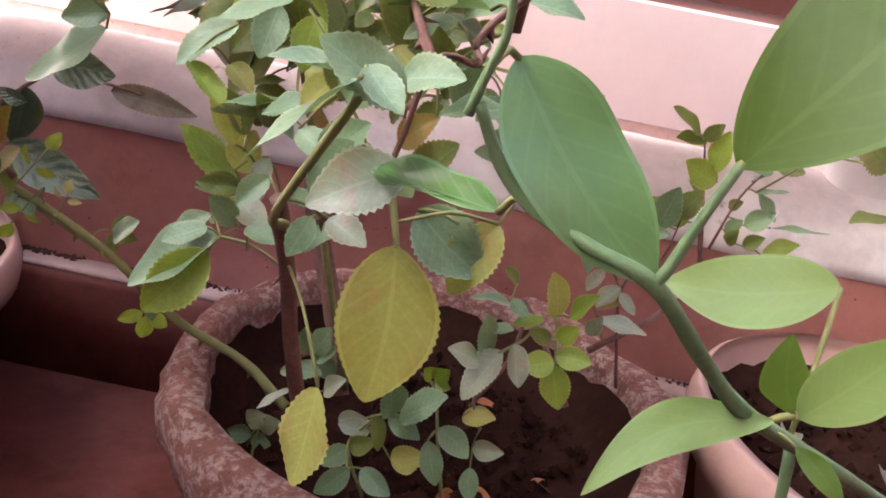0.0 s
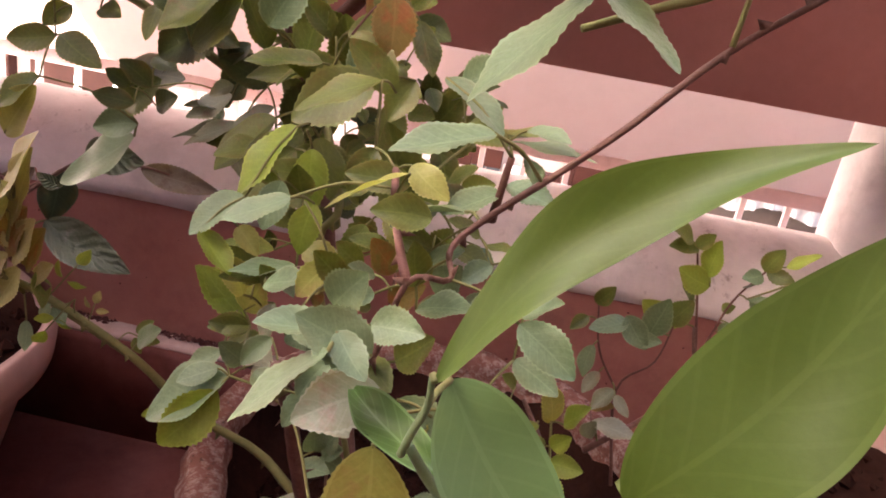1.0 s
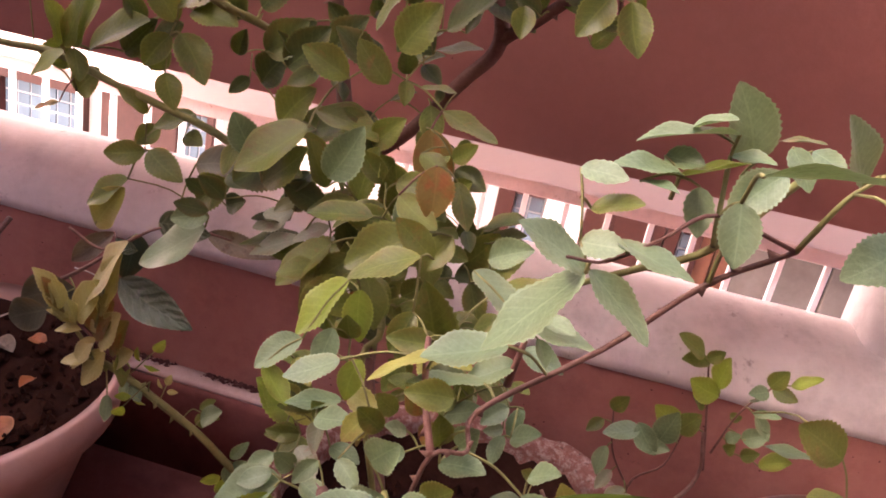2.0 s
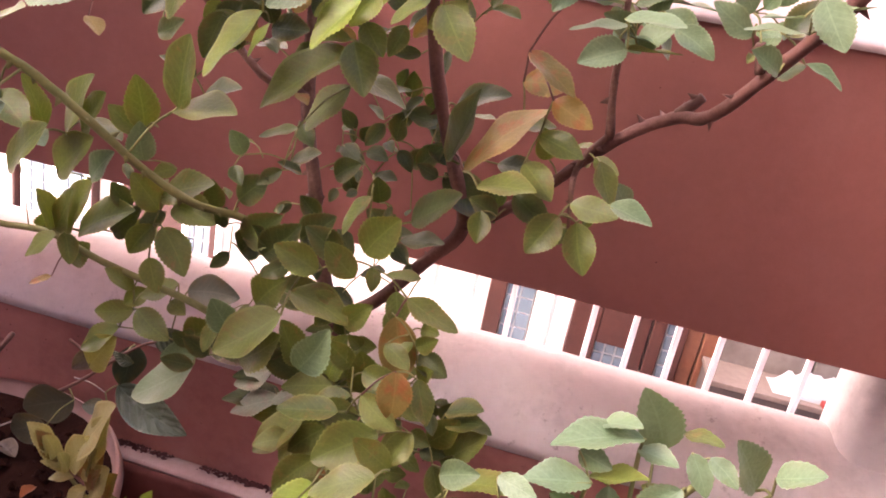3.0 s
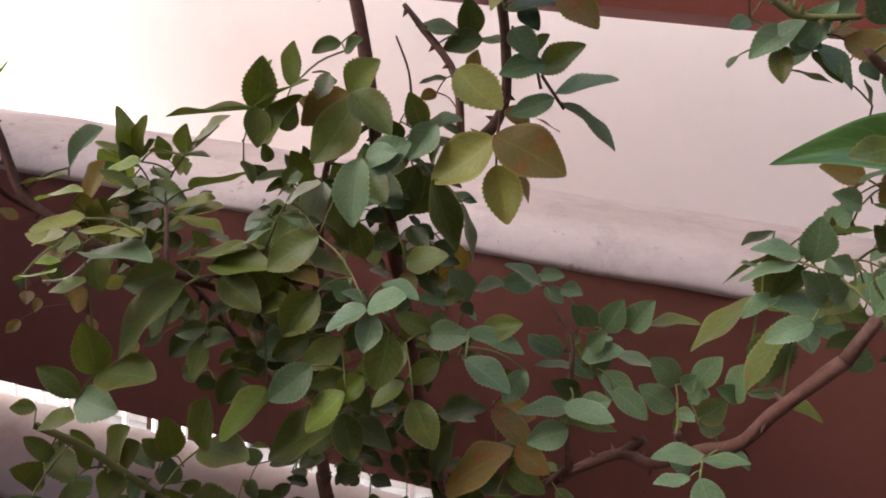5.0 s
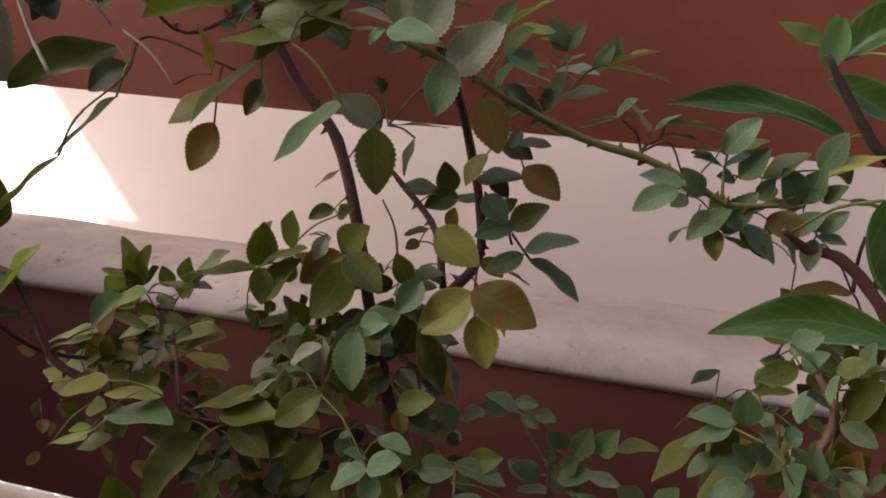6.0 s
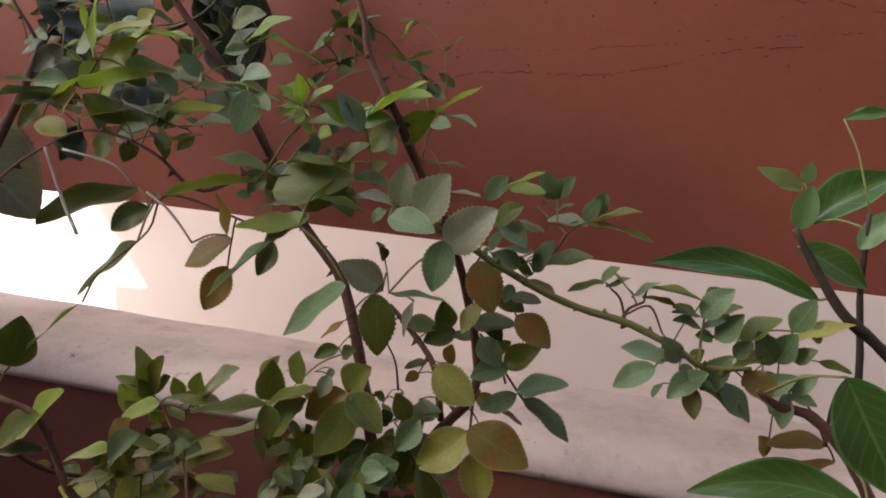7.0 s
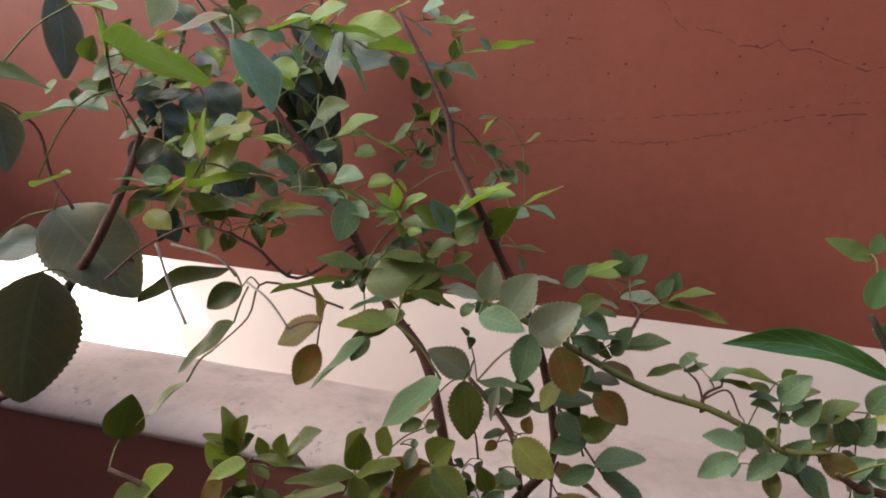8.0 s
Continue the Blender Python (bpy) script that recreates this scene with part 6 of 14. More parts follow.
leaf(rose, (-0.074, 0.620, 1.205), (-0.050, 0.608, 1.194), 1, 0.029, "o", ratio=0.62)
leaf(rose, (-0.032, 0.600, 1.219), (-0.065, 0.588, 1.202), 1, 0.039, "b", ratio=0.57)
leaf(rose, (-0.046, 0.600, 1.202), (-0.022, 0.588, 1.193), 1, 0.028, "o", ratio=0.31)
leaf(rose, (-0.072, 0.575, 1.182), (-0.120, 0.563, 1.142), 1, 0.064, "y", ratio=0.66)
leaf(rose, (-0.073, 0.575, 1.184), (-0.010, 0.563, 1.164), 1, 0.067, "o", ratio=0.62)
leaf(rose, (-0.068, 0.575, 1.161), (-0.050, 0.563, 1.116), 1, 0.050, "y", ratio=0.66)
leaf(rose, (-0.175, 0.570, 1.142), (-0.193, 0.558, 1.100), 1, 0.047, "b", ratio=0.66)
leaf(rose, (-0.169, 0.621, 1.119), (-0.160, 0.609, 1.156), 1, 0.040, "b", ratio=0.37)
leaf(rose, (-0.177, 0.570, 1.138), (-0.138, 0.558, 1.118), 1, 0.045, "b", ratio=0.66)
leaf(rose, (-0.173, 0.586, 1.131), (-0.190, 0.574, 1.111), 1, 0.029, "b", ratio=0.46)
leaf(rose, (-0.178, 0.600, 1.137), (-0.204, 0.588, 1.133), 1, 0.029, "d", ratio=0.62)
leaf(rose, (-0.166, 0.627, 1.106), (-0.161, 0.615, 1.129), 1, 0.026, "d", ratio=0.52)
leaf(rose, (-0.210, 0.560, 1.143), (-0.169, 0.548, 1.186), 1, 0.061, "z", ratio=0.12)
leaf(rose, (-0.213, 0.606, 1.115), (-0.216, 0.594, 1.140), 1, 0.028, "g", ratio=0.73)
leaf(rose, (-0.259, 0.600, 1.067), (-0.242, 0.588, 1.115), 1, 0.052, "p", ratio=0.42)
leaf(rose, (-0.265, 0.626, 1.069), (-0.245, 0.614, 1.101), 1, 0.040, "b", ratio=0.56)
leaf(rose, (-0.243, 0.600, 1.071), (-0.213, 0.588, 1.112), 1, 0.052, "p", ratio=0.52)
leaf(rose, (-0.270, 0.649, 1.070), (-0.238, 0.637, 1.085), 1, 0.037, "b", ratio=0.51)
leaf(rose, (-0.278, 0.600, 1.078), (-0.294, 0.588, 1.055), 1, 0.030, "b", ratio=0.52)
leaf(rose, (-0.294, 0.655, 1.060), (-0.307, 0.643, 1.065), 1, 0.018, "g", ratio=0.48)
leaf(rose, (-0.239, 0.590, 1.119), (-0.251, 0.578, 1.147), 1, 0.033, "g", ratio=0.66)
leaf(rose, (-0.275, 0.641, 1.113), (-0.281, 0.629, 1.136), 1, 0.027, "d", ratio=0.47)
leaf(rose, (-0.255, 0.590, 1.123), (-0.286, 0.578, 1.118), 1, 0.034, "g", ratio=0.42)
leaf(rose, (-0.296, 0.631, 1.103), (-0.261, 0.619, 1.103), 1, 0.037, "g", ratio=0.42)
leaf(rose, (-0.257, 0.590, 1.119), (-0.274, 0.578, 1.108), 1, 0.024, "g", ratio=0.52)
leaf(rose, (-0.271, 0.629, 1.105), (-0.281, 0.617, 1.119), 1, 0.021, "g", ratio=0.44)
leaf(rose, (-0.551, 0.760, 1.081), (-0.560, 0.748, 1.147), 1, 0.068, "g", ratio=0.42)
leaf(rose, (-0.550, 0.760, 1.082), (-0.521, 0.748, 1.140), 1, 0.066, "g", ratio=0.36)
leaf(rose, (-0.557, 0.760, 1.083), (-0.595, 0.748, 1.099), 1, 0.043, "g", ratio=0.47)
leaf(rose, (-0.547, 0.760, 1.079), (-0.510, 0.748, 1.112), 1, 0.051, "d", ratio=0.42)
leaf(rose, (-0.553, 0.760, 1.077), (-0.572, 0.748, 1.075), 1, 0.023, "d", ratio=0.42)
leaf(rose, (-0.450, 0.720, 1.103), (-0.442, 0.708, 1.142), 1, 0.042, "g", ratio=0.52)
leaf(rose, (-0.485, 0.754, 1.079), (-0.461, 0.742, 1.096), 1, 0.032, "g", ratio=0.74)
leaf(rose, (-0.472, 0.764, 1.089), (-0.471, 0.752, 1.075), 1, 0.018, "g", ratio=0.48)
leaf(rose, (-0.440, 0.710, 1.111), (-0.392, 0.698, 1.163), 1, 0.072, "g", ratio=0.33)
leaf(rose, (-0.438, 0.710, 1.109), (-0.394, 0.698, 1.145), 1, 0.058, "g", ratio=0.36)
leaf(rose, (-0.485, 0.739, 1.092), (-0.492, 0.727, 1.120), 1, 0.031, "g", ratio=0.68)
leaf(rose, (-0.493, 0.700, 1.092), (-0.554, 0.688, 1.062), 1, 0.069, "l", ratio=0.31)
leaf(rose, (-0.547, 0.753, 1.052), (-0.584, 0.741, 1.091), 1, 0.055, "l", ratio=0.69)
leaf(rose, (-0.537, 0.749, 1.076), (-0.549, 0.737, 1.105), 1, 0.034, "g", ratio=0.65)
leaf(rose, (-0.528, 0.720, 1.066), (-0.550, 0.708, 1.084), 1, 0.031, "g", ratio=0.62)
leaf(rose, (-0.528, 0.751, 1.042), (-0.523, 0.739, 1.067), 1, 0.028, "g", ratio=0.72)
leaf(rose, (-0.492, 0.720, 1.083), (-0.462, 0.708, 1.073), 1, 0.034, "g", ratio=0.52)
leaf(rose, (-0.530, 0.746, 1.042), (-0.516, 0.734, 1.037), 1, 0.019, "g", ratio=0.75)
leaf(rose, (-0.516, 0.640, 1.053), (-0.483, 0.628, 1.101), 1, 0.059, "o", ratio=0.36)
leaf(rose, (-0.511, 0.677, 1.011), (-0.523, 0.665, 1.010), 1, 0.017, "g", ratio=0.40)
leaf(rose, (-0.485, 0.600, 1.071), (-0.542, 0.588, 1.061), 1, 0.059, "l", ratio=0.34)
leaf(rose, (-0.507, 0.651, 1.033), (-0.466, 0.639, 1.055), 1, 0.048, "l", ratio=0.47)
leaf(rose, (-0.505, 0.620, 1.020), (-0.497, 0.608, 1.070), 1, 0.052, "o", ratio=0.52)
leaf(rose, (-0.551, 0.666, 1.012), (-0.542, 0.654, 1.037), 1, 0.029, "d", ratio=0.71)
leaf(rose, (-0.456, 0.680, 1.019), (-0.374, 0.668, 1.071), 1, 0.098, "y", ratio=0.31)
leaf(rose, (-0.481, 0.705, 0.981), (-0.522, 0.693, 0.996), 1, 0.045, "y", ratio=0.56)
leaf(rose, (-0.444, 0.680, 1.036), (-0.383, 0.668, 1.077), 1, 0.074, "y", ratio=0.31)
leaf(rose, (-0.503, 0.739, 0.969), (-0.501, 0.727, 0.934), 1, 0.037, "g", ratio=0.57)
leaf(rose, (-0.504, 0.732, 1.012), (-0.541, 0.720, 0.979), 1, 0.051, "y", ratio=0.67)
leaf(rose, (-0.531, 0.720, 1.002), (-0.488, 0.708, 1.054), 1, 0.069, "d", ratio=0.62)
leaf(rose, (-0.577, 0.737, 0.981), (-0.539, 0.725, 0.969), 1, 0.042, "d", ratio=0.73)
leaf(rose, (-0.561, 0.758, 1.007), (-0.518, 0.746, 1.025), 1, 0.048, "d", ratio=0.46)
leaf(rose, (-0.496, 0.720, 1.017), (-0.516, 0.708, 1.053), 1, 0.043, "d", ratio=0.62)
leaf(rose, (-0.493, 0.745, 1.011), (-0.459, 0.733, 1.016), 1, 0.036, "d", ratio=0.59)
leaf(rose, (-0.512, 0.780, 0.993), (-0.513, 0.768, 1.026), 1, 0.035, "d", ratio=0.71)
leaf(rose, (-0.444, 0.700, 1.035), (-0.400, 0.688, 1.077), 1, 0.062, "d", ratio=0.25)
leaf(rose, (-0.504, 0.760, 0.980), (-0.497, 0.748, 1.019), 1, 0.041, "d", ratio=0.52)
leaf(rose, (-0.477, 0.750, 1.022), (-0.495, 0.738, 1.013), 1, 0.023, "d", ratio=0.62)
leaf(rose, (-0.483, 0.600, 1.014), (-0.545, 0.588, 1.025), 1, 0.064, "y", ratio=0.42)
leaf(rose, (-0.490, 0.624, 1.027), (-0.481, 0.612, 1.062), 1, 0.038, "y", ratio=0.51)
leaf(rose, (-0.520, 0.657, 1.000), (-0.480, 0.645, 1.059), 1, 0.072, "g", ratio=0.44)
leaf(rose, (-0.479, 0.600, 1.045), (-0.543, 0.588, 1.013), 1, 0.073, "y", ratio=0.42)
leaf(rose, (-0.506, 0.630, 1.040), (-0.454, 0.618, 1.049), 1, 0.054, "g", ratio=0.65)
leaf(rose, (-0.487, 0.644, 1.021), (-0.495, 0.632, 0.972), 1, 0.051, "y", ratio=0.46)
leaf(rose, (-0.480, 0.650, 0.990), (-0.424, 0.638, 1.020), 1, 0.065, "y", ratio=0.42)
leaf(rose, (-0.522, 0.708, 0.948), (-0.536, 0.696, 0.934), 1, 0.023, "y", ratio=0.74)
leaf(rose, (-0.499, 0.665, 0.995), (-0.468, 0.653, 1.005), 1, 0.035, "y", ratio=0.62)
leaf(rose, (-0.484, 0.660, 1.011), (-0.447, 0.648, 1.034), 1, 0.045, "p", ratio=0.42)
leaf(rose, (-0.519, 0.711, 0.974), (-0.509, 0.699, 0.997), 1, 0.028, "b", ratio=0.67)
leaf(rose, (-0.496, 0.704, 0.985), (-0.498, 0.692, 1.009), 1, 0.027, "b", ratio=0.53)
leaf(rose, (-0.460, 0.660, 1.016), (-0.429, 0.648, 1.041), 1, 0.042, "p", ratio=0.42)
leaf(rose, (-0.497, 0.719, 0.968), (-0.474, 0.707, 0.985), 1, 0.031, "p", ratio=0.72)
leaf(rose, (-0.517, 0.703, 0.988), (-0.496, 0.691, 0.982), 1, 0.025, "g", ratio=0.64)
leaf(rose, (-0.389, 0.660, 1.029), (-0.357, 0.648, 1.042), 1, 0.037, "p", ratio=0.42)
leaf(rose, (-0.387, 0.691, 1.023), (-0.367, 0.679, 1.025), 1, 0.023, "p", ratio=0.51)
leaf(rose, (-0.425, 0.715, 1.024), (-0.431, 0.703, 1.032), 1, 0.016, "p", ratio=0.39)
leaf(rose, (-0.514, 0.680, 0.976), (-0.534, 0.668, 1.008), 1, 0.040, "d", ratio=0.62)
leaf(rose, (-0.512, 0.707, 0.965), (-0.521, 0.695, 0.955), 1, 0.018, "d", ratio=0.41)
leaf(rose, (-0.486, 0.470, 1.144), (-0.428, 0.458, 1.198), 1, 0.080, "l", ratio=0.31)
leaf(rose, (-0.512, 0.470, 1.134), (-0.458, 0.458, 1.170), 1, 0.066, "g", ratio=0.42)
leaf(rose, (-0.462, 0.470, 1.128), (-0.504, 0.458, 1.128), 1, 0.044, "d", ratio=0.42)
leaf(rose, (0.090, 0.495, 1.302), (0.057, 0.483, 1.314), 1, 0.037, "b", ratio=0.52)
leaf(rose, (0.081, 0.465, 1.305), (0.052, 0.453, 1.288), 1, 0.036, "b", ratio=0.57)
leaf(rose, (0.105, 0.520, 1.298), (0.088, 0.508, 1.318), 1, 0.029, "b", ratio=0.62)
leaf(rose, (0.101, 0.576, 1.292), (0.088, 0.564, 1.284), 1, 0.019, "b", ratio=0.70)
leaf(rose, (0.122, 0.557, 1.330), (0.096, 0.545, 1.335), 1, 0.029, "b", ratio=0.42)
leaf(rose, (0.123, 0.557, 1.319), (0.098, 0.545, 1.327), 1, 0.029, "b", ratio=0.47)
leaf(rose, (0.123, 0.609, 1.324), (0.102, 0.597, 1.330), 1, 0.025, "g", ratio=0.53)
leaf(rose, (0.121, 0.550, 1.331), (0.141, 0.538, 1.360), 1, 0.037, "b", ratio=0.62)
leaf(rose, (0.128, 0.585, 1.341), (0.135, 0.573, 1.354), 1, 0.019, "g", ratio=0.64)
leaf(rose, (0.124, 0.557, 1.321), (0.138, 0.545, 1.333), 1, 0.022, "b", ratio=0.52)
leaf(rose, (0.136, 0.575, 1.309), (0.120, 0.563, 1.312), 1, 0.020, "b", ratio=0.59)
leaf(rose, (0.137, 0.557, 1.312), (0.152, 0.545, 1.339), 1, 0.033, "b", ratio=0.62)
leaf(rose, (0.146, 0.577, 1.326), (0.128, 0.565, 1.343), 1, 0.028, "b", ratio=0.61)
leaf(rose, (0.137, 0.565, 1.335), (0.153, 0.553, 1.344), 1, 0.022, "g", ratio=0.52)
leaf(rose, (0.156, 0.570, 1.313), (0.185, 0.558, 1.338), 1, 0.040, "g", ratio=0.52)
leaf(rose, (0.172, 0.602, 1.307), (0.166, 0.590, 1.293), 1, 0.019, "g", ratio=0.71)
leaf(rose, (0.200, 0.580, 1.324), (0.212, 0.568, 1.356), 1, 0.036, "b", ratio=0.62)
leaf(rose, (0.215, 0.624, 1.318), (0.229, 0.612, 1.329), 1, 0.021, "b", ratio=0.41)
leaf(rose, (0.199, 0.570, 1.316), (0.240, 0.558, 1.344), 1, 0.051, "y", ratio=0.42)
leaf(rose, (0.200, 0.605, 1.290), (0.162, 0.593, 1.290), 1, 0.040, "o", ratio=0.42)
leaf(rose, (0.188, 0.570, 1.296), (0.168, 0.558, 1.324), 1, 0.036, "b", ratio=0.66)
leaf(rose, (0.189, 0.610, 1.285), (0.198, 0.598, 1.297), 1, 0.019, "b", ratio=0.56)
leaf(rose, (0.190, 0.570, 1.297), (0.199, 0.558, 1.326), 1, 0.033, "b", ratio=0.66)
leaf(rose, (0.209, 0.604, 1.300), (0.189, 0.592, 1.290), 1, 0.025, "b", ratio=0.39)
leaf(rose, (0.155, 0.570, 1.296), (0.162, 0.558, 1.315), 1, 0.024, "b", ratio=0.62)
leaf(rose, (0.205, 0.570, 1.299), (0.216, 0.558, 1.315), 1, 0.023, "b", ratio=0.62)
leaf(rose, (0.200, 0.600, 1.276), (0.183, 0.588, 1.276), 1, 0.021, "b", ratio=0.63)
leaf(rose, (0.222, 0.570, 1.303), (0.246, 0.558, 1.301), 1, 0.027, "g", ratio=0.42)
leaf(rose, (0.229, 0.593, 1.317), (0.208, 0.581, 1.331), 1, 0.028, "g", ratio=0.74)
leaf(rose, (0.152, 0.570, 1.285), (0.178, 0.558, 1.303), 1, 0.034, "g", ratio=0.36)
leaf(rose, (0.177, 0.617, 1.259), (0.174, 0.605, 1.276), 1, 0.021, "d", ratio=0.47)
leaf(rose, (0.124, 0.540, 1.284), (0.100, 0.528, 1.263), 1, 0.034, "b", ratio=0.66)
leaf(rose, (0.123, 0.595, 1.281), (0.131, 0.583, 1.295), 1, 0.020, "g", ratio=0.73)
leaf(rose, (0.120, 0.540, 1.272), (0.124, 0.528, 1.248), 1, 0.027, "g", ratio=0.66)
leaf(rose, (0.113, 0.584, 1.277), (0.126, 0.572, 1.273), 1, 0.018, "d", ratio=0.58)
leaf(rose, (0.111, 0.540, 1.269), (0.129, 0.528, 1.289), 1, 0.029, "b", ratio=0.62)
leaf(rose, (0.097, 0.560, 1.265), (0.090, 0.548, 1.255), 1, 0.017, "b", ratio=0.42)
leaf(rose, (0.131, 0.550, 1.268), (0.147, 0.538, 1.304), 1, 0.041, "b", ratio=0.62)
leaf(rose, (0.138, 0.585, 1.260), (0.165, 0.573, 1.255), 1, 0.030, "g", ratio=0.46)
leaf(rose, (0.131, 0.550, 1.279), (0.145, 0.538, 1.272), 1, 0.020, "b", ratio=0.62)
leaf(rose, (0.141, 0.550, 1.276), (0.171, 0.538, 1.252), 1, 0.040, "b", ratio=0.52)
leaf(rose, (0.133, 0.580, 1.259), (0.156, 0.568, 1.290), 1, 0.040, "b", ratio=0.42)
leaf(rose, (0.142, 0.550, 1.271), (0.163, 0.538, 1.254), 1, 0.030, "g", ratio=0.52)
leaf(rose, (0.162, 0.560, 1.282), (0.193, 0.548, 1.278), 1, 0.033, "o", ratio=0.66)
leaf(rose, (0.187, 0.604, 1.275), (0.197, 0.592, 1.269), 1, 0.017, "d", ratio=0.53)
leaf(rose, (0.179, 0.560, 1.272), (0.201, 0.548, 1.293), 1, 0.033, "b", ratio=0.62)
leaf(rose, (0.182, 0.581, 1.270), (0.192, 0.569, 1.259), 1, 0.019, "b", ratio=0.63)
leaf(rose, (0.201, 0.560, 1.277), (0.217, 0.548, 1.296), 1, 0.028, "b", ratio=0.62)
leaf(rose, (0.202, 0.604, 1.242), (0.190, 0.592, 1.260), 1, 0.025, "b", ratio=0.40)
leaf(rose, (0.201, 0.560, 1.273), (0.221, 0.548, 1.270), 1, 0.024, "b", ratio=0.52)
leaf(rose, (0.200, 0.560, 1.270), (0.197, 0.548, 1.246), 1, 0.027, "b", ratio=0.66)
leaf(rose, (0.222, 0.603, 1.261), (0.202, 0.591, 1.258), 1, 0.024, "b", ratio=0.47)
leaf(rose, (0.245, 0.590, 1.226), (0.195, 0.578, 1.225), 1, 0.051, "o", ratio=0.42)
leaf(rose, (0.255, 0.590, 1.211), (0.213, 0.578, 1.197), 1, 0.046, "o", ratio=0.36)
leaf(rose, (0.037, 0.545, 1.351), (0.007, 0.533, 1.340), 1, 0.034, "g", ratio=0.42)
leaf(rose, (0.035, 0.545, 1.349), (0.047, 0.533, 1.367), 1, 0.025, "b", ratio=0.52)
leaf(rose, (0.039, 0.545, 1.347), (0.058, 0.533, 1.359), 1, 0.025, "b", ratio=0.42)
leaf(rose, (0.062, 0.545, 1.342), (0.040, 0.533, 1.367), 1, 0.035, "p", ratio=0.20)
leaf(rose, (0.074, 0.555, 1.349), (0.119, 0.543, 1.352), 1, 0.047, "g", ratio=0.25)
leaf(rose, (0.071, 0.555, 1.340), (0.099, 0.543, 1.340), 1, 0.030, "g", ratio=0.36)
leaf(rose, (0.062, 0.550, 1.340), (0.082, 0.538, 1.358), 1, 0.029, "b", ratio=0.36)
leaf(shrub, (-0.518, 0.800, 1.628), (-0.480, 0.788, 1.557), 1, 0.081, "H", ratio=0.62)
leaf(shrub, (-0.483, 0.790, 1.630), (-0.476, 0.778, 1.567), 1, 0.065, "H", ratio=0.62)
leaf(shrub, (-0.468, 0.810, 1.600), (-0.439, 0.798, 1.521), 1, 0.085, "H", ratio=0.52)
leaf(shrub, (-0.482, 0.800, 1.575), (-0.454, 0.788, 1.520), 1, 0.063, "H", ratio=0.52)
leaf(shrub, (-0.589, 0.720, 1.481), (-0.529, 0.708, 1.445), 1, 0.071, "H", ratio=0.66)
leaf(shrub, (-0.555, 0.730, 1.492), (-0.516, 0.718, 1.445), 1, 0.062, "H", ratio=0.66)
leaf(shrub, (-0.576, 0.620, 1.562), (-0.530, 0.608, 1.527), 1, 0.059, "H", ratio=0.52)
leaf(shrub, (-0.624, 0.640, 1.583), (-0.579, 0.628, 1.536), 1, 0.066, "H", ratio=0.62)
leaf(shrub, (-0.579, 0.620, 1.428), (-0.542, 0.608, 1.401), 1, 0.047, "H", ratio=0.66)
leaf(rose, (-0.413, 0.500, 1.116), (-0.379, 0.488, 1.156), 1, 0.054, "b", ratio=0.42)
leaf(rose, (-0.396, 0.480, 1.114), (-0.435, 0.468, 1.104), 1, 0.042, "g", ratio=0.25)
leaf(rose, (-0.364, 0.460, 1.087), (-0.405, 0.448, 1.072), 1, 0.045, "y", ratio=0.42)
leaf(rose, (-0.311, 0.460, 1.082), (-0.360, 0.448, 1.079), 1, 0.051, "y", ratio=0.28)
leaf(rose, (-0.426, 0.600, 1.084), (-0.457, 0.588, 1.101), 1, 0.037, "g", ratio=0.42)
leaf(rose, (-0.480, 0.700, 1.105), (-0.398, 0.688, 1.111), 1, 0.083, "g", ratio=0.31)
leaf(rose, (-0.423, 0.620, 1.087), (-0.468, 0.608, 1.070), 1, 0.050, "g", ratio=0.36)
leaf(rose, (-0.455, 0.662, 1.068), (-0.404, 0.650, 1.070), 1, 0.052, "d", ratio=0.70)
leaf(rose, (-0.405, 0.620, 1.083), (-0.436, 0.608, 1.069), 1, 0.036, "g", ratio=0.42)
leaf(rose, (-0.447, 0.664, 1.084), (-0.445, 0.652, 1.065), 1, 0.023, "d", ratio=0.66)
leaf(rose, (-0.375, 0.600, 1.065), (-0.321, 0.588, 1.065), 1, 0.055, "y", ratio=0.31)
leaf(rose, (-0.240, 0.520, 1.071), (-0.314, 0.508, 1.056), 1, 0.076, "g", ratio=0.25)
leaf(rose, (-0.240, 0.554, 1.076), (-0.241, 0.542, 1.104), 1, 0.030, "d", ratio=0.69)
leaf(rose, (-0.257, 0.542, 1.059), (-0.221, 0.530, 1.104), 1, 0.059, "g", ratio=0.55)
leaf(rose, (-0.247, 0.557, 1.055), (-0.174, 0.545, 1.066), 1, 0.075, "g", ratio=0.37)
leaf(rose, (-0.282, 0.510, 1.054), (-0.225, 0.498, 1.068), 1, 0.060, "g", ratio=0.52)
leaf(rose, (-0.289, 0.554, 1.036), (-0.258, 0.542, 1.026), 1, 0.035, "g", ratio=0.45)
leaf(rose, (-0.269, 0.500, 1.047), (-0.226, 0.488, 1.031), 1, 0.047, "g", ratio=0.62)
leaf(rose, (-0.309, 0.548, 1.056), (-0.319, 0.536, 1.071), 1, 0.022, "g", ratio=0.61)
leaf(rose, (-0.245, 0.510, 1.021), (-0.202, 0.498, 1.039), 1, 0.048, "g", ratio=0.52)
leaf(rose, (-0.263, 0.560, 1.016), (-0.278, 0.548, 1.008), 1, 0.021, "g", ratio=0.59)
leaf(rose, (-0.237, 0.520, 1.026), (-0.247, 0.508, 1.057), 1, 0.035, "g", ratio=0.52)
leaf(rose, (-0.285, 0.569, 1.014), (-0.258, 0.557, 1.032), 1, 0.035, "g", ratio=0.54)
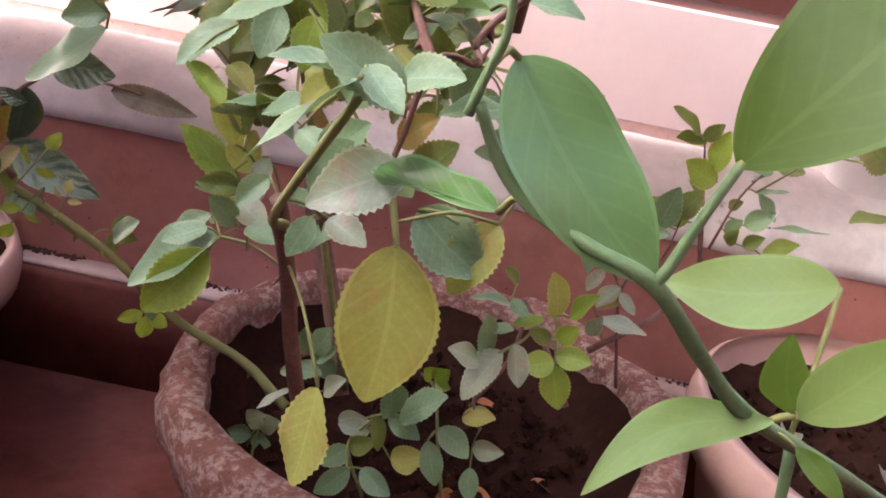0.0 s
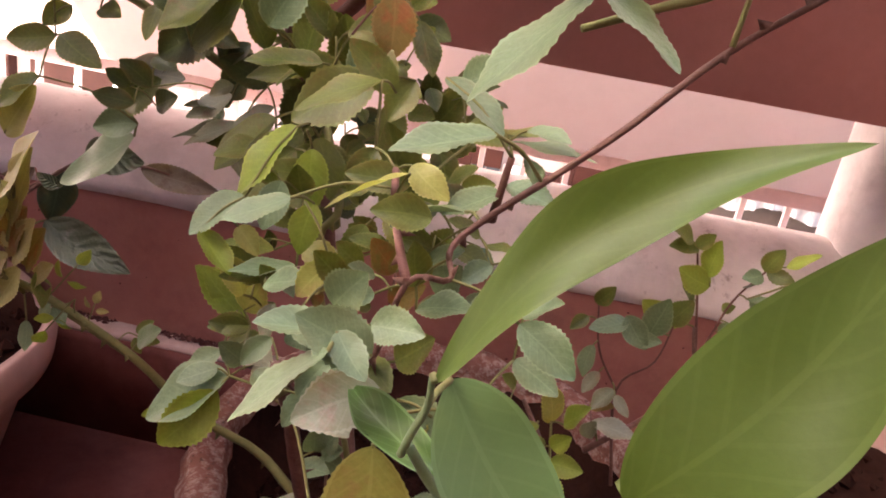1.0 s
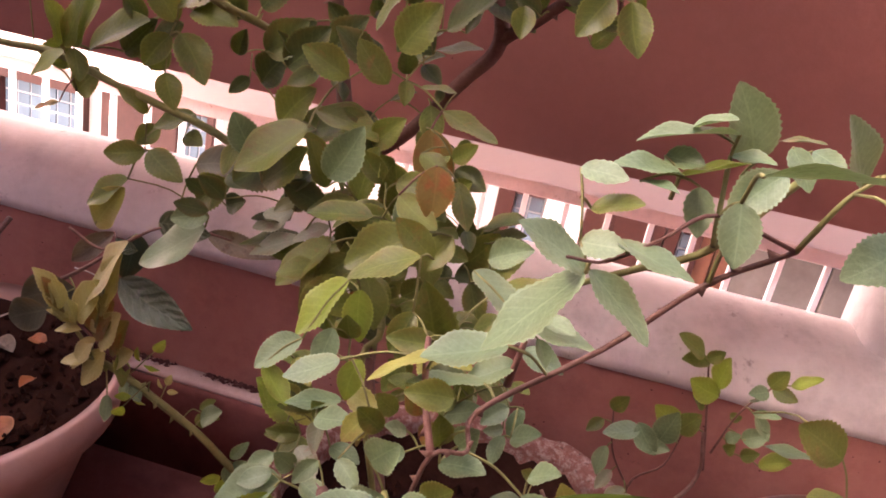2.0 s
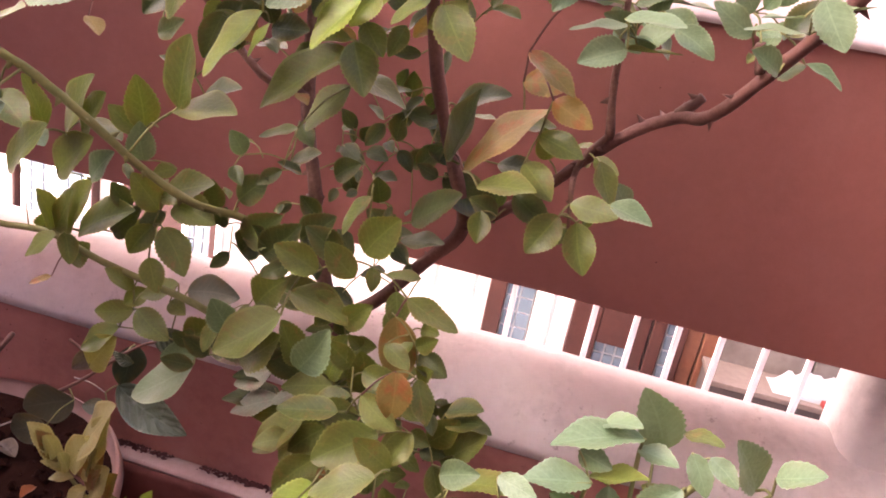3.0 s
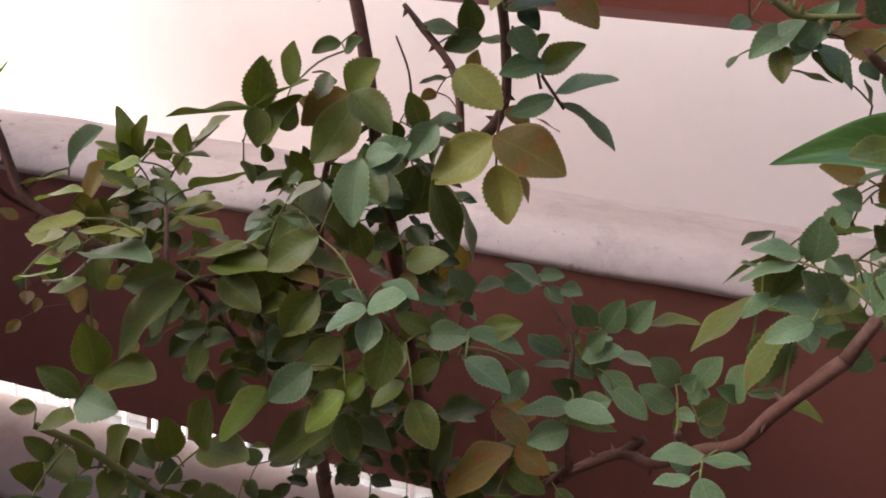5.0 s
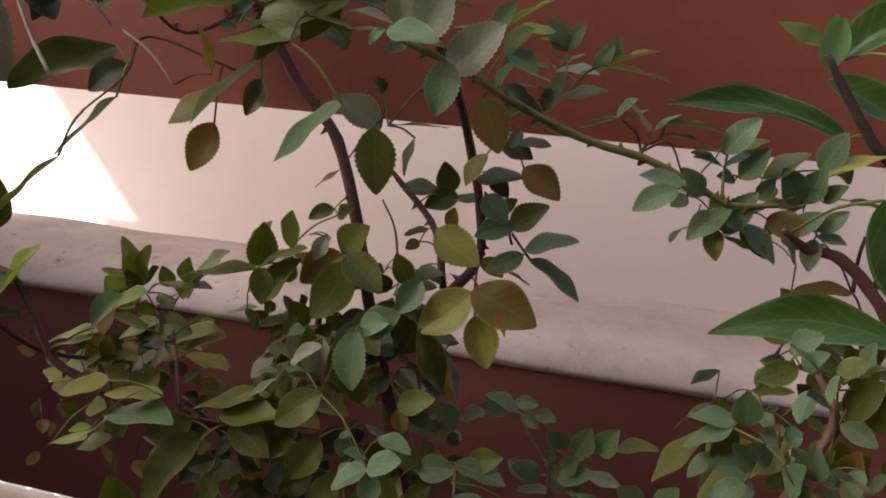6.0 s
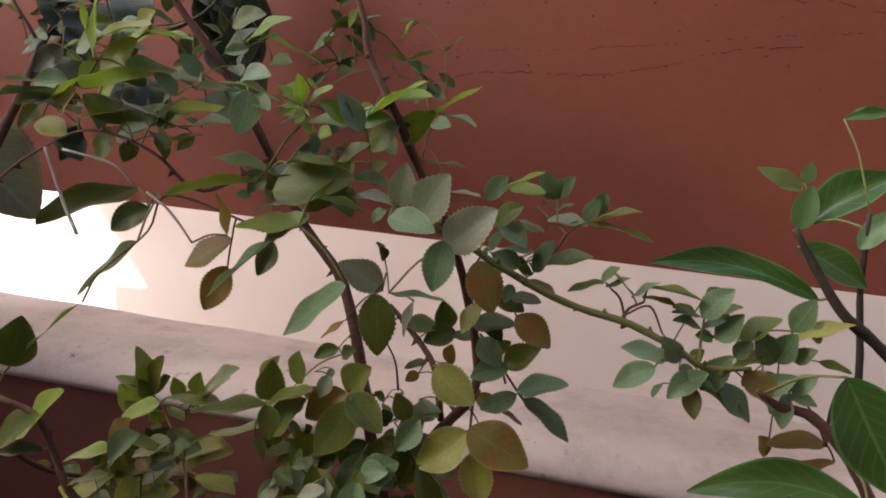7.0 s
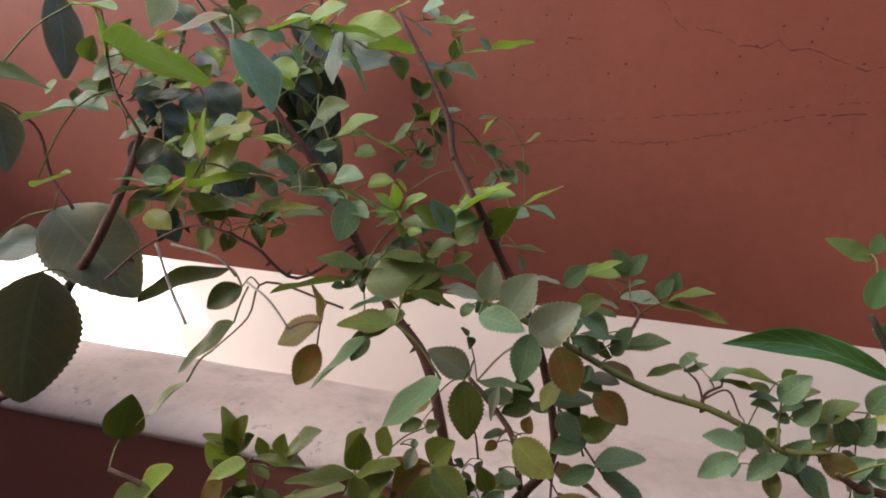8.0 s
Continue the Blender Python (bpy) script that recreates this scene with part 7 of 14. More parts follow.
leaf(rose, (-0.247, 0.536, 1.010), (-0.222, 0.524, 1.005), 1, 0.028, "g", ratio=0.54)
leaf(rose, (-0.232, 0.536, 1.020), (-0.224, 0.524, 1.042), 1, 0.026, "g", ratio=0.64)
leaf(rose, (-0.250, 0.530, 1.040), (-0.281, 0.518, 1.023), 1, 0.037, "g", ratio=0.52)
leaf(rose, (-0.285, 0.569, 1.048), (-0.253, 0.557, 1.071), 1, 0.041, "g", ratio=0.49)
leaf(rose, (-0.282, 0.578, 1.049), (-0.260, 0.566, 1.063), 1, 0.029, "g", ratio=0.37)
leaf(rose, (-0.263, 0.586, 1.024), (-0.236, 0.574, 1.006), 1, 0.035, "g", ratio=0.44)
leaf(rose, (-0.350, 0.420, 1.064), (-0.362, 0.408, 1.064), 1, 0.017, "l", ratio=0.52)
leaf(rose, (-0.373, 0.447, 1.069), (-0.349, 0.435, 1.075), 1, 0.027, "g", ratio=0.63)
leaf(rose, (-0.388, 0.420, 1.043), (-0.347, 0.408, 1.061), 1, 0.046, "l", ratio=0.31)
leaf(rose, (-0.356, 0.450, 1.062), (-0.290, 0.438, 1.078), 1, 0.069, "b", ratio=0.31)
leaf(rose, (-0.391, 0.505, 1.042), (-0.376, 0.493, 1.016), 1, 0.032, "g", ratio=0.71)
leaf(rose, (-0.353, 0.450, 1.041), (-0.380, 0.438, 1.032), 1, 0.031, "g", ratio=0.42)
leaf(rose, (-0.275, 0.460, 1.049), (-0.331, 0.448, 0.983), 1, 0.087, "g", ratio=0.42)
leaf(rose, (-0.298, 0.484, 1.052), (-0.339, 0.472, 1.034), 1, 0.046, "g", ratio=0.62)
leaf(rose, (-0.345, 0.450, 0.964), (-0.348, 0.438, 1.011), 1, 0.049, "g", ratio=0.62)
leaf(rose, (-0.338, 0.445, 0.969), (-0.280, 0.433, 0.984), 1, 0.061, "g", ratio=0.47)
leaf(rose, (-0.361, 0.450, 0.941), (-0.391, 0.438, 0.965), 1, 0.040, "g", ratio=0.57)
leaf(rose, (-0.363, 0.450, 0.939), (-0.320, 0.438, 0.944), 1, 0.045, "b", ratio=0.66)
leaf(rose, (-0.352, 0.550, 0.996), (-0.359, 0.538, 0.961), 1, 0.038, "d", ratio=0.36)
leaf(rose, (-0.357, 0.550, 0.982), (-0.325, 0.538, 1.007), 1, 0.042, "d", ratio=0.66)
leaf(rose, (-0.310, 0.550, 0.980), (-0.335, 0.538, 0.971), 1, 0.029, "d", ratio=0.62)
leaf(rose, (-0.356, 0.593, 0.959), (-0.338, 0.581, 0.977), 1, 0.028, "d", ratio=0.49)
leaf(rose, (-0.324, 0.608, 0.955), (-0.342, 0.596, 0.960), 1, 0.022, "d", ratio=0.63)
leaf(rose, (-0.311, 0.550, 0.967), (-0.281, 0.538, 0.982), 1, 0.036, "d", ratio=0.52)
leaf(rose, (-0.329, 0.609, 0.971), (-0.314, 0.597, 0.985), 1, 0.024, "d", ratio=0.41)
leaf(rose, (-0.309, 0.550, 0.970), (-0.322, 0.538, 0.930), 1, 0.044, "g", ratio=0.52)
leaf(rose, (-0.346, 0.592, 0.952), (-0.369, 0.580, 0.925), 1, 0.037, "d", ratio=0.70)
leaf(rose, (-0.315, 0.560, 0.984), (-0.291, 0.548, 1.004), 1, 0.033, "d", ratio=0.52)
leaf(rose, (-0.330, 0.580, 0.964), (-0.315, 0.568, 0.959), 1, 0.020, "d", ratio=0.44)
leaf(rose, (-0.287, 0.570, 0.993), (-0.262, 0.558, 1.007), 1, 0.031, "d", ratio=0.66)
leaf(rose, (-0.334, 0.618, 0.970), (-0.325, 0.606, 0.984), 1, 0.021, "d", ratio=0.48)
leaf(rose, (-0.272, 0.570, 0.991), (-0.250, 0.558, 0.984), 1, 0.026, "d", ratio=0.62)
leaf(rose, (-0.290, 0.627, 0.987), (-0.291, 0.615, 0.977), 1, 0.016, "d", ratio=0.62)
leaf(rose, (-0.243, 0.560, 1.004), (-0.250, 0.548, 0.986), 1, 0.023, "d", ratio=0.52)
leaf(rose, (-0.249, 0.585, 1.017), (-0.242, 0.573, 1.034), 1, 0.022, "d", ratio=0.54)
leaf(rose, (-0.264, 0.612, 0.972), (-0.274, 0.600, 0.966), 1, 0.017, "d", ratio=0.56)
leaf(rose, (-0.229, 0.516, 0.950), (-0.267, 0.504, 0.898), 1, 0.066, "l", ratio=0.37)
leaf(rose, (-0.264, 0.574, 0.931), (-0.290, 0.562, 0.944), 1, 0.031, "g", ratio=0.41)
leaf(rose, (-0.237, 0.546, 0.941), (-0.250, 0.534, 0.916), 1, 0.031, "l", ratio=0.39)
leaf(rose, (-0.283, 0.560, 0.941), (-0.292, 0.548, 0.904), 1, 0.040, "d", ratio=0.62)
leaf(rose, (-0.289, 0.580, 0.934), (-0.255, 0.568, 0.949), 1, 0.039, "d", ratio=0.66)
leaf(rose, (-0.305, 0.540, 0.862), (-0.290, 0.528, 0.923), 1, 0.064, "g", ratio=0.42)
leaf(rose, (-0.307, 0.540, 0.861), (-0.249, 0.528, 0.872), 1, 0.060, "g", ratio=0.52)
leaf(rose, (-0.347, 0.560, 0.832), (-0.350, 0.548, 0.879), 1, 0.049, "g", ratio=0.62)
leaf(rose, (-0.352, 0.560, 0.828), (-0.374, 0.548, 0.850), 1, 0.033, "g", ratio=0.66)
leaf(rose, (-0.390, 0.598, 0.787), (-0.378, 0.586, 0.778), 1, 0.019, "d", ratio=0.55)
leaf(rose, (-0.399, 0.450, 0.906), (-0.356, 0.438, 0.928), 1, 0.050, "g", ratio=0.42)
leaf(rose, (-0.423, 0.471, 0.906), (-0.440, 0.459, 0.908), 1, 0.021, "g", ratio=0.64)
leaf(rose, (-0.431, 0.495, 0.853), (-0.395, 0.483, 0.835), 1, 0.042, "g", ratio=0.66)
leaf(rose, (-0.439, 0.518, 0.847), (-0.437, 0.506, 0.839), 1, 0.015, "g", ratio=0.73)
leaf(rose, (-0.424, 0.490, 0.845), (-0.444, 0.478, 0.870), 1, 0.034, "g", ratio=0.52)
leaf(rose, (-0.410, 0.520, 0.824), (-0.418, 0.508, 0.869), 1, 0.047, "g", ratio=0.42)
leaf(rose, (-0.399, 0.530, 0.822), (-0.369, 0.518, 0.878), 1, 0.065, "g", ratio=0.36)
leaf(rose, (-0.401, 0.558, 0.831), (-0.358, 0.546, 0.825), 1, 0.045, "d", ratio=0.38)
leaf(rose, (-0.384, 0.530, 0.826), (-0.355, 0.518, 0.866), 1, 0.051, "g", ratio=0.42)
leaf(rose, (-0.408, 0.500, 0.825), (-0.384, 0.488, 0.822), 1, 0.027, "b", ratio=0.66)
leaf(rose, (-0.464, 0.553, 0.779), (-0.464, 0.541, 0.782), 1, 0.012, "b", ratio=0.55)
leaf(rose, (-0.449, 0.480, 0.820), (-0.417, 0.468, 0.855), 1, 0.049, "g", ratio=0.62)
leaf(rose, (-0.397, 0.420, 0.829), (-0.347, 0.408, 0.869), 1, 0.065, "b", ratio=0.66)
leaf(rose, (-0.409, 0.480, 0.798), (-0.374, 0.468, 0.845), 1, 0.060, "g", ratio=0.42)
leaf(rose, (-0.407, 0.530, 0.786), (-0.366, 0.518, 0.828), 1, 0.060, "g", ratio=0.52)
leaf(rose, (-0.390, 0.550, 0.781), (-0.365, 0.538, 0.813), 1, 0.042, "b", ratio=0.52)
leaf(rose, (-0.436, 0.560, 0.720), (-0.439, 0.548, 0.761), 1, 0.043, "g", ratio=0.42)
leaf(rose, (-0.424, 0.560, 0.723), (-0.392, 0.548, 0.781), 1, 0.067, "g", ratio=0.36)
leaf(rose, (-0.433, 0.560, 0.721), (-0.407, 0.548, 0.769), 1, 0.056, "g", ratio=0.42)
leaf(rose, (-0.445, 0.593, 0.676), (-0.417, 0.581, 0.703), 1, 0.041, "g", ratio=0.73)
leaf(rose, (-0.416, 0.570, 0.721), (-0.360, 0.558, 0.762), 1, 0.070, "g", ratio=0.42)
leaf(rose, (-0.389, 0.580, 0.724), (-0.357, 0.568, 0.757), 1, 0.048, "d", ratio=0.62)
leaf(rose, (-0.432, 0.560, 0.717), (-0.458, 0.548, 0.693), 1, 0.037, "g", ratio=0.42)
leaf(rose, (-0.488, 0.617, 0.689), (-0.468, 0.605, 0.722), 1, 0.040, "g", ratio=0.74)
leaf(rose, (-0.423, 0.560, 0.721), (-0.408, 0.548, 0.696), 1, 0.032, "g", ratio=0.52)
leaf(rose, (-0.371, 0.580, 0.753), (-0.383, 0.568, 0.776), 1, 0.029, "d", ratio=0.66)
leaf(rose, (-0.340, 0.550, 0.809), (-0.337, 0.538, 0.843), 1, 0.036, "b", ratio=0.66)
leaf(rose, (-0.321, 0.570, 0.803), (-0.337, 0.558, 0.796), 1, 0.021, "g", ratio=0.66)
leaf(rose, (-0.335, 0.570, 0.760), (-0.356, 0.558, 0.793), 1, 0.041, "g", ratio=0.66)
leaf(rose, (-0.334, 0.570, 0.774), (-0.285, 0.558, 0.804), 1, 0.059, "g", ratio=0.52)
leaf(rose, (-0.315, 0.560, 0.773), (-0.269, 0.548, 0.769), 1, 0.048, "g", ratio=0.66)
leaf(rose, (-0.334, 0.560, 0.750), (-0.350, 0.548, 0.722), 1, 0.034, "g", ratio=0.66)
leaf(rose, (-0.385, 0.616, 0.707), (-0.365, 0.604, 0.740), 1, 0.040, "g", ratio=0.58)
leaf(rose, (-0.329, 0.570, 0.760), (-0.348, 0.558, 0.743), 1, 0.028, "d", ratio=0.62)
leaf(rose, (-0.319, 0.550, 0.754), (-0.288, 0.538, 0.720), 1, 0.048, "g", ratio=0.62)
leaf(rose, (-0.287, 0.580, 0.771), (-0.286, 0.568, 0.802), 1, 0.033, "d", ratio=0.62)
leaf(rose, (-0.337, 0.560, 0.718), (-0.319, 0.548, 0.693), 1, 0.033, "g", ratio=0.62)
leaf(rose, (-0.358, 0.570, 0.677), (-0.380, 0.558, 0.697), 1, 0.032, "g", ratio=0.52)
leaf(shrub, (-0.435, 0.800, 0.569), (-0.362, 0.788, 0.584), 1, 0.075, "h", ratio=0.62)
leaf(rose, (-0.213, 0.500, 1.119), (-0.184, 0.488, 1.141), 1, 0.038, "p", ratio=0.42)
leaf(rose, (-0.241, 0.556, 1.124), (-0.221, 0.544, 1.131), 1, 0.024, "b", ratio=0.56)
leaf(rose, (-0.226, 0.550, 1.119), (-0.185, 0.538, 1.113), 1, 0.043, "g", ratio=0.62)
leaf(rose, (-0.242, 0.570, 1.135), (-0.246, 0.558, 1.119), 1, 0.020, "g", ratio=0.63)
leaf(rose, (-0.235, 0.520, 1.090), (-0.257, 0.508, 1.072), 1, 0.031, "b", ratio=0.25)
leaf(rose, (-0.258, 0.576, 1.074), (-0.230, 0.564, 1.064), 1, 0.032, "g", ratio=0.71)
leaf(rose, (-0.238, 0.530, 1.093), (-0.254, 0.518, 1.095), 1, 0.020, "b", ratio=0.31)
leaf(rose, (-0.266, 0.556, 1.097), (-0.257, 0.544, 1.107), 1, 0.018, "b", ratio=0.38)
leaf(rose, (-0.234, 0.530, 1.100), (-0.207, 0.518, 1.097), 1, 0.030, "b", ratio=0.42)
leaf(rose, (-0.260, 0.578, 1.106), (-0.245, 0.566, 1.119), 1, 0.023, "g", ratio=0.37)
leaf(rose, (-0.177, 0.480, 1.101), (-0.215, 0.468, 1.072), 1, 0.049, "g", ratio=0.64)
leaf(rose, (-0.182, 0.495, 1.107), (-0.209, 0.483, 1.113), 1, 0.030, "d", ratio=0.36)
leaf(rose, (-0.208, 0.533, 1.105), (-0.208, 0.521, 1.142), 1, 0.039, "g", ratio=0.60)
leaf(rose, (-0.170, 0.520, 1.088), (-0.179, 0.508, 1.129), 1, 0.044, "g", ratio=0.57)
leaf(rose, (-0.198, 0.573, 1.086), (-0.197, 0.561, 1.114), 1, 0.030, "g", ratio=0.48)
leaf(rose, (-0.156, 0.530, 1.077), (-0.165, 0.518, 1.109), 1, 0.035, "g", ratio=0.62)
leaf(rose, (-0.190, 0.570, 1.066), (-0.189, 0.558, 1.051), 1, 0.019, "g", ratio=0.44)
leaf(rose, (-0.160, 0.554, 1.085), (-0.152, 0.542, 1.068), 1, 0.022, "g", ratio=0.69)
leaf(rose, (-0.146, 0.470, 1.164), (-0.145, 0.458, 1.117), 1, 0.049, "b", ratio=0.54)
leaf(rose, (-0.152, 0.495, 1.160), (-0.125, 0.483, 1.171), 1, 0.032, "b", ratio=0.64)
leaf(rose, (-0.150, 0.489, 1.163), (-0.154, 0.477, 1.140), 1, 0.026, "g", ratio=0.67)
leaf(rose, (-0.150, 0.500, 1.153), (-0.117, 0.488, 1.178), 1, 0.043, "b", ratio=0.62)
leaf(rose, (-0.157, 0.516, 1.153), (-0.156, 0.504, 1.171), 1, 0.022, "b", ratio=0.69)
leaf(rose, (-0.170, 0.544, 1.143), (-0.144, 0.532, 1.123), 1, 0.035, "g", ratio=0.69)
leaf(rose, (-0.160, 0.580, 1.159), (-0.130, 0.568, 1.154), 1, 0.033, "g", ratio=0.42)
leaf(rose, (-0.178, 0.636, 1.172), (-0.161, 0.624, 1.163), 1, 0.023, "g", ratio=0.39)
leaf(rose, (-0.159, 0.599, 1.168), (-0.169, 0.587, 1.169), 1, 0.016, "d", ratio=0.68)
leaf(rose, (-0.143, 0.580, 1.169), (-0.125, 0.568, 1.181), 1, 0.025, "d", ratio=0.62)
leaf(rose, (-0.155, 0.631, 1.190), (-0.160, 0.619, 1.179), 1, 0.017, "d", ratio=0.44)
leaf(rose, (-0.163, 0.637, 1.153), (-0.156, 0.625, 1.160), 1, 0.016, "d", ratio=0.51)
leaf(rose, (-0.142, 0.600, 1.147), (-0.151, 0.588, 1.098), 1, 0.051, "g", ratio=0.66)
leaf(rose, (-0.154, 0.630, 1.143), (-0.103, 0.618, 1.135), 1, 0.053, "d", ratio=0.43)
leaf(rose, (-0.117, 0.570, 1.143), (-0.087, 0.558, 1.088), 1, 0.064, "g", ratio=0.47)
leaf(rose, (-0.123, 0.610, 1.137), (-0.151, 0.598, 1.104), 1, 0.045, "g", ratio=0.72)
leaf(rose, (-0.090, 0.560, 1.129), (-0.071, 0.548, 1.084), 1, 0.050, "d", ratio=0.20)
leaf(rose, (-0.085, 0.600, 1.124), (-0.112, 0.588, 1.128), 1, 0.030, "b", ratio=0.42)
leaf(rose, (-0.073, 0.660, 1.157), (-0.042, 0.648, 1.126), 1, 0.045, "o", ratio=0.31)
leaf(rose, (-0.139, 0.560, 1.091), (-0.162, 0.548, 1.081), 1, 0.028, "d", ratio=0.62)
leaf(rose, (-0.135, 0.609, 1.093), (-0.142, 0.597, 1.103), 1, 0.017, "d", ratio=0.54)
leaf(rose, (-0.152, 0.618, 1.067), (-0.131, 0.606, 1.077), 1, 0.026, "d", ratio=0.48)
leaf(rose, (-0.135, 0.570, 1.098), (-0.113, 0.558, 1.084), 1, 0.029, "d", ratio=0.62)
leaf(rose, (-0.133, 0.586, 1.096), (-0.113, 0.574, 1.092), 1, 0.024, "d", ratio=0.67)
leaf(rose, (-0.128, 0.550, 1.073), (-0.093, 0.538, 1.090), 1, 0.041, "g", ratio=0.62)
leaf(rose, (-0.156, 0.585, 1.084), (-0.161, 0.573, 1.096), 1, 0.018, "g", ratio=0.65)
leaf(rose, (-0.131, 0.597, 1.071), (-0.114, 0.585, 1.066), 1, 0.021, "d", ratio=0.75)
leaf(rose, (-0.123, 0.580, 1.066), (-0.104, 0.568, 1.045), 1, 0.031, "d", ratio=0.62)
leaf(rose, (-0.136, 0.630, 1.054), (-0.113, 0.618, 1.061), 1, 0.027, "d", ratio=0.57)
leaf(rose, (-0.141, 0.605, 1.060), (-0.112, 0.593, 1.064), 1, 0.032, "d", ratio=0.45)
leaf(rose, (-0.117, 0.430, 1.071), (-0.088, 0.418, 1.088), 1, 0.036, "b", ratio=0.52)
leaf(rose, (-0.142, 0.460, 1.064), (-0.149, 0.448, 1.078), 1, 0.020, "b", ratio=0.72)
leaf(rose, (-0.151, 0.487, 1.071), (-0.156, 0.475, 1.062), 1, 0.016, "b", ratio=0.48)
leaf(rose, (-0.113, 0.430, 1.068), (-0.113, 0.418, 1.044), 1, 0.027, "b", ratio=0.66)
leaf(rose, (-0.133, 0.469, 1.057), (-0.137, 0.457, 1.048), 1, 0.016, "b", ratio=0.54)
leaf(rose, (-0.116, 0.430, 1.071), (-0.142, 0.418, 1.056), 1, 0.032, "b", ratio=0.47)
leaf(rose, (-0.120, 0.469, 1.078), (-0.090, 0.457, 1.078), 1, 0.032, "b", ratio=0.47)
leaf(rose, (-0.124, 0.450, 1.069), (-0.139, 0.438, 1.077), 1, 0.021, "b", ratio=0.52)
leaf(rose, (-0.145, 0.470, 1.051), (-0.147, 0.458, 1.039), 1, 0.017, "b", ratio=0.52)
leaf(rose, (-0.183, 0.500, 1.051), (-0.205, 0.488, 1.012), 1, 0.046, "g", ratio=0.64)
leaf(rose, (-0.209, 0.521, 1.059), (-0.236, 0.509, 1.060), 1, 0.030, "g", ratio=0.48)
leaf(rose, (-0.182, 0.560, 1.033), (-0.201, 0.548, 1.019), 1, 0.026, "d", ratio=0.66)
leaf(rose, (-0.175, 0.594, 1.015), (-0.183, 0.582, 1.024), 1, 0.017, "d", ratio=0.46)
leaf(rose, (-0.174, 0.586, 1.032), (-0.184, 0.574, 1.028), 1, 0.016, "d", ratio=0.47)
leaf(rose, (-0.235, 0.530, 1.065), (-0.190, 0.518, 1.055), 1, 0.048, "o", ratio=0.52)
leaf(rose, (-0.257, 0.554, 1.041), (-0.271, 0.542, 1.032), 1, 0.021, "d", ratio=0.60)
leaf(rose, (-0.244, 0.550, 1.022), (-0.245, 0.538, 1.061), 1, 0.041, "g", ratio=0.52)
leaf(rose, (-0.274, 0.584, 1.003), (-0.299, 0.572, 0.997), 1, 0.028, "g", ratio=0.36)
leaf(rose, (-0.244, 0.560, 1.046), (-0.217, 0.548, 1.038), 1, 0.031, "d", ratio=0.66)
leaf(rose, (-0.251, 0.613, 1.023), (-0.263, 0.601, 1.020), 1, 0.017, "d", ratio=0.45)
leaf(rose, (-0.235, 0.577, 1.043), (-0.219, 0.565, 1.043), 1, 0.020, "d", ratio=0.47)
leaf(rose, (-0.131, 0.560, 1.062), (-0.118, 0.548, 1.046), 1, 0.024, "o", ratio=0.66)
leaf(rose, (-0.132, 0.582, 1.077), (-0.116, 0.570, 1.089), 1, 0.023, "d", ratio=0.52)
leaf(rose, (-0.145, 0.597, 1.067), (-0.150, 0.585, 1.080), 1, 0.018, "d", ratio=0.73)
leaf(rose, (-0.100, 0.550, 1.018), (-0.129, 0.538, 1.032), 1, 0.034, "g", ratio=0.62)
leaf(rose, (-0.087, 0.578, 1.000), (-0.083, 0.566, 1.019), 1, 0.023, "g", ratio=0.54)
leaf(rose, (-0.117, 0.487, 1.035), (-0.121, 0.475, 0.991), 1, 0.046, "g", ratio=0.66)
leaf(rose, (-0.114, 0.525, 1.014), (-0.128, 0.513, 0.981), 1, 0.038, "g", ratio=0.64)
leaf(rose, (-0.164, 0.570, 1.009), (-0.175, 0.558, 0.981), 1, 0.032, "d", ratio=0.66)
leaf(rose, (-0.180, 0.623, 0.987), (-0.189, 0.611, 0.976), 1, 0.019, "d", ratio=0.50)
leaf(rose, (-0.183, 0.619, 0.983), (-0.199, 0.607, 0.972), 1, 0.023, "d", ratio=0.44)
leaf(rose, (-0.200, 0.530, 0.999), (-0.228, 0.518, 0.978), 1, 0.037, "g", ratio=0.62)
leaf(rose, (-0.207, 0.579, 1.005), (-0.184, 0.567, 1.017), 1, 0.029, "g", ratio=0.43)
leaf(rose, (-0.168, 0.520, 1.007), (-0.198, 0.508, 0.980), 1, 0.042, "g", ratio=0.62)
leaf(rose, (-0.188, 0.560, 1.008), (-0.219, 0.548, 1.000), 1, 0.034, "g", ratio=0.44)
leaf(rose, (-0.197, 0.557, 1.001), (-0.201, 0.545, 0.984), 1, 0.021, "d", ratio=0.69)
leaf(rose, (-0.080, 0.600, 1.037), (-0.097, 0.588, 1.064), 1, 0.034, "b", ratio=0.66)
leaf(rose, (-0.106, 0.637, 1.029), (-0.084, 0.625, 1.049), 1, 0.032, "g", ratio=0.44)
leaf(rose, (-0.080, 0.620, 1.040), (-0.051, 0.608, 1.053), 1, 0.034, "b", ratio=0.52)
leaf(rose, (-0.093, 0.600, 1.030), (-0.125, 0.588, 1.032), 1, 0.034, "b", ratio=0.52)
leaf(rose, (-0.096, 0.658, 1.010), (-0.079, 0.646, 1.001), 1, 0.023, "b", ratio=0.42)
leaf(rose, (-0.103, 0.550, 1.013), (-0.066, 0.538, 1.025), 1, 0.041, "b", ratio=0.66)
leaf(rose, (-0.095, 0.592, 1.001), (-0.120, 0.580, 0.990), 1, 0.030, "g", ratio=0.59)
leaf(rose, (-0.107, 0.603, 0.999), (-0.106, 0.591, 1.023), 1, 0.027, "b", ratio=0.63)
leaf(rose, (-0.068, 0.550, 1.026), (-0.019, 0.538, 1.025), 1, 0.050, "b", ratio=0.42)
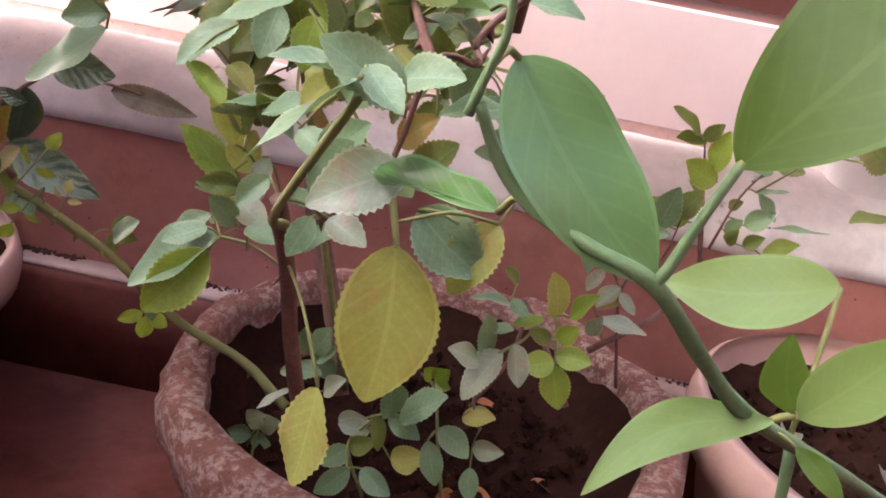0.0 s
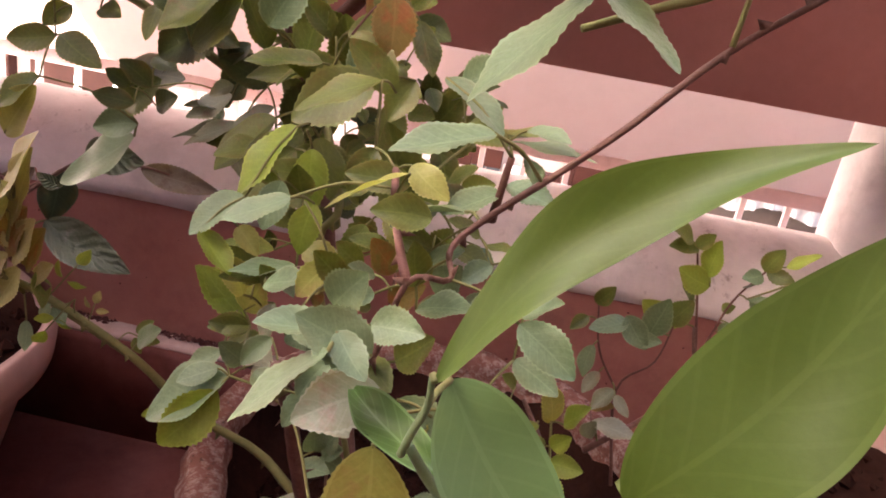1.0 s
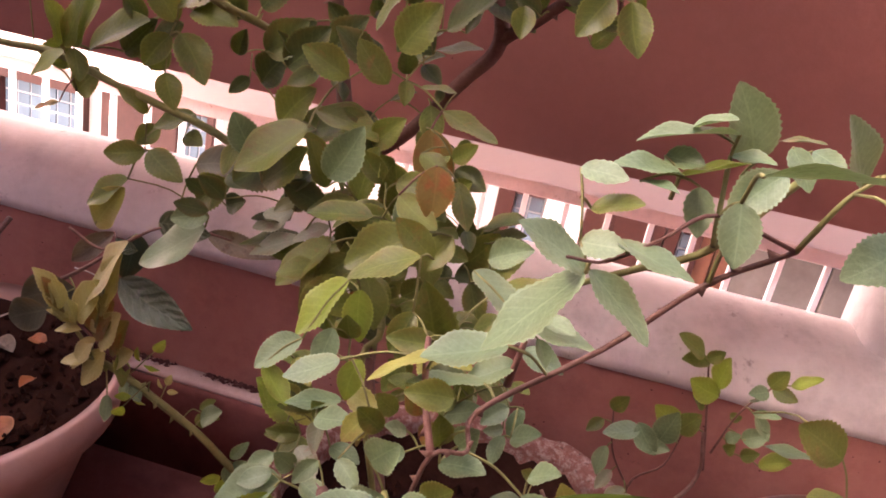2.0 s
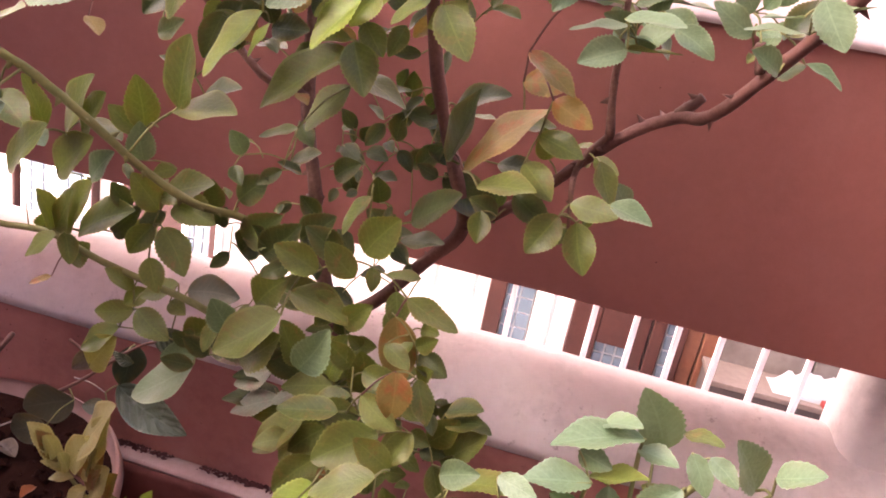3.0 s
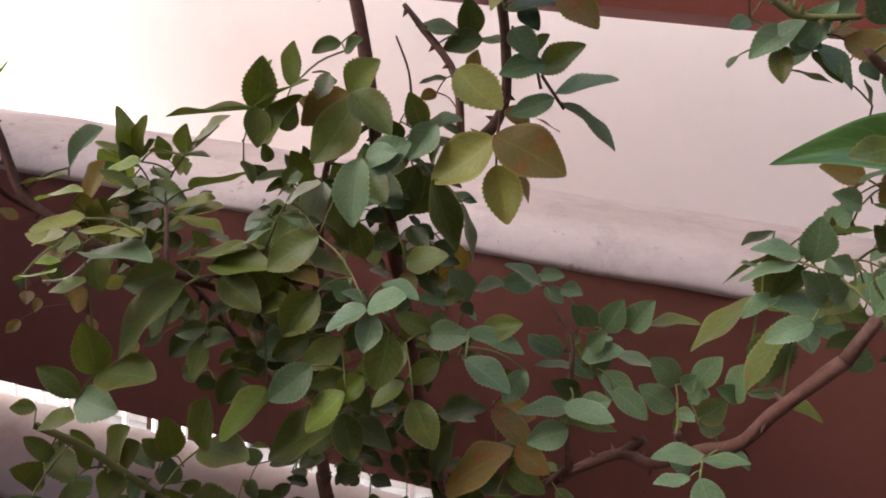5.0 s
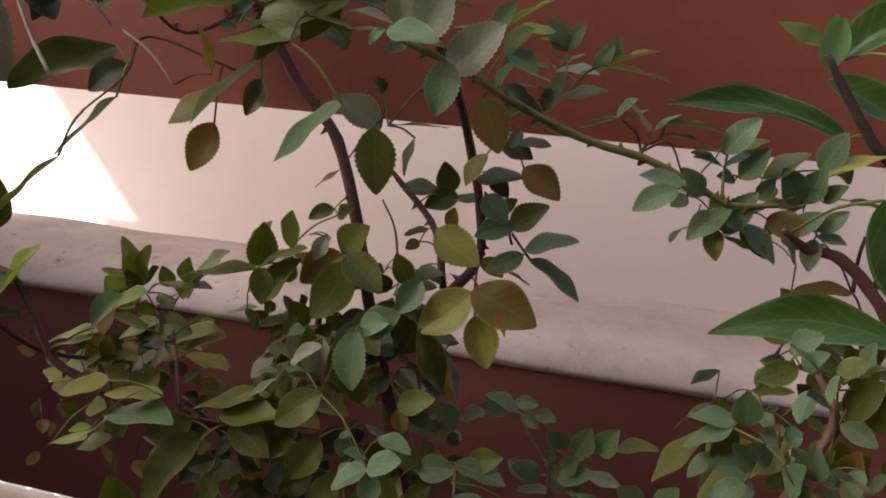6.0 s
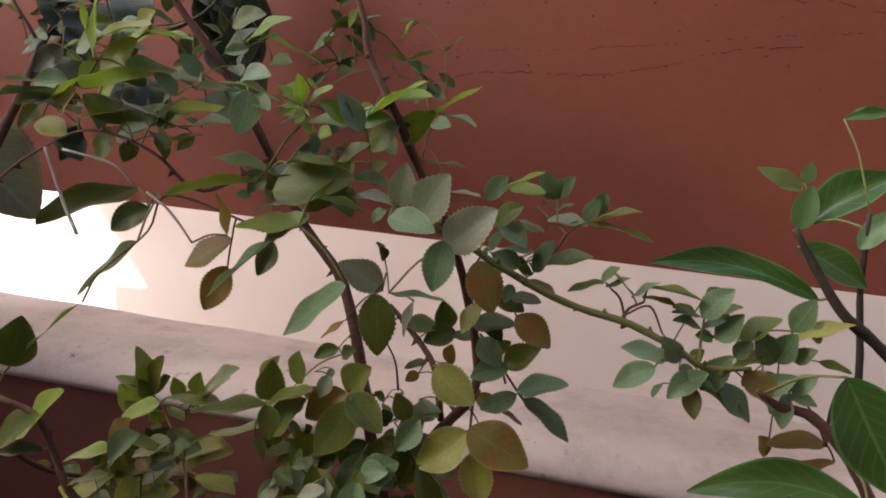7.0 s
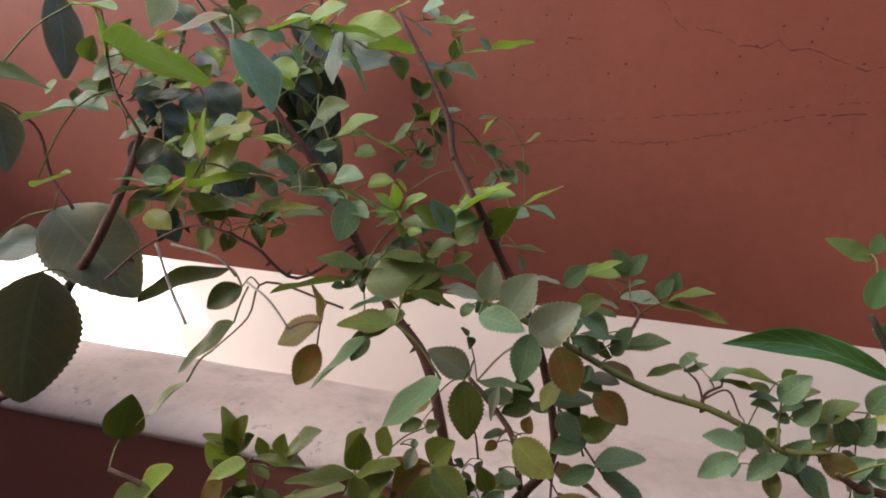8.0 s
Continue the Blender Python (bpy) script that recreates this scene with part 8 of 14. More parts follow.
leaf(rose, (-0.059, 0.500, 1.021), (-0.020, 0.488, 1.007), 1, 0.043, "b", ratio=0.54)
leaf(rose, (-0.058, 0.560, 1.023), (-0.025, 0.548, 1.041), 1, 0.039, "g", ratio=0.56)
leaf(rose, (-0.014, 0.520, 1.014), (-0.027, 0.508, 0.988), 1, 0.031, "b", ratio=0.62)
leaf(rose, (-0.021, 0.542, 0.994), (-0.042, 0.530, 1.002), 1, 0.025, "g", ratio=0.59)
leaf(rose, (-0.021, 0.630, 1.052), (-0.054, 0.618, 1.072), 1, 0.040, "b", ratio=0.42)
leaf(rose, (-0.028, 0.660, 1.049), (-0.063, 0.648, 1.042), 1, 0.038, "b", ratio=0.64)
leaf(rose, (-0.024, 0.630, 1.062), (-0.002, 0.618, 1.068), 1, 0.026, "b", ratio=0.62)
leaf(rose, (-0.018, 0.630, 1.052), (0.001, 0.618, 1.044), 1, 0.024, "b", ratio=0.62)
leaf(rose, (-0.015, 0.649, 1.060), (-0.027, 0.637, 1.058), 1, 0.017, "b", ratio=0.38)
leaf(rose, (-0.004, 0.630, 1.053), (0.016, 0.618, 1.055), 1, 0.023, "b", ratio=0.66)
leaf(rose, (-0.022, 0.647, 1.054), (-0.031, 0.635, 1.048), 1, 0.016, "b", ratio=0.40)
leaf(rose, (0.024, 0.620, 1.026), (0.009, 0.608, 1.046), 1, 0.028, "b", ratio=0.62)
leaf(rose, (0.016, 0.663, 1.002), (0.011, 0.651, 0.991), 1, 0.017, "g", ratio=0.75)
leaf(rose, (0.032, 0.620, 1.026), (0.022, 0.608, 1.048), 1, 0.027, "b", ratio=0.62)
leaf(rose, (0.035, 0.641, 1.005), (0.049, 0.629, 1.015), 1, 0.021, "b", ratio=0.38)
leaf(rose, (0.040, 0.610, 1.028), (0.051, 0.598, 1.062), 1, 0.038, "b", ratio=0.62)
leaf(rose, (0.061, 0.605, 1.035), (0.074, 0.593, 1.066), 1, 0.036, "b", ratio=0.62)
leaf(rose, (0.075, 0.605, 1.041), (0.112, 0.593, 1.059), 1, 0.043, "g", ratio=0.36)
leaf(rose, (0.025, 0.600, 1.004), (0.057, 0.588, 1.023), 1, 0.039, "b", ratio=0.52)
leaf(rose, (0.014, 0.649, 0.984), (0.039, 0.637, 0.972), 1, 0.030, "b", ratio=0.63)
leaf(rose, (0.047, 0.608, 1.010), (0.087, 0.596, 1.013), 1, 0.042, "b", ratio=0.36)
leaf(rose, (0.053, 0.646, 0.995), (0.028, 0.634, 0.996), 1, 0.028, "b", ratio=0.58)
leaf(rose, (0.036, 0.600, 0.993), (0.049, 0.588, 1.012), 1, 0.026, "b", ratio=0.62)
leaf(rose, (0.034, 0.616, 0.994), (0.043, 0.604, 0.993), 1, 0.015, "b", ratio=0.61)
leaf(rose, (0.045, 0.580, 1.002), (0.073, 0.568, 0.984), 1, 0.035, "b", ratio=0.62)
leaf(rose, (0.029, 0.603, 1.012), (0.043, 0.591, 1.034), 1, 0.029, "b", ratio=0.65)
leaf(rose, (0.055, 0.570, 0.992), (0.085, 0.558, 0.978), 1, 0.035, "b", ratio=0.62)
leaf(rose, (0.059, 0.606, 0.970), (0.044, 0.594, 0.993), 1, 0.030, "b", ratio=0.48)
leaf(rose, (0.009, 0.600, 1.003), (-0.017, 0.588, 1.015), 1, 0.031, "b", ratio=0.62)
leaf(rose, (-0.023, 0.600, 1.015), (-0.000, 0.588, 1.002), 1, 0.029, "b", ratio=0.52)
leaf(rose, (0.020, 0.580, 1.001), (-0.011, 0.568, 1.004), 1, 0.033, "b", ratio=0.31)
leaf(rose, (0.030, 0.631, 0.983), (0.021, 0.619, 1.008), 1, 0.029, "g", ratio=0.36)
leaf(rose, (0.026, 0.530, 0.988), (-0.015, 0.518, 0.980), 1, 0.043, "b", ratio=0.42)
leaf(rose, (0.032, 0.557, 0.976), (0.054, 0.545, 0.993), 1, 0.030, "b", ratio=0.75)
leaf(rose, (0.019, 0.520, 0.991), (0.057, 0.508, 0.995), 1, 0.040, "b", ratio=0.52)
leaf(rose, (0.024, 0.555, 0.981), (0.043, 0.543, 0.981), 1, 0.022, "b", ratio=0.38)
leaf(rose, (0.025, 0.520, 0.973), (-0.004, 0.508, 0.960), 1, 0.034, "b", ratio=0.66)
leaf(rose, (0.016, 0.540, 0.971), (0.062, 0.528, 0.976), 1, 0.048, "g", ratio=0.31)
leaf(rose, (0.030, 0.567, 0.982), (0.006, 0.555, 0.994), 1, 0.029, "d", ratio=0.61)
leaf(rose, (0.101, 0.560, 1.011), (0.080, 0.548, 1.033), 1, 0.033, "b", ratio=0.66)
leaf(rose, (0.113, 0.550, 1.017), (0.126, 0.538, 1.048), 1, 0.036, "b", ratio=0.57)
leaf(rose, (0.105, 0.550, 1.014), (0.112, 0.538, 1.031), 1, 0.022, "b", ratio=0.66)
leaf(rose, (0.126, 0.585, 1.006), (0.128, 0.573, 0.999), 1, 0.014, "b", ratio=0.41)
leaf(rose, (0.103, 0.550, 0.996), (0.073, 0.538, 1.013), 1, 0.037, "b", ratio=0.66)
leaf(rose, (0.118, 0.590, 0.987), (0.126, 0.578, 1.011), 1, 0.028, "b", ratio=0.55)
leaf(rose, (0.103, 0.540, 0.999), (0.116, 0.528, 0.998), 1, 0.018, "b", ratio=0.62)
leaf(rose, (0.108, 0.556, 0.985), (0.104, 0.544, 0.980), 1, 0.014, "g", ratio=0.58)
leaf(rose, (0.118, 0.530, 1.000), (0.131, 0.518, 1.023), 1, 0.029, "d", ratio=0.66)
leaf(rose, (0.127, 0.572, 0.975), (0.144, 0.560, 0.984), 1, 0.023, "d", ratio=0.69)
leaf(rose, (0.141, 0.520, 1.025), (0.122, 0.508, 1.035), 1, 0.025, "b", ratio=0.62)
leaf(rose, (0.137, 0.520, 1.023), (0.136, 0.508, 1.056), 1, 0.035, "b", ratio=0.42)
leaf(rose, (0.118, 0.470, 1.000), (0.082, 0.458, 0.998), 1, 0.038, "b", ratio=0.44)
leaf(rose, (0.135, 0.529, 0.985), (0.159, 0.517, 0.976), 1, 0.028, "b", ratio=0.46)
leaf(rose, (0.112, 0.450, 1.007), (0.138, 0.438, 1.018), 1, 0.031, "b", ratio=0.37)
leaf(rose, (0.115, 0.498, 0.977), (0.095, 0.486, 0.987), 1, 0.025, "b", ratio=0.70)
leaf(rose, (0.106, 0.411, 1.014), (0.120, 0.399, 0.993), 1, 0.028, "b", ratio=0.66)
leaf(rose, (0.103, 0.427, 1.005), (0.081, 0.415, 1.001), 1, 0.025, "b", ratio=0.43)
leaf(rose, (0.141, 0.500, 1.039), (0.161, 0.488, 1.048), 1, 0.025, "b", ratio=0.42)
leaf(rose, (0.158, 0.482, 1.047), (0.182, 0.470, 1.043), 1, 0.027, "g", ratio=0.42)
leaf(rose, (0.147, 0.560, 1.094), (0.102, 0.548, 1.047), 1, 0.066, "g", ratio=0.31)
leaf(rose, (0.158, 0.500, 1.096), (0.130, 0.488, 1.048), 1, 0.057, "g", ratio=0.34)
leaf(rose, (0.155, 0.530, 1.095), (0.142, 0.518, 1.138), 1, 0.046, "g", ratio=0.70)
leaf(rose, (0.162, 0.523, 1.083), (0.148, 0.511, 1.041), 1, 0.046, "d", ratio=0.74)
leaf(rose, (0.150, 0.536, 1.135), (0.110, 0.524, 1.111), 1, 0.048, "g", ratio=0.15)
leaf(rose, (0.154, 0.596, 1.139), (0.130, 0.584, 1.126), 1, 0.030, "d", ratio=0.42)
leaf(rose, (0.140, 0.450, 1.145), (0.107, 0.438, 1.132), 1, 0.037, "b", ratio=0.37)
leaf(rose, (0.161, 0.500, 1.157), (0.187, 0.488, 1.165), 1, 0.030, "g", ratio=0.40)
leaf(rose, (0.145, 0.460, 1.147), (0.113, 0.448, 1.151), 1, 0.034, "b", ratio=0.52)
leaf(rose, (0.166, 0.510, 1.156), (0.175, 0.498, 1.176), 1, 0.025, "b", ratio=0.72)
leaf(rose, (0.150, 0.460, 1.144), (0.146, 0.448, 1.172), 1, 0.031, "b", ratio=0.66)
leaf(rose, (0.172, 0.507, 1.141), (0.179, 0.495, 1.130), 1, 0.018, "b", ratio=0.61)
leaf(rose, (0.153, 0.430, 1.127), (0.135, 0.418, 1.146), 1, 0.029, "b", ratio=0.66)
leaf(rose, (0.163, 0.477, 1.128), (0.174, 0.465, 1.128), 1, 0.016, "b", ratio=0.58)
leaf(rose, (0.145, 0.460, 1.141), (0.129, 0.448, 1.121), 1, 0.028, "g", ratio=0.62)
leaf(rose, (0.160, 0.511, 1.130), (0.142, 0.499, 1.135), 1, 0.022, "d", ratio=0.40)
leaf(rose, (0.161, 0.450, 1.119), (0.127, 0.438, 1.121), 1, 0.036, "b", ratio=0.52)
leaf(rose, (0.174, 0.491, 1.115), (0.142, 0.479, 1.110), 1, 0.035, "g", ratio=0.47)
leaf(rose, (0.150, 0.430, 1.115), (0.125, 0.418, 1.103), 1, 0.030, "b", ratio=0.57)
leaf(rose, (0.155, 0.460, 1.104), (0.159, 0.448, 1.091), 1, 0.018, "b", ratio=0.71)
leaf(rose, (0.133, 0.450, 1.123), (0.114, 0.438, 1.108), 1, 0.027, "b", ratio=0.52)
leaf(rose, (0.134, 0.509, 1.126), (0.117, 0.497, 1.129), 1, 0.021, "b", ratio=0.40)
leaf(rose, (0.136, 0.504, 1.107), (0.149, 0.492, 1.103), 1, 0.018, "g", ratio=0.57)
leaf(rose, (0.194, 0.550, 1.192), (0.160, 0.538, 1.196), 1, 0.036, "o", ratio=0.66)
leaf(rose, (0.204, 0.609, 1.199), (0.191, 0.597, 1.220), 1, 0.027, "o", ratio=0.50)
leaf(rose, (0.166, 0.440, 1.128), (0.148, 0.428, 1.144), 1, 0.027, "b", ratio=0.62)
leaf(rose, (0.190, 0.491, 1.138), (0.190, 0.479, 1.123), 1, 0.019, "b", ratio=0.74)
leaf(rose, (0.167, 0.440, 1.147), (0.152, 0.428, 1.154), 1, 0.020, "b", ratio=0.62)
leaf(rose, (0.172, 0.461, 1.149), (0.170, 0.449, 1.143), 1, 0.014, "g", ratio=0.72)
leaf(rose, (0.176, 0.500, 1.112), (0.198, 0.488, 1.108), 1, 0.025, "g", ratio=0.66)
leaf(rose, (0.189, 0.520, 1.103), (0.199, 0.508, 1.100), 1, 0.016, "g", ratio=0.62)
leaf(rose, (0.203, 0.500, 1.096), (0.177, 0.488, 1.087), 1, 0.030, "g", ratio=0.52)
leaf(rose, (0.225, 0.553, 1.091), (0.220, 0.541, 1.082), 1, 0.016, "g", ratio=0.36)
leaf(rose, (0.173, 0.450, 1.136), (0.157, 0.438, 1.119), 1, 0.026, "g", ratio=0.62)
leaf(rose, (0.183, 0.469, 1.135), (0.176, 0.457, 1.126), 1, 0.017, "g", ratio=0.47)
leaf(rose, (-0.152, 0.500, 0.971), (-0.182, 0.488, 0.936), 1, 0.048, "l", ratio=0.52)
leaf(rose, (-0.148, 0.526, 0.978), (-0.163, 0.514, 0.953), 1, 0.032, "l", ratio=0.70)
leaf(rose, (-0.163, 0.547, 0.966), (-0.136, 0.535, 0.984), 1, 0.035, "l", ratio=0.55)
leaf(rose, (-0.164, 0.540, 0.970), (-0.196, 0.528, 0.954), 1, 0.038, "g", ratio=0.57)
leaf(rose, (-0.177, 0.582, 0.942), (-0.148, 0.570, 0.953), 1, 0.033, "d", ratio=0.42)
leaf(rose, (-0.156, 0.561, 0.947), (-0.158, 0.549, 0.924), 1, 0.026, "g", ratio=0.60)
leaf(rose, (-0.183, 0.500, 0.988), (-0.213, 0.488, 0.955), 1, 0.046, "b", ratio=0.64)
leaf(rose, (-0.218, 0.544, 0.988), (-0.250, 0.532, 0.973), 1, 0.037, "b", ratio=0.75)
leaf(rose, (-0.191, 0.546, 0.967), (-0.203, 0.534, 1.003), 1, 0.040, "g", ratio=0.53)
leaf(rose, (-0.165, 0.530, 0.933), (-0.230, 0.518, 0.885), 1, 0.082, "g", ratio=0.47)
leaf(rose, (-0.181, 0.587, 0.902), (-0.211, 0.575, 0.860), 1, 0.053, "g", ratio=0.46)
leaf(rose, (-0.180, 0.564, 0.920), (-0.122, 0.552, 0.904), 1, 0.061, "g", ratio=0.44)
leaf(rose, (-0.160, 0.520, 0.942), (-0.143, 0.508, 0.907), 1, 0.041, "g", ratio=0.66)
leaf(rose, (-0.168, 0.536, 0.942), (-0.191, 0.524, 0.940), 1, 0.026, "g", ratio=0.54)
leaf(rose, (-0.164, 0.550, 0.955), (-0.143, 0.538, 0.936), 1, 0.031, "g", ratio=0.66)
leaf(rose, (-0.168, 0.575, 0.944), (-0.166, 0.563, 0.927), 1, 0.021, "g", ratio=0.53)
leaf(rose, (-0.162, 0.583, 0.947), (-0.179, 0.571, 0.952), 1, 0.021, "g", ratio=0.48)
leaf(rose, (-0.215, 0.570, 0.862), (-0.244, 0.558, 0.853), 1, 0.033, "d", ratio=0.42)
leaf(rose, (-0.229, 0.609, 0.857), (-0.211, 0.597, 0.844), 1, 0.025, "d", ratio=0.71)
leaf(rose, (-0.242, 0.628, 0.816), (-0.212, 0.616, 0.836), 1, 0.038, "d", ratio=0.41)
leaf(rose, (-0.096, 0.580, 0.981), (-0.121, 0.568, 0.959), 1, 0.035, "g", ratio=0.64)
leaf(rose, (-0.095, 0.612, 0.969), (-0.101, 0.600, 0.986), 1, 0.022, "g", ratio=0.50)
leaf(rose, (-0.096, 0.500, 0.978), (-0.071, 0.488, 0.947), 1, 0.042, "g", ratio=0.66)
leaf(rose, (-0.110, 0.521, 0.981), (-0.133, 0.509, 0.960), 1, 0.033, "g", ratio=0.48)
leaf(rose, (-0.135, 0.560, 0.958), (-0.142, 0.548, 0.935), 1, 0.027, "g", ratio=0.62)
leaf(rose, (-0.160, 0.618, 0.942), (-0.166, 0.606, 0.928), 1, 0.019, "d", ratio=0.45)
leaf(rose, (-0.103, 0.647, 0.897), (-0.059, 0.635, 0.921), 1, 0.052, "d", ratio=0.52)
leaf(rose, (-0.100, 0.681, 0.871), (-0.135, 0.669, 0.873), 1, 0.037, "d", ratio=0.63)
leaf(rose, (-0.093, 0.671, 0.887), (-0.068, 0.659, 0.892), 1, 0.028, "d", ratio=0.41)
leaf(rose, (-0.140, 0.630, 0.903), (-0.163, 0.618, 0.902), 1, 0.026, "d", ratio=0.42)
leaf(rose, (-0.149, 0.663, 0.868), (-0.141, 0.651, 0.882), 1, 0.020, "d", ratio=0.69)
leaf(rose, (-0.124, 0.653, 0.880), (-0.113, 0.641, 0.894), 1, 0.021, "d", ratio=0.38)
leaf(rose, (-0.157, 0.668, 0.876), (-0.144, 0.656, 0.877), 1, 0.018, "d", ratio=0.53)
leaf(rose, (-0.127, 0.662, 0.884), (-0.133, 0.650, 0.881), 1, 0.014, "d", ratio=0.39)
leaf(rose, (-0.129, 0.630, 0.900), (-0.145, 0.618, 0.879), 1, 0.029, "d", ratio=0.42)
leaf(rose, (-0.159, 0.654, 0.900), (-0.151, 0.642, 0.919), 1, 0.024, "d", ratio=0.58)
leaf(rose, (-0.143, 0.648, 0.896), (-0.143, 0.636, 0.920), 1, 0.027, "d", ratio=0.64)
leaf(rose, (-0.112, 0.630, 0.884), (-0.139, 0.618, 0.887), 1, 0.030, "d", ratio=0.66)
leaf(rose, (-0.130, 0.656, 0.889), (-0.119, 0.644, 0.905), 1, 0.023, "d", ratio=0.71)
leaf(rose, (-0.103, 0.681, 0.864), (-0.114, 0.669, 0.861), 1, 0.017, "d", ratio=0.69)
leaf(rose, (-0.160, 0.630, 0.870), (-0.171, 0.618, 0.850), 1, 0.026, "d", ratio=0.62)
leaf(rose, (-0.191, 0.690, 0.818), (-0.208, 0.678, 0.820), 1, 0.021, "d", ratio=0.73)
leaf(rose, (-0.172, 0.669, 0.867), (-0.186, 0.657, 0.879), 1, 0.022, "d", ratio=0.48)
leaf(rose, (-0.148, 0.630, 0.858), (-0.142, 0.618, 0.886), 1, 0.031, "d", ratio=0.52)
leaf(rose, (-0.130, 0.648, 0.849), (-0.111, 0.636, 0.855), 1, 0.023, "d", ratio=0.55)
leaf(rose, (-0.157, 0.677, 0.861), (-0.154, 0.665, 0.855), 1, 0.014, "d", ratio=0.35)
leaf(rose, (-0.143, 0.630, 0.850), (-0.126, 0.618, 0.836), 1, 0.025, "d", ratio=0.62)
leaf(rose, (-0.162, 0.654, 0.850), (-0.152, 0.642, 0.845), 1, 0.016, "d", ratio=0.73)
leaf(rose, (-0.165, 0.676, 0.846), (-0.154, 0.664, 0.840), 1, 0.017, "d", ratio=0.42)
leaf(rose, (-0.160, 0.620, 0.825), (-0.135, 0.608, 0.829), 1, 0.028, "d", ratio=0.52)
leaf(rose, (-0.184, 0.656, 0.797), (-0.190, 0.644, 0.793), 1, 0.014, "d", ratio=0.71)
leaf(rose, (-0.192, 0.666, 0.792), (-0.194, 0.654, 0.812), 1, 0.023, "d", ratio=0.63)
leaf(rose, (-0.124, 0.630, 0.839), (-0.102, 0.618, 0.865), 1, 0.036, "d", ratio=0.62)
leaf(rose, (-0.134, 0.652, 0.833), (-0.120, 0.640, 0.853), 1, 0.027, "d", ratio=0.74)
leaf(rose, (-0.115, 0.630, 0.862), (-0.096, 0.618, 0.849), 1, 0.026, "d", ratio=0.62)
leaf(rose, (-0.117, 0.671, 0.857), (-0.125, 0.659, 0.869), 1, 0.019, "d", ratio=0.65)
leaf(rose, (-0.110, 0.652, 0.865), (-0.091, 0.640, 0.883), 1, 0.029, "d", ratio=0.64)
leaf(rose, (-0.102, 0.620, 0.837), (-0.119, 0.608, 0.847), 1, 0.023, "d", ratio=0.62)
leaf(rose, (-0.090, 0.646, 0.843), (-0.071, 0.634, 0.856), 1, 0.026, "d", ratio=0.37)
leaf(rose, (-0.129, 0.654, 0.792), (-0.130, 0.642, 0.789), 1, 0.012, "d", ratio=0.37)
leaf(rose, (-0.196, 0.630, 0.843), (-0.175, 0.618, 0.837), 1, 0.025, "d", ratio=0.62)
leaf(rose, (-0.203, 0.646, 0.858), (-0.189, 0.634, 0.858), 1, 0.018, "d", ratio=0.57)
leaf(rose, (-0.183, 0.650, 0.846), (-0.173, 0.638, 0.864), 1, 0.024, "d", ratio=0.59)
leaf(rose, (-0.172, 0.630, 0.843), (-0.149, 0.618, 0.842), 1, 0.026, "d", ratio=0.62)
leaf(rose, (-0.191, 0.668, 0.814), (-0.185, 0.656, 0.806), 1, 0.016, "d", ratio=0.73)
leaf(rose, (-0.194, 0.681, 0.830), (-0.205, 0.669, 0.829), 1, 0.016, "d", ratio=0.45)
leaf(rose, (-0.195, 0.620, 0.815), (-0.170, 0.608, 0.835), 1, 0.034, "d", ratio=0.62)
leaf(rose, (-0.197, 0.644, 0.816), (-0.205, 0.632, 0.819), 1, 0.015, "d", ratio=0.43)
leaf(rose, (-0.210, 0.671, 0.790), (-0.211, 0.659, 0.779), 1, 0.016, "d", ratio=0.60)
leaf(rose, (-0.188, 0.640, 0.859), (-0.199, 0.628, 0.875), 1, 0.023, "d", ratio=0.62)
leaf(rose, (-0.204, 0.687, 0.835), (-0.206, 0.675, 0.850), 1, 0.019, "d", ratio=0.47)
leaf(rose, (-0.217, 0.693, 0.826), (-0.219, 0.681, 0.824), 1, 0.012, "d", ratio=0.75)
leaf(rose, (-0.074, 0.575, 0.857), (-0.026, 0.563, 0.925), 1, 0.084, "o", ratio=0.31)
leaf(rose, (-0.093, 0.599, 0.857), (-0.074, 0.587, 0.922), 1, 0.069, "d", ratio=0.41)
leaf(rose, (-0.098, 0.627, 0.840), (-0.044, 0.615, 0.812), 1, 0.062, "d", ratio=0.59)
leaf(rose, (-0.041, 0.560, 0.958), (-0.000, 0.548, 0.936), 1, 0.048, "o", ratio=0.52)
leaf(rose, (-0.046, 0.614, 0.932), (-0.005, 0.602, 0.938), 1, 0.043, "o", ratio=0.63)
leaf(rose, (-0.016, 0.560, 0.927), (0.016, 0.548, 0.916), 1, 0.036, "o", ratio=0.62)
leaf(rose, (-0.038, 0.604, 0.900), (-0.011, 0.592, 0.905), 1, 0.030, "d", ratio=0.54)
leaf(rose, (-0.021, 0.570, 0.899), (0.015, 0.558, 0.891), 1, 0.039, "g", ratio=0.62)
leaf(rose, (-0.011, 0.589, 0.879), (-0.018, 0.577, 0.903), 1, 0.028, "g", ratio=0.68)
leaf(rose, (-0.051, 0.600, 0.864), (-0.015, 0.588, 0.871), 1, 0.039, "d", ratio=0.52)
leaf(rose, (-0.056, 0.540, 0.856), (-0.012, 0.528, 0.867), 1, 0.047, "g", ratio=0.50)
leaf(rose, (-0.027, 0.560, 0.877), (-0.000, 0.548, 0.856), 1, 0.036, "g", ratio=0.66)
leaf(rose, (-0.031, 0.613, 0.845), (-0.007, 0.601, 0.829), 1, 0.031, "g", ratio=0.61)
leaf(rose, (-0.030, 0.570, 0.850), (0.003, 0.558, 0.836), 1, 0.038, "d", ratio=0.62)
leaf(rose, (-0.042, 0.594, 0.822), (-0.066, 0.582, 0.835), 1, 0.030, "d", ratio=0.72)
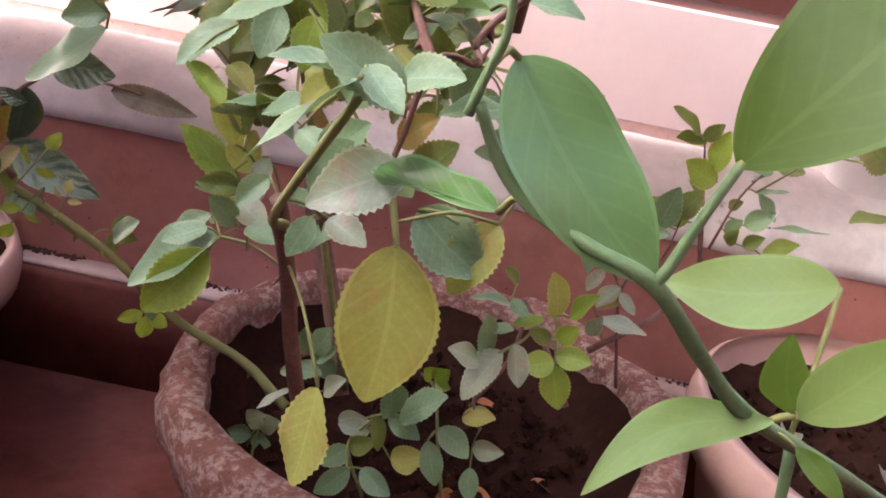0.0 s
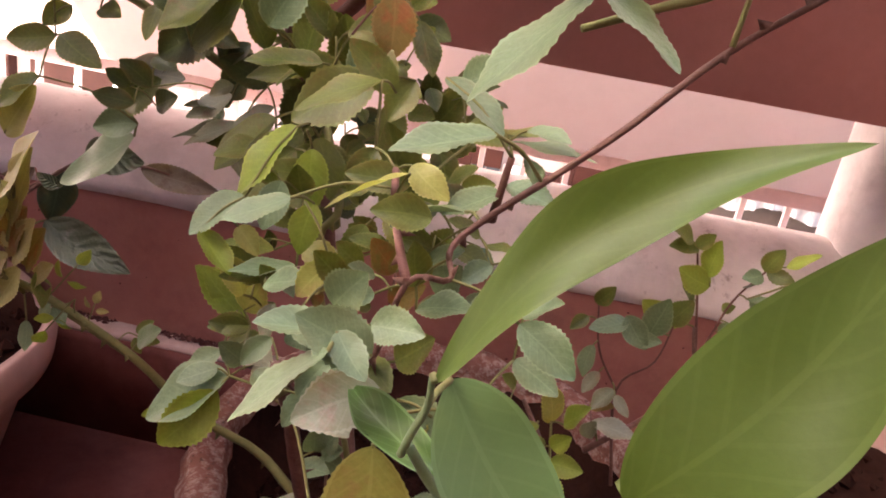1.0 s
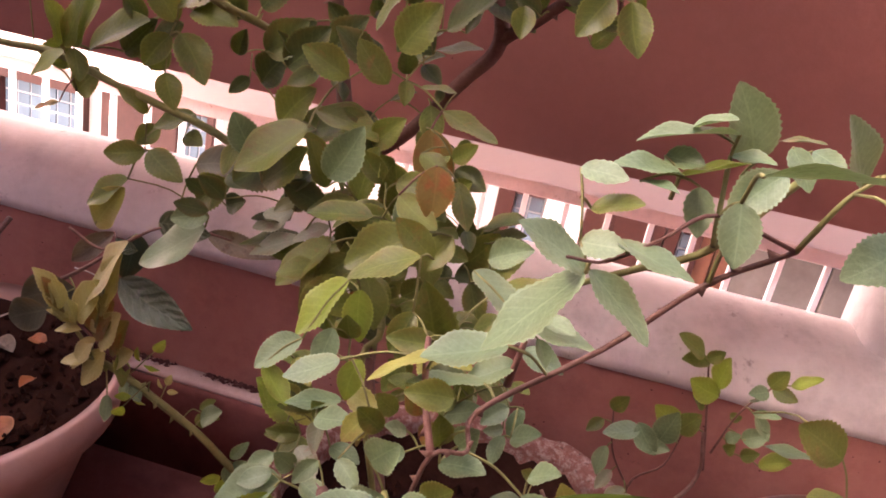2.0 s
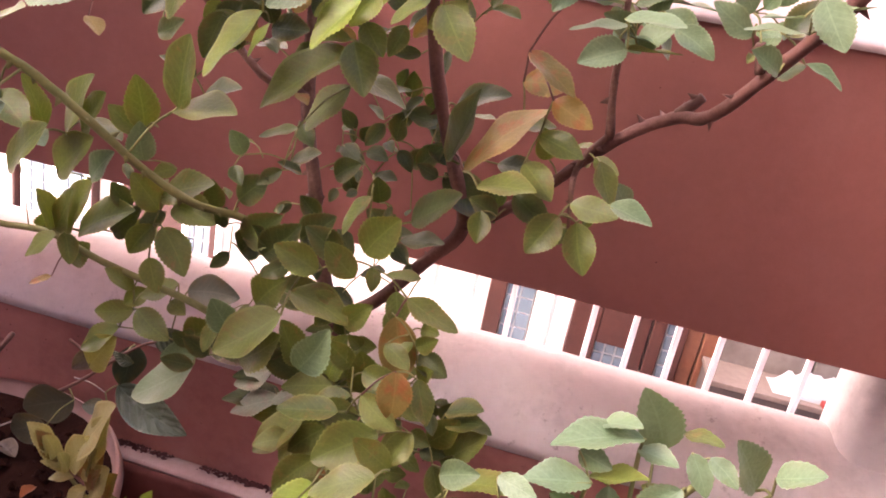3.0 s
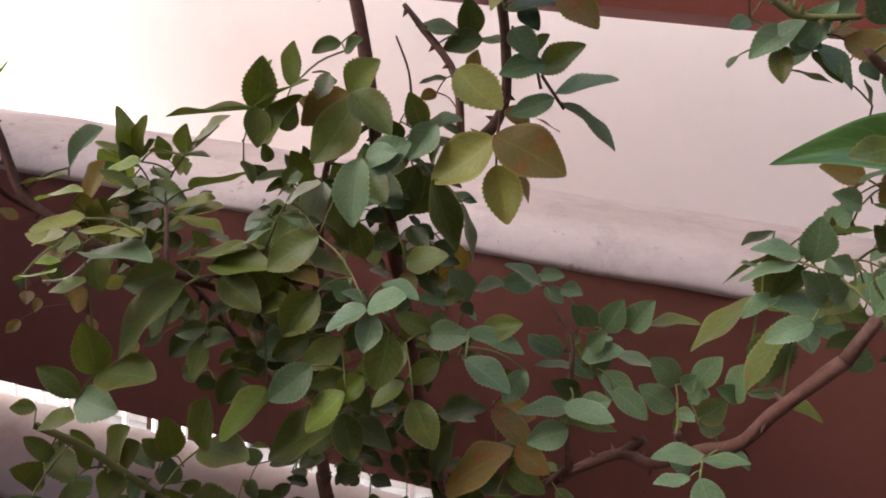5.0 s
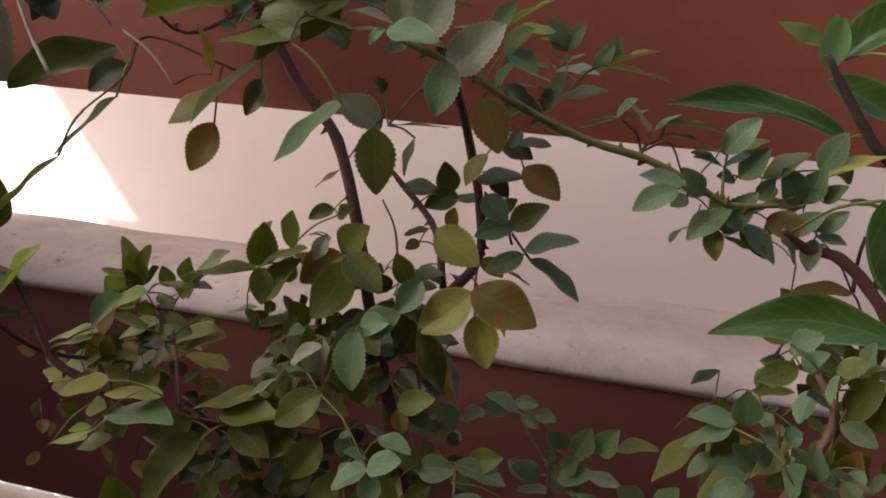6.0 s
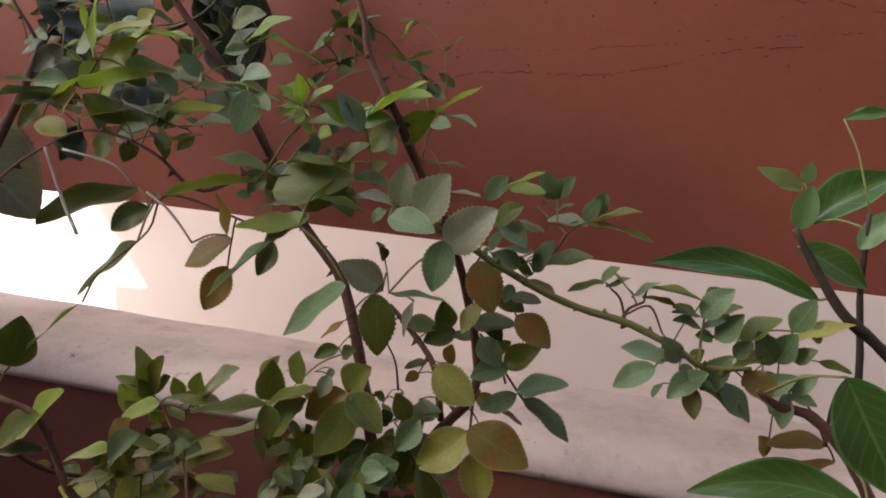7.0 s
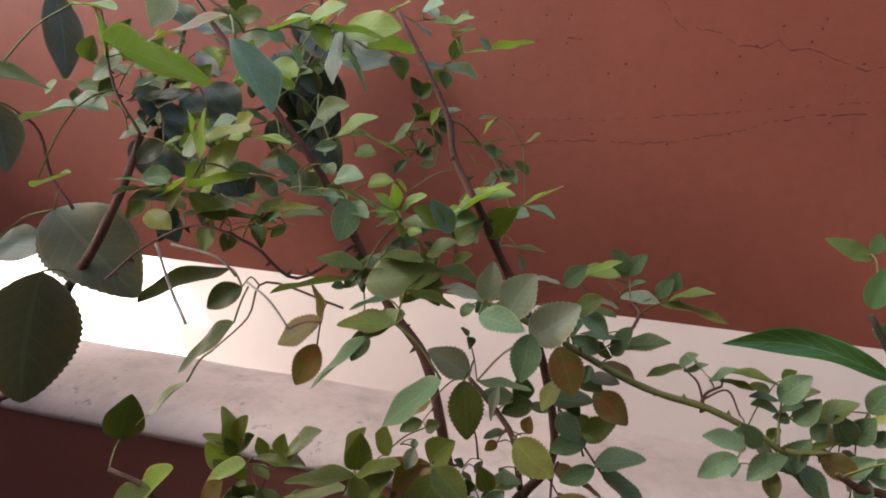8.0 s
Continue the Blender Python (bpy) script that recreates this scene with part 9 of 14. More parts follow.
leaf(rose, (-0.050, 0.611, 0.822), (-0.048, 0.599, 0.852), 1, 0.032, "d", ratio=0.62)
leaf(rose, (0.008, 0.550, 0.846), (-0.010, 0.538, 0.815), 1, 0.038, "g", ratio=0.66)
leaf(rose, (0.002, 0.609, 0.808), (0.019, 0.597, 0.827), 1, 0.028, "g", ratio=0.66)
leaf(rose, (0.014, 0.550, 0.857), (0.050, 0.538, 0.858), 1, 0.038, "g", ratio=0.57)
leaf(rose, (0.031, 0.596, 0.828), (0.029, 0.584, 0.853), 1, 0.028, "g", ratio=0.38)
leaf(rose, (0.022, 0.550, 0.844), (0.036, 0.538, 0.808), 1, 0.040, "g", ratio=0.66)
leaf(rose, (0.006, 0.577, 0.825), (0.033, 0.565, 0.829), 1, 0.030, "g", ratio=0.59)
leaf(rose, (0.042, 0.550, 0.863), (0.074, 0.538, 0.861), 1, 0.034, "b", ratio=0.52)
leaf(rose, (0.058, 0.571, 0.853), (0.044, 0.559, 0.878), 1, 0.031, "b", ratio=0.54)
leaf(rose, (0.023, 0.570, 0.891), (0.043, 0.558, 0.885), 1, 0.024, "g", ratio=0.62)
leaf(rose, (0.006, 0.604, 0.889), (0.020, 0.592, 0.898), 1, 0.021, "g", ratio=0.36)
leaf(rose, (0.028, 0.560, 0.891), (0.045, 0.548, 0.863), 1, 0.035, "g", ratio=0.52)
leaf(rose, (0.019, 0.614, 0.875), (0.026, 0.602, 0.896), 1, 0.025, "g", ratio=0.46)
leaf(rose, (-0.141, 0.560, 0.823), (-0.160, 0.548, 0.790), 1, 0.040, "g", ratio=0.42)
leaf(rose, (-0.141, 0.588, 0.811), (-0.143, 0.576, 0.835), 1, 0.027, "d", ratio=0.74)
leaf(rose, (-0.129, 0.583, 0.812), (-0.134, 0.571, 0.789), 1, 0.026, "d", ratio=0.39)
leaf(rose, (-0.122, 0.600, 0.776), (-0.152, 0.588, 0.803), 1, 0.042, "d", ratio=0.62)
leaf(rose, (-0.116, 0.632, 0.747), (-0.115, 0.620, 0.735), 1, 0.017, "d", ratio=0.57)
leaf(rose, (-0.135, 0.630, 0.763), (-0.114, 0.618, 0.751), 1, 0.027, "d", ratio=0.66)
leaf(rose, (-0.114, 0.600, 0.797), (-0.072, 0.588, 0.835), 1, 0.058, "d", ratio=0.52)
leaf(rose, (-0.102, 0.619, 0.797), (-0.090, 0.607, 0.823), 1, 0.031, "d", ratio=0.49)
leaf(rose, (-0.136, 0.618, 0.778), (-0.149, 0.606, 0.762), 1, 0.024, "d", ratio=0.73)
leaf(rose, (-0.120, 0.600, 0.780), (-0.080, 0.588, 0.790), 1, 0.043, "d", ratio=0.42)
leaf(rose, (-0.148, 0.621, 0.783), (-0.155, 0.609, 0.771), 1, 0.018, "d", ratio=0.71)
leaf(rose, (-0.144, 0.649, 0.762), (-0.121, 0.637, 0.776), 1, 0.029, "d", ratio=0.43)
leaf(rose, (-0.137, 0.550, 0.778), (-0.109, 0.538, 0.817), 1, 0.049, "g", ratio=0.66)
leaf(rose, (-0.138, 0.589, 0.752), (-0.133, 0.577, 0.734), 1, 0.022, "g", ratio=0.59)
leaf(rose, (-0.142, 0.604, 0.755), (-0.143, 0.592, 0.777), 1, 0.025, "d", ratio=0.71)
leaf(rose, (-0.054, 0.580, 0.827), (-0.051, 0.568, 0.803), 1, 0.027, "g", ratio=0.66)
leaf(rose, (-0.275, 0.600, 0.821), (-0.284, 0.588, 0.843), 1, 0.027, "b", ratio=0.62)
leaf(rose, (-0.307, 0.632, 0.776), (-0.295, 0.620, 0.771), 1, 0.018, "g", ratio=0.45)
leaf(rose, (-0.277, 0.624, 0.827), (-0.290, 0.612, 0.832), 1, 0.018, "g", ratio=0.37)
leaf(rose, (-0.273, 0.580, 0.815), (-0.259, 0.568, 0.803), 1, 0.022, "d", ratio=0.66)
leaf(rose, (-0.229, 0.580, 0.821), (-0.245, 0.568, 0.807), 1, 0.024, "d", ratio=0.62)
leaf(rose, (-0.241, 0.609, 0.818), (-0.221, 0.597, 0.823), 1, 0.024, "d", ratio=0.40)
leaf(rose, (-0.233, 0.620, 0.781), (-0.245, 0.608, 0.773), 1, 0.019, "d", ratio=0.57)
leaf(rose, (-0.266, 0.580, 0.785), (-0.237, 0.568, 0.814), 1, 0.043, "d", ratio=0.62)
leaf(rose, (-0.274, 0.631, 0.745), (-0.251, 0.619, 0.762), 1, 0.031, "d", ratio=0.57)
leaf(rose, (-0.215, 0.590, 0.819), (-0.233, 0.578, 0.828), 1, 0.023, "d", ratio=0.52)
leaf(rose, (-0.240, 0.615, 0.780), (-0.238, 0.603, 0.773), 1, 0.014, "d", ratio=0.55)
leaf(rose, (-0.199, 0.600, 0.780), (-0.212, 0.588, 0.800), 1, 0.027, "d", ratio=0.66)
leaf(rose, (-0.211, 0.629, 0.739), (-0.208, 0.617, 0.729), 1, 0.016, "d", ratio=0.49)
leaf(rose, (-0.210, 0.653, 0.752), (-0.217, 0.641, 0.760), 1, 0.016, "d", ratio=0.43)
leaf(rose, (-0.258, 0.580, 0.751), (-0.223, 0.568, 0.783), 1, 0.049, "d", ratio=0.66)
leaf(rose, (-0.309, 0.631, 0.736), (-0.297, 0.619, 0.761), 1, 0.030, "d", ratio=0.63)
leaf(rose, (-0.284, 0.608, 0.722), (-0.297, 0.596, 0.707), 1, 0.023, "d", ratio=0.58)
leaf(rose, (-0.234, 0.570, 0.744), (-0.201, 0.558, 0.782), 1, 0.052, "d", ratio=0.62)
leaf(rose, (-0.281, 0.626, 0.717), (-0.254, 0.614, 0.748), 1, 0.043, "d", ratio=0.75)
leaf(rose, (-0.255, 0.628, 0.687), (-0.242, 0.616, 0.717), 1, 0.035, "d", ratio=0.44)
leaf(rose, (-0.206, 0.580, 0.764), (-0.172, 0.568, 0.796), 1, 0.048, "d", ratio=0.62)
leaf(rose, (-0.199, 0.608, 0.737), (-0.191, 0.596, 0.722), 1, 0.021, "d", ratio=0.54)
leaf(rose, (-0.195, 0.601, 0.773), (-0.204, 0.589, 0.769), 1, 0.016, "d", ratio=0.39)
leaf(rose, (-0.161, 0.570, 0.757), (-0.193, 0.558, 0.785), 1, 0.044, "d", ratio=0.62)
leaf(rose, (-0.160, 0.595, 0.753), (-0.171, 0.583, 0.781), 1, 0.032, "d", ratio=0.36)
leaf(rose, (-0.158, 0.626, 0.728), (-0.133, 0.614, 0.741), 1, 0.031, "d", ratio=0.45)
leaf(rose, (-0.178, 0.560, 0.747), (-0.215, 0.548, 0.766), 1, 0.043, "g", ratio=0.62)
leaf(rose, (-0.173, 0.600, 0.701), (-0.184, 0.588, 0.681), 1, 0.026, "g", ratio=0.62)
leaf(rose, (-0.167, 0.588, 0.711), (-0.183, 0.576, 0.721), 1, 0.022, "g", ratio=0.58)
leaf(rose, (-0.145, 0.560, 0.750), (-0.170, 0.548, 0.780), 1, 0.041, "g", ratio=0.62)
leaf(rose, (-0.156, 0.608, 0.703), (-0.182, 0.596, 0.718), 1, 0.032, "d", ratio=0.50)
leaf(rose, (-0.170, 0.601, 0.699), (-0.177, 0.589, 0.688), 1, 0.018, "g", ratio=0.47)
leaf(rose, (-0.202, 0.560, 0.749), (-0.224, 0.548, 0.734), 1, 0.029, "d", ratio=0.62)
leaf(rose, (-0.220, 0.619, 0.688), (-0.190, 0.607, 0.699), 1, 0.034, "d", ratio=0.66)
leaf(rose, (-0.230, 0.576, 0.752), (-0.243, 0.564, 0.772), 1, 0.027, "d", ratio=0.47)
leaf(rose, (-0.405, 0.667, 1.079), (-0.323, 0.655, 1.112), 1, 0.089, "g", ratio=0.20)
leaf(shrub, (-0.901, 0.780, 1.729), (-0.864, 0.768, 1.599), 1, 0.136, "h", ratio=0.44)
leaf(rose, (-0.600, 0.550, 1.603), (-0.600, 0.538, 1.655), 1, 0.053, "l", ratio=0.31)
leaf(rose, (-0.646, 0.550, 1.661), (-0.578, 0.538, 1.656), 1, 0.069, "l", ratio=0.52)
leaf(rose, (-0.557, 0.500, 1.614), (-0.421, 0.488, 1.578), 1, 0.141, "l", ratio=0.17)
leaf(rose, (-0.629, 0.600, 1.569), (-0.675, 0.588, 1.578), 1, 0.048, "g", ratio=0.66)
leaf(rose, (-0.441, 0.450, 1.655), (-0.451, 0.438, 1.618), 1, 0.040, "p", ratio=0.66)
leaf(rose, (-0.379, 0.450, 1.632), (-0.457, 0.438, 1.605), 1, 0.083, "o", ratio=0.44)
leaf(rose, (-0.379, 0.474, 1.622), (-0.404, 0.462, 1.642), 1, 0.034, "g", ratio=0.58)
leaf(rose, (-0.703, 0.500, 1.575), (-0.612, 0.488, 1.569), 1, 0.092, "b", ratio=0.20)
leaf(rose, (-0.639, 0.550, 1.548), (-0.717, 0.538, 1.531), 1, 0.081, "g", ratio=0.42)
leaf(shrub, (-0.583, 0.640, 1.565), (-0.613, 0.628, 1.538), 1, 0.042, "H", ratio=0.52)
leaf(shrub, (-0.588, 0.640, 1.539), (-0.622, 0.628, 1.551), 1, 0.038, "H", ratio=0.52)
leaf(shrub, (-0.649, 0.660, 1.516), (-0.626, 0.648, 1.473), 1, 0.050, "h", ratio=0.62)
leaf(shrub, (-0.591, 0.600, 1.566), (-0.510, 0.588, 1.578), 1, 0.083, "h", ratio=0.25)
leaf(rose, (-0.354, 0.420, 1.607), (-0.310, 0.408, 1.546), 1, 0.076, "b", ratio=0.52)
leaf(shrub, (-0.518, 0.600, 1.622), (-0.479, 0.588, 1.593), 1, 0.050, "h", ratio=0.42)
leaf(rose, (-0.368, 0.500, 1.628), (-0.320, 0.488, 1.641), 1, 0.051, "l", ratio=0.52)
leaf(rose, (-0.328, 0.500, 1.630), (-0.290, 0.488, 1.654), 1, 0.047, "l", ratio=0.47)
leaf(rose, (-0.320, 0.500, 1.635), (-0.302, 0.488, 1.609), 1, 0.034, "l", ratio=0.62)
leaf(rose, (-0.304, 0.500, 1.631), (-0.242, 0.488, 1.628), 1, 0.063, "l", ratio=0.34)
leaf(rose, (-0.308, 0.538, 1.638), (-0.248, 0.526, 1.642), 1, 0.061, "l", ratio=0.71)
leaf(rose, (-0.305, 0.520, 1.633), (-0.304, 0.508, 1.582), 1, 0.052, "p", ratio=0.25)
leaf(rose, (-0.341, 0.580, 1.641), (-0.361, 0.568, 1.653), 1, 0.026, "g", ratio=0.55)
leaf(rose, (-0.315, 0.550, 1.624), (-0.280, 0.538, 1.579), 1, 0.058, "b", ratio=0.20)
leaf(shrub, (-0.533, 0.800, 1.652), (-0.447, 0.788, 1.598), 1, 0.102, "H", ratio=0.62)
leaf(shrub, (-0.439, 0.800, 1.659), (-0.351, 0.788, 1.642), 1, 0.090, "H", ratio=0.62)
leaf(shrub, (-0.505, 0.810, 1.713), (-0.480, 0.798, 1.653), 1, 0.066, "H", ratio=0.62)
leaf(rose, (-0.309, 0.600, 1.630), (-0.242, 0.588, 1.638), 1, 0.069, "l", ratio=0.20)
leaf(rose, (-0.288, 0.600, 1.668), (-0.261, 0.588, 1.677), 1, 0.031, "l", ratio=0.52)
leaf(rose, (-0.262, 0.610, 1.660), (-0.238, 0.598, 1.647), 1, 0.030, "g", ratio=0.42)
leaf(rose, (-0.247, 0.610, 1.663), (-0.213, 0.598, 1.655), 1, 0.037, "l", ratio=0.52)
leaf(rose, (-0.224, 0.610, 1.659), (-0.197, 0.598, 1.667), 1, 0.031, "l", ratio=0.52)
leaf(rose, (-0.218, 0.653, 1.682), (-0.223, 0.641, 1.668), 1, 0.019, "g", ratio=0.51)
leaf(rose, (-0.220, 0.610, 1.648), (-0.194, 0.598, 1.654), 1, 0.029, "l", ratio=0.52)
leaf(rose, (-0.254, 0.610, 1.673), (-0.228, 0.598, 1.677), 1, 0.029, "b", ratio=0.62)
leaf(rose, (-0.256, 0.626, 1.680), (-0.238, 0.614, 1.667), 1, 0.025, "b", ratio=0.67)
leaf(rose, (-0.206, 0.600, 1.628), (-0.177, 0.588, 1.632), 1, 0.032, "l", ratio=0.47)
leaf(rose, (-0.226, 0.619, 1.612), (-0.241, 0.607, 1.599), 1, 0.023, "l", ratio=0.64)
leaf(rose, (-0.176, 0.600, 1.633), (-0.186, 0.588, 1.643), 1, 0.019, "b", ratio=0.66)
leaf(rose, (-0.175, 0.600, 1.633), (-0.130, 0.588, 1.639), 1, 0.047, "l", ratio=0.31)
leaf(rose, (-0.227, 0.610, 1.618), (-0.187, 0.598, 1.606), 1, 0.043, "g", ratio=0.52)
leaf(rose, (-0.232, 0.660, 1.631), (-0.223, 0.648, 1.653), 1, 0.027, "g", ratio=0.65)
leaf(rose, (-0.226, 0.610, 1.614), (-0.253, 0.598, 1.616), 1, 0.030, "b", ratio=0.52)
leaf(rose, (-0.227, 0.610, 1.611), (-0.219, 0.598, 1.593), 1, 0.023, "b", ratio=0.66)
leaf(rose, (-0.284, 0.620, 1.627), (-0.270, 0.608, 1.601), 1, 0.032, "g", ratio=0.66)
leaf(rose, (-0.255, 0.620, 1.586), (-0.261, 0.608, 1.604), 1, 0.022, "d", ratio=0.62)
leaf(rose, (-0.254, 0.620, 1.584), (-0.235, 0.608, 1.599), 1, 0.027, "d", ratio=0.62)
leaf(rose, (-0.251, 0.620, 1.564), (-0.258, 0.608, 1.577), 1, 0.019, "d", ratio=0.62)
leaf(rose, (-0.233, 0.620, 1.565), (-0.209, 0.608, 1.576), 1, 0.029, "b", ratio=0.42)
leaf(rose, (-0.252, 0.600, 1.557), (-0.202, 0.588, 1.564), 1, 0.052, "g", ratio=0.25)
leaf(rose, (-0.223, 0.600, 1.559), (-0.205, 0.588, 1.548), 1, 0.024, "b", ratio=0.66)
leaf(rose, (-0.280, 0.620, 1.539), (-0.254, 0.608, 1.554), 1, 0.032, "g", ratio=0.52)
leaf(shrub, (-0.698, 0.580, 1.425), (-0.566, 0.568, 1.344), 1, 0.155, "h", ratio=0.66)
leaf(shrub, (-0.636, 0.500, 1.366), (-0.650, 0.488, 1.212), 1, 0.155, "h", ratio=0.66)
leaf(shrub, (-0.713, 0.500, 1.547), (-0.669, 0.488, 1.476), 1, 0.084, "h", ratio=0.62)
leaf(shrub, (-0.821, 0.600, 1.362), (-0.723, 0.588, 1.380), 1, 0.100, "H", ratio=0.52)
leaf(rose, (-0.646, 0.500, 1.458), (-0.587, 0.488, 1.478), 1, 0.063, "l", ratio=0.42)
leaf(citrus, (0.223, 0.600, 1.351), (0.073, 0.588, 1.369), 1, 0.152, "C", ratio=0.20, bend=.1)
leaf(citrus, (0.212, 0.640, 1.415), (0.280, 0.628, 1.473), 1, 0.090, "C", ratio=0.42)
leaf(citrus, (0.207, 0.640, 1.409), (0.210, 0.628, 1.451), 1, 0.044, "e", ratio=0.60)
leaf(citrus, (0.236, 0.775, 1.451), (0.186, 0.763, 1.465), 1, 0.053, "k", ratio=0.35)
leaf(citrus, (0.239, 0.775, 1.451), (0.239, 0.763, 1.475), 1, 0.027, "e", ratio=0.60)
leaf(citrus, (0.236, 0.770, 1.445), (0.210, 0.758, 1.445), 1, 0.029, "k", ratio=0.40)
leaf(citrus, (0.199, 0.600, 1.396), (0.259, 0.588, 1.371), 1, 0.066, "C", ratio=0.45)
leaf(citrus, (0.247, 0.600, 1.400), (0.272, 0.588, 1.439), 1, 0.048, "e", ratio=0.45)
leaf(citrus, (0.223, 0.500, 1.310), (0.271, 0.488, 1.227), 1, 0.097, "C", ratio=0.60)
leaf(citrus, (0.232, 0.650, 1.513), (0.271, 0.638, 1.524), 1, 0.042, "C", ratio=0.35)
leaf(citrus, (0.255, 0.500, 1.209), (0.123, 0.488, 1.205), 1, 0.133, "C", ratio=0.26, bend=.1)
leaf(rose, (-0.194, 0.520, 1.135), (-0.201, 0.508, 1.098), 1, 0.040, "p", ratio=0.62)
leaf(rose, (-0.254, 0.550, 1.100), (-0.271, 0.538, 1.079), 1, 0.030, "p", ratio=0.52)
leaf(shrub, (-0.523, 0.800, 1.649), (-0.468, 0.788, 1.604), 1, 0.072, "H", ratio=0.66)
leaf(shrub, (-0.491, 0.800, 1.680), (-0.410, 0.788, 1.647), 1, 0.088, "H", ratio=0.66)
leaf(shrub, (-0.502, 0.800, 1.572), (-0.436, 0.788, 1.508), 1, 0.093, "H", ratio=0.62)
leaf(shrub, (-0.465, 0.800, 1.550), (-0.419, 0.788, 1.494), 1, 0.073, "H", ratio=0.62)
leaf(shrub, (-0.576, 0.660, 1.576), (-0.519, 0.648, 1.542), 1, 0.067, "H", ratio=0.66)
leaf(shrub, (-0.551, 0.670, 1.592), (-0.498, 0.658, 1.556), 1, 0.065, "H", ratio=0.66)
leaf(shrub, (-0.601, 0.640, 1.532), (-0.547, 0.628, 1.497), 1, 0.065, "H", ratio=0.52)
leaf(rose, (0.210, 0.520, 1.153), (0.218, 0.508, 1.190), 1, 0.040, "g", ratio=0.66)
leaf(rose, (0.245, 0.520, 1.164), (0.221, 0.508, 1.200), 1, 0.045, "g", ratio=0.62)
leaf(rose, (0.236, 0.520, 1.139), (0.252, 0.508, 1.177), 1, 0.043, "g", ratio=0.62)
leaf(rose, (0.225, 0.500, 1.142), (0.249, 0.488, 1.133), 1, 0.028, "b", ratio=0.62)
leaf(rose, (0.220, 0.550, 1.172), (0.204, 0.538, 1.202), 1, 0.036, "o", ratio=0.62)
leaf(rose, (0.247, 0.520, 1.084), (0.246, 0.508, 1.120), 1, 0.038, "o", ratio=0.52)
leaf(rose, (0.255, 0.520, 1.134), (0.260, 0.508, 1.172), 1, 0.040, "g", ratio=0.62)
leaf(rose, (0.259, 0.540, 1.183), (0.233, 0.528, 1.204), 1, 0.036, "g", ratio=0.62)
leaf(rose, (-0.101, 0.580, 0.736), (-0.050, 0.568, 0.723), 1, 0.054, "g", ratio=0.47)
leaf(rose, (-0.096, 0.597, 0.750), (-0.125, 0.585, 0.751), 1, 0.031, "g", ratio=0.39)
leaf(rose, (-0.106, 0.570, 0.721), (-0.090, 0.558, 0.664), 1, 0.060, "o", ratio=0.62)
leaf(rose, (-0.119, 0.586, 0.714), (-0.096, 0.574, 0.690), 1, 0.035, "g", ratio=0.60)
leaf(rose, (-0.113, 0.585, 0.737), (-0.103, 0.573, 0.707), 1, 0.034, "g", ratio=0.62)
leaf(rose, (-0.116, 0.643, 0.709), (-0.110, 0.631, 0.692), 1, 0.022, "d", ratio=0.54)
leaf(rose, (-0.082, 0.560, 0.703), (-0.063, 0.548, 0.721), 1, 0.029, "g", ratio=0.62)
leaf(rose, (-0.087, 0.596, 0.703), (-0.068, 0.584, 0.708), 1, 0.023, "g", ratio=0.70)
leaf(rose, (-0.076, 0.560, 0.675), (-0.061, 0.548, 0.692), 1, 0.026, "g", ratio=0.66)
leaf(rose, (-0.087, 0.576, 0.646), (-0.097, 0.564, 0.643), 1, 0.016, "g", ratio=0.55)
leaf(rose, (-0.090, 0.560, 0.662), (-0.076, 0.548, 0.654), 1, 0.020, "g", ratio=0.66)
leaf(rose, (-0.097, 0.608, 0.650), (-0.084, 0.596, 0.660), 1, 0.020, "g", ratio=0.70)
leaf(rose, (-0.155, 0.560, 0.650), (-0.142, 0.548, 0.701), 1, 0.054, "g", ratio=0.52)
leaf(rose, (-0.178, 0.606, 0.649), (-0.159, 0.594, 0.672), 1, 0.032, "g", ratio=0.67)
leaf(rose, (-0.169, 0.520, 0.675), (-0.145, 0.508, 0.721), 1, 0.053, "b", ratio=0.66)
leaf(rose, (-0.180, 0.571, 0.672), (-0.167, 0.559, 0.656), 1, 0.024, "g", ratio=0.36)
leaf(rose, (-0.183, 0.560, 0.655), (-0.201, 0.548, 0.700), 1, 0.050, "g", ratio=0.52)
leaf(rose, (-0.194, 0.596, 0.623), (-0.231, 0.584, 0.639), 1, 0.042, "d", ratio=0.69)
leaf(rose, (-0.208, 0.580, 0.713), (-0.147, 0.568, 0.704), 1, 0.063, "g", ratio=0.52)
leaf(rose, (-0.248, 0.639, 0.685), (-0.184, 0.627, 0.694), 1, 0.066, "g", ratio=0.59)
leaf(rose, (-0.154, 0.580, 0.694), (-0.129, 0.568, 0.724), 1, 0.041, "g", ratio=0.62)
leaf(rose, (-0.156, 0.596, 0.677), (-0.160, 0.584, 0.701), 1, 0.027, "d", ratio=0.71)
leaf(rose, (-0.181, 0.636, 0.656), (-0.205, 0.624, 0.657), 1, 0.027, "g", ratio=0.48)
leaf(rose, (-0.202, 0.550, 0.703), (-0.257, 0.538, 0.657), 1, 0.073, "g", ratio=0.52)
leaf(rose, (-0.231, 0.584, 0.669), (-0.276, 0.572, 0.634), 1, 0.058, "d", ratio=0.74)
leaf(rose, (-0.251, 0.560, 0.668), (-0.267, 0.548, 0.702), 1, 0.039, "b", ratio=0.66)
leaf(rose, (-0.235, 0.570, 0.696), (-0.203, 0.558, 0.734), 1, 0.051, "g", ratio=0.62)
leaf(rose, (-0.262, 0.615, 0.671), (-0.268, 0.603, 0.658), 1, 0.019, "g", ratio=0.46)
leaf(rose, (-0.148, 0.560, 0.644), (-0.194, 0.548, 0.639), 1, 0.048, "g", ratio=0.48)
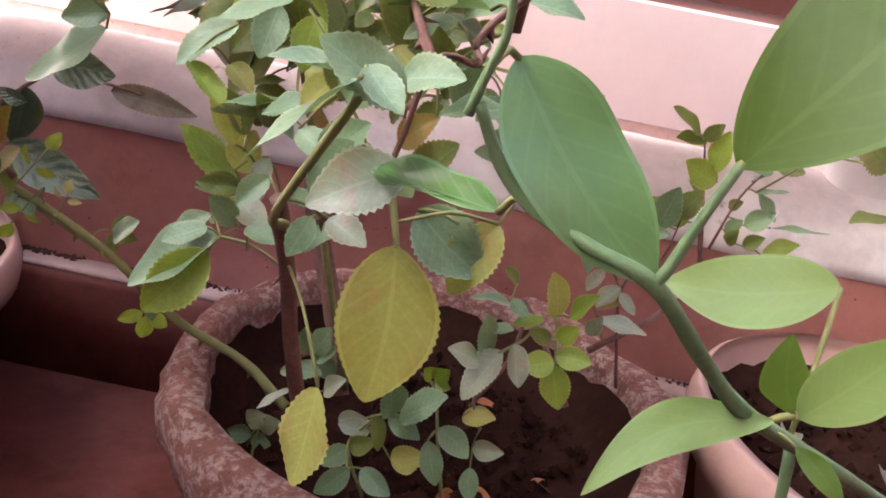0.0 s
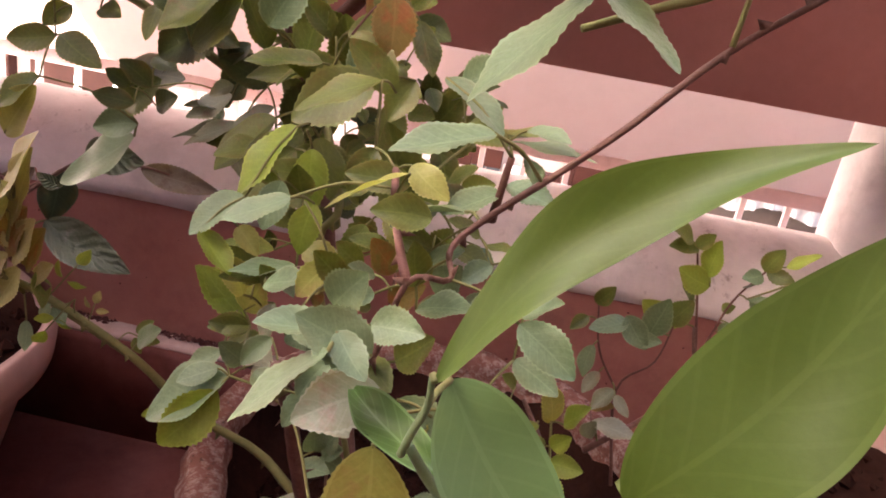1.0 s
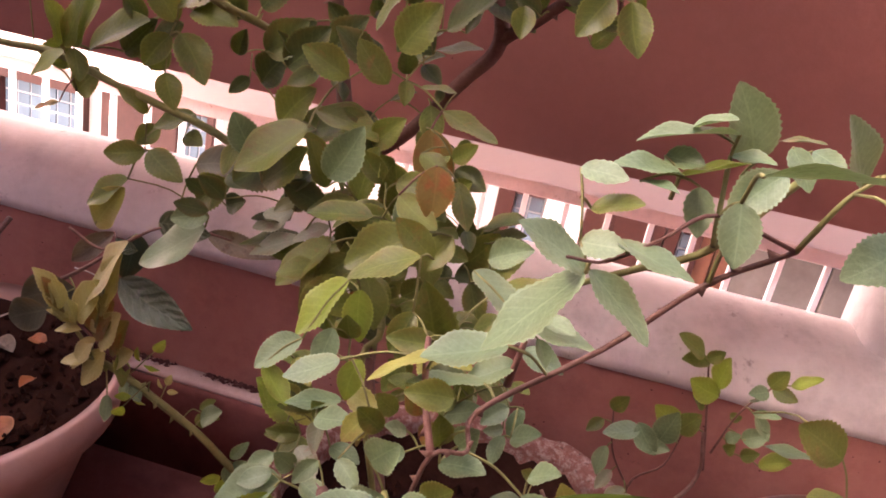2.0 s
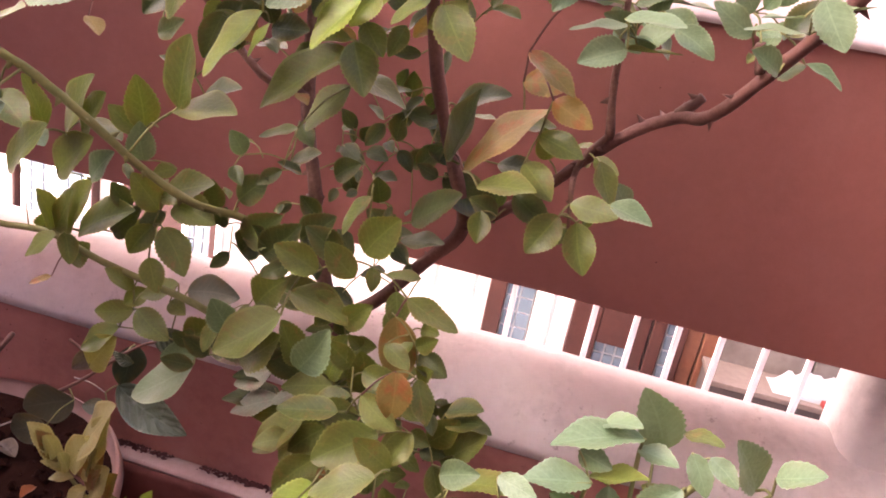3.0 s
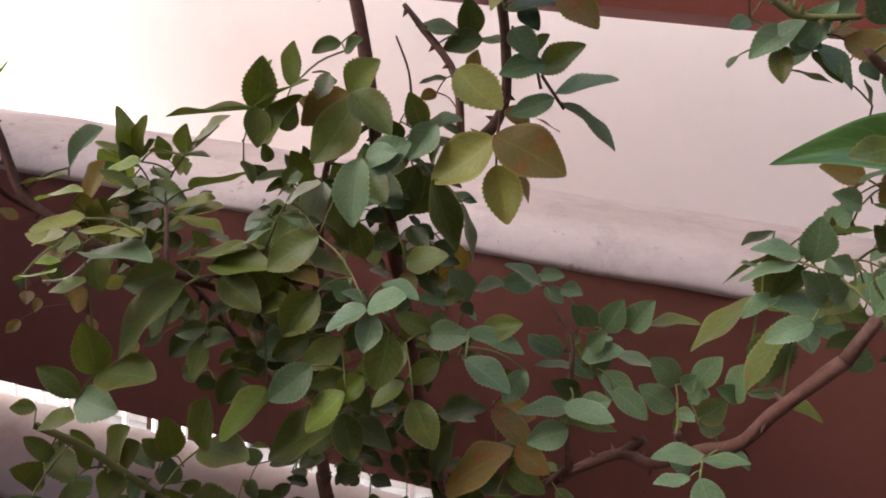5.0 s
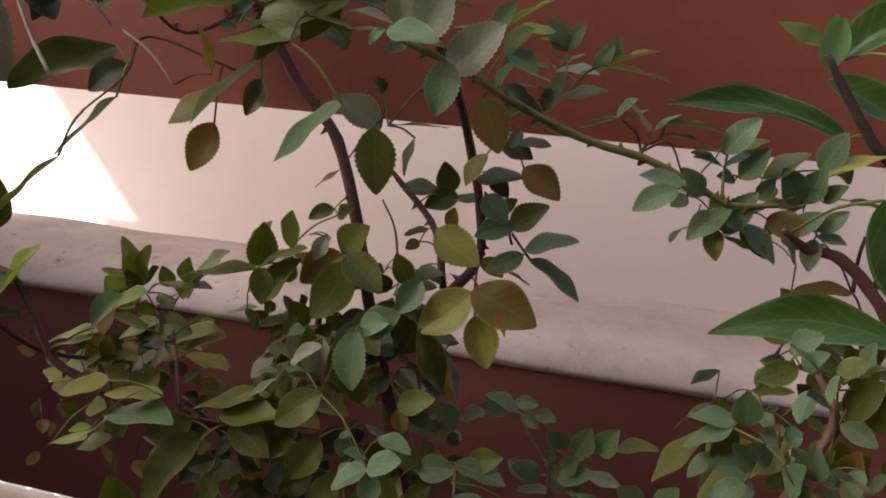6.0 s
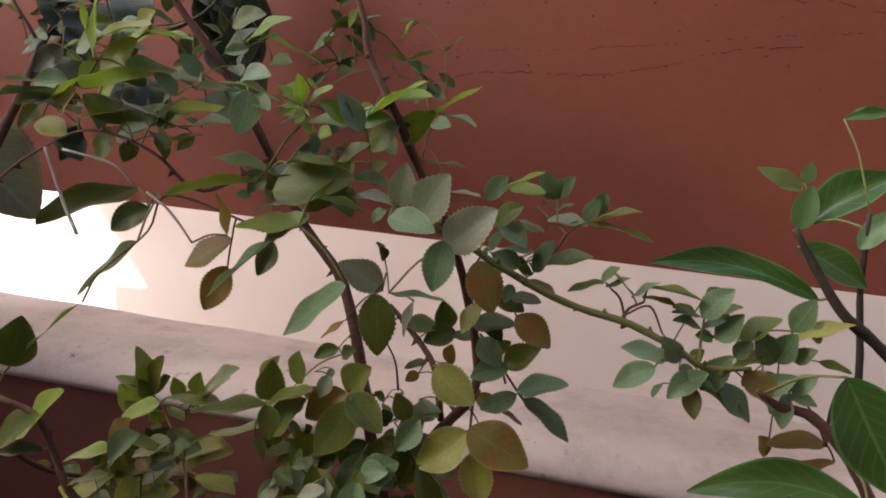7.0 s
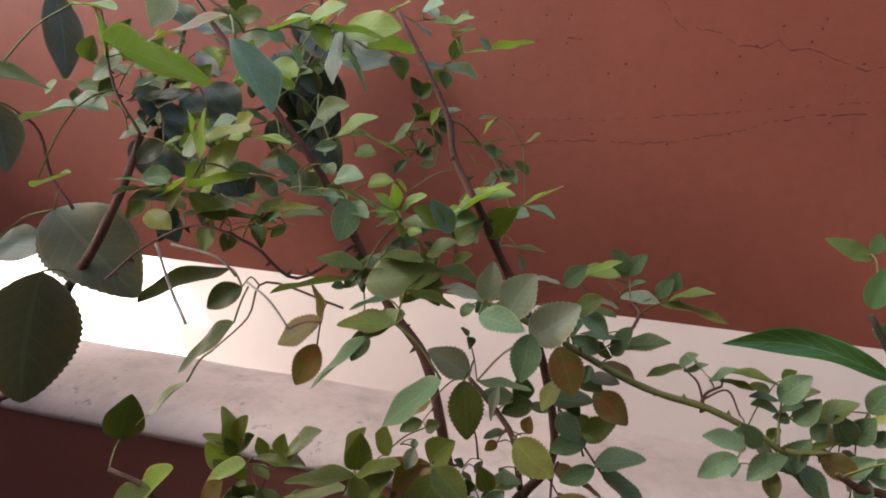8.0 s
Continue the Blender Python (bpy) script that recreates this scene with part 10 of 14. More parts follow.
leaf(rose, (-0.164, 0.611, 0.634), (-0.134, 0.599, 0.622), 1, 0.034, "g", ratio=0.71)
leaf(rose, (-0.122, 0.560, 0.645), (-0.125, 0.548, 0.690), 1, 0.047, "g", ratio=0.66)
leaf(rose, (-0.136, 0.582, 0.647), (-0.146, 0.570, 0.636), 1, 0.019, "g", ratio=0.39)
leaf(rose, (-0.119, 0.570, 0.637), (-0.100, 0.558, 0.672), 1, 0.042, "d", ratio=0.66)
leaf(rose, (-0.124, 0.618, 0.609), (-0.097, 0.606, 0.611), 1, 0.030, "d", ratio=0.73)
leaf(rose, (-0.086, 0.490, 0.657), (-0.134, 0.478, 0.624), 1, 0.059, "g", ratio=0.62)
leaf(rose, (-0.110, 0.512, 0.653), (-0.149, 0.500, 0.657), 1, 0.041, "g", ratio=0.63)
leaf(rose, (-0.111, 0.520, 0.649), (-0.085, 0.508, 0.682), 1, 0.044, "b", ratio=0.62)
leaf(rose, (-0.107, 0.558, 0.626), (-0.101, 0.546, 0.619), 1, 0.015, "g", ratio=0.61)
leaf(rose, (-0.082, 0.537, 0.638), (-0.075, 0.525, 0.604), 1, 0.037, "g", ratio=0.66)
leaf(rose, (-0.094, 0.569, 0.640), (-0.067, 0.557, 0.648), 1, 0.031, "g", ratio=0.73)
leaf(rose, (-0.070, 0.540, 0.633), (-0.049, 0.528, 0.634), 1, 0.024, "g", ratio=0.66)
leaf(rose, (-0.084, 0.567, 0.623), (-0.094, 0.555, 0.621), 1, 0.016, "g", ratio=0.73)
leaf(rose, (-0.078, 0.560, 0.599), (-0.057, 0.548, 0.592), 1, 0.025, "g", ratio=0.62)
leaf(rose, (-0.098, 0.582, 0.603), (-0.110, 0.570, 0.610), 1, 0.018, "g", ratio=0.73)
leaf(rose, (-0.104, 0.560, 0.602), (-0.112, 0.548, 0.592), 1, 0.018, "g", ratio=0.62)
leaf(rose, (-0.117, 0.583, 0.587), (-0.113, 0.571, 0.586), 1, 0.013, "g", ratio=0.67)
leaf(rose, (-0.041, 0.554, 0.605), (-0.008, 0.542, 0.650), 1, 0.057, "g", ratio=0.48)
leaf(rose, (-0.054, 0.550, 0.622), (-0.031, 0.538, 0.658), 1, 0.044, "g", ratio=0.62)
leaf(rose, (-0.071, 0.568, 0.611), (-0.068, 0.556, 0.598), 1, 0.018, "d", ratio=0.70)
leaf(rose, (-0.044, 0.550, 0.655), (-0.013, 0.538, 0.675), 1, 0.039, "d", ratio=0.47)
leaf(rose, (-0.060, 0.560, 0.640), (-0.059, 0.548, 0.663), 1, 0.026, "d", ratio=0.66)
leaf(rose, (-0.064, 0.614, 0.625), (-0.050, 0.602, 0.633), 1, 0.020, "d", ratio=0.39)
leaf(rose, (-0.044, 0.530, 0.616), (-0.029, 0.518, 0.587), 1, 0.035, "g", ratio=0.62)
leaf(rose, (-0.060, 0.553, 0.610), (-0.036, 0.541, 0.620), 1, 0.029, "d", ratio=0.58)
leaf(rose, (-0.029, 0.548, 0.618), (-0.018, 0.536, 0.615), 1, 0.017, "g", ratio=0.65)
leaf(rose, (-0.021, 0.500, 0.627), (0.032, 0.488, 0.645), 1, 0.057, "g", ratio=0.34)
leaf(rose, (-0.215, 0.600, 0.587), (-0.261, 0.588, 0.570), 1, 0.050, "p", ratio=0.42)
leaf(rose, (-0.247, 0.654, 0.561), (-0.226, 0.642, 0.529), 1, 0.040, "p", ratio=0.48)
leaf(rose, (-0.233, 0.659, 0.553), (-0.187, 0.647, 0.575), 1, 0.052, "g", ratio=0.53)
leaf(rose, (-0.188, 0.600, 0.607), (-0.217, 0.588, 0.588), 1, 0.037, "p", ratio=0.42)
leaf(rose, (-0.192, 0.620, 0.588), (-0.171, 0.608, 0.604), 1, 0.029, "b", ratio=0.42)
leaf(rose, (-0.178, 0.633, 0.608), (-0.191, 0.621, 0.632), 1, 0.030, "g", ratio=0.68)
leaf(rose, (-0.232, 0.620, 0.606), (-0.267, 0.608, 0.583), 1, 0.044, "p", ratio=0.52)
leaf(rose, (-0.251, 0.648, 0.614), (-0.243, 0.636, 0.591), 1, 0.027, "b", ratio=0.59)
leaf(rose, (-0.232, 0.620, 0.615), (-0.247, 0.608, 0.605), 1, 0.022, "p", ratio=0.66)
leaf(rose, (-0.242, 0.659, 0.604), (-0.248, 0.647, 0.602), 1, 0.014, "p", ratio=0.36)
leaf(rose, (-0.172, 0.560, 0.607), (-0.212, 0.548, 0.560), 1, 0.063, "g", ratio=0.47)
leaf(rose, (-0.162, 0.585, 0.588), (-0.141, 0.573, 0.642), 1, 0.059, "d", ratio=0.70)
leaf(rose, (-0.150, 0.560, 0.600), (-0.180, 0.548, 0.570), 1, 0.044, "g", ratio=0.62)
leaf(rose, (-0.144, 0.585, 0.608), (-0.168, 0.573, 0.588), 1, 0.033, "g", ratio=0.60)
leaf(rose, (-0.157, 0.595, 0.565), (-0.139, 0.583, 0.592), 1, 0.035, "g", ratio=0.54)
leaf(rose, (-0.144, 0.560, 0.578), (-0.174, 0.548, 0.556), 1, 0.039, "g", ratio=0.42)
leaf(rose, (-0.131, 0.598, 0.547), (-0.114, 0.586, 0.589), 1, 0.047, "g", ratio=0.57)
leaf(rose, (-0.121, 0.500, 0.612), (-0.103, 0.488, 0.575), 1, 0.043, "g", ratio=0.52)
leaf(rose, (-0.127, 0.544, 0.585), (-0.151, 0.532, 0.590), 1, 0.027, "g", ratio=0.65)
leaf(rose, (-0.120, 0.450, 0.627), (-0.150, 0.438, 0.580), 1, 0.057, "l", ratio=0.42)
leaf(rose, (-0.119, 0.481, 0.608), (-0.110, 0.469, 0.571), 1, 0.040, "l", ratio=0.59)
leaf(rose, (-0.121, 0.498, 0.584), (-0.154, 0.486, 0.586), 1, 0.035, "g", ratio=0.60)
leaf(rose, (-0.139, 0.500, 0.569), (-0.112, 0.488, 0.570), 1, 0.030, "g", ratio=0.62)
leaf(rose, (-0.159, 0.539, 0.519), (-0.168, 0.527, 0.510), 1, 0.017, "g", ratio=0.41)
leaf(rose, (-0.149, 0.555, 0.546), (-0.132, 0.543, 0.559), 1, 0.025, "g", ratio=0.40)
leaf(rose, (-0.101, 0.560, 0.563), (-0.122, 0.548, 0.549), 1, 0.028, "d", ratio=0.52)
leaf(rose, (-0.107, 0.608, 0.552), (-0.090, 0.596, 0.576), 1, 0.032, "d", ratio=0.75)
leaf(rose, (-0.117, 0.560, 0.551), (-0.086, 0.548, 0.577), 1, 0.042, "g", ratio=0.52)
leaf(rose, (-0.106, 0.576, 0.568), (-0.083, 0.564, 0.594), 1, 0.037, "g", ratio=0.63)
leaf(rose, (-0.051, 0.460, 0.583), (-0.065, 0.448, 0.639), 1, 0.059, "g", ratio=0.58)
leaf(rose, (-0.066, 0.420, 0.630), (-0.075, 0.408, 0.604), 1, 0.030, "g", ratio=0.62)
leaf(rose, (-0.075, 0.453, 0.601), (-0.081, 0.441, 0.594), 1, 0.015, "g", ratio=0.65)
leaf(rose, (-0.022, 0.450, 0.646), (0.005, 0.438, 0.644), 1, 0.030, "g", ratio=0.62)
leaf(rose, (-0.141, 0.430, 0.584), (-0.169, 0.418, 0.558), 1, 0.040, "b", ratio=0.52)
leaf(rose, (-0.120, 0.430, 0.598), (-0.125, 0.418, 0.570), 1, 0.031, "b", ratio=0.62)
leaf(rose, (-0.111, 0.446, 0.585), (-0.113, 0.434, 0.608), 1, 0.026, "g", ratio=0.62)
leaf(rose, (-0.139, 0.449, 0.596), (-0.127, 0.437, 0.591), 1, 0.018, "g", ratio=0.72)
leaf(rose, (-0.162, 0.420, 0.562), (-0.138, 0.408, 0.542), 1, 0.033, "l", ratio=0.47)
leaf(rose, (-0.148, 0.440, 0.561), (-0.130, 0.428, 0.550), 1, 0.024, "y", ratio=0.62)
leaf(rose, (-0.098, 0.380, 0.605), (-0.129, 0.368, 0.590), 1, 0.036, "b", ratio=0.42)
leaf(rose, (-0.091, 0.400, 0.598), (-0.093, 0.388, 0.572), 1, 0.029, "l", ratio=0.62)
leaf(rose, (0.025, 0.305, 0.724), (-0.012, 0.293, 0.681), 1, 0.058, "b", ratio=0.42)
leaf(rose, (0.026, 0.310, 0.723), (-0.008, 0.298, 0.742), 1, 0.041, "b", ratio=0.52)
leaf(rose, (0.026, 0.305, 0.726), (0.058, 0.293, 0.703), 1, 0.041, "b", ratio=0.48)
leaf(rose, (0.035, 0.315, 0.739), (0.070, 0.303, 0.734), 1, 0.037, "b", ratio=0.48)
leaf(rose, (0.020, 0.320, 0.733), (0.039, 0.308, 0.739), 1, 0.023, "b", ratio=0.62)
leaf(rose, (0.080, 0.360, 0.790), (0.033, 0.348, 0.785), 1, 0.049, "b", ratio=0.37)
leaf(rose, (0.095, 0.380, 0.776), (0.075, 0.368, 0.813), 1, 0.044, "b", ratio=0.64)
leaf(rose, (0.059, 0.370, 0.787), (0.076, 0.358, 0.799), 1, 0.024, "b", ratio=0.42)
leaf(rose, (0.080, 0.370, 0.778), (0.100, 0.358, 0.781), 1, 0.024, "b", ratio=0.52)
leaf(rose, (0.102, 0.380, 0.789), (0.120, 0.368, 0.796), 1, 0.023, "g", ratio=0.36)
leaf(rose, (0.050, 0.360, 0.773), (0.067, 0.348, 0.775), 1, 0.021, "b", ratio=0.66)
leaf(rose, (0.058, 0.340, 0.769), (0.024, 0.328, 0.771), 1, 0.036, "b", ratio=0.42)
leaf(rose, (0.057, 0.350, 0.766), (0.084, 0.338, 0.781), 1, 0.033, "g", ratio=0.36)
leaf(rose, (0.012, 0.330, 0.764), (0.033, 0.318, 0.766), 1, 0.024, "b", ratio=0.57)
leaf(rose, (0.021, 0.330, 0.747), (0.042, 0.318, 0.758), 1, 0.027, "g", ratio=0.52)
leaf(rose, (0.039, 0.330, 0.764), (0.055, 0.318, 0.767), 1, 0.020, "b", ratio=0.42)
leaf(rose, (0.068, 0.350, 0.764), (0.072, 0.338, 0.743), 1, 0.025, "b", ratio=0.62)
leaf(rose, (0.100, 0.340, 0.780), (0.079, 0.328, 0.757), 1, 0.033, "b", ratio=0.57)
leaf(rose, (0.081, 0.320, 0.767), (0.084, 0.308, 0.741), 1, 0.029, "b", ratio=0.64)
leaf(rose, (0.104, 0.360, 0.790), (0.115, 0.348, 0.774), 1, 0.023, "b", ratio=0.62)
leaf(rose, (0.113, 0.360, 0.790), (0.127, 0.348, 0.784), 1, 0.019, "b", ratio=0.62)
leaf(rose, (0.139, 0.360, 0.779), (0.119, 0.348, 0.810), 1, 0.039, "b", ratio=0.52)
leaf(rose, (0.138, 0.340, 0.800), (0.152, 0.328, 0.816), 1, 0.024, "b", ratio=0.52)
leaf(rose, (0.073, 0.270, 0.787), (0.126, 0.258, 0.803), 1, 0.057, "b", ratio=0.28)
leaf(rose, (0.133, 0.284, 0.774), (0.111, 0.272, 0.757), 1, 0.030, "b", ratio=0.64)
leaf(rose, (0.122, 0.270, 0.785), (0.140, 0.258, 0.796), 1, 0.024, "b", ratio=0.42)
leaf(rose, (0.135, 0.280, 0.770), (0.147, 0.268, 0.756), 1, 0.022, "g", ratio=0.52)
leaf(rose, (0.133, 0.280, 0.777), (0.153, 0.268, 0.772), 1, 0.024, "b", ratio=0.52)
leaf(rose, (-0.390, 0.620, 0.627), (-0.428, 0.608, 0.620), 1, 0.040, "g", ratio=0.64)
leaf(rose, (-0.375, 0.620, 0.654), (-0.394, 0.608, 0.636), 1, 0.029, "g", ratio=0.66)
leaf(rose, (-0.386, 0.620, 0.629), (-0.343, 0.608, 0.612), 1, 0.048, "g", ratio=0.66)
leaf(rose, (-0.330, 0.600, 0.680), (-0.362, 0.588, 0.661), 1, 0.039, "g", ratio=0.52)
leaf(rose, (-0.338, 0.600, 0.658), (-0.314, 0.588, 0.656), 1, 0.027, "g", ratio=0.62)
leaf(rose, (-0.427, 0.650, 0.584), (-0.472, 0.638, 0.552), 1, 0.057, "g", ratio=0.52)
leaf(rose, (-0.463, 0.650, 0.524), (-0.424, 0.638, 0.577), 1, 0.067, "y", ratio=0.52)
leaf(rose, (-0.360, 0.700, 0.546), (-0.400, 0.688, 0.537), 1, 0.043, "b", ratio=0.66)
leaf(rose, (-0.375, 0.700, 0.559), (-0.331, 0.688, 0.595), 1, 0.058, "g", ratio=0.66)
leaf(rose, (-0.363, 0.700, 0.532), (-0.434, 0.688, 0.473), 1, 0.093, "b", ratio=0.42)
leaf(rose, (-0.441, 0.565, 0.670), (-0.456, 0.553, 0.662), 1, 0.021, "o", ratio=0.42)
leaf(rose, (-0.041, 0.260, 0.591), (-0.073, 0.248, 0.563), 1, 0.044, "b", ratio=0.31)
leaf(rose, (-0.038, 0.280, 0.588), (-0.072, 0.268, 0.594), 1, 0.037, "b", ratio=0.44)
leaf(rose, (-0.041, 0.270, 0.594), (-0.026, 0.258, 0.583), 1, 0.022, "b", ratio=0.66)
leaf(rose, (-0.033, 0.290, 0.589), (-0.011, 0.278, 0.596), 1, 0.026, "b", ratio=0.66)
leaf(rose, (-0.142, 0.430, 0.462), (-0.196, 0.418, 0.428), 1, 0.065, "b", ratio=0.44)
leaf(rose, (-0.145, 0.420, 0.456), (-0.177, 0.408, 0.415), 1, 0.053, "l", ratio=0.64)
leaf(rose, (-0.156, 0.450, 0.467), (-0.176, 0.438, 0.450), 1, 0.029, "b", ratio=0.52)
leaf(rose, (-0.140, 0.450, 0.480), (-0.118, 0.438, 0.471), 1, 0.027, "p", ratio=0.66)
leaf(rose, (-0.161, 0.485, 0.482), (-0.183, 0.473, 0.514), 1, 0.041, "l", ratio=0.52)
leaf(rose, (-0.142, 0.460, 0.485), (-0.167, 0.448, 0.484), 1, 0.028, "g", ratio=0.62)
leaf(rose, (-0.147, 0.460, 0.495), (-0.132, 0.448, 0.525), 1, 0.036, "y", ratio=0.62)
leaf(rose, (-0.103, 0.420, 0.551), (-0.140, 0.408, 0.544), 1, 0.040, "b", ratio=0.37)
leaf(rose, (-0.119, 0.435, 0.538), (-0.103, 0.423, 0.531), 1, 0.021, "b", ratio=0.47)
leaf(rose, (-0.144, 0.500, 0.526), (-0.176, 0.488, 0.533), 1, 0.035, "g", ratio=0.42)
leaf(rose, (-0.162, 0.549, 0.505), (-0.162, 0.537, 0.525), 1, 0.023, "d", ratio=0.50)
leaf(rose, (-0.073, 0.380, 0.574), (-0.086, 0.368, 0.557), 1, 0.025, "y", ratio=0.66)
leaf(rose, (-0.086, 0.401, 0.554), (-0.080, 0.389, 0.541), 1, 0.019, "o", ratio=0.42)
leaf(rose, (-0.026, 0.300, 0.556), (-0.060, 0.288, 0.539), 1, 0.040, "p", ratio=0.62)
leaf(rose, (-0.024, 0.400, 0.586), (-0.044, 0.388, 0.593), 1, 0.024, "g", ratio=0.62)
leaf(rose, (-0.025, 0.420, 0.588), (-0.012, 0.408, 0.587), 1, 0.018, "d", ratio=0.38)
leaf(rose, (-0.030, 0.400, 0.575), (-0.009, 0.388, 0.595), 1, 0.031, "b", ratio=0.52)
leaf(rose, (-0.049, 0.452, 0.566), (-0.060, 0.440, 0.567), 1, 0.016, "g", ratio=0.47)
leaf(rose, (0.006, 0.400, 0.624), (-0.022, 0.388, 0.612), 1, 0.033, "b", ratio=0.52)
leaf(rose, (0.008, 0.423, 0.623), (0.036, 0.411, 0.621), 1, 0.031, "b", ratio=0.54)
leaf(rose, (-0.022, 0.351, 0.618), (-0.048, 0.339, 0.621), 1, 0.029, "g", ratio=0.64)
leaf(rose, (-0.025, 0.404, 0.608), (-0.048, 0.392, 0.598), 1, 0.028, "d", ratio=0.55)
leaf(rose, (-0.000, 0.340, 0.663), (-0.043, 0.328, 0.651), 1, 0.046, "b", ratio=0.48)
leaf(rose, (-0.032, 0.400, 0.676), (0.004, 0.388, 0.659), 1, 0.042, "b", ratio=0.42)
leaf(rose, (-0.028, 0.448, 0.668), (-0.001, 0.436, 0.686), 1, 0.035, "b", ratio=0.56)
leaf(rose, (-0.038, 0.370, 0.632), (-0.077, 0.358, 0.615), 1, 0.044, "y", ratio=0.20)
leaf(rose, (-0.042, 0.408, 0.617), (-0.075, 0.396, 0.621), 1, 0.035, "g", ratio=0.57)
leaf(rose, (-0.042, 0.400, 0.629), (-0.019, 0.388, 0.619), 1, 0.028, "y", ratio=0.66)
leaf(rose, (-0.034, 0.420, 0.616), (-0.037, 0.408, 0.630), 1, 0.019, "y", ratio=0.54)
leaf(rose, (0.005, 0.400, 0.651), (0.049, 0.388, 0.653), 1, 0.046, "b", ratio=0.35)
leaf(rose, (0.013, 0.400, 0.658), (0.035, 0.388, 0.658), 1, 0.025, "b", ratio=0.52)
leaf(rose, (0.015, 0.400, 0.644), (0.024, 0.388, 0.633), 1, 0.019, "b", ratio=0.52)
leaf(rose, (0.026, 0.330, 0.585), (0.054, 0.318, 0.570), 1, 0.034, "b", ratio=0.64)
leaf(rose, (-0.070, 0.430, 0.665), (-0.115, 0.418, 0.647), 1, 0.050, "g", ratio=0.48)
leaf(rose, (-0.065, 0.452, 0.657), (-0.093, 0.440, 0.683), 1, 0.040, "g", ratio=0.58)
leaf(rose, (-0.124, 0.500, 0.660), (-0.172, 0.488, 0.657), 1, 0.050, "g", ratio=0.48)
leaf(rose, (-0.122, 0.524, 0.662), (-0.160, 0.512, 0.642), 1, 0.045, "g", ratio=0.35)
leaf(rose, (-0.131, 0.550, 0.674), (-0.153, 0.538, 0.698), 1, 0.035, "g", ratio=0.62)
leaf(rose, (-0.149, 0.603, 0.664), (-0.125, 0.591, 0.676), 1, 0.029, "g", ratio=0.72)
leaf(rose, (-0.136, 0.584, 0.675), (-0.145, 0.572, 0.689), 1, 0.021, "g", ratio=0.71)
leaf(rose, (-0.107, 0.500, 0.681), (-0.072, 0.488, 0.666), 1, 0.040, "g", ratio=0.62)
leaf(rose, (-0.118, 0.534, 0.680), (-0.079, 0.522, 0.687), 1, 0.041, "g", ratio=0.56)
leaf(rose, (-0.062, 0.500, 0.660), (-0.074, 0.488, 0.633), 1, 0.032, "g", ratio=0.66)
leaf(rose, (-0.083, 0.555, 0.644), (-0.063, 0.543, 0.646), 1, 0.023, "g", ratio=0.52)
leaf(rose, (-0.185, 0.600, 0.576), (-0.239, 0.588, 0.571), 1, 0.056, "g", ratio=0.52)
leaf(rose, (-0.218, 0.650, 0.539), (-0.162, 0.638, 0.565), 1, 0.063, "g", ratio=0.42)
leaf(rose, (-0.223, 0.620, 0.583), (-0.279, 0.608, 0.564), 1, 0.060, "d", ratio=0.31)
leaf(rose, (-0.256, 0.659, 0.586), (-0.257, 0.647, 0.561), 1, 0.028, "d", ratio=0.42)
leaf(rose, (-0.235, 0.620, 0.595), (-0.269, 0.608, 0.591), 1, 0.036, "d", ratio=0.42)
leaf(rose, (-0.249, 0.645, 0.602), (-0.224, 0.633, 0.628), 1, 0.038, "d", ratio=0.71)
leaf(rose, (-0.172, 0.620, 0.565), (-0.209, 0.608, 0.511), 1, 0.067, "g", ratio=0.52)
leaf(rose, (-0.165, 0.600, 0.579), (-0.133, 0.588, 0.605), 1, 0.043, "g", ratio=0.66)
leaf(rose, (-0.191, 0.650, 0.579), (-0.187, 0.638, 0.607), 1, 0.031, "g", ratio=0.36)
leaf(rose, (-0.156, 0.600, 0.560), (-0.115, 0.588, 0.573), 1, 0.045, "g", ratio=0.52)
leaf(rose, (-0.165, 0.618, 0.542), (-0.147, 0.606, 0.568), 1, 0.034, "g", ratio=0.53)
leaf(rose, (-0.128, 0.600, 0.596), (-0.109, 0.588, 0.576), 1, 0.030, "g", ratio=0.66)
leaf(rose, (-0.118, 0.631, 0.608), (-0.130, 0.619, 0.607), 1, 0.017, "d", ratio=0.72)
leaf(rose, (-0.116, 0.600, 0.604), (-0.089, 0.588, 0.598), 1, 0.030, "g", ratio=0.66)
leaf(rose, (-0.121, 0.644, 0.587), (-0.118, 0.632, 0.599), 1, 0.017, "g", ratio=0.60)
leaf(rose, (-0.185, 0.600, 0.522), (-0.152, 0.588, 0.518), 1, 0.035, "g", ratio=0.66)
leaf(rose, (-0.197, 0.626, 0.526), (-0.194, 0.614, 0.547), 1, 0.024, "g", ratio=0.39)
leaf(rose, (-0.083, 0.500, 0.709), (-0.078, 0.488, 0.671), 1, 0.040, "o", ratio=0.66)
leaf(rose, (-0.106, 0.547, 0.704), (-0.080, 0.535, 0.694), 1, 0.030, "g", ratio=0.56)
leaf(rose, (-0.069, 0.520, 0.696), (-0.052, 0.508, 0.664), 1, 0.038, "g", ratio=0.52)
leaf(rose, (-0.080, 0.565, 0.693), (-0.051, 0.553, 0.687), 1, 0.032, "d", ratio=0.70)
leaf(rose, (-0.086, 0.566, 0.705), (-0.101, 0.554, 0.687), 1, 0.026, "g", ratio=0.46)
leaf(rose, (-0.059, 0.550, 0.651), (-0.050, 0.538, 0.638), 1, 0.020, "d", ratio=0.66)
leaf(rose, (-0.065, 0.593, 0.632), (-0.056, 0.581, 0.630), 1, 0.015, "d", ratio=0.62)
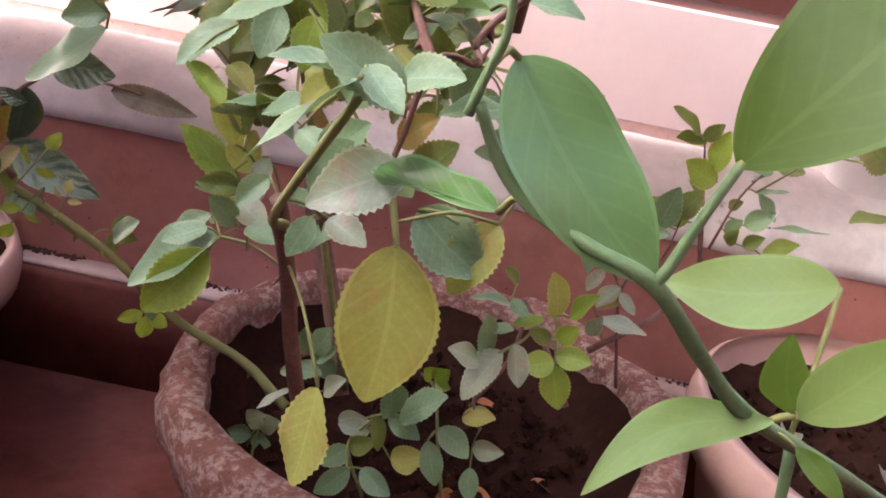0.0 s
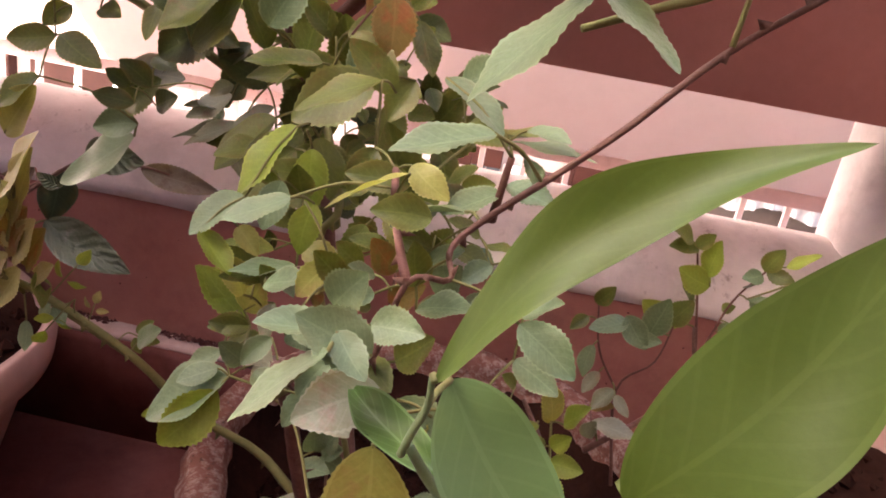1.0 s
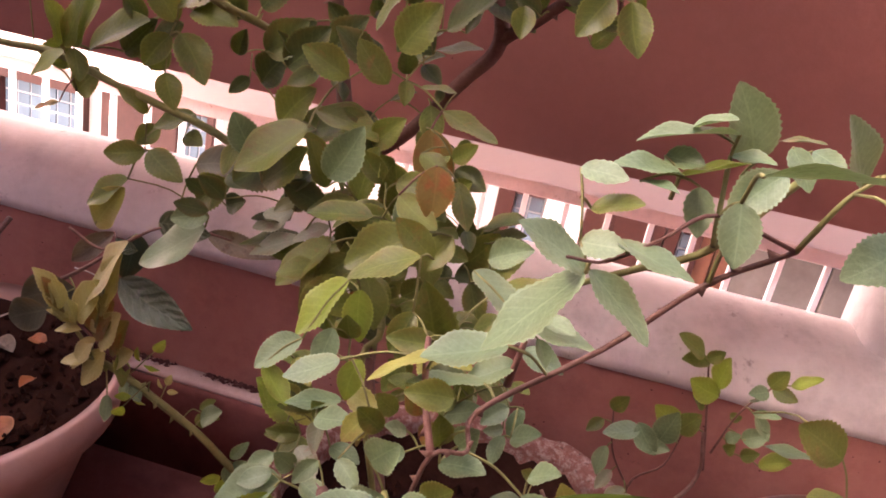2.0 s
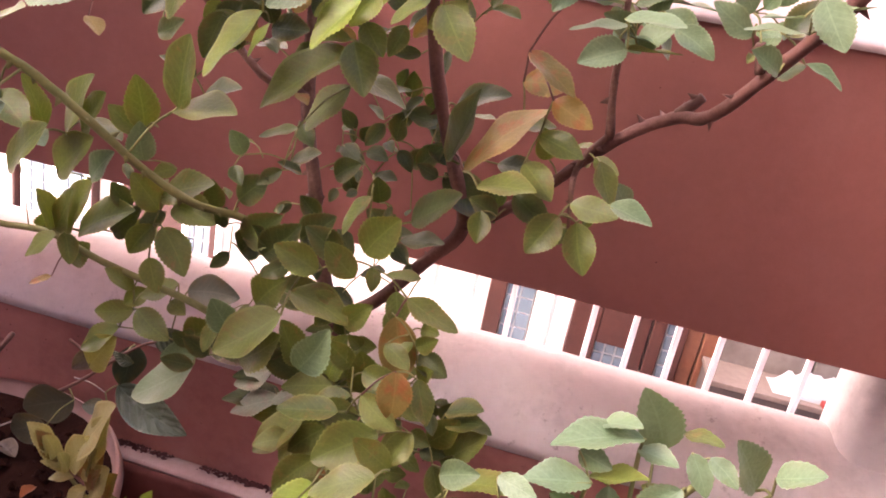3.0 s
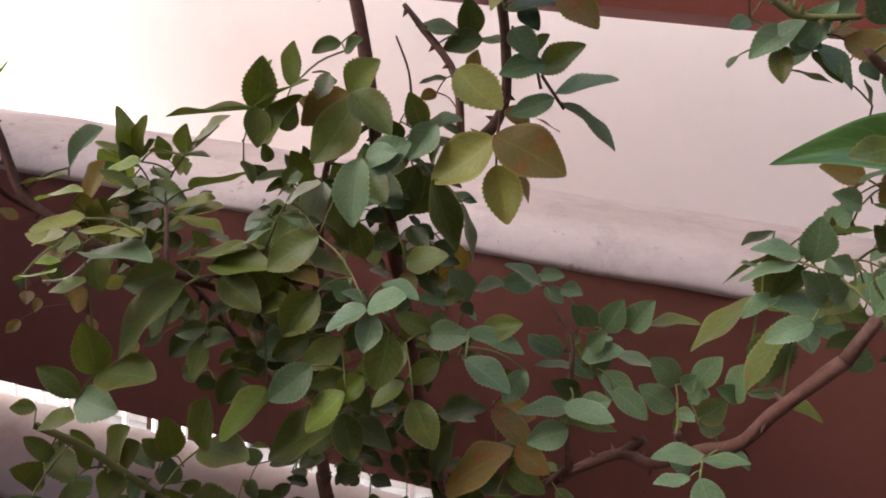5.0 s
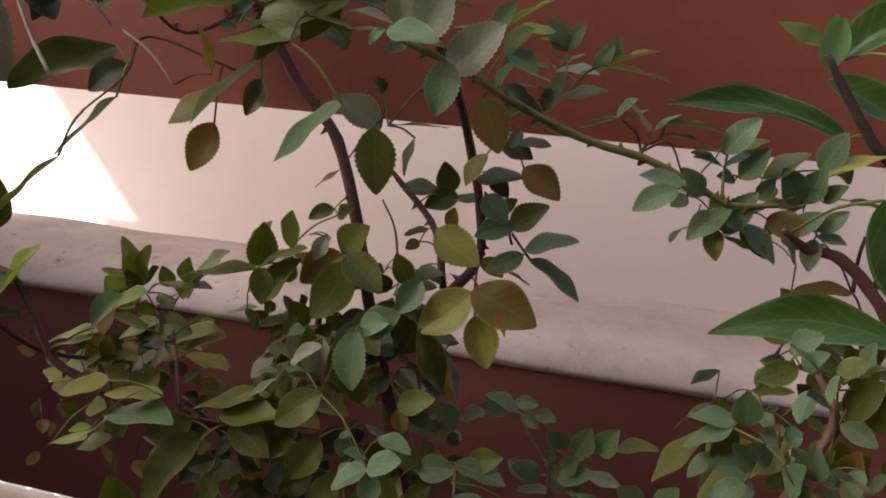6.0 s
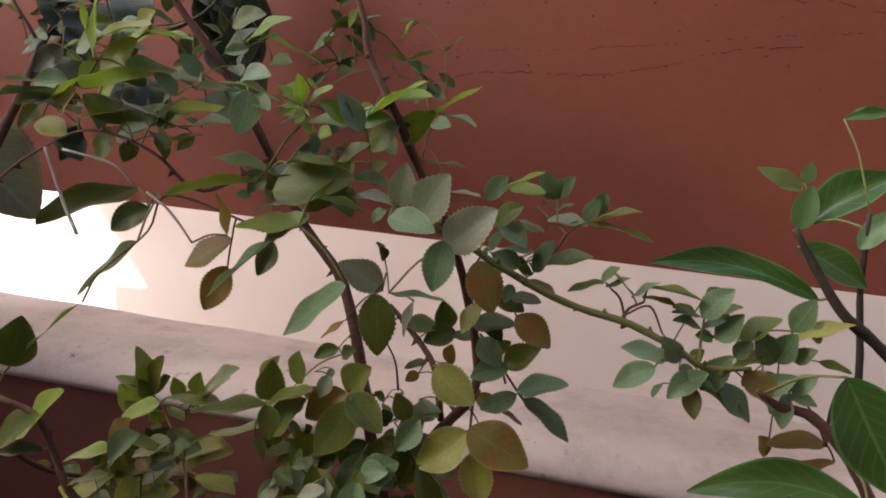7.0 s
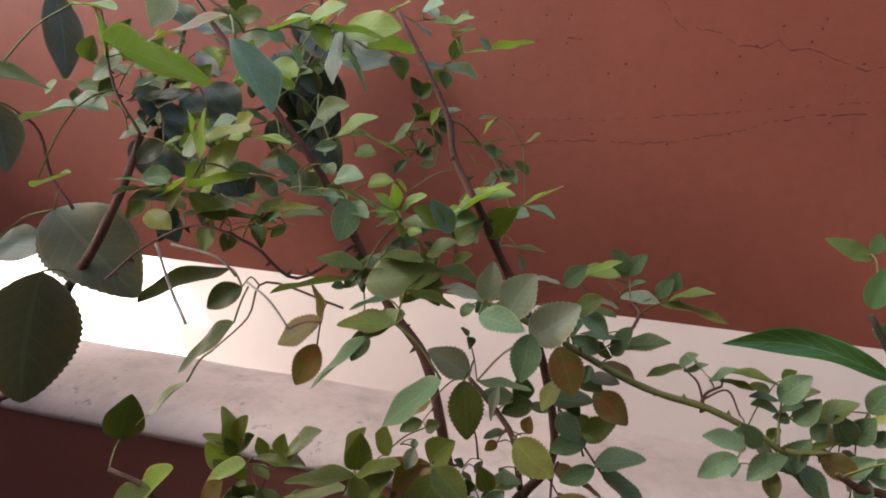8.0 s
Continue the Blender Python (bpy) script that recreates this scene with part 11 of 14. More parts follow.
leaf(rose, (-0.070, 0.601, 0.640), (-0.073, 0.589, 0.652), 1, 0.017, "d", ratio=0.39)
leaf(rose, (-0.044, 0.550, 0.647), (-0.010, 0.538, 0.663), 1, 0.039, "d", ratio=0.42)
leaf(rose, (-0.050, 0.578, 0.630), (-0.036, 0.566, 0.657), 1, 0.033, "d", ratio=0.71)
leaf(rose, (-0.027, 0.560, 0.646), (-0.002, 0.548, 0.648), 1, 0.028, "d", ratio=0.42)
leaf(rose, (-0.303, 0.620, 0.600), (-0.326, 0.608, 0.620), 1, 0.033, "d", ratio=0.66)
leaf(rose, (-0.336, 0.643, 0.592), (-0.352, 0.631, 0.606), 1, 0.024, "d", ratio=0.74)
leaf(rose, (-0.302, 0.620, 0.625), (-0.277, 0.608, 0.621), 1, 0.028, "d", ratio=0.66)
leaf(rose, (-0.303, 0.640, 0.612), (-0.294, 0.628, 0.622), 1, 0.018, "d", ratio=0.38)
leaf(rose, (-0.335, 0.646, 0.604), (-0.340, 0.634, 0.611), 1, 0.015, "d", ratio=0.66)
leaf(rose, (-0.319, 0.620, 0.583), (-0.350, 0.608, 0.588), 1, 0.034, "d", ratio=0.62)
leaf(rose, (-0.329, 0.677, 0.572), (-0.303, 0.665, 0.587), 1, 0.032, "d", ratio=0.71)
leaf(rose, (-0.230, 0.600, 0.634), (-0.233, 0.588, 0.659), 1, 0.028, "d", ratio=0.52)
leaf(rose, (-0.222, 0.624, 0.647), (-0.225, 0.612, 0.630), 1, 0.021, "d", ratio=0.69)
leaf(rose, (-0.212, 0.600, 0.653), (-0.229, 0.588, 0.633), 1, 0.029, "d", ratio=0.52)
leaf(rose, (-0.235, 0.620, 0.636), (-0.208, 0.608, 0.635), 1, 0.030, "d", ratio=0.67)
leaf(rose, (-0.236, 0.550, 0.648), (-0.196, 0.538, 0.690), 1, 0.059, "g", ratio=0.52)
leaf(rose, (-0.247, 0.597, 0.656), (-0.215, 0.585, 0.651), 1, 0.035, "g", ratio=0.64)
leaf(rose, (-0.267, 0.560, 0.673), (-0.272, 0.548, 0.647), 1, 0.029, "g", ratio=0.52)
leaf(rose, (-0.281, 0.615, 0.658), (-0.282, 0.603, 0.668), 1, 0.016, "g", ratio=0.56)
leaf(rose, (-0.026, 0.305, 0.524), (-0.027, 0.293, 0.456), 1, 0.069, "y", ratio=0.66)
leaf(rose, (-0.059, 0.360, 0.419), (-0.065, 0.348, 0.364), 1, 0.057, "y", ratio=0.47)
leaf(rose, (0.013, 0.335, 0.532), (-0.002, 0.323, 0.500), 1, 0.037, "y", ratio=0.64)
leaf(rose, (-0.022, 0.335, 0.531), (0.011, 0.323, 0.512), 1, 0.040, "b", ratio=0.66)
leaf(rose, (-0.156, 0.485, 0.475), (-0.183, 0.473, 0.517), 1, 0.051, "l", ratio=0.44)
leaf(rose, (-0.142, 0.460, 0.483), (-0.166, 0.448, 0.488), 1, 0.027, "g", ratio=0.57)
leaf(rose, (-0.177, 0.550, 0.586), (-0.210, 0.538, 0.575), 1, 0.037, "g", ratio=0.52)
leaf(rose, (-0.142, 0.520, 0.596), (-0.174, 0.508, 0.558), 1, 0.051, "g", ratio=0.62)
leaf(rose, (-0.125, 0.520, 0.603), (-0.102, 0.508, 0.579), 1, 0.035, "g", ratio=0.66)
leaf(rose, (-0.138, 0.540, 0.579), (-0.135, 0.528, 0.556), 1, 0.026, "o", ratio=0.66)
leaf(rose, (-0.131, 0.560, 0.562), (-0.119, 0.548, 0.575), 1, 0.021, "g", ratio=0.66)
leaf(rose, (-0.087, 0.550, 0.581), (-0.067, 0.538, 0.592), 1, 0.026, "g", ratio=0.62)
leaf(rose, (-0.059, 0.450, 0.587), (-0.038, 0.438, 0.567), 1, 0.031, "y", ratio=0.62)
leaf(rose, (-0.163, 0.600, 0.533), (-0.187, 0.588, 0.527), 1, 0.027, "g", ratio=0.42)
leaf(rose, (-0.028, 0.275, 0.584), (-0.055, 0.263, 0.601), 1, 0.034, "b", ratio=0.64)
leaf(rose, (-0.025, 0.360, 0.580), (-0.026, 0.348, 0.605), 1, 0.028, "g", ratio=0.52)
leaf(rose, (-0.052, 0.500, 0.596), (-0.023, 0.488, 0.597), 1, 0.031, "g", ratio=0.62)
leaf(rose, (-0.021, 0.500, 0.594), (-0.001, 0.488, 0.607), 1, 0.027, "g", ratio=0.62)
leaf(rose, (-0.009, 0.380, 0.616), (-0.054, 0.368, 0.610), 1, 0.047, "b", ratio=0.31)
leaf(rose, (-0.119, 0.420, 0.541), (-0.145, 0.408, 0.540), 1, 0.029, "g", ratio=0.42)
leaf(rose, (-0.050, 0.320, 0.558), (-0.064, 0.308, 0.537), 1, 0.028, "b", ratio=0.62)
leaf(rose, (-0.124, 0.450, 0.510), (-0.125, 0.438, 0.486), 1, 0.027, "p", ratio=0.42)
leaf(rose, (-0.114, 0.450, 0.489), (-0.088, 0.438, 0.493), 1, 0.029, "b", ratio=0.52)
leaf(rose, (-0.150, 0.430, 0.466), (-0.173, 0.418, 0.459), 1, 0.027, "b", ratio=0.52)
leaf(rose, (-0.161, 0.460, 0.462), (-0.125, 0.448, 0.480), 1, 0.042, "g", ratio=0.52)
leaf(rose, (-0.130, 0.440, 0.468), (-0.115, 0.428, 0.468), 1, 0.019, "p", ratio=0.66)
leaf(rose, (-0.091, 0.400, 0.475), (-0.063, 0.388, 0.497), 1, 0.038, "b", ratio=0.52)
leaf(rose, (0.088, 0.550, 0.363), (0.099, 0.538, 0.331), 1, 0.036, "l", ratio=0.66)
leaf(rose, (0.088, 0.550, 0.366), (0.061, 0.538, 0.363), 1, 0.030, "l", ratio=0.66)
leaf(rose, (0.088, 0.550, 0.371), (0.114, 0.538, 0.377), 1, 0.029, "l", ratio=0.66)
leaf(rose, (0.087, 0.560, 0.380), (0.099, 0.548, 0.399), 1, 0.025, "l", ratio=0.66)
leaf(rose, (0.083, 0.560, 0.379), (0.064, 0.548, 0.389), 1, 0.025, "g", ratio=0.62)
leaf(rose, (0.095, 0.570, 0.397), (0.109, 0.558, 0.425), 1, 0.034, "l", ratio=0.42)
leaf(rose, (0.086, 0.580, 0.390), (0.076, 0.568, 0.431), 1, 0.044, "y", ratio=0.52)
leaf(rose, (0.049, 0.570, 0.397), (0.014, 0.558, 0.404), 1, 0.038, "b", ratio=0.31)
leaf(rose, (0.046, 0.570, 0.402), (0.061, 0.558, 0.396), 1, 0.020, "b", ratio=0.62)
leaf(rose, (0.051, 0.600, 0.405), (0.038, 0.588, 0.421), 1, 0.024, "g", ratio=0.52)
leaf(rose, (0.075, 0.570, 0.391), (0.050, 0.558, 0.387), 1, 0.028, "l", ratio=0.42)
leaf(rose, (0.034, 0.540, 0.362), (0.028, 0.528, 0.404), 1, 0.044, "b", ratio=0.47)
leaf(rose, (0.030, 0.550, 0.380), (0.049, 0.538, 0.393), 1, 0.026, "b", ratio=0.42)
leaf(rose, (0.031, 0.530, 0.362), (0.005, 0.518, 0.376), 1, 0.032, "p", ratio=0.52)
leaf(rose, (0.045, 0.530, 0.376), (0.020, 0.518, 0.335), 1, 0.049, "p", ratio=0.47)
leaf(rose, (0.054, 0.540, 0.379), (0.063, 0.528, 0.349), 1, 0.034, "p", ratio=0.52)
leaf(rose, (0.122, 0.600, 0.388), (0.162, 0.588, 0.393), 1, 0.042, "p", ratio=0.36)
leaf(rose, (0.120, 0.620, 0.392), (0.139, 0.608, 0.403), 1, 0.025, "o", ratio=0.52)
leaf(rose, (0.118, 0.600, 0.372), (0.123, 0.588, 0.394), 1, 0.026, "p", ratio=0.62)
leaf(rose, (-0.113, 0.570, 0.315), (-0.113, 0.558, 0.345), 1, 0.032, "b", ratio=0.62)
leaf(rose, (-0.106, 0.570, 0.319), (-0.092, 0.558, 0.350), 1, 0.036, "b", ratio=0.52)
leaf(rose, (-0.106, 0.570, 0.318), (-0.084, 0.558, 0.333), 1, 0.029, "b", ratio=0.66)
leaf(rose, (-0.085, 0.570, 0.302), (-0.103, 0.558, 0.319), 1, 0.028, "b", ratio=0.62)
leaf(rose, (-0.129, 0.560, 0.302), (-0.092, 0.548, 0.313), 1, 0.040, "b", ratio=0.42)
leaf(rose, (-0.105, 0.500, 0.324), (-0.127, 0.488, 0.311), 1, 0.028, "p", ratio=0.25)
leaf(rose, (-0.080, 0.500, 0.329), (-0.066, 0.488, 0.349), 1, 0.027, "p", ratio=0.52)
leaf(rose, (-0.030, 0.520, 0.305), (-0.034, 0.508, 0.345), 1, 0.042, "b", ratio=0.52)
leaf(rose, (-0.022, 0.520, 0.307), (0.011, 0.508, 0.341), 1, 0.049, "b", ratio=0.42)
leaf(rose, (-0.030, 0.520, 0.306), (-0.003, 0.508, 0.301), 1, 0.030, "b", ratio=0.52)
leaf(rose, (-0.041, 0.520, 0.304), (-0.032, 0.508, 0.281), 1, 0.027, "g", ratio=0.47)
leaf(rose, (-0.044, 0.530, 0.282), (-0.067, 0.518, 0.292), 1, 0.028, "p", ratio=0.52)
leaf(rose, (-0.057, 0.520, 0.270), (-0.076, 0.508, 0.257), 1, 0.026, "b", ratio=0.66)
leaf(rose, (-0.057, 0.520, 0.271), (-0.037, 0.508, 0.288), 1, 0.029, "g", ratio=0.62)
leaf(rose, (-0.052, 0.500, 0.266), (-0.075, 0.488, 0.245), 1, 0.033, "b", ratio=0.62)
leaf(rose, (-0.043, 0.500, 0.268), (-0.017, 0.488, 0.258), 1, 0.030, "b", ratio=0.62)
leaf(rose, (-0.023, 0.520, 0.267), (0.003, 0.508, 0.285), 1, 0.034, "y", ratio=0.66)
leaf(rose, (0.003, 0.510, 0.298), (0.016, 0.498, 0.267), 1, 0.036, "b", ratio=0.57)
leaf(rose, (0.010, 0.520, 0.305), (0.036, 0.508, 0.291), 1, 0.032, "b", ratio=0.66)
leaf(rose, (0.026, 0.530, 0.313), (0.050, 0.518, 0.325), 1, 0.029, "y", ratio=0.52)
leaf(rose, (0.039, 0.530, 0.288), (0.062, 0.518, 0.295), 1, 0.027, "p", ratio=0.66)
leaf(rose, (0.040, 0.520, 0.275), (0.045, 0.508, 0.251), 1, 0.027, "b", ratio=0.62)
leaf(rose, (-0.072, 0.540, 0.280), (-0.045, 0.528, 0.291), 1, 0.032, "p", ratio=0.62)
leaf(rose, (-0.001, 0.550, 0.328), (0.009, 0.538, 0.346), 1, 0.024, "l", ratio=0.66)
leaf(rose, (0.000, 0.550, 0.325), (0.012, 0.538, 0.330), 1, 0.018, "l", ratio=0.66)
leaf(rose, (-0.003, 0.550, 0.330), (-0.011, 0.538, 0.343), 1, 0.019, "l", ratio=0.66)
leaf(rose, (-0.162, 0.590, 0.223), (-0.144, 0.578, 0.241), 1, 0.028, "p", ratio=0.66)
leaf(rose, (-0.150, 0.590, 0.220), (-0.131, 0.578, 0.238), 1, 0.029, "p", ratio=0.66)
leaf(rose, (-0.157, 0.590, 0.210), (-0.178, 0.578, 0.216), 1, 0.025, "b", ratio=0.66)
leaf(rose, (-0.157, 0.590, 0.205), (-0.136, 0.578, 0.212), 1, 0.025, "b", ratio=0.66)
leaf(rose, (-0.161, 0.590, 0.190), (-0.177, 0.578, 0.191), 1, 0.020, "b", ratio=0.66)
leaf(rose, (0.183, 0.680, 0.545), (0.152, 0.668, 0.566), 1, 0.039, "g", ratio=0.47)
leaf(rose, (0.186, 0.680, 0.541), (0.197, 0.668, 0.558), 1, 0.024, "g", ratio=0.66)
leaf(rose, (0.190, 0.680, 0.539), (0.161, 0.668, 0.541), 1, 0.031, "g", ratio=0.52)
leaf(rose, (0.204, 0.680, 0.515), (0.202, 0.668, 0.553), 1, 0.040, "l", ratio=0.52)
leaf(rose, (0.209, 0.680, 0.506), (0.174, 0.668, 0.522), 1, 0.040, "l", ratio=0.62)
leaf(rose, (0.199, 0.680, 0.491), (0.182, 0.668, 0.506), 1, 0.026, "g", ratio=0.52)
leaf(rose, (0.247, 0.670, 0.534), (0.254, 0.658, 0.560), 1, 0.029, "g", ratio=0.66)
leaf(rose, (0.264, 0.670, 0.541), (0.284, 0.658, 0.562), 1, 0.031, "l", ratio=0.42)
leaf(rose, (0.249, 0.670, 0.534), (0.271, 0.658, 0.532), 1, 0.025, "g", ratio=0.62)
leaf(rose, (0.247, 0.670, 0.530), (0.228, 0.658, 0.528), 1, 0.023, "b", ratio=0.66)
leaf(rose, (0.237, 0.660, 0.508), (0.259, 0.648, 0.516), 1, 0.026, "b", ratio=0.31)
leaf(rose, (0.234, 0.670, 0.515), (0.242, 0.658, 0.524), 1, 0.017, "d", ratio=0.31)
leaf(rose, (0.240, 0.660, 0.507), (0.257, 0.648, 0.489), 1, 0.028, "b", ratio=0.52)
leaf(rose, (0.183, 0.680, 0.463), (0.152, 0.668, 0.484), 1, 0.039, "l", ratio=0.66)
leaf(rose, (0.182, 0.680, 0.461), (0.191, 0.668, 0.477), 1, 0.022, "l", ratio=0.62)
leaf(rose, (0.227, 0.670, 0.465), (0.233, 0.658, 0.482), 1, 0.022, "b", ratio=0.66)
leaf(rose, (0.237, 0.660, 0.477), (0.254, 0.648, 0.496), 1, 0.028, "b", ratio=0.66)
leaf(rose, (0.255, 0.650, 0.482), (0.300, 0.638, 0.489), 1, 0.047, "b", ratio=0.25)
leaf(rose, (0.228, 0.660, 0.458), (0.228, 0.648, 0.474), 1, 0.020, "g", ratio=0.66)
leaf(rose, (0.241, 0.660, 0.459), (0.252, 0.648, 0.473), 1, 0.021, "g", ratio=0.62)
leaf(rose, (0.260, 0.660, 0.454), (0.282, 0.648, 0.474), 1, 0.032, "l", ratio=0.52)
leaf(rose, (0.226, 0.680, 0.486), (0.232, 0.668, 0.496), 1, 0.017, "g", ratio=0.62)
leaf(rose, (0.250, 0.500, 0.568), (0.208, 0.488, 0.592), 1, 0.050, "g", ratio=0.62)
leaf(rose, (0.264, 0.500, 0.537), (0.232, 0.488, 0.535), 1, 0.034, "g", ratio=0.42)
leaf(rose, (-0.064, 0.380, 0.565), (-0.080, 0.368, 0.584), 1, 0.028, "g", ratio=0.62)
leaf(rose, (-0.073, 0.411, 0.560), (-0.077, 0.399, 0.575), 1, 0.020, "g", ratio=0.38)
leaf(rose, (-0.060, 0.400, 0.568), (-0.074, 0.388, 0.584), 1, 0.024, "g", ratio=0.62)
leaf(rose, (-0.062, 0.430, 0.565), (-0.059, 0.418, 0.579), 1, 0.019, "g", ratio=0.38)
leaf(rose, (-0.043, 0.350, 0.576), (-0.058, 0.338, 0.577), 1, 0.019, "b", ratio=0.62)
leaf(rose, (-0.047, 0.368, 0.578), (-0.059, 0.356, 0.585), 1, 0.018, "b", ratio=0.54)
leaf(rose, (-0.060, 0.340, 0.570), (-0.044, 0.328, 0.594), 1, 0.031, "b", ratio=0.66)
leaf(rose, (-0.044, 0.420, 0.561), (-0.058, 0.408, 0.582), 1, 0.028, "o", ratio=0.62)
leaf(rose, (-0.056, 0.447, 0.558), (-0.046, 0.435, 0.576), 1, 0.024, "g", ratio=0.38)
leaf(rose, (-0.041, 0.420, 0.565), (-0.032, 0.408, 0.593), 1, 0.032, "g", ratio=0.52)
leaf(rose, (-0.058, 0.474, 0.540), (-0.051, 0.462, 0.557), 1, 0.022, "g", ratio=0.50)
leaf(rose, (-0.045, 0.420, 0.539), (-0.027, 0.408, 0.560), 1, 0.030, "o", ratio=0.62)
leaf(rose, (-0.023, 0.360, 0.568), (0.004, 0.348, 0.580), 1, 0.032, "b", ratio=0.52)
leaf(rose, (-0.016, 0.380, 0.569), (-0.005, 0.368, 0.592), 1, 0.028, "b", ratio=0.62)
leaf(rose, (-0.026, 0.420, 0.568), (-0.015, 0.408, 0.597), 1, 0.033, "g", ratio=0.52)
leaf(rose, (-0.042, 0.455, 0.545), (-0.026, 0.443, 0.561), 1, 0.026, "g", ratio=0.63)
leaf(rose, (-0.052, 0.440, 0.567), (-0.076, 0.428, 0.573), 1, 0.027, "g", ratio=0.52)
leaf(rose, (-0.067, 0.469, 0.556), (-0.084, 0.457, 0.571), 1, 0.026, "g", ratio=0.74)
leaf(rose, (-0.071, 0.450, 0.575), (-0.080, 0.438, 0.555), 1, 0.025, "g", ratio=0.62)
leaf(rose, (-0.071, 0.485, 0.555), (-0.085, 0.473, 0.571), 1, 0.024, "g", ratio=0.56)
leaf(rose, (-0.094, 0.400, 0.572), (-0.071, 0.388, 0.571), 1, 0.026, "y", ratio=0.66)
leaf(rose, (-0.114, 0.400, 0.546), (-0.087, 0.388, 0.560), 1, 0.033, "b", ratio=0.52)
leaf(rose, (-0.112, 0.416, 0.536), (-0.118, 0.404, 0.554), 1, 0.022, "g", ratio=0.62)
leaf(rose, (-0.141, 0.440, 0.516), (-0.151, 0.428, 0.545), 1, 0.033, "y", ratio=0.52)
leaf(rose, (-0.138, 0.450, 0.521), (-0.150, 0.438, 0.548), 1, 0.032, "g", ratio=0.52)
leaf(rose, (-0.084, 0.360, 0.550), (-0.066, 0.348, 0.541), 1, 0.023, "b", ratio=0.62)
leaf(rose, (-0.065, 0.330, 0.544), (-0.046, 0.318, 0.567), 1, 0.032, "b", ratio=0.62)
leaf(rose, (-0.043, 0.340, 0.545), (-0.025, 0.328, 0.539), 1, 0.022, "g", ratio=0.62)
leaf(rose, (-0.029, 0.360, 0.537), (-0.012, 0.348, 0.560), 1, 0.031, "g", ratio=0.62)
leaf(rose, (-0.107, 0.400, 0.513), (-0.120, 0.388, 0.498), 1, 0.023, "b", ratio=0.62)
leaf(rose, (-0.073, 0.360, 0.510), (-0.080, 0.348, 0.492), 1, 0.023, "b", ratio=0.62)
leaf(rose, (-0.059, 0.330, 0.521), (-0.040, 0.318, 0.517), 1, 0.023, "p", ratio=0.66)
leaf(rose, (-0.137, 0.440, 0.468), (-0.150, 0.428, 0.486), 1, 0.025, "b", ratio=0.62)
leaf(rose, (-0.123, 0.420, 0.475), (-0.097, 0.408, 0.474), 1, 0.029, "b", ratio=0.52)
leaf(rose, (-0.007, 0.460, 0.595), (-0.031, 0.448, 0.611), 1, 0.031, "d", ratio=0.52)
leaf(rose, (-0.018, 0.460, 0.568), (0.009, 0.448, 0.565), 1, 0.030, "g", ratio=0.52)
leaf(rose, (-0.031, 0.492, 0.560), (-0.034, 0.480, 0.548), 1, 0.017, "d", ratio=0.74)
leaf(rose, (-0.001, 0.450, 0.582), (-0.021, 0.438, 0.593), 1, 0.026, "g", ratio=0.52)
leaf(rose, (0.003, 0.469, 0.572), (0.021, 0.457, 0.574), 1, 0.022, "g", ratio=0.39)
leaf(rose, (0.009, 0.440, 0.570), (-0.007, 0.428, 0.558), 1, 0.023, "b", ratio=0.62)
leaf(rose, (-0.001, 0.497, 0.560), (0.010, 0.485, 0.548), 1, 0.020, "b", ratio=0.48)
leaf(rose, (0.019, 0.440, 0.572), (0.012, 0.428, 0.554), 1, 0.023, "b", ratio=0.52)
leaf(rose, (0.015, 0.420, 0.560), (0.031, 0.408, 0.577), 1, 0.026, "b", ratio=0.52)
leaf(rose, (-0.030, 0.480, 0.601), (-0.011, 0.468, 0.620), 1, 0.029, "g", ratio=0.52)
leaf(rose, (-0.064, 0.500, 0.589), (-0.077, 0.488, 0.607), 1, 0.025, "g", ratio=0.62)
leaf(rose, (-0.059, 0.522, 0.597), (-0.069, 0.510, 0.598), 1, 0.016, "g", ratio=0.47)
leaf(rose, (-0.096, 0.550, 0.557), (-0.115, 0.538, 0.572), 1, 0.027, "g", ratio=0.52)
leaf(rose, (-0.113, 0.560, 0.532), (-0.133, 0.548, 0.547), 1, 0.028, "d", ratio=0.52)
leaf(rose, (-0.115, 0.616, 0.530), (-0.129, 0.604, 0.527), 1, 0.019, "d", ratio=0.72)
leaf(rose, (-0.048, 0.450, 0.586), (-0.029, 0.438, 0.606), 1, 0.030, "g", ratio=0.62)
leaf(rose, (-0.061, 0.495, 0.580), (-0.048, 0.483, 0.598), 1, 0.025, "g", ratio=0.60)
leaf(rose, (0.010, 0.420, 0.560), (0.006, 0.408, 0.543), 1, 0.021, "b", ratio=0.52)
leaf(rose, (0.009, 0.468, 0.535), (-0.005, 0.456, 0.536), 1, 0.018, "b", ratio=0.63)
leaf(rose, (0.029, 0.360, 0.552), (0.053, 0.348, 0.544), 1, 0.028, "b", ratio=0.62)
leaf(rose, (0.029, 0.360, 0.576), (0.045, 0.348, 0.592), 1, 0.026, "b", ratio=0.52)
leaf(rose, (-0.093, 0.640, 0.432), (-0.108, 0.628, 0.438), 1, 0.020, "g", ratio=0.66)
leaf(rose, (0.106, 0.640, 0.483), (0.117, 0.628, 0.505), 1, 0.027, "g", ratio=0.62)
leaf(rose, (0.136, 0.630, 0.476), (0.102, 0.618, 0.467), 1, 0.037, "b", ratio=0.52)
leaf(rose, (0.133, 0.630, 0.481), (0.155, 0.618, 0.458), 1, 0.034, "b", ratio=0.62)
leaf(rose, (0.156, 0.630, 0.468), (0.161, 0.618, 0.506), 1, 0.040, "b", ratio=0.62)
leaf(rose, (0.143, 0.630, 0.460), (0.165, 0.618, 0.468), 1, 0.026, "b", ratio=0.62)
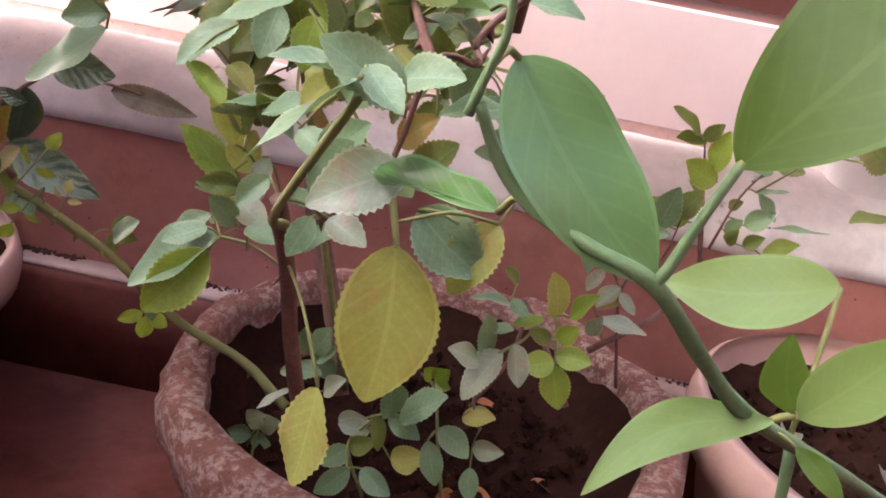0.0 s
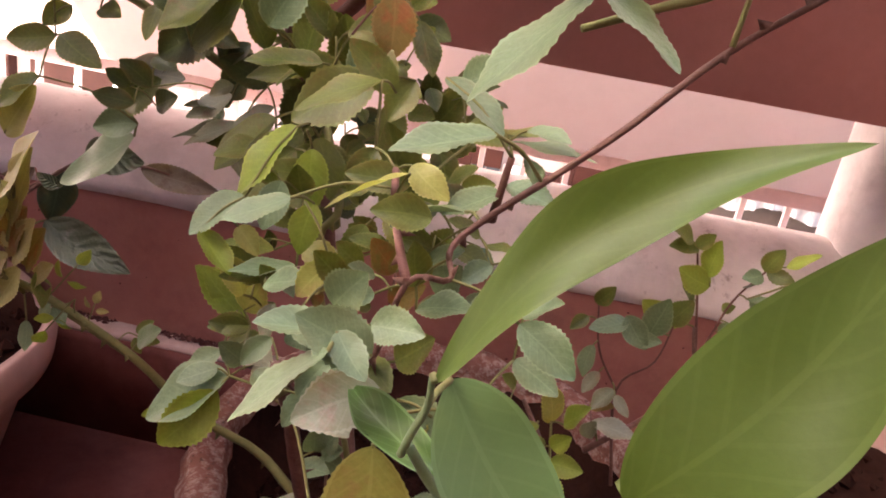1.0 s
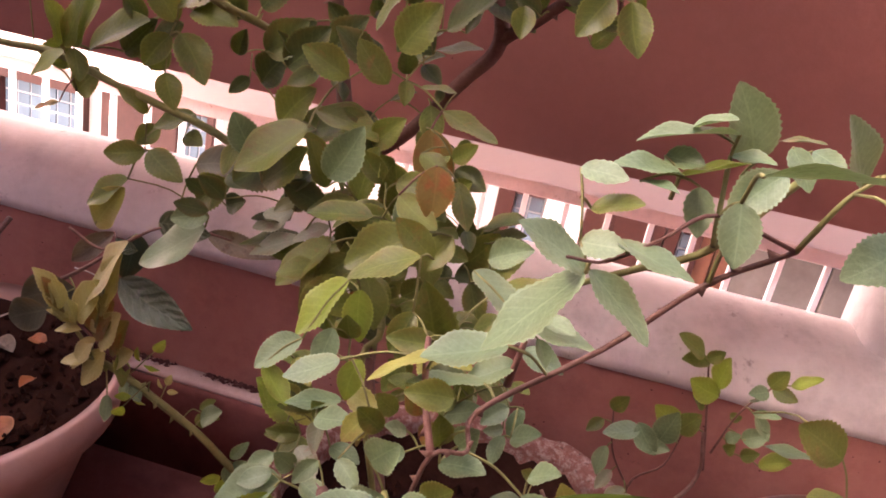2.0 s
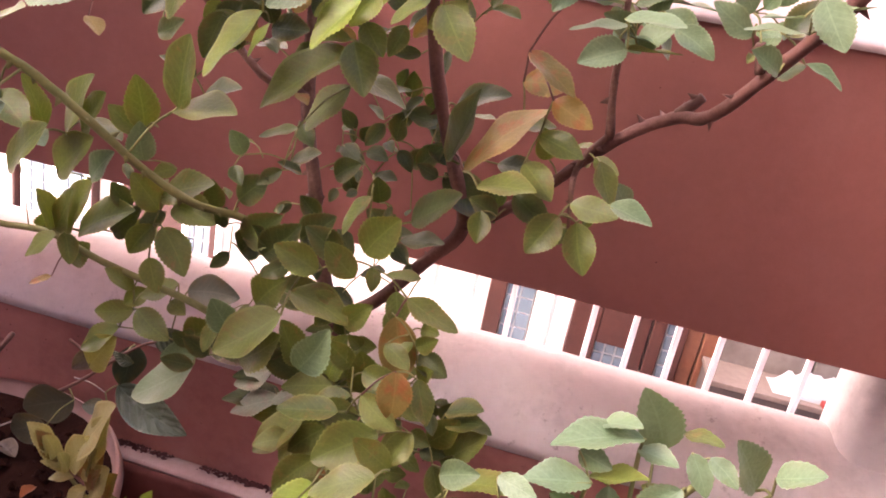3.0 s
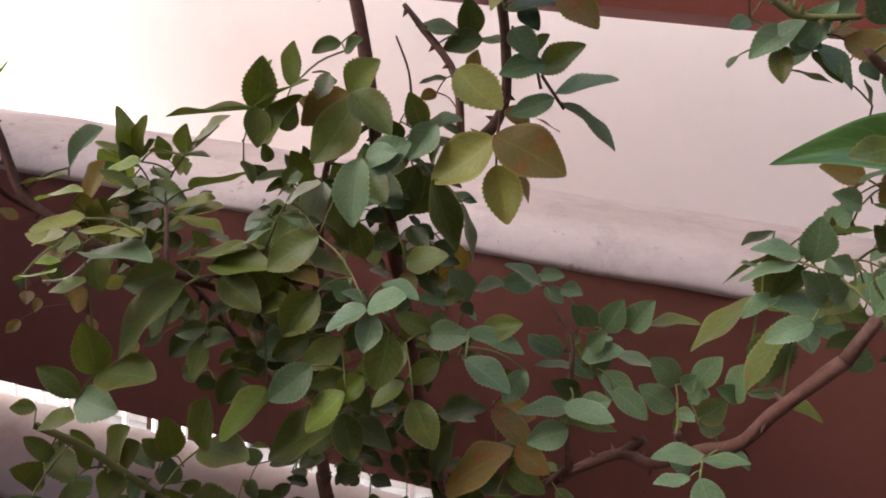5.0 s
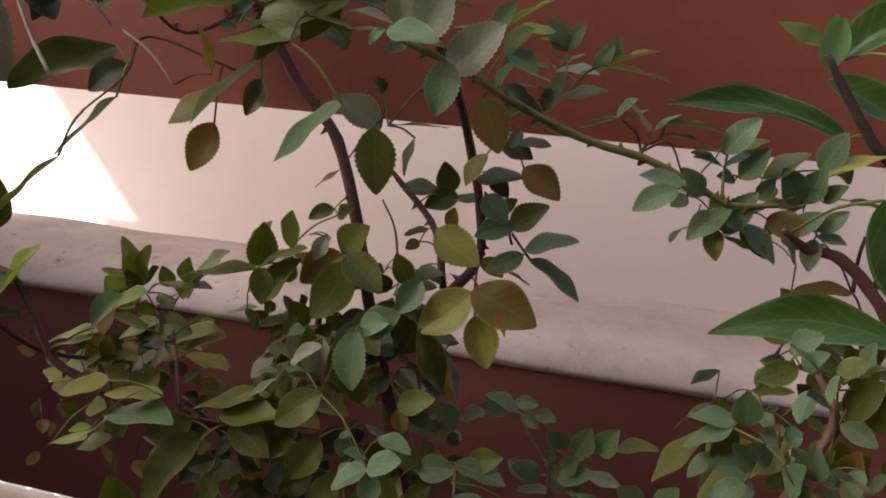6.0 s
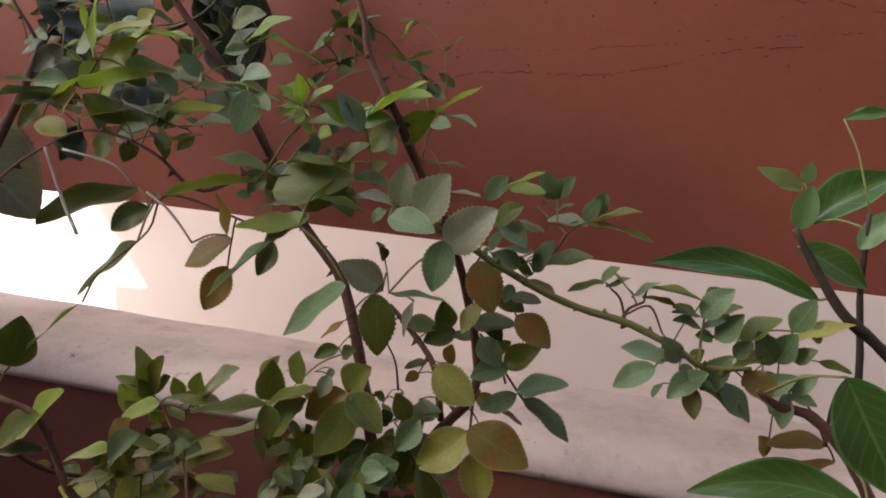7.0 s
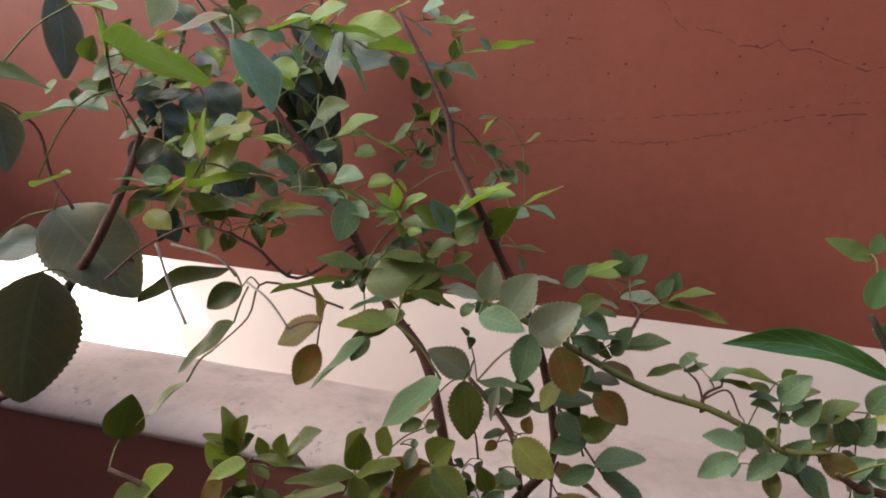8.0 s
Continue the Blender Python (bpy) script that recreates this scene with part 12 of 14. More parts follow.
leaf(rose, (0.112, 0.630, 0.447), (0.106, 0.618, 0.420), 1, 0.030, "b", ratio=0.52)
leaf(rose, (0.123, 0.630, 0.422), (0.110, 0.618, 0.405), 1, 0.025, "p", ratio=0.52)
leaf(rose, (0.138, 0.620, 0.413), (0.120, 0.608, 0.396), 1, 0.028, "p", ratio=0.52)
leaf(rose, (0.140, 0.620, 0.408), (0.154, 0.608, 0.395), 1, 0.023, "p", ratio=0.52)
leaf(rose, (0.170, 0.640, 0.478), (0.183, 0.628, 0.506), 1, 0.033, "g", ratio=0.62)
leaf(rose, (0.103, 0.640, 0.469), (0.088, 0.628, 0.458), 1, 0.022, "g", ratio=0.62)
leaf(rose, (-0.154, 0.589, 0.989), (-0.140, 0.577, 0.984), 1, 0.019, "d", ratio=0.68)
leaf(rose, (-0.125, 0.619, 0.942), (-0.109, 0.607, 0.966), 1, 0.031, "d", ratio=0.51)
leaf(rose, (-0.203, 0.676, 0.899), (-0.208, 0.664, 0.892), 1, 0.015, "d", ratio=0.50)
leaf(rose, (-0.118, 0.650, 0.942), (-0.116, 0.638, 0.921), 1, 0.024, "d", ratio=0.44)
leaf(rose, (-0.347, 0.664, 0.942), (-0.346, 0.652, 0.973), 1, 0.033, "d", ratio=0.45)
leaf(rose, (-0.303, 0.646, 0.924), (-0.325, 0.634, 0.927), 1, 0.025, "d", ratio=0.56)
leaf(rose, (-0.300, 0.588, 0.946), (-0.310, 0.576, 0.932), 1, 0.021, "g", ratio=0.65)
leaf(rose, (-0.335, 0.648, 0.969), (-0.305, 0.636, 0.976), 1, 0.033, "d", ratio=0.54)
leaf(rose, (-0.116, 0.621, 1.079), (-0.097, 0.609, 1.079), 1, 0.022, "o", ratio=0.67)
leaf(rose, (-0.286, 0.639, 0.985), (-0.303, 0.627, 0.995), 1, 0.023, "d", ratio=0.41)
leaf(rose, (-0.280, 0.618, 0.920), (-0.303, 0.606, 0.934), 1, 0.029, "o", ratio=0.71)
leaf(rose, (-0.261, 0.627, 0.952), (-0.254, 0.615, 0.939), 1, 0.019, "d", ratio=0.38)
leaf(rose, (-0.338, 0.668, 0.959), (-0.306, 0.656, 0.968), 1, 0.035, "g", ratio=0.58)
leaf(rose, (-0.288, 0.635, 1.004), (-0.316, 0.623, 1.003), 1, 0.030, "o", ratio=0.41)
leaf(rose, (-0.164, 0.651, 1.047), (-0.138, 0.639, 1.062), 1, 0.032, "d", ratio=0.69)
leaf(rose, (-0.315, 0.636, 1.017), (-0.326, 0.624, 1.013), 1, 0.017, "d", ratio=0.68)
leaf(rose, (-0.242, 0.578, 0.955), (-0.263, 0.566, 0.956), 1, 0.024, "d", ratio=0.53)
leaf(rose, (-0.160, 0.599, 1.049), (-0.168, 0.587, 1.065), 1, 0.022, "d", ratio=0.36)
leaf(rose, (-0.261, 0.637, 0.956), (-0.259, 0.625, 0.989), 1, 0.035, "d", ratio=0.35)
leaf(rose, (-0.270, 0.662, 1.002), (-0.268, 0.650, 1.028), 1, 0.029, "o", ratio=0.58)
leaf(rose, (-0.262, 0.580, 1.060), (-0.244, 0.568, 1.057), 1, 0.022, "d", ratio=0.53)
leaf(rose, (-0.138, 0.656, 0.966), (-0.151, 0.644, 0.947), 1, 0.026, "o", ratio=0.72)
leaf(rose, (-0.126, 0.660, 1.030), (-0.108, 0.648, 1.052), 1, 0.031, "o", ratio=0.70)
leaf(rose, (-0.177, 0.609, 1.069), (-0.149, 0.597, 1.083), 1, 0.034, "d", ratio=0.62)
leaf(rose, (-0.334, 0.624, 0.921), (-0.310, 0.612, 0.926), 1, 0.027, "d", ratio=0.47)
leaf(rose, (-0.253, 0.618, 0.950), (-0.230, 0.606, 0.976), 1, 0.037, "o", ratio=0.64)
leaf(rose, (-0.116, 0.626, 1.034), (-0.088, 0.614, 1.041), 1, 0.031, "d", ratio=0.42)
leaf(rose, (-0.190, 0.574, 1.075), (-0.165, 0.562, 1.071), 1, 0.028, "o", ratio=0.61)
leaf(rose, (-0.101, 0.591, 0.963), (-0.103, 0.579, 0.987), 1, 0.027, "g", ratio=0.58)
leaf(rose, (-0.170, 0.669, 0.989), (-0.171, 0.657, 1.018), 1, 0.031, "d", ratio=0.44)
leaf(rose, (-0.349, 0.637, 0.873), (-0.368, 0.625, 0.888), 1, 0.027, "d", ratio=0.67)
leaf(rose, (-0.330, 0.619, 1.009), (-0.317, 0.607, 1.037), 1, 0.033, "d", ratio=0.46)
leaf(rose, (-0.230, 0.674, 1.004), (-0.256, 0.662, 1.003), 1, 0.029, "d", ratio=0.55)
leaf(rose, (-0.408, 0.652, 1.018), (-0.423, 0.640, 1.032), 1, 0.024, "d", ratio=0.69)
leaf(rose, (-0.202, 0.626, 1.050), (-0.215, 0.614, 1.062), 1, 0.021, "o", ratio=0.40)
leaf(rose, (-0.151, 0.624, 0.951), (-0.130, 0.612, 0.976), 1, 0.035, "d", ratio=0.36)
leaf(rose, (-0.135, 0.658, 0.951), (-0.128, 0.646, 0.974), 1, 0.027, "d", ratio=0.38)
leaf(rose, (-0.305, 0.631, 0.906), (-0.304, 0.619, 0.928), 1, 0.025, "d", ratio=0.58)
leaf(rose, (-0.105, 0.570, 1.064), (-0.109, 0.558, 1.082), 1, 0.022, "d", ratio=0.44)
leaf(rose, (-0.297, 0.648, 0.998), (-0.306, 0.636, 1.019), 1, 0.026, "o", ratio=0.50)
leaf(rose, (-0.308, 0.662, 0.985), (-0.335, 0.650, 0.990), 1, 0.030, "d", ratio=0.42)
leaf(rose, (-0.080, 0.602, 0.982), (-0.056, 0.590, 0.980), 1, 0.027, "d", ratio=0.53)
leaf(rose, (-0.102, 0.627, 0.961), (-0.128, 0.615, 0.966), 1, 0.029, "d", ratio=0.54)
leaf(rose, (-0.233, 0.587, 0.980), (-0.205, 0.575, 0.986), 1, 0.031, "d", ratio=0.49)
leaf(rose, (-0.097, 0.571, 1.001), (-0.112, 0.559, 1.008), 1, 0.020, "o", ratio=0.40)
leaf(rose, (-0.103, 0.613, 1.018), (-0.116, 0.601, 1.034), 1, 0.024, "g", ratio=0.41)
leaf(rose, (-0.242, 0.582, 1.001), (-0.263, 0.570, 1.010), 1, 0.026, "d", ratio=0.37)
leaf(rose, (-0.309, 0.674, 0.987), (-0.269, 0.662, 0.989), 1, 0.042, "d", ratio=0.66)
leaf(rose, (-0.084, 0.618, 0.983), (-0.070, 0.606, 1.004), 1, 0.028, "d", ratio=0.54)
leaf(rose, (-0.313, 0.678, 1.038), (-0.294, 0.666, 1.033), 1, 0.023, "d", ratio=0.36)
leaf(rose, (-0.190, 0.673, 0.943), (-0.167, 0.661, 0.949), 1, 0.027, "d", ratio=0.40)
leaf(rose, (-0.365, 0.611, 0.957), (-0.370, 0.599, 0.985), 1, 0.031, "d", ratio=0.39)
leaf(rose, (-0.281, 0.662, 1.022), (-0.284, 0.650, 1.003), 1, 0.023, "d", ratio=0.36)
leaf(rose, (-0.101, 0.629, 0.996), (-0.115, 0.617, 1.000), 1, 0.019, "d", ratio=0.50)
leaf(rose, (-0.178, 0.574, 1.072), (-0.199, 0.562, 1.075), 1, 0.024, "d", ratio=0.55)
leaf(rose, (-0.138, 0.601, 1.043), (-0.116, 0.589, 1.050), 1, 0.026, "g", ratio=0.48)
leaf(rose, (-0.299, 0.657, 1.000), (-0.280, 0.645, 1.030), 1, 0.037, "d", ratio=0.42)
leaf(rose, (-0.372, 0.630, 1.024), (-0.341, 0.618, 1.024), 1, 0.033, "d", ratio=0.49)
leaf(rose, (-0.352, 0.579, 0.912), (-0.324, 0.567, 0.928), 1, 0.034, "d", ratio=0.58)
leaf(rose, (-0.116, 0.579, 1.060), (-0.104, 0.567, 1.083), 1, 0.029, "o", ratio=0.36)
leaf(rose, (-0.250, 0.580, 0.939), (-0.254, 0.568, 0.962), 1, 0.026, "d", ratio=0.60)
leaf(rose, (-0.313, 0.634, 0.952), (-0.295, 0.622, 0.938), 1, 0.026, "o", ratio=0.42)
leaf(rose, (-0.184, 0.628, 1.040), (-0.162, 0.616, 1.040), 1, 0.025, "d", ratio=0.40)
leaf(rose, (-0.242, 0.613, 0.907), (-0.219, 0.601, 0.929), 1, 0.034, "d", ratio=0.61)
leaf(rose, (-0.105, 0.665, 1.043), (-0.107, 0.653, 1.071), 1, 0.031, "o", ratio=0.61)
leaf(rose, (-0.096, 0.571, 1.042), (-0.078, 0.559, 1.051), 1, 0.023, "d", ratio=0.63)
leaf(rose, (-0.382, 0.675, 0.872), (-0.405, 0.663, 0.881), 1, 0.027, "d", ratio=0.50)
leaf(rose, (-0.133, 0.596, 1.027), (-0.140, 0.584, 1.010), 1, 0.022, "d", ratio=0.54)
leaf(rose, (-0.186, 0.648, 0.999), (-0.163, 0.636, 0.992), 1, 0.027, "d", ratio=0.41)
leaf(rose, (-0.271, 0.674, 1.017), (-0.287, 0.662, 1.004), 1, 0.024, "d", ratio=0.48)
leaf(rose, (-0.263, 0.671, 0.875), (-0.245, 0.659, 0.867), 1, 0.023, "o", ratio=0.53)
leaf(rose, (-0.137, 0.588, 0.981), (-0.144, 0.576, 0.996), 1, 0.020, "g", ratio=0.71)
leaf(rose, (-0.354, 0.664, 0.853), (-0.312, 0.652, 0.871), 1, 0.047, "d", ratio=0.48)
leaf(rose, (-0.293, 0.639, 0.913), (-0.257, 0.627, 0.916), 1, 0.038, "d", ratio=0.45)
leaf(rose, (-0.202, 0.620, 0.973), (-0.203, 0.608, 0.955), 1, 0.022, "o", ratio=0.62)
leaf(rose, (-0.401, 0.679, 0.980), (-0.422, 0.667, 0.982), 1, 0.024, "o", ratio=0.42)
leaf(rose, (-0.082, 0.586, 1.037), (-0.071, 0.574, 1.031), 1, 0.017, "d", ratio=0.70)
leaf(rose, (-0.400, 0.646, 0.976), (-0.399, 0.634, 0.959), 1, 0.021, "d", ratio=0.56)
leaf(rose, (-0.124, 0.615, 1.059), (-0.108, 0.603, 1.076), 1, 0.026, "o", ratio=0.44)
leaf(rose, (-0.100, 0.626, 1.031), (-0.117, 0.614, 1.022), 1, 0.023, "d", ratio=0.60)
leaf(rose, (-0.299, 0.585, 0.927), (-0.275, 0.573, 0.950), 1, 0.035, "d", ratio=0.69)
leaf(rose, (-0.215, 0.586, 0.967), (-0.215, 0.574, 0.953), 1, 0.018, "d", ratio=0.60)
leaf(rose, (-0.315, 0.644, 0.990), (-0.294, 0.632, 0.985), 1, 0.025, "d", ratio=0.63)
leaf(rose, (-0.390, 0.630, 0.946), (-0.361, 0.618, 0.972), 1, 0.041, "d", ratio=0.71)
leaf(rose, (-0.270, 0.618, 0.922), (-0.257, 0.606, 0.915), 1, 0.019, "d", ratio=0.68)
leaf(rose, (-0.376, 0.610, 0.966), (-0.369, 0.598, 0.993), 1, 0.030, "d", ratio=0.64)
leaf(rose, (-0.096, 0.594, 1.078), (-0.114, 0.582, 1.086), 1, 0.023, "d", ratio=0.65)
leaf(rose, (-0.215, 0.583, 0.957), (-0.181, 0.571, 0.962), 1, 0.036, "d", ratio=0.58)
leaf(rose, (-0.217, 0.618, 0.980), (-0.220, 0.606, 0.965), 1, 0.019, "d", ratio=0.41)
leaf(rose, (-0.214, 0.614, 0.974), (-0.242, 0.602, 0.972), 1, 0.031, "d", ratio=0.45)
leaf(rose, (-0.117, 0.612, 1.089), (-0.092, 0.600, 1.102), 1, 0.031, "d", ratio=0.36)
leaf(rose, (-0.213, 0.627, 1.052), (-0.215, 0.615, 1.040), 1, 0.017, "o", ratio=0.42)
leaf(rose, (-0.316, 0.645, 0.989), (-0.333, 0.633, 1.005), 1, 0.026, "d", ratio=0.58)
leaf(rose, (-0.135, 0.619, 0.936), (-0.154, 0.607, 0.933), 1, 0.023, "d", ratio=0.56)
leaf(rose, (-0.253, 0.597, 1.017), (-0.261, 0.585, 1.013), 1, 0.015, "g", ratio=0.39)
leaf(rose, (-0.311, 0.630, 0.954), (-0.318, 0.618, 0.980), 1, 0.029, "g", ratio=0.62)
leaf(rose, (-0.349, 0.593, 1.026), (-0.350, 0.581, 1.010), 1, 0.020, "d", ratio=0.58)
leaf(rose, (-0.255, 0.589, 0.935), (-0.219, 0.577, 0.940), 1, 0.038, "d", ratio=0.68)
leaf(rose, (-0.128, 0.589, 0.993), (-0.131, 0.577, 1.013), 1, 0.024, "g", ratio=0.67)
leaf(rose, (-0.158, 0.610, 0.979), (-0.180, 0.598, 0.984), 1, 0.026, "d", ratio=0.63)
leaf(rose, (-0.389, 0.648, 1.027), (-0.401, 0.636, 1.013), 1, 0.022, "d", ratio=0.40)
leaf(rose, (-0.167, 0.583, 1.022), (-0.188, 0.571, 1.013), 1, 0.026, "d", ratio=0.66)
leaf(rose, (-0.158, 0.642, 0.968), (-0.182, 0.630, 0.983), 1, 0.031, "d", ratio=0.61)
leaf(rose, (-0.262, 0.595, 1.018), (-0.280, 0.583, 1.016), 1, 0.022, "d", ratio=0.56)
leaf(rose, (-0.318, 0.658, 0.913), (-0.335, 0.646, 0.931), 1, 0.028, "d", ratio=0.68)
leaf(rose, (-0.095, 0.609, 1.044), (-0.089, 0.597, 1.031), 1, 0.019, "o", ratio=0.51)
leaf(rose, (-0.373, 0.620, 1.007), (-0.383, 0.608, 1.015), 1, 0.018, "d", ratio=0.63)
leaf(rose, (-0.295, 0.614, 1.024), (-0.303, 0.602, 1.039), 1, 0.021, "d", ratio=0.51)
leaf(rose, (-0.123, 0.636, 1.058), (-0.098, 0.624, 1.061), 1, 0.028, "d", ratio=0.56)
leaf(rose, (-0.201, 0.642, 0.934), (-0.213, 0.630, 0.944), 1, 0.020, "o", ratio=0.56)
leaf(rose, (-0.568, 0.611, 0.948), (-0.556, 0.599, 0.938), 1, 0.020, "o", ratio=0.66)
leaf(rose, (-0.589, 0.632, 0.961), (-0.588, 0.620, 0.941), 1, 0.023, "d", ratio=0.46)
leaf(rose, (-0.463, 0.581, 0.951), (-0.445, 0.569, 0.937), 1, 0.026, "o", ratio=0.36)
leaf(rose, (-0.376, 0.579, 0.949), (-0.389, 0.567, 0.938), 1, 0.021, "d", ratio=0.57)
leaf(rose, (-0.457, 0.656, 0.962), (-0.476, 0.644, 0.977), 1, 0.027, "g", ratio=0.53)
leaf(rose, (-0.418, 0.648, 0.973), (-0.418, 0.636, 0.959), 1, 0.018, "g", ratio=0.40)
leaf(rose, (-0.482, 0.578, 0.959), (-0.449, 0.566, 0.982), 1, 0.042, "o", ratio=0.66)
leaf(rose, (-0.424, 0.610, 0.985), (-0.397, 0.598, 0.995), 1, 0.031, "o", ratio=0.62)
leaf(rose, (-0.403, 0.581, 0.980), (-0.367, 0.569, 0.996), 1, 0.041, "o", ratio=0.50)
leaf(rose, (-0.446, 0.624, 1.060), (-0.434, 0.612, 1.084), 1, 0.029, "d", ratio=0.42)
leaf(rose, (-0.530, 0.564, 0.937), (-0.536, 0.552, 0.926), 1, 0.017, "o", ratio=0.69)
leaf(rose, (-0.461, 0.634, 0.907), (-0.440, 0.622, 0.893), 1, 0.028, "o", ratio=0.55)
leaf(rose, (-0.469, 0.626, 1.055), (-0.443, 0.614, 1.048), 1, 0.029, "o", ratio=0.65)
leaf(rose, (-0.497, 0.575, 0.981), (-0.482, 0.563, 1.006), 1, 0.032, "g", ratio=0.67)
leaf(rose, (-0.447, 0.619, 1.054), (-0.408, 0.607, 1.064), 1, 0.042, "d", ratio=0.41)
leaf(rose, (-0.575, 0.610, 1.027), (-0.587, 0.598, 1.039), 1, 0.021, "o", ratio=0.55)
leaf(rose, (-0.586, 0.647, 0.927), (-0.579, 0.635, 0.914), 1, 0.019, "o", ratio=0.57)
leaf(rose, (-0.587, 0.647, 1.014), (-0.556, 0.635, 1.007), 1, 0.034, "g", ratio=0.59)
leaf(rose, (-0.528, 0.645, 1.017), (-0.515, 0.633, 1.005), 1, 0.021, "o", ratio=0.60)
leaf(rose, (-0.537, 0.604, 0.978), (-0.522, 0.592, 0.967), 1, 0.022, "o", ratio=0.41)
leaf(rose, (-0.427, 0.599, 1.045), (-0.409, 0.587, 1.039), 1, 0.022, "g", ratio=0.44)
leaf(rose, (-0.484, 0.578, 1.034), (-0.462, 0.566, 1.027), 1, 0.026, "d", ratio=0.62)
leaf(rose, (-0.379, 0.562, 1.038), (-0.372, 0.550, 1.061), 1, 0.027, "d", ratio=0.44)
leaf(rose, (-0.581, 0.651, 0.982), (-0.541, 0.639, 0.985), 1, 0.042, "o", ratio=0.71)
leaf(rose, (-0.190, 0.592, 1.111), (-0.170, 0.580, 1.115), 1, 0.024, "d", ratio=0.44)
leaf(rose, (-0.286, 0.602, 1.114), (-0.294, 0.590, 1.127), 1, 0.019, "d", ratio=0.64)
leaf(rose, (-0.179, 0.567, 1.107), (-0.157, 0.555, 1.121), 1, 0.029, "d", ratio=0.37)
leaf(rose, (-0.209, 0.604, 1.108), (-0.181, 0.592, 1.114), 1, 0.031, "d", ratio=0.50)
leaf(rose, (-0.161, 0.614, 1.106), (-0.176, 0.602, 1.106), 1, 0.019, "g", ratio=0.37)
leaf(rose, (-0.264, 0.615, 1.083), (-0.270, 0.603, 1.076), 1, 0.015, "d", ratio=0.50)
leaf(rose, (-0.199, 0.595, 1.116), (-0.204, 0.583, 1.133), 1, 0.021, "g", ratio=0.56)
leaf(rose, (-0.250, 0.605, 1.133), (-0.247, 0.593, 1.151), 1, 0.022, "d", ratio=0.38)
leaf(rose, (-0.273, 0.643, 1.089), (-0.243, 0.631, 1.105), 1, 0.036, "d", ratio=0.38)
leaf(rose, (-0.202, 0.581, 1.097), (-0.182, 0.569, 1.102), 1, 0.024, "d", ratio=0.40)
leaf(rose, (-0.158, 0.560, 1.123), (-0.136, 0.548, 1.127), 1, 0.025, "d", ratio=0.55)
leaf(rose, (-0.262, 0.607, 1.078), (-0.263, 0.595, 1.067), 1, 0.016, "g", ratio=0.48)
leaf(rose, (-0.160, 0.606, 1.098), (-0.170, 0.594, 1.096), 1, 0.016, "d", ratio=0.43)
leaf(rose, (-0.286, 0.620, 1.065), (-0.269, 0.608, 1.084), 1, 0.028, "d", ratio=0.48)
leaf(rose, (-0.146, 0.572, 1.157), (-0.130, 0.560, 1.166), 1, 0.022, "d", ratio=0.40)
leaf(rose, (-0.287, 0.639, 1.111), (-0.259, 0.627, 1.120), 1, 0.032, "g", ratio=0.54)
leaf(rose, (-0.281, 0.624, 1.076), (-0.293, 0.612, 1.081), 1, 0.018, "d", ratio=0.36)
leaf(rose, (-0.154, 0.574, 1.124), (-0.134, 0.562, 1.123), 1, 0.023, "d", ratio=0.44)
leaf(rose, (-0.243, 0.647, 1.118), (-0.222, 0.635, 1.123), 1, 0.025, "d", ratio=0.72)
leaf(rose, (-0.182, 0.608, 1.098), (-0.178, 0.596, 1.086), 1, 0.017, "d", ratio=0.53)
leaf(rose, (-0.172, 0.573, 1.107), (-0.152, 0.561, 1.103), 1, 0.024, "d", ratio=0.65)
leaf(rose, (-0.219, 0.622, 1.076), (-0.225, 0.610, 1.070), 1, 0.015, "g", ratio=0.44)
leaf(rose, (-0.266, 0.566, 1.136), (-0.265, 0.554, 1.153), 1, 0.021, "g", ratio=0.56)
leaf(rose, (-0.189, 0.570, 1.108), (-0.171, 0.558, 1.116), 1, 0.023, "d", ratio=0.69)
leaf(rose, (-0.213, 0.593, 1.124), (-0.226, 0.581, 1.110), 1, 0.023, "d", ratio=0.59)
leaf(rose, (-0.280, 0.596, 1.091), (-0.253, 0.584, 1.087), 1, 0.030, "g", ratio=0.70)
leaf(rose, (-0.552, 0.588, 1.614), (-0.514, 0.576, 1.614), 1, 0.040, "l", ratio=0.36)
leaf(rose, (-0.628, 0.610, 1.553), (-0.634, 0.598, 1.562), 1, 0.016, "l", ratio=0.46)
leaf(rose, (-0.512, 0.625, 1.596), (-0.509, 0.613, 1.612), 1, 0.020, "g", ratio=0.40)
leaf(rose, (-0.522, 0.584, 1.628), (-0.531, 0.572, 1.643), 1, 0.021, "g", ratio=0.41)
leaf(rose, (-0.608, 0.609, 1.610), (-0.572, 0.597, 1.620), 1, 0.039, "g", ratio=0.67)
leaf(rose, (-0.526, 0.601, 1.526), (-0.518, 0.589, 1.540), 1, 0.020, "g", ratio=0.64)
leaf(rose, (-0.431, 0.606, 1.503), (-0.396, 0.594, 1.499), 1, 0.037, "g", ratio=0.67)
leaf(rose, (-0.503, 0.652, 1.650), (-0.479, 0.640, 1.662), 1, 0.029, "g", ratio=0.43)
leaf(rose, (-0.465, 0.579, 1.526), (-0.440, 0.567, 1.519), 1, 0.029, "g", ratio=0.53)
leaf(rose, (-0.472, 0.614, 1.599), (-0.464, 0.602, 1.584), 1, 0.021, "l", ratio=0.58)
leaf(rose, (-0.562, 0.614, 1.520), (-0.533, 0.602, 1.508), 1, 0.034, "l", ratio=0.69)
leaf(rose, (-0.609, 0.648, 1.594), (-0.567, 0.636, 1.588), 1, 0.044, "g", ratio=0.45)
leaf(rose, (-0.622, 0.614, 1.527), (-0.584, 0.602, 1.529), 1, 0.040, "g", ratio=0.57)
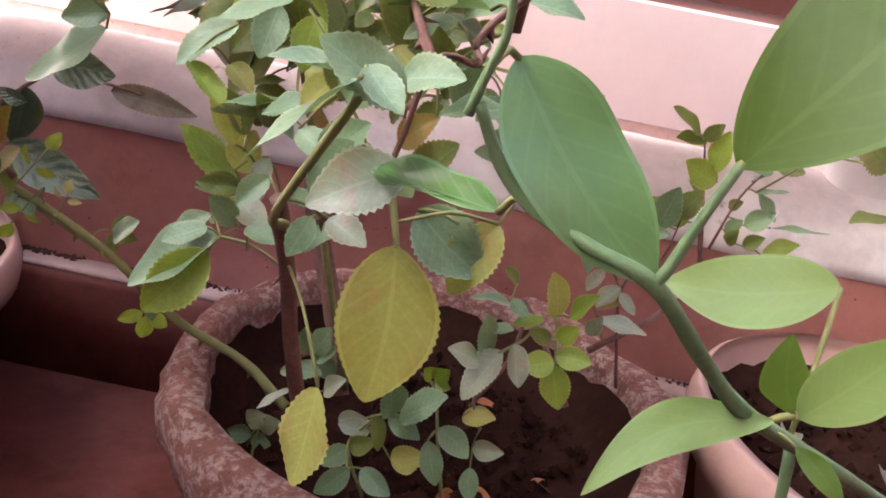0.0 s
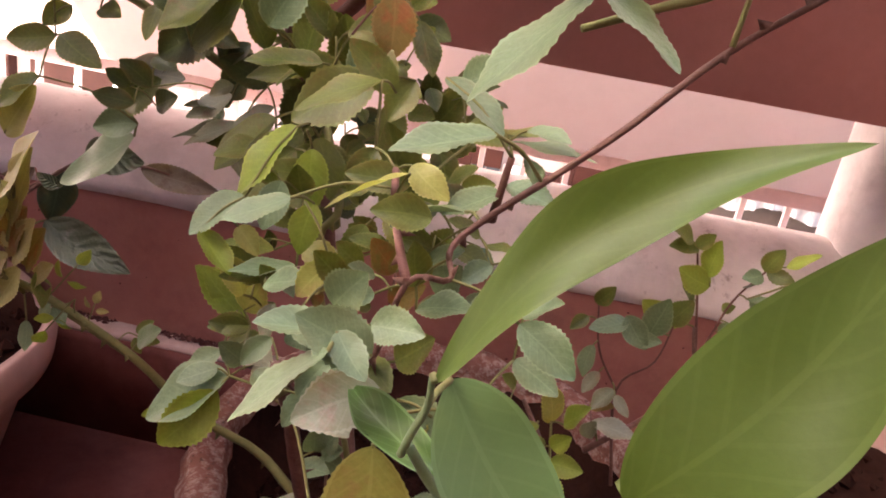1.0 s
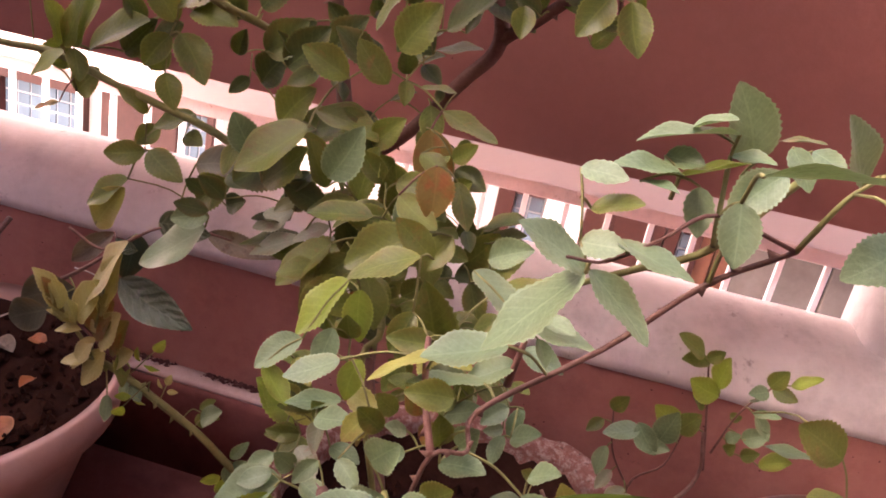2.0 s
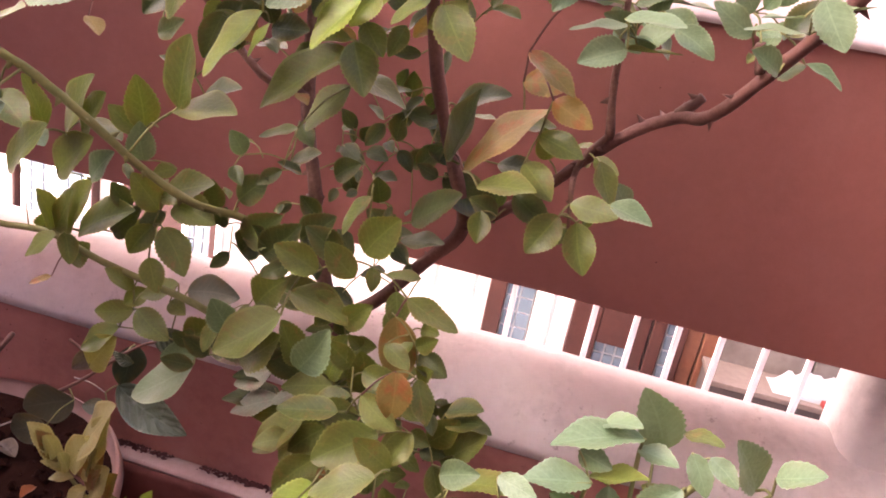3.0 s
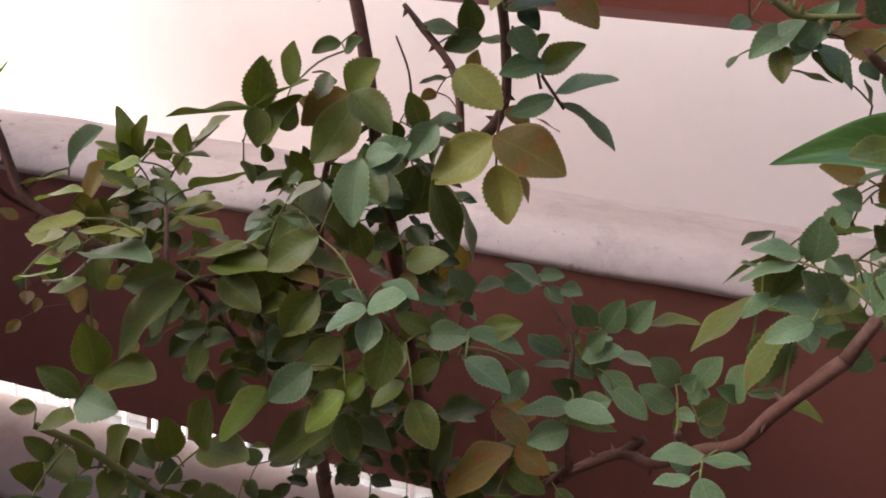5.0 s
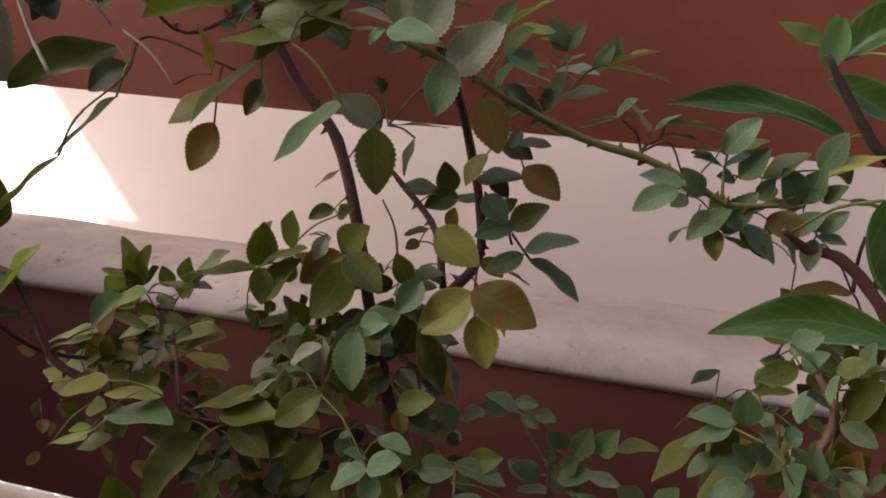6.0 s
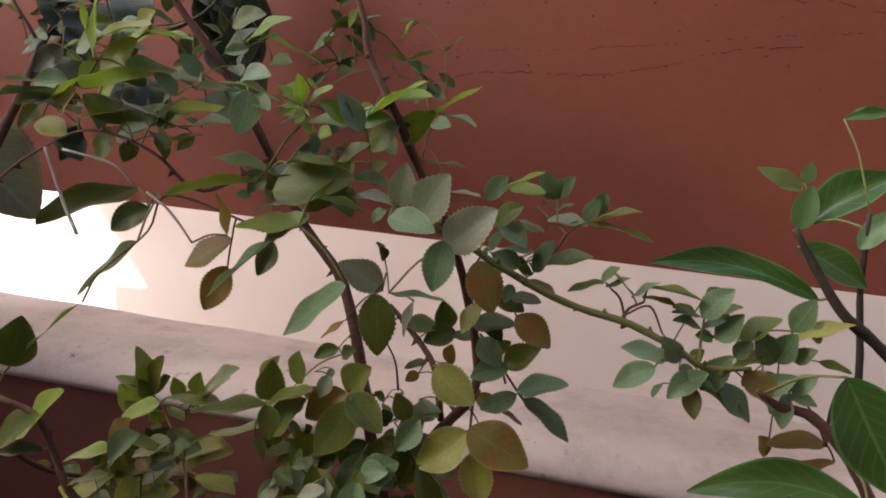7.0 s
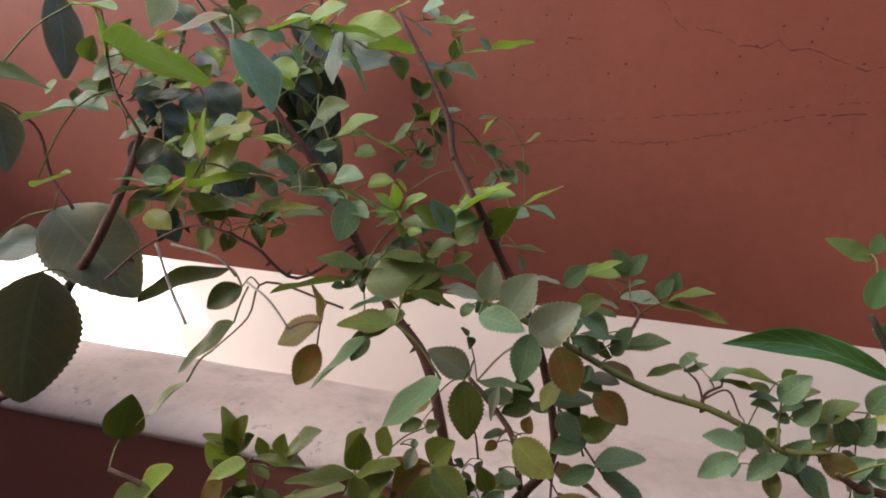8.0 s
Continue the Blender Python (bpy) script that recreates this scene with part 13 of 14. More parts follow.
leaf(rose, (-0.575, 0.645, 1.591), (-0.557, 0.633, 1.606), 1, 0.026, "g", ratio=0.37)
leaf(rose, (-0.473, 0.637, 1.629), (-0.462, 0.625, 1.640), 1, 0.020, "l", ratio=0.69)
leaf(rose, (-0.467, 0.571, 1.506), (-0.471, 0.559, 1.485), 1, 0.025, "g", ratio=0.55)
leaf(rose, (-0.608, 0.645, 1.644), (-0.579, 0.633, 1.652), 1, 0.032, "l", ratio=0.37)
leaf(rose, (-0.500, 0.615, 1.518), (-0.480, 0.603, 1.540), 1, 0.032, "l", ratio=0.54)
leaf(rose, (-0.465, 0.572, 1.621), (-0.475, 0.560, 1.635), 1, 0.021, "g", ratio=0.36)
leaf(rose, (-0.598, 0.574, 1.628), (-0.578, 0.562, 1.649), 1, 0.031, "g", ratio=0.54)
leaf(rose, (-0.530, 0.659, 1.630), (-0.495, 0.647, 1.621), 1, 0.038, "g", ratio=0.35)
leaf(rose, (-0.478, 0.569, 1.546), (-0.498, 0.557, 1.544), 1, 0.023, "g", ratio=0.60)
leaf(rose, (-0.477, 0.566, 1.542), (-0.460, 0.554, 1.527), 1, 0.026, "l", ratio=0.50)
leaf(rose, (-0.673, 0.640, 1.602), (-0.664, 0.628, 1.615), 1, 0.020, "g", ratio=0.49)
leaf(rose, (-0.529, 0.579, 1.583), (-0.503, 0.567, 1.577), 1, 0.029, "l", ratio=0.68)
leaf(rose, (-0.587, 0.586, 1.612), (-0.609, 0.574, 1.618), 1, 0.026, "l", ratio=0.38)
leaf(rose, (-0.347, 0.604, 1.487), (-0.358, 0.592, 1.477), 1, 0.019, "g", ratio=0.63)
leaf(rose, (-0.290, 0.578, 1.490), (-0.260, 0.566, 1.496), 1, 0.033, "l", ratio=0.57)
leaf(rose, (-0.130, 0.625, 1.512), (-0.144, 0.613, 1.524), 1, 0.022, "g", ratio=0.57)
leaf(rose, (-0.129, 0.570, 1.538), (-0.111, 0.558, 1.551), 1, 0.025, "g", ratio=0.40)
leaf(rose, (-0.389, 0.639, 1.496), (-0.361, 0.627, 1.495), 1, 0.030, "l", ratio=0.52)
leaf(rose, (-0.156, 0.572, 1.564), (-0.173, 0.560, 1.561), 1, 0.021, "g", ratio=0.47)
leaf(rose, (-0.166, 0.638, 1.506), (-0.180, 0.626, 1.497), 1, 0.021, "g", ratio=0.43)
leaf(rose, (-0.244, 0.602, 1.525), (-0.233, 0.590, 1.538), 1, 0.021, "g", ratio=0.44)
leaf(rose, (-0.166, 0.554, 1.545), (-0.154, 0.542, 1.560), 1, 0.023, "l", ratio=0.48)
leaf(rose, (-0.230, 0.627, 1.574), (-0.235, 0.615, 1.555), 1, 0.023, "g", ratio=0.68)
leaf(rose, (-0.329, 0.605, 1.541), (-0.324, 0.593, 1.555), 1, 0.019, "g", ratio=0.50)
leaf(rose, (-0.189, 0.624, 1.518), (-0.192, 0.612, 1.528), 1, 0.016, "g", ratio=0.38)
leaf(rose, (-0.214, 0.560, 1.515), (-0.227, 0.548, 1.512), 1, 0.018, "g", ratio=0.56)
leaf(rose, (-0.316, 0.601, 1.522), (-0.288, 0.589, 1.520), 1, 0.031, "g", ratio=0.67)
leaf(rose, (-0.359, 0.578, 1.540), (-0.374, 0.566, 1.551), 1, 0.022, "g", ratio=0.47)
leaf(rose, (-0.357, 0.619, 1.531), (-0.357, 0.607, 1.515), 1, 0.020, "g", ratio=0.37)
leaf(rose, (-0.388, 0.580, 1.514), (-0.407, 0.568, 1.508), 1, 0.023, "g", ratio=0.62)
leaf(rose, (-0.223, 0.569, 1.553), (-0.213, 0.557, 1.570), 1, 0.023, "l", ratio=0.49)
leaf(rose, (0.205, 0.506, 1.198), (0.193, 0.494, 1.210), 1, 0.021, "b", ratio=0.58)
leaf(rose, (0.210, 0.522, 1.136), (0.219, 0.510, 1.130), 1, 0.016, "g", ratio=0.57)
leaf(rose, (0.238, 0.510, 1.097), (0.209, 0.498, 1.106), 1, 0.033, "b", ratio=0.68)
leaf(rose, (0.214, 0.543, 1.115), (0.195, 0.531, 1.122), 1, 0.024, "d", ratio=0.49)
leaf(rose, (0.218, 0.548, 1.169), (0.225, 0.536, 1.151), 1, 0.023, "g", ratio=0.47)
leaf(rose, (0.212, 0.556, 1.135), (0.223, 0.544, 1.158), 1, 0.028, "b", ratio=0.55)
leaf(rose, (0.219, 0.556, 1.051), (0.215, 0.544, 1.077), 1, 0.029, "b", ratio=0.72)
leaf(rose, (0.241, 0.551, 1.113), (0.233, 0.539, 1.138), 1, 0.029, "d", ratio=0.37)
leaf(rose, (0.243, 0.529, 1.202), (0.251, 0.517, 1.200), 1, 0.015, "b", ratio=0.57)
leaf(rose, (0.186, 0.539, 1.189), (0.206, 0.527, 1.205), 1, 0.028, "b", ratio=0.41)
leaf(rose, (0.221, 0.506, 1.101), (0.224, 0.494, 1.123), 1, 0.025, "g", ratio=0.49)
leaf(rose, (0.225, 0.528, 1.070), (0.241, 0.516, 1.076), 1, 0.021, "b", ratio=0.37)
leaf(rose, (0.221, 0.540, 1.098), (0.225, 0.528, 1.093), 1, 0.014, "g", ratio=0.63)
leaf(rose, (0.182, 0.505, 1.178), (0.162, 0.493, 1.184), 1, 0.024, "b", ratio=0.67)
leaf(rose, (0.248, 0.526, 1.178), (0.266, 0.514, 1.177), 1, 0.022, "g", ratio=0.47)
leaf(rose, (0.266, 0.540, 1.154), (0.273, 0.528, 1.145), 1, 0.017, "b", ratio=0.35)
leaf(rose, (0.248, 0.546, 1.181), (0.241, 0.534, 1.165), 1, 0.021, "g", ratio=0.42)
leaf(rose, (0.249, 0.548, 1.094), (0.241, 0.536, 1.113), 1, 0.024, "g", ratio=0.64)
leaf(rose, (0.272, 0.523, 1.096), (0.271, 0.511, 1.116), 1, 0.023, "g", ratio=0.38)
leaf(rose, (0.201, 0.519, 1.108), (0.177, 0.507, 1.106), 1, 0.027, "b", ratio=0.52)
leaf(rose, (0.265, 0.552, 1.149), (0.272, 0.540, 1.147), 1, 0.014, "d", ratio=0.59)
leaf(rose, (0.243, 0.558, 1.123), (0.236, 0.546, 1.102), 1, 0.025, "g", ratio=0.49)
leaf(rose, (0.200, 0.536, 1.104), (0.184, 0.524, 1.092), 1, 0.023, "g", ratio=0.64)
leaf(rose, (0.221, 0.519, 1.122), (0.212, 0.507, 1.113), 1, 0.017, "g", ratio=0.36)
leaf(rose, (0.265, 0.537, 1.094), (0.248, 0.525, 1.107), 1, 0.025, "g", ratio=0.71)
leaf(rose, (0.207, 0.551, 1.082), (0.177, 0.539, 1.083), 1, 0.032, "b", ratio=0.56)
leaf(rose, (0.228, 0.534, 1.141), (0.245, 0.522, 1.149), 1, 0.022, "d", ratio=0.47)
leaf(rose, (0.224, 0.549, 1.162), (0.214, 0.537, 1.148), 1, 0.021, "g", ratio=0.40)
leaf(rose, (0.189, 0.530, 1.137), (0.174, 0.518, 1.129), 1, 0.021, "d", ratio=0.41)
leaf(rose, (0.190, 0.512, 1.179), (0.200, 0.500, 1.178), 1, 0.016, "g", ratio=0.39)
leaf(rose, (0.208, 0.518, 1.150), (0.192, 0.506, 1.166), 1, 0.026, "d", ratio=0.60)
leaf(rose, (0.256, 0.505, 1.091), (0.262, 0.493, 1.112), 1, 0.025, "b", ratio=0.46)
leaf(rose, (0.219, 0.538, 1.191), (0.236, 0.526, 1.190), 1, 0.021, "d", ratio=0.62)
leaf(rose, (0.181, 0.510, 1.166), (0.165, 0.498, 1.158), 1, 0.022, "g", ratio=0.72)
leaf(rose, (-0.583, 0.617, 1.613), (-0.557, 0.605, 1.626), 1, 0.031, "l", ratio=0.42)
leaf(rose, (-0.439, 0.655, 1.528), (-0.397, 0.643, 1.543), 1, 0.046, "b", ratio=0.35)
leaf(rose, (-0.479, 0.634, 1.543), (-0.511, 0.622, 1.542), 1, 0.034, "g", ratio=0.44)
leaf(rose, (-0.599, 0.640, 1.539), (-0.639, 0.628, 1.529), 1, 0.043, "b", ratio=0.56)
leaf(rose, (-0.522, 0.545, 1.596), (-0.492, 0.533, 1.611), 1, 0.036, "g", ratio=0.53)
leaf(rose, (-0.517, 0.613, 1.617), (-0.488, 0.601, 1.601), 1, 0.035, "g", ratio=0.36)
leaf(rose, (-0.472, 0.606, 1.590), (-0.447, 0.594, 1.603), 1, 0.031, "l", ratio=0.52)
leaf(rose, (-0.624, 0.593, 1.623), (-0.616, 0.581, 1.598), 1, 0.029, "g", ratio=0.40)
leaf(rose, (-0.385, 0.642, 1.560), (-0.344, 0.630, 1.575), 1, 0.045, "g", ratio=0.69)
leaf(rose, (-0.475, 0.544, 1.578), (-0.455, 0.532, 1.598), 1, 0.031, "g", ratio=0.58)
leaf(rose, (-0.494, 0.555, 1.523), (-0.520, 0.543, 1.514), 1, 0.030, "g", ratio=0.39)
leaf(rose, (-0.513, 0.558, 1.594), (-0.477, 0.546, 1.583), 1, 0.040, "g", ratio=0.55)
leaf(rose, (-0.471, 0.564, 1.536), (-0.427, 0.552, 1.537), 1, 0.046, "b", ratio=0.68)
leaf(rose, (-0.540, 0.654, 1.635), (-0.517, 0.642, 1.605), 1, 0.040, "l", ratio=0.67)
leaf(rose, (-0.609, 0.608, 1.569), (-0.575, 0.596, 1.587), 1, 0.040, "b", ratio=0.37)
leaf(rose, (-0.349, 0.569, 1.648), (-0.325, 0.557, 1.665), 1, 0.032, "l", ratio=0.40)
leaf(rose, (-0.379, 0.575, 1.583), (-0.393, 0.563, 1.590), 1, 0.020, "l", ratio=0.69)
leaf(rose, (-0.533, 0.652, 1.546), (-0.527, 0.640, 1.519), 1, 0.030, "l", ratio=0.53)
leaf(rose, (-0.438, 0.550, 1.539), (-0.408, 0.538, 1.553), 1, 0.035, "g", ratio=0.48)
leaf(rose, (-0.362, 0.597, 1.613), (-0.342, 0.585, 1.599), 1, 0.027, "b", ratio=0.37)
leaf(rose, (-0.396, 0.581, 1.633), (-0.416, 0.569, 1.643), 1, 0.025, "b", ratio=0.62)
leaf(rose, (-0.370, 0.568, 1.604), (-0.373, 0.556, 1.627), 1, 0.026, "b", ratio=0.49)
leaf(rose, (-0.462, 0.556, 1.533), (-0.483, 0.544, 1.523), 1, 0.026, "b", ratio=0.46)
leaf(rose, (-0.598, 0.585, 1.606), (-0.592, 0.573, 1.633), 1, 0.030, "l", ratio=0.70)
leaf(rose, (-0.339, 0.583, 1.660), (-0.321, 0.571, 1.672), 1, 0.025, "g", ratio=0.57)
leaf(rose, (-0.384, 0.644, 1.657), (-0.340, 0.632, 1.658), 1, 0.046, "b", ratio=0.43)
leaf(rose, (-0.428, 0.585, 1.663), (-0.457, 0.573, 1.652), 1, 0.033, "g", ratio=0.71)
leaf(rose, (-0.393, 0.555, 1.574), (-0.377, 0.543, 1.590), 1, 0.026, "g", ratio=0.49)
leaf(rose, (-0.397, 0.598, 1.664), (-0.375, 0.586, 1.641), 1, 0.034, "g", ratio=0.60)
leaf(rose, (-0.521, 0.654, 1.527), (-0.521, 0.642, 1.505), 1, 0.025, "b", ratio=0.54)
leaf(rose, (-0.487, 0.553, 1.528), (-0.494, 0.541, 1.512), 1, 0.021, "l", ratio=0.61)
leaf(rose, (-0.410, 0.614, 1.585), (-0.407, 0.602, 1.609), 1, 0.027, "l", ratio=0.42)
leaf(rose, (-0.562, 0.586, 1.588), (-0.516, 0.574, 1.594), 1, 0.048, "l", ratio=0.62)
leaf(rose, (-0.422, 0.593, 1.608), (-0.380, 0.581, 1.600), 1, 0.044, "l", ratio=0.67)
leaf(rose, (-0.309, 0.573, 1.615), (-0.326, 0.561, 1.617), 1, 0.021, "l", ratio=0.55)
leaf(rose, (-0.618, 0.624, 1.611), (-0.570, 0.612, 1.604), 1, 0.050, "l", ratio=0.69)
leaf(rose, (-0.624, 0.591, 1.586), (-0.634, 0.579, 1.564), 1, 0.027, "d", ratio=0.60)
leaf(rose, (-0.685, 0.636, 1.603), (-0.631, 0.624, 1.600), 1, 0.055, "g", ratio=0.46)
leaf(rose, (-0.658, 0.564, 1.555), (-0.601, 0.552, 1.551), 1, 0.058, "g", ratio=0.56)
leaf(rose, (-0.683, 0.641, 1.580), (-0.690, 0.629, 1.553), 1, 0.030, "d", ratio=0.59)
leaf(rose, (-0.708, 0.644, 1.576), (-0.664, 0.632, 1.569), 1, 0.046, "g", ratio=0.69)
leaf(rose, (-0.575, 0.616, 1.637), (-0.589, 0.604, 1.612), 1, 0.031, "g", ratio=0.65)
leaf(rose, (-0.622, 0.605, 1.608), (-0.613, 0.593, 1.632), 1, 0.028, "g", ratio=0.43)
leaf(rose, (-0.586, 0.632, 1.557), (-0.583, 0.620, 1.536), 1, 0.024, "g", ratio=0.40)
leaf(rose, (-0.650, 0.577, 1.604), (-0.632, 0.565, 1.629), 1, 0.033, "g", ratio=0.70)
leaf(rose, (-0.716, 0.630, 1.552), (-0.700, 0.618, 1.574), 1, 0.030, "d", ratio=0.41)
leaf(rose, (-0.647, 0.582, 1.586), (-0.598, 0.570, 1.604), 1, 0.054, "g", ratio=0.58)
leaf(rose, (-0.759, 0.643, 1.586), (-0.767, 0.631, 1.567), 1, 0.024, "g", ratio=0.44)
leaf(rose, (0.186, 0.393, 1.150), (0.197, 0.381, 1.151), 1, 0.016, "d", ratio=0.48)
leaf(rose, (0.170, 0.363, 1.220), (0.164, 0.351, 1.207), 1, 0.019, "b", ratio=0.36)
leaf(rose, (0.178, 0.376, 1.211), (0.167, 0.364, 1.232), 1, 0.027, "d", ratio=0.40)
leaf(rose, (0.156, 0.380, 1.215), (0.164, 0.368, 1.230), 1, 0.021, "b", ratio=0.56)
leaf(rose, (0.149, 0.365, 1.221), (0.126, 0.353, 1.213), 1, 0.027, "g", ratio=0.60)
leaf(rose, (0.193, 0.389, 1.214), (0.191, 0.377, 1.238), 1, 0.027, "b", ratio=0.50)
leaf(rose, (0.179, 0.394, 1.215), (0.155, 0.382, 1.224), 1, 0.028, "g", ratio=0.71)
leaf(rose, (0.176, 0.381, 1.193), (0.159, 0.369, 1.205), 1, 0.024, "b", ratio=0.42)
leaf(rose, (0.202, 0.394, 1.154), (0.199, 0.382, 1.144), 1, 0.016, "b", ratio=0.61)
leaf(rose, (0.162, 0.392, 1.162), (0.170, 0.380, 1.150), 1, 0.019, "d", ratio=0.50)
leaf(rose, (0.170, 0.381, 1.149), (0.169, 0.369, 1.173), 1, 0.027, "b", ratio=0.69)
leaf(rose, (0.183, 0.367, 1.219), (0.189, 0.355, 1.231), 1, 0.018, "d", ratio=0.42)
leaf(rose, (0.151, 0.391, 1.222), (0.164, 0.379, 1.237), 1, 0.023, "b", ratio=0.67)
leaf(rose, (0.163, 0.373, 1.217), (0.143, 0.361, 1.235), 1, 0.029, "b", ratio=0.38)
leaf(rose, (0.186, 0.378, 1.149), (0.202, 0.366, 1.153), 1, 0.020, "g", ratio=0.46)
leaf(rose, (0.159, 0.380, 1.161), (0.161, 0.368, 1.148), 1, 0.018, "d", ratio=0.60)
leaf(rose, (0.177, 0.385, 1.220), (0.188, 0.373, 1.226), 1, 0.017, "b", ratio=0.59)
leaf(rose, (0.160, 0.374, 1.139), (0.163, 0.362, 1.164), 1, 0.028, "b", ratio=0.44)
leaf(rose, (0.184, 0.361, 1.159), (0.191, 0.349, 1.150), 1, 0.017, "d", ratio=0.66)
leaf(rose, (0.169, 0.364, 1.222), (0.181, 0.352, 1.232), 1, 0.020, "g", ratio=0.62)
leaf(rose, (0.166, 0.385, 1.202), (0.158, 0.373, 1.184), 1, 0.023, "b", ratio=0.52)
leaf(rose, (0.167, 0.370, 1.149), (0.166, 0.358, 1.133), 1, 0.020, "g", ratio=0.62)
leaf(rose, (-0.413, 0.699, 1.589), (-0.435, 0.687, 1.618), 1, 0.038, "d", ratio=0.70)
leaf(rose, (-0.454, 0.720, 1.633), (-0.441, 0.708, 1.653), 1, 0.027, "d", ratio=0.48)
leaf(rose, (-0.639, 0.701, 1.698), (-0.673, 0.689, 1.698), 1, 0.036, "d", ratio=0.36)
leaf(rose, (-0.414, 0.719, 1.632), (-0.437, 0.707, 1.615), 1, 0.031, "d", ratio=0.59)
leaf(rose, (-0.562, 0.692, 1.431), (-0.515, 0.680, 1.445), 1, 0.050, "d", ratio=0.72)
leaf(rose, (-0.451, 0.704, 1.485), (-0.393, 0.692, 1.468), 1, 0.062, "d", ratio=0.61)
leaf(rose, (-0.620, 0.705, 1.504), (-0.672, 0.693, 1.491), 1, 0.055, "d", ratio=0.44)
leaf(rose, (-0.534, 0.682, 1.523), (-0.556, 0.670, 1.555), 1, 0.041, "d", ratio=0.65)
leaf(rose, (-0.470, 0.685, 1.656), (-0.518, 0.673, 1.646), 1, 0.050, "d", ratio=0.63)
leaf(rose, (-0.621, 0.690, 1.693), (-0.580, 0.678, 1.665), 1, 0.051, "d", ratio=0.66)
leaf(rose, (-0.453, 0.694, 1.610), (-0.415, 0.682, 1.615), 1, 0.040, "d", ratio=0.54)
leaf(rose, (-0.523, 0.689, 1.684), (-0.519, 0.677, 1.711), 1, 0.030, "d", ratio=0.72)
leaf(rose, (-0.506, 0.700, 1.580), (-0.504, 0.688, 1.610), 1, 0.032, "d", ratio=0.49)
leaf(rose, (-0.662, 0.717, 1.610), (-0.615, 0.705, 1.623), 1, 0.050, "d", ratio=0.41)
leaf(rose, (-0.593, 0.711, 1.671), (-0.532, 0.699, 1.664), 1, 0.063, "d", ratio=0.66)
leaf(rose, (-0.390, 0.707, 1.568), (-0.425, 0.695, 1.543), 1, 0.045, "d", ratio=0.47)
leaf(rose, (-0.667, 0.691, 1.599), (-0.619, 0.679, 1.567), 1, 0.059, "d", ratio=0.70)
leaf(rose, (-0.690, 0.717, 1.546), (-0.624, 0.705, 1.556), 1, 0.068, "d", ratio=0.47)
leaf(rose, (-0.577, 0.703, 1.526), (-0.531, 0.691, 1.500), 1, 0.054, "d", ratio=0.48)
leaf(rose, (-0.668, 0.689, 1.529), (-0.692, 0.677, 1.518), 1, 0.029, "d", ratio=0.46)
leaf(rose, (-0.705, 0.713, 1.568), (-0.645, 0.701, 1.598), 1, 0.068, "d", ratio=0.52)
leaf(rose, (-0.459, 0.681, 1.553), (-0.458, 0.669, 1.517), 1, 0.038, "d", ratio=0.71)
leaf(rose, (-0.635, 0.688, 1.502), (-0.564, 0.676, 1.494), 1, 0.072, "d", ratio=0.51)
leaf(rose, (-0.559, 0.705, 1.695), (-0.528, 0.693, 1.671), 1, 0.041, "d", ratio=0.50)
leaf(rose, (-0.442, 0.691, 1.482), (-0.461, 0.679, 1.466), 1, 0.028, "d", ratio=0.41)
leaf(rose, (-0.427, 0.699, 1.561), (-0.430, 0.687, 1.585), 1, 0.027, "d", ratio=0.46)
leaf(rose, (-0.437, 0.565, 0.470), (-0.456, 0.553, 0.510), 1, 0.046, "q", ratio=0.42)
leaf(rose, (-0.429, 0.565, 0.464), (-0.448, 0.553, 0.502), 1, 0.044, "o", ratio=0.36)
leaf(rose, (-0.420, 0.565, 0.455), (-0.444, 0.553, 0.486), 1, 0.041, "q", ratio=0.42)
leaf(rose, (-0.419, 0.565, 0.461), (-0.388, 0.553, 0.511), 1, 0.060, "q", ratio=0.42)
leaf(rose, (-0.404, 0.560, 0.488), (-0.357, 0.548, 0.563), 1, 0.089, "q", ratio=0.22)
leaf(rose, (-0.409, 0.565, 0.452), (-0.434, 0.553, 0.449), 1, 0.028, "q", ratio=0.42)
leaf(rose, (-0.405, 0.565, 0.446), (-0.376, 0.553, 0.495), 1, 0.058, "o", ratio=0.42)
leaf(rose, (-0.394, 0.560, 0.448), (-0.415, 0.548, 0.414), 1, 0.042, "q", ratio=0.42)
leaf(rose, (-0.392, 0.560, 0.444), (-0.359, 0.548, 0.489), 1, 0.057, "q", ratio=0.42)
leaf(rose, (-0.383, 0.560, 0.438), (-0.401, 0.548, 0.399), 1, 0.045, "q", ratio=0.47)
leaf(rose, (-0.380, 0.560, 0.437), (-0.356, 0.548, 0.481), 1, 0.052, "o", ratio=0.47)
leaf(rose, (-0.369, 0.560, 0.436), (-0.354, 0.548, 0.411), 1, 0.032, "g", ratio=0.47)


# ---- litter on the soil ----
litter_rng = random.Random(8)


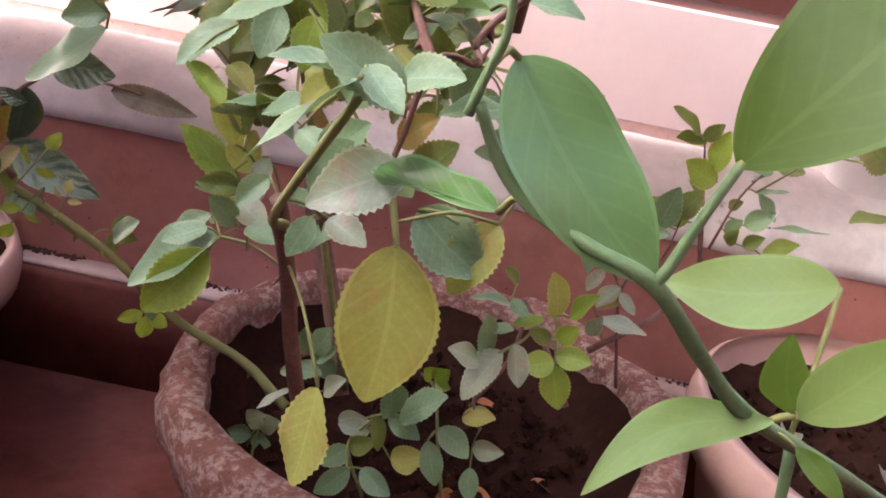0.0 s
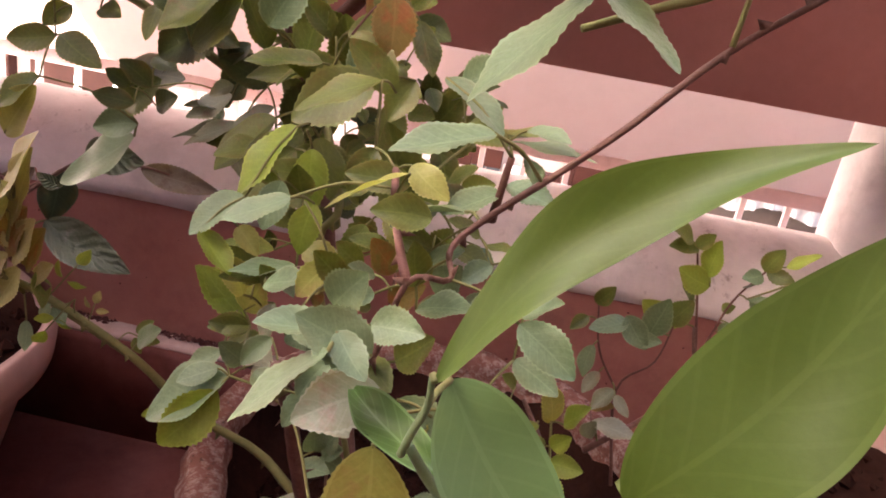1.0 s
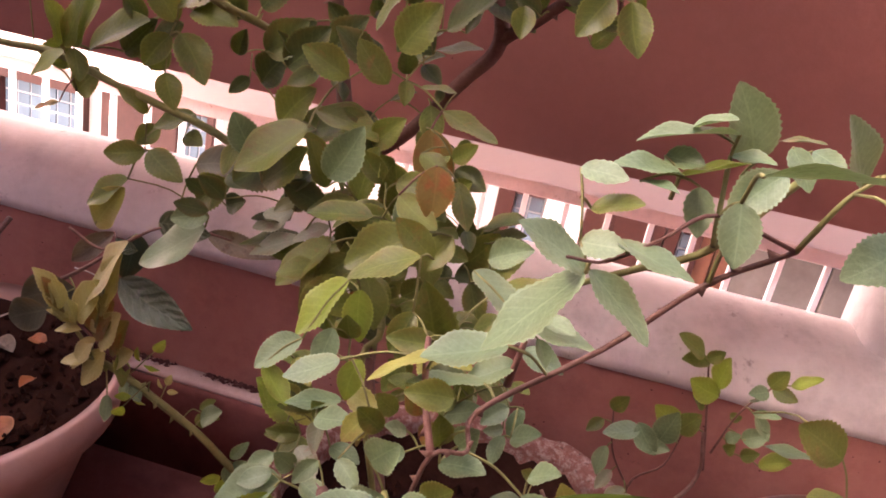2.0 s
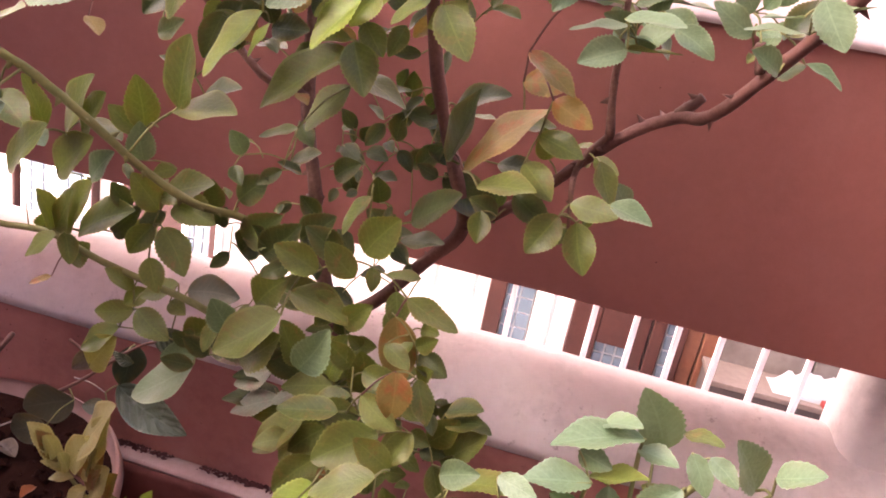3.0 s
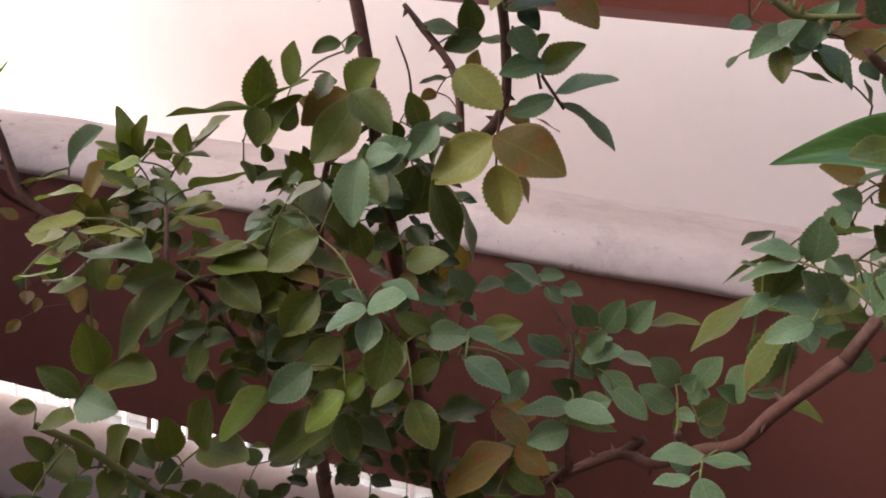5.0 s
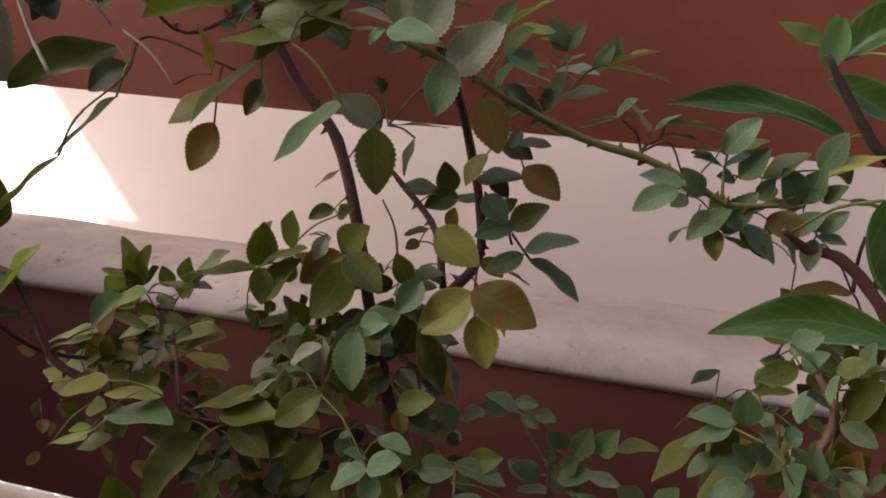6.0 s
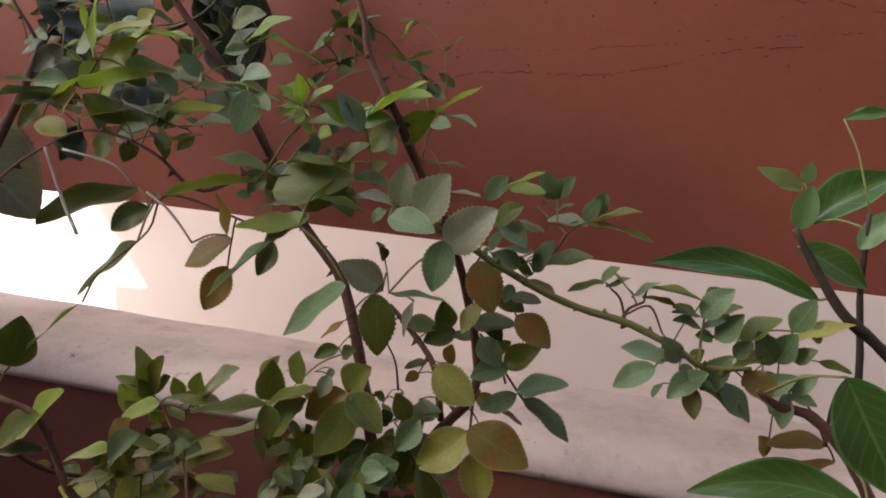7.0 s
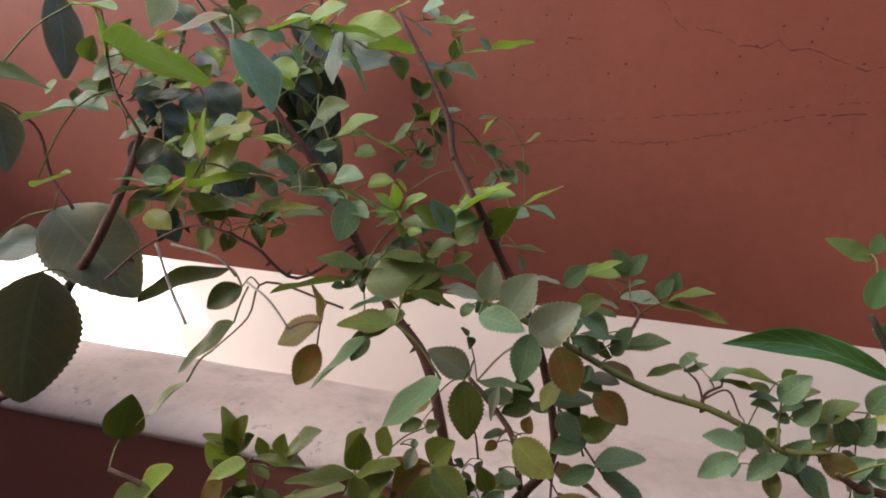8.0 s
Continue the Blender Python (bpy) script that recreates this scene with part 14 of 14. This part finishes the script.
def fallen_leaf(where, length, kind, label):
    """A dry curled leaf lying on the soil."""
    turn = litter_rng.uniform(0, 6.28)
    axis = Vector((math.cos(turn), math.sin(turn), 0.15)).normalized()
    normal = Vector((litter_rng.uniform(-0.4, 0.4), litter_rng.uniform(-0.4, 0.4), 1))
    normal = (normal - axis * normal.dot(axis)).normalized()
    verts, faces, place = [], [], []
    blade(verts, faces, place, Vector((0, 0, 0)), axis, normal, length, (0.5, 0.03, 0.9, 0.3), litter_rng)
    me = bpy.data.meshes.new("fallen_leaf")
    me.from_pydata(verts, [], faces)
    me.materials.append(LEAF_MATS[kind])
    me.polygons.foreach_set("use_smooth", [True] * len(faces))
    at = me.attributes.new("leaf_place", "FLOAT_VECTOR", "POINT")
    at.data.foreach_set("vector", [c for p in place for c in p])
    ob = tagged(new("fallen_leaf", me), label, "leaf", "fallen leaves")
    ob.location = where
    return ob


for x, y in ((0.109, 0.629), (0.071, 0.585), (0.13, 0.60), (-0.112, 0.72), (-0.08, 0.60), (0.02, 0.56), (-0.14, 0.62), (0.05, 0.75)):
    fallen_leaf((x, y, 0.196), litter_rng.uniform(0.02, 0.04), "R", "curled rust-brown dry leaf on the soil")
for x, y in ((-0.70, 0.84), (-0.69, 0.79), (-0.62, 0.75), (-0.66, 0.66), (-0.60, 0.66), (-0.73, 0.72)):
    fallen_leaf((x, y, 0.229), litter_rng.uniform(0.03, 0.06), litter_rng.choice("RRz"), "curled dry leaf on dark soil")
for x, y in ((0.40, 0.78), (0.36, 0.70), (0.44, 0.66)):
    fallen_leaf((x, y, 0.268), litter_rng.uniform(0.03, 0.05), "p", "pale dry leaf on dark soil")


def clods(name, cx, cy, z, radius, count, label):
    verts, faces = [], []
    for _ in range(count):
        a, d = litter_rng.uniform(0, 6.28), radius * math.sqrt(litter_rng.random())
        c = Vector((cx + d * math.cos(a), cy + d * math.sin(a), z + litter_rng.uniform(-0.004, 0.006)))
        s = litter_rng.uniform(0.002, 0.007) * litter_rng.choice((1, 1, 1, 1.7))
        k = len(verts)
        for p in ((1, 0, 0), (-1, 0, 0), (0, 1, 0), (0, -1, 0), (0, 0, 1), (0, 0, -1)):
            verts.append(c + Vector(p) * s * litter_rng.uniform(0.6, 1.3))
        for f in ((0, 2, 4), (2, 1, 4), (1, 3, 4), (3, 0, 4), (2, 0, 5), (1, 2, 5), (3, 1, 5), (0, 3, 5)):
            faces.append(tuple(k + i for i in f))
    me = bpy.data.meshes.new(name)
    me.from_pydata(verts, [], faces)
    me.materials.append(SOIL)
    return tagged(new(name, me), label, "soil", kind="stuff")


clods("soil_clods", -0.005, 0.66, 0.196, 0.18, 700, "loose crumbs of dark potting soil")
clods("soil_clods", 0.51, 0.665, 0.266, 0.2, 350, "loose crumbs of dark potting soil")
clods("soil_clods", -0.76, 0.68, 0.225, 0.23, 700, "loose crumbs of dark potting soil")
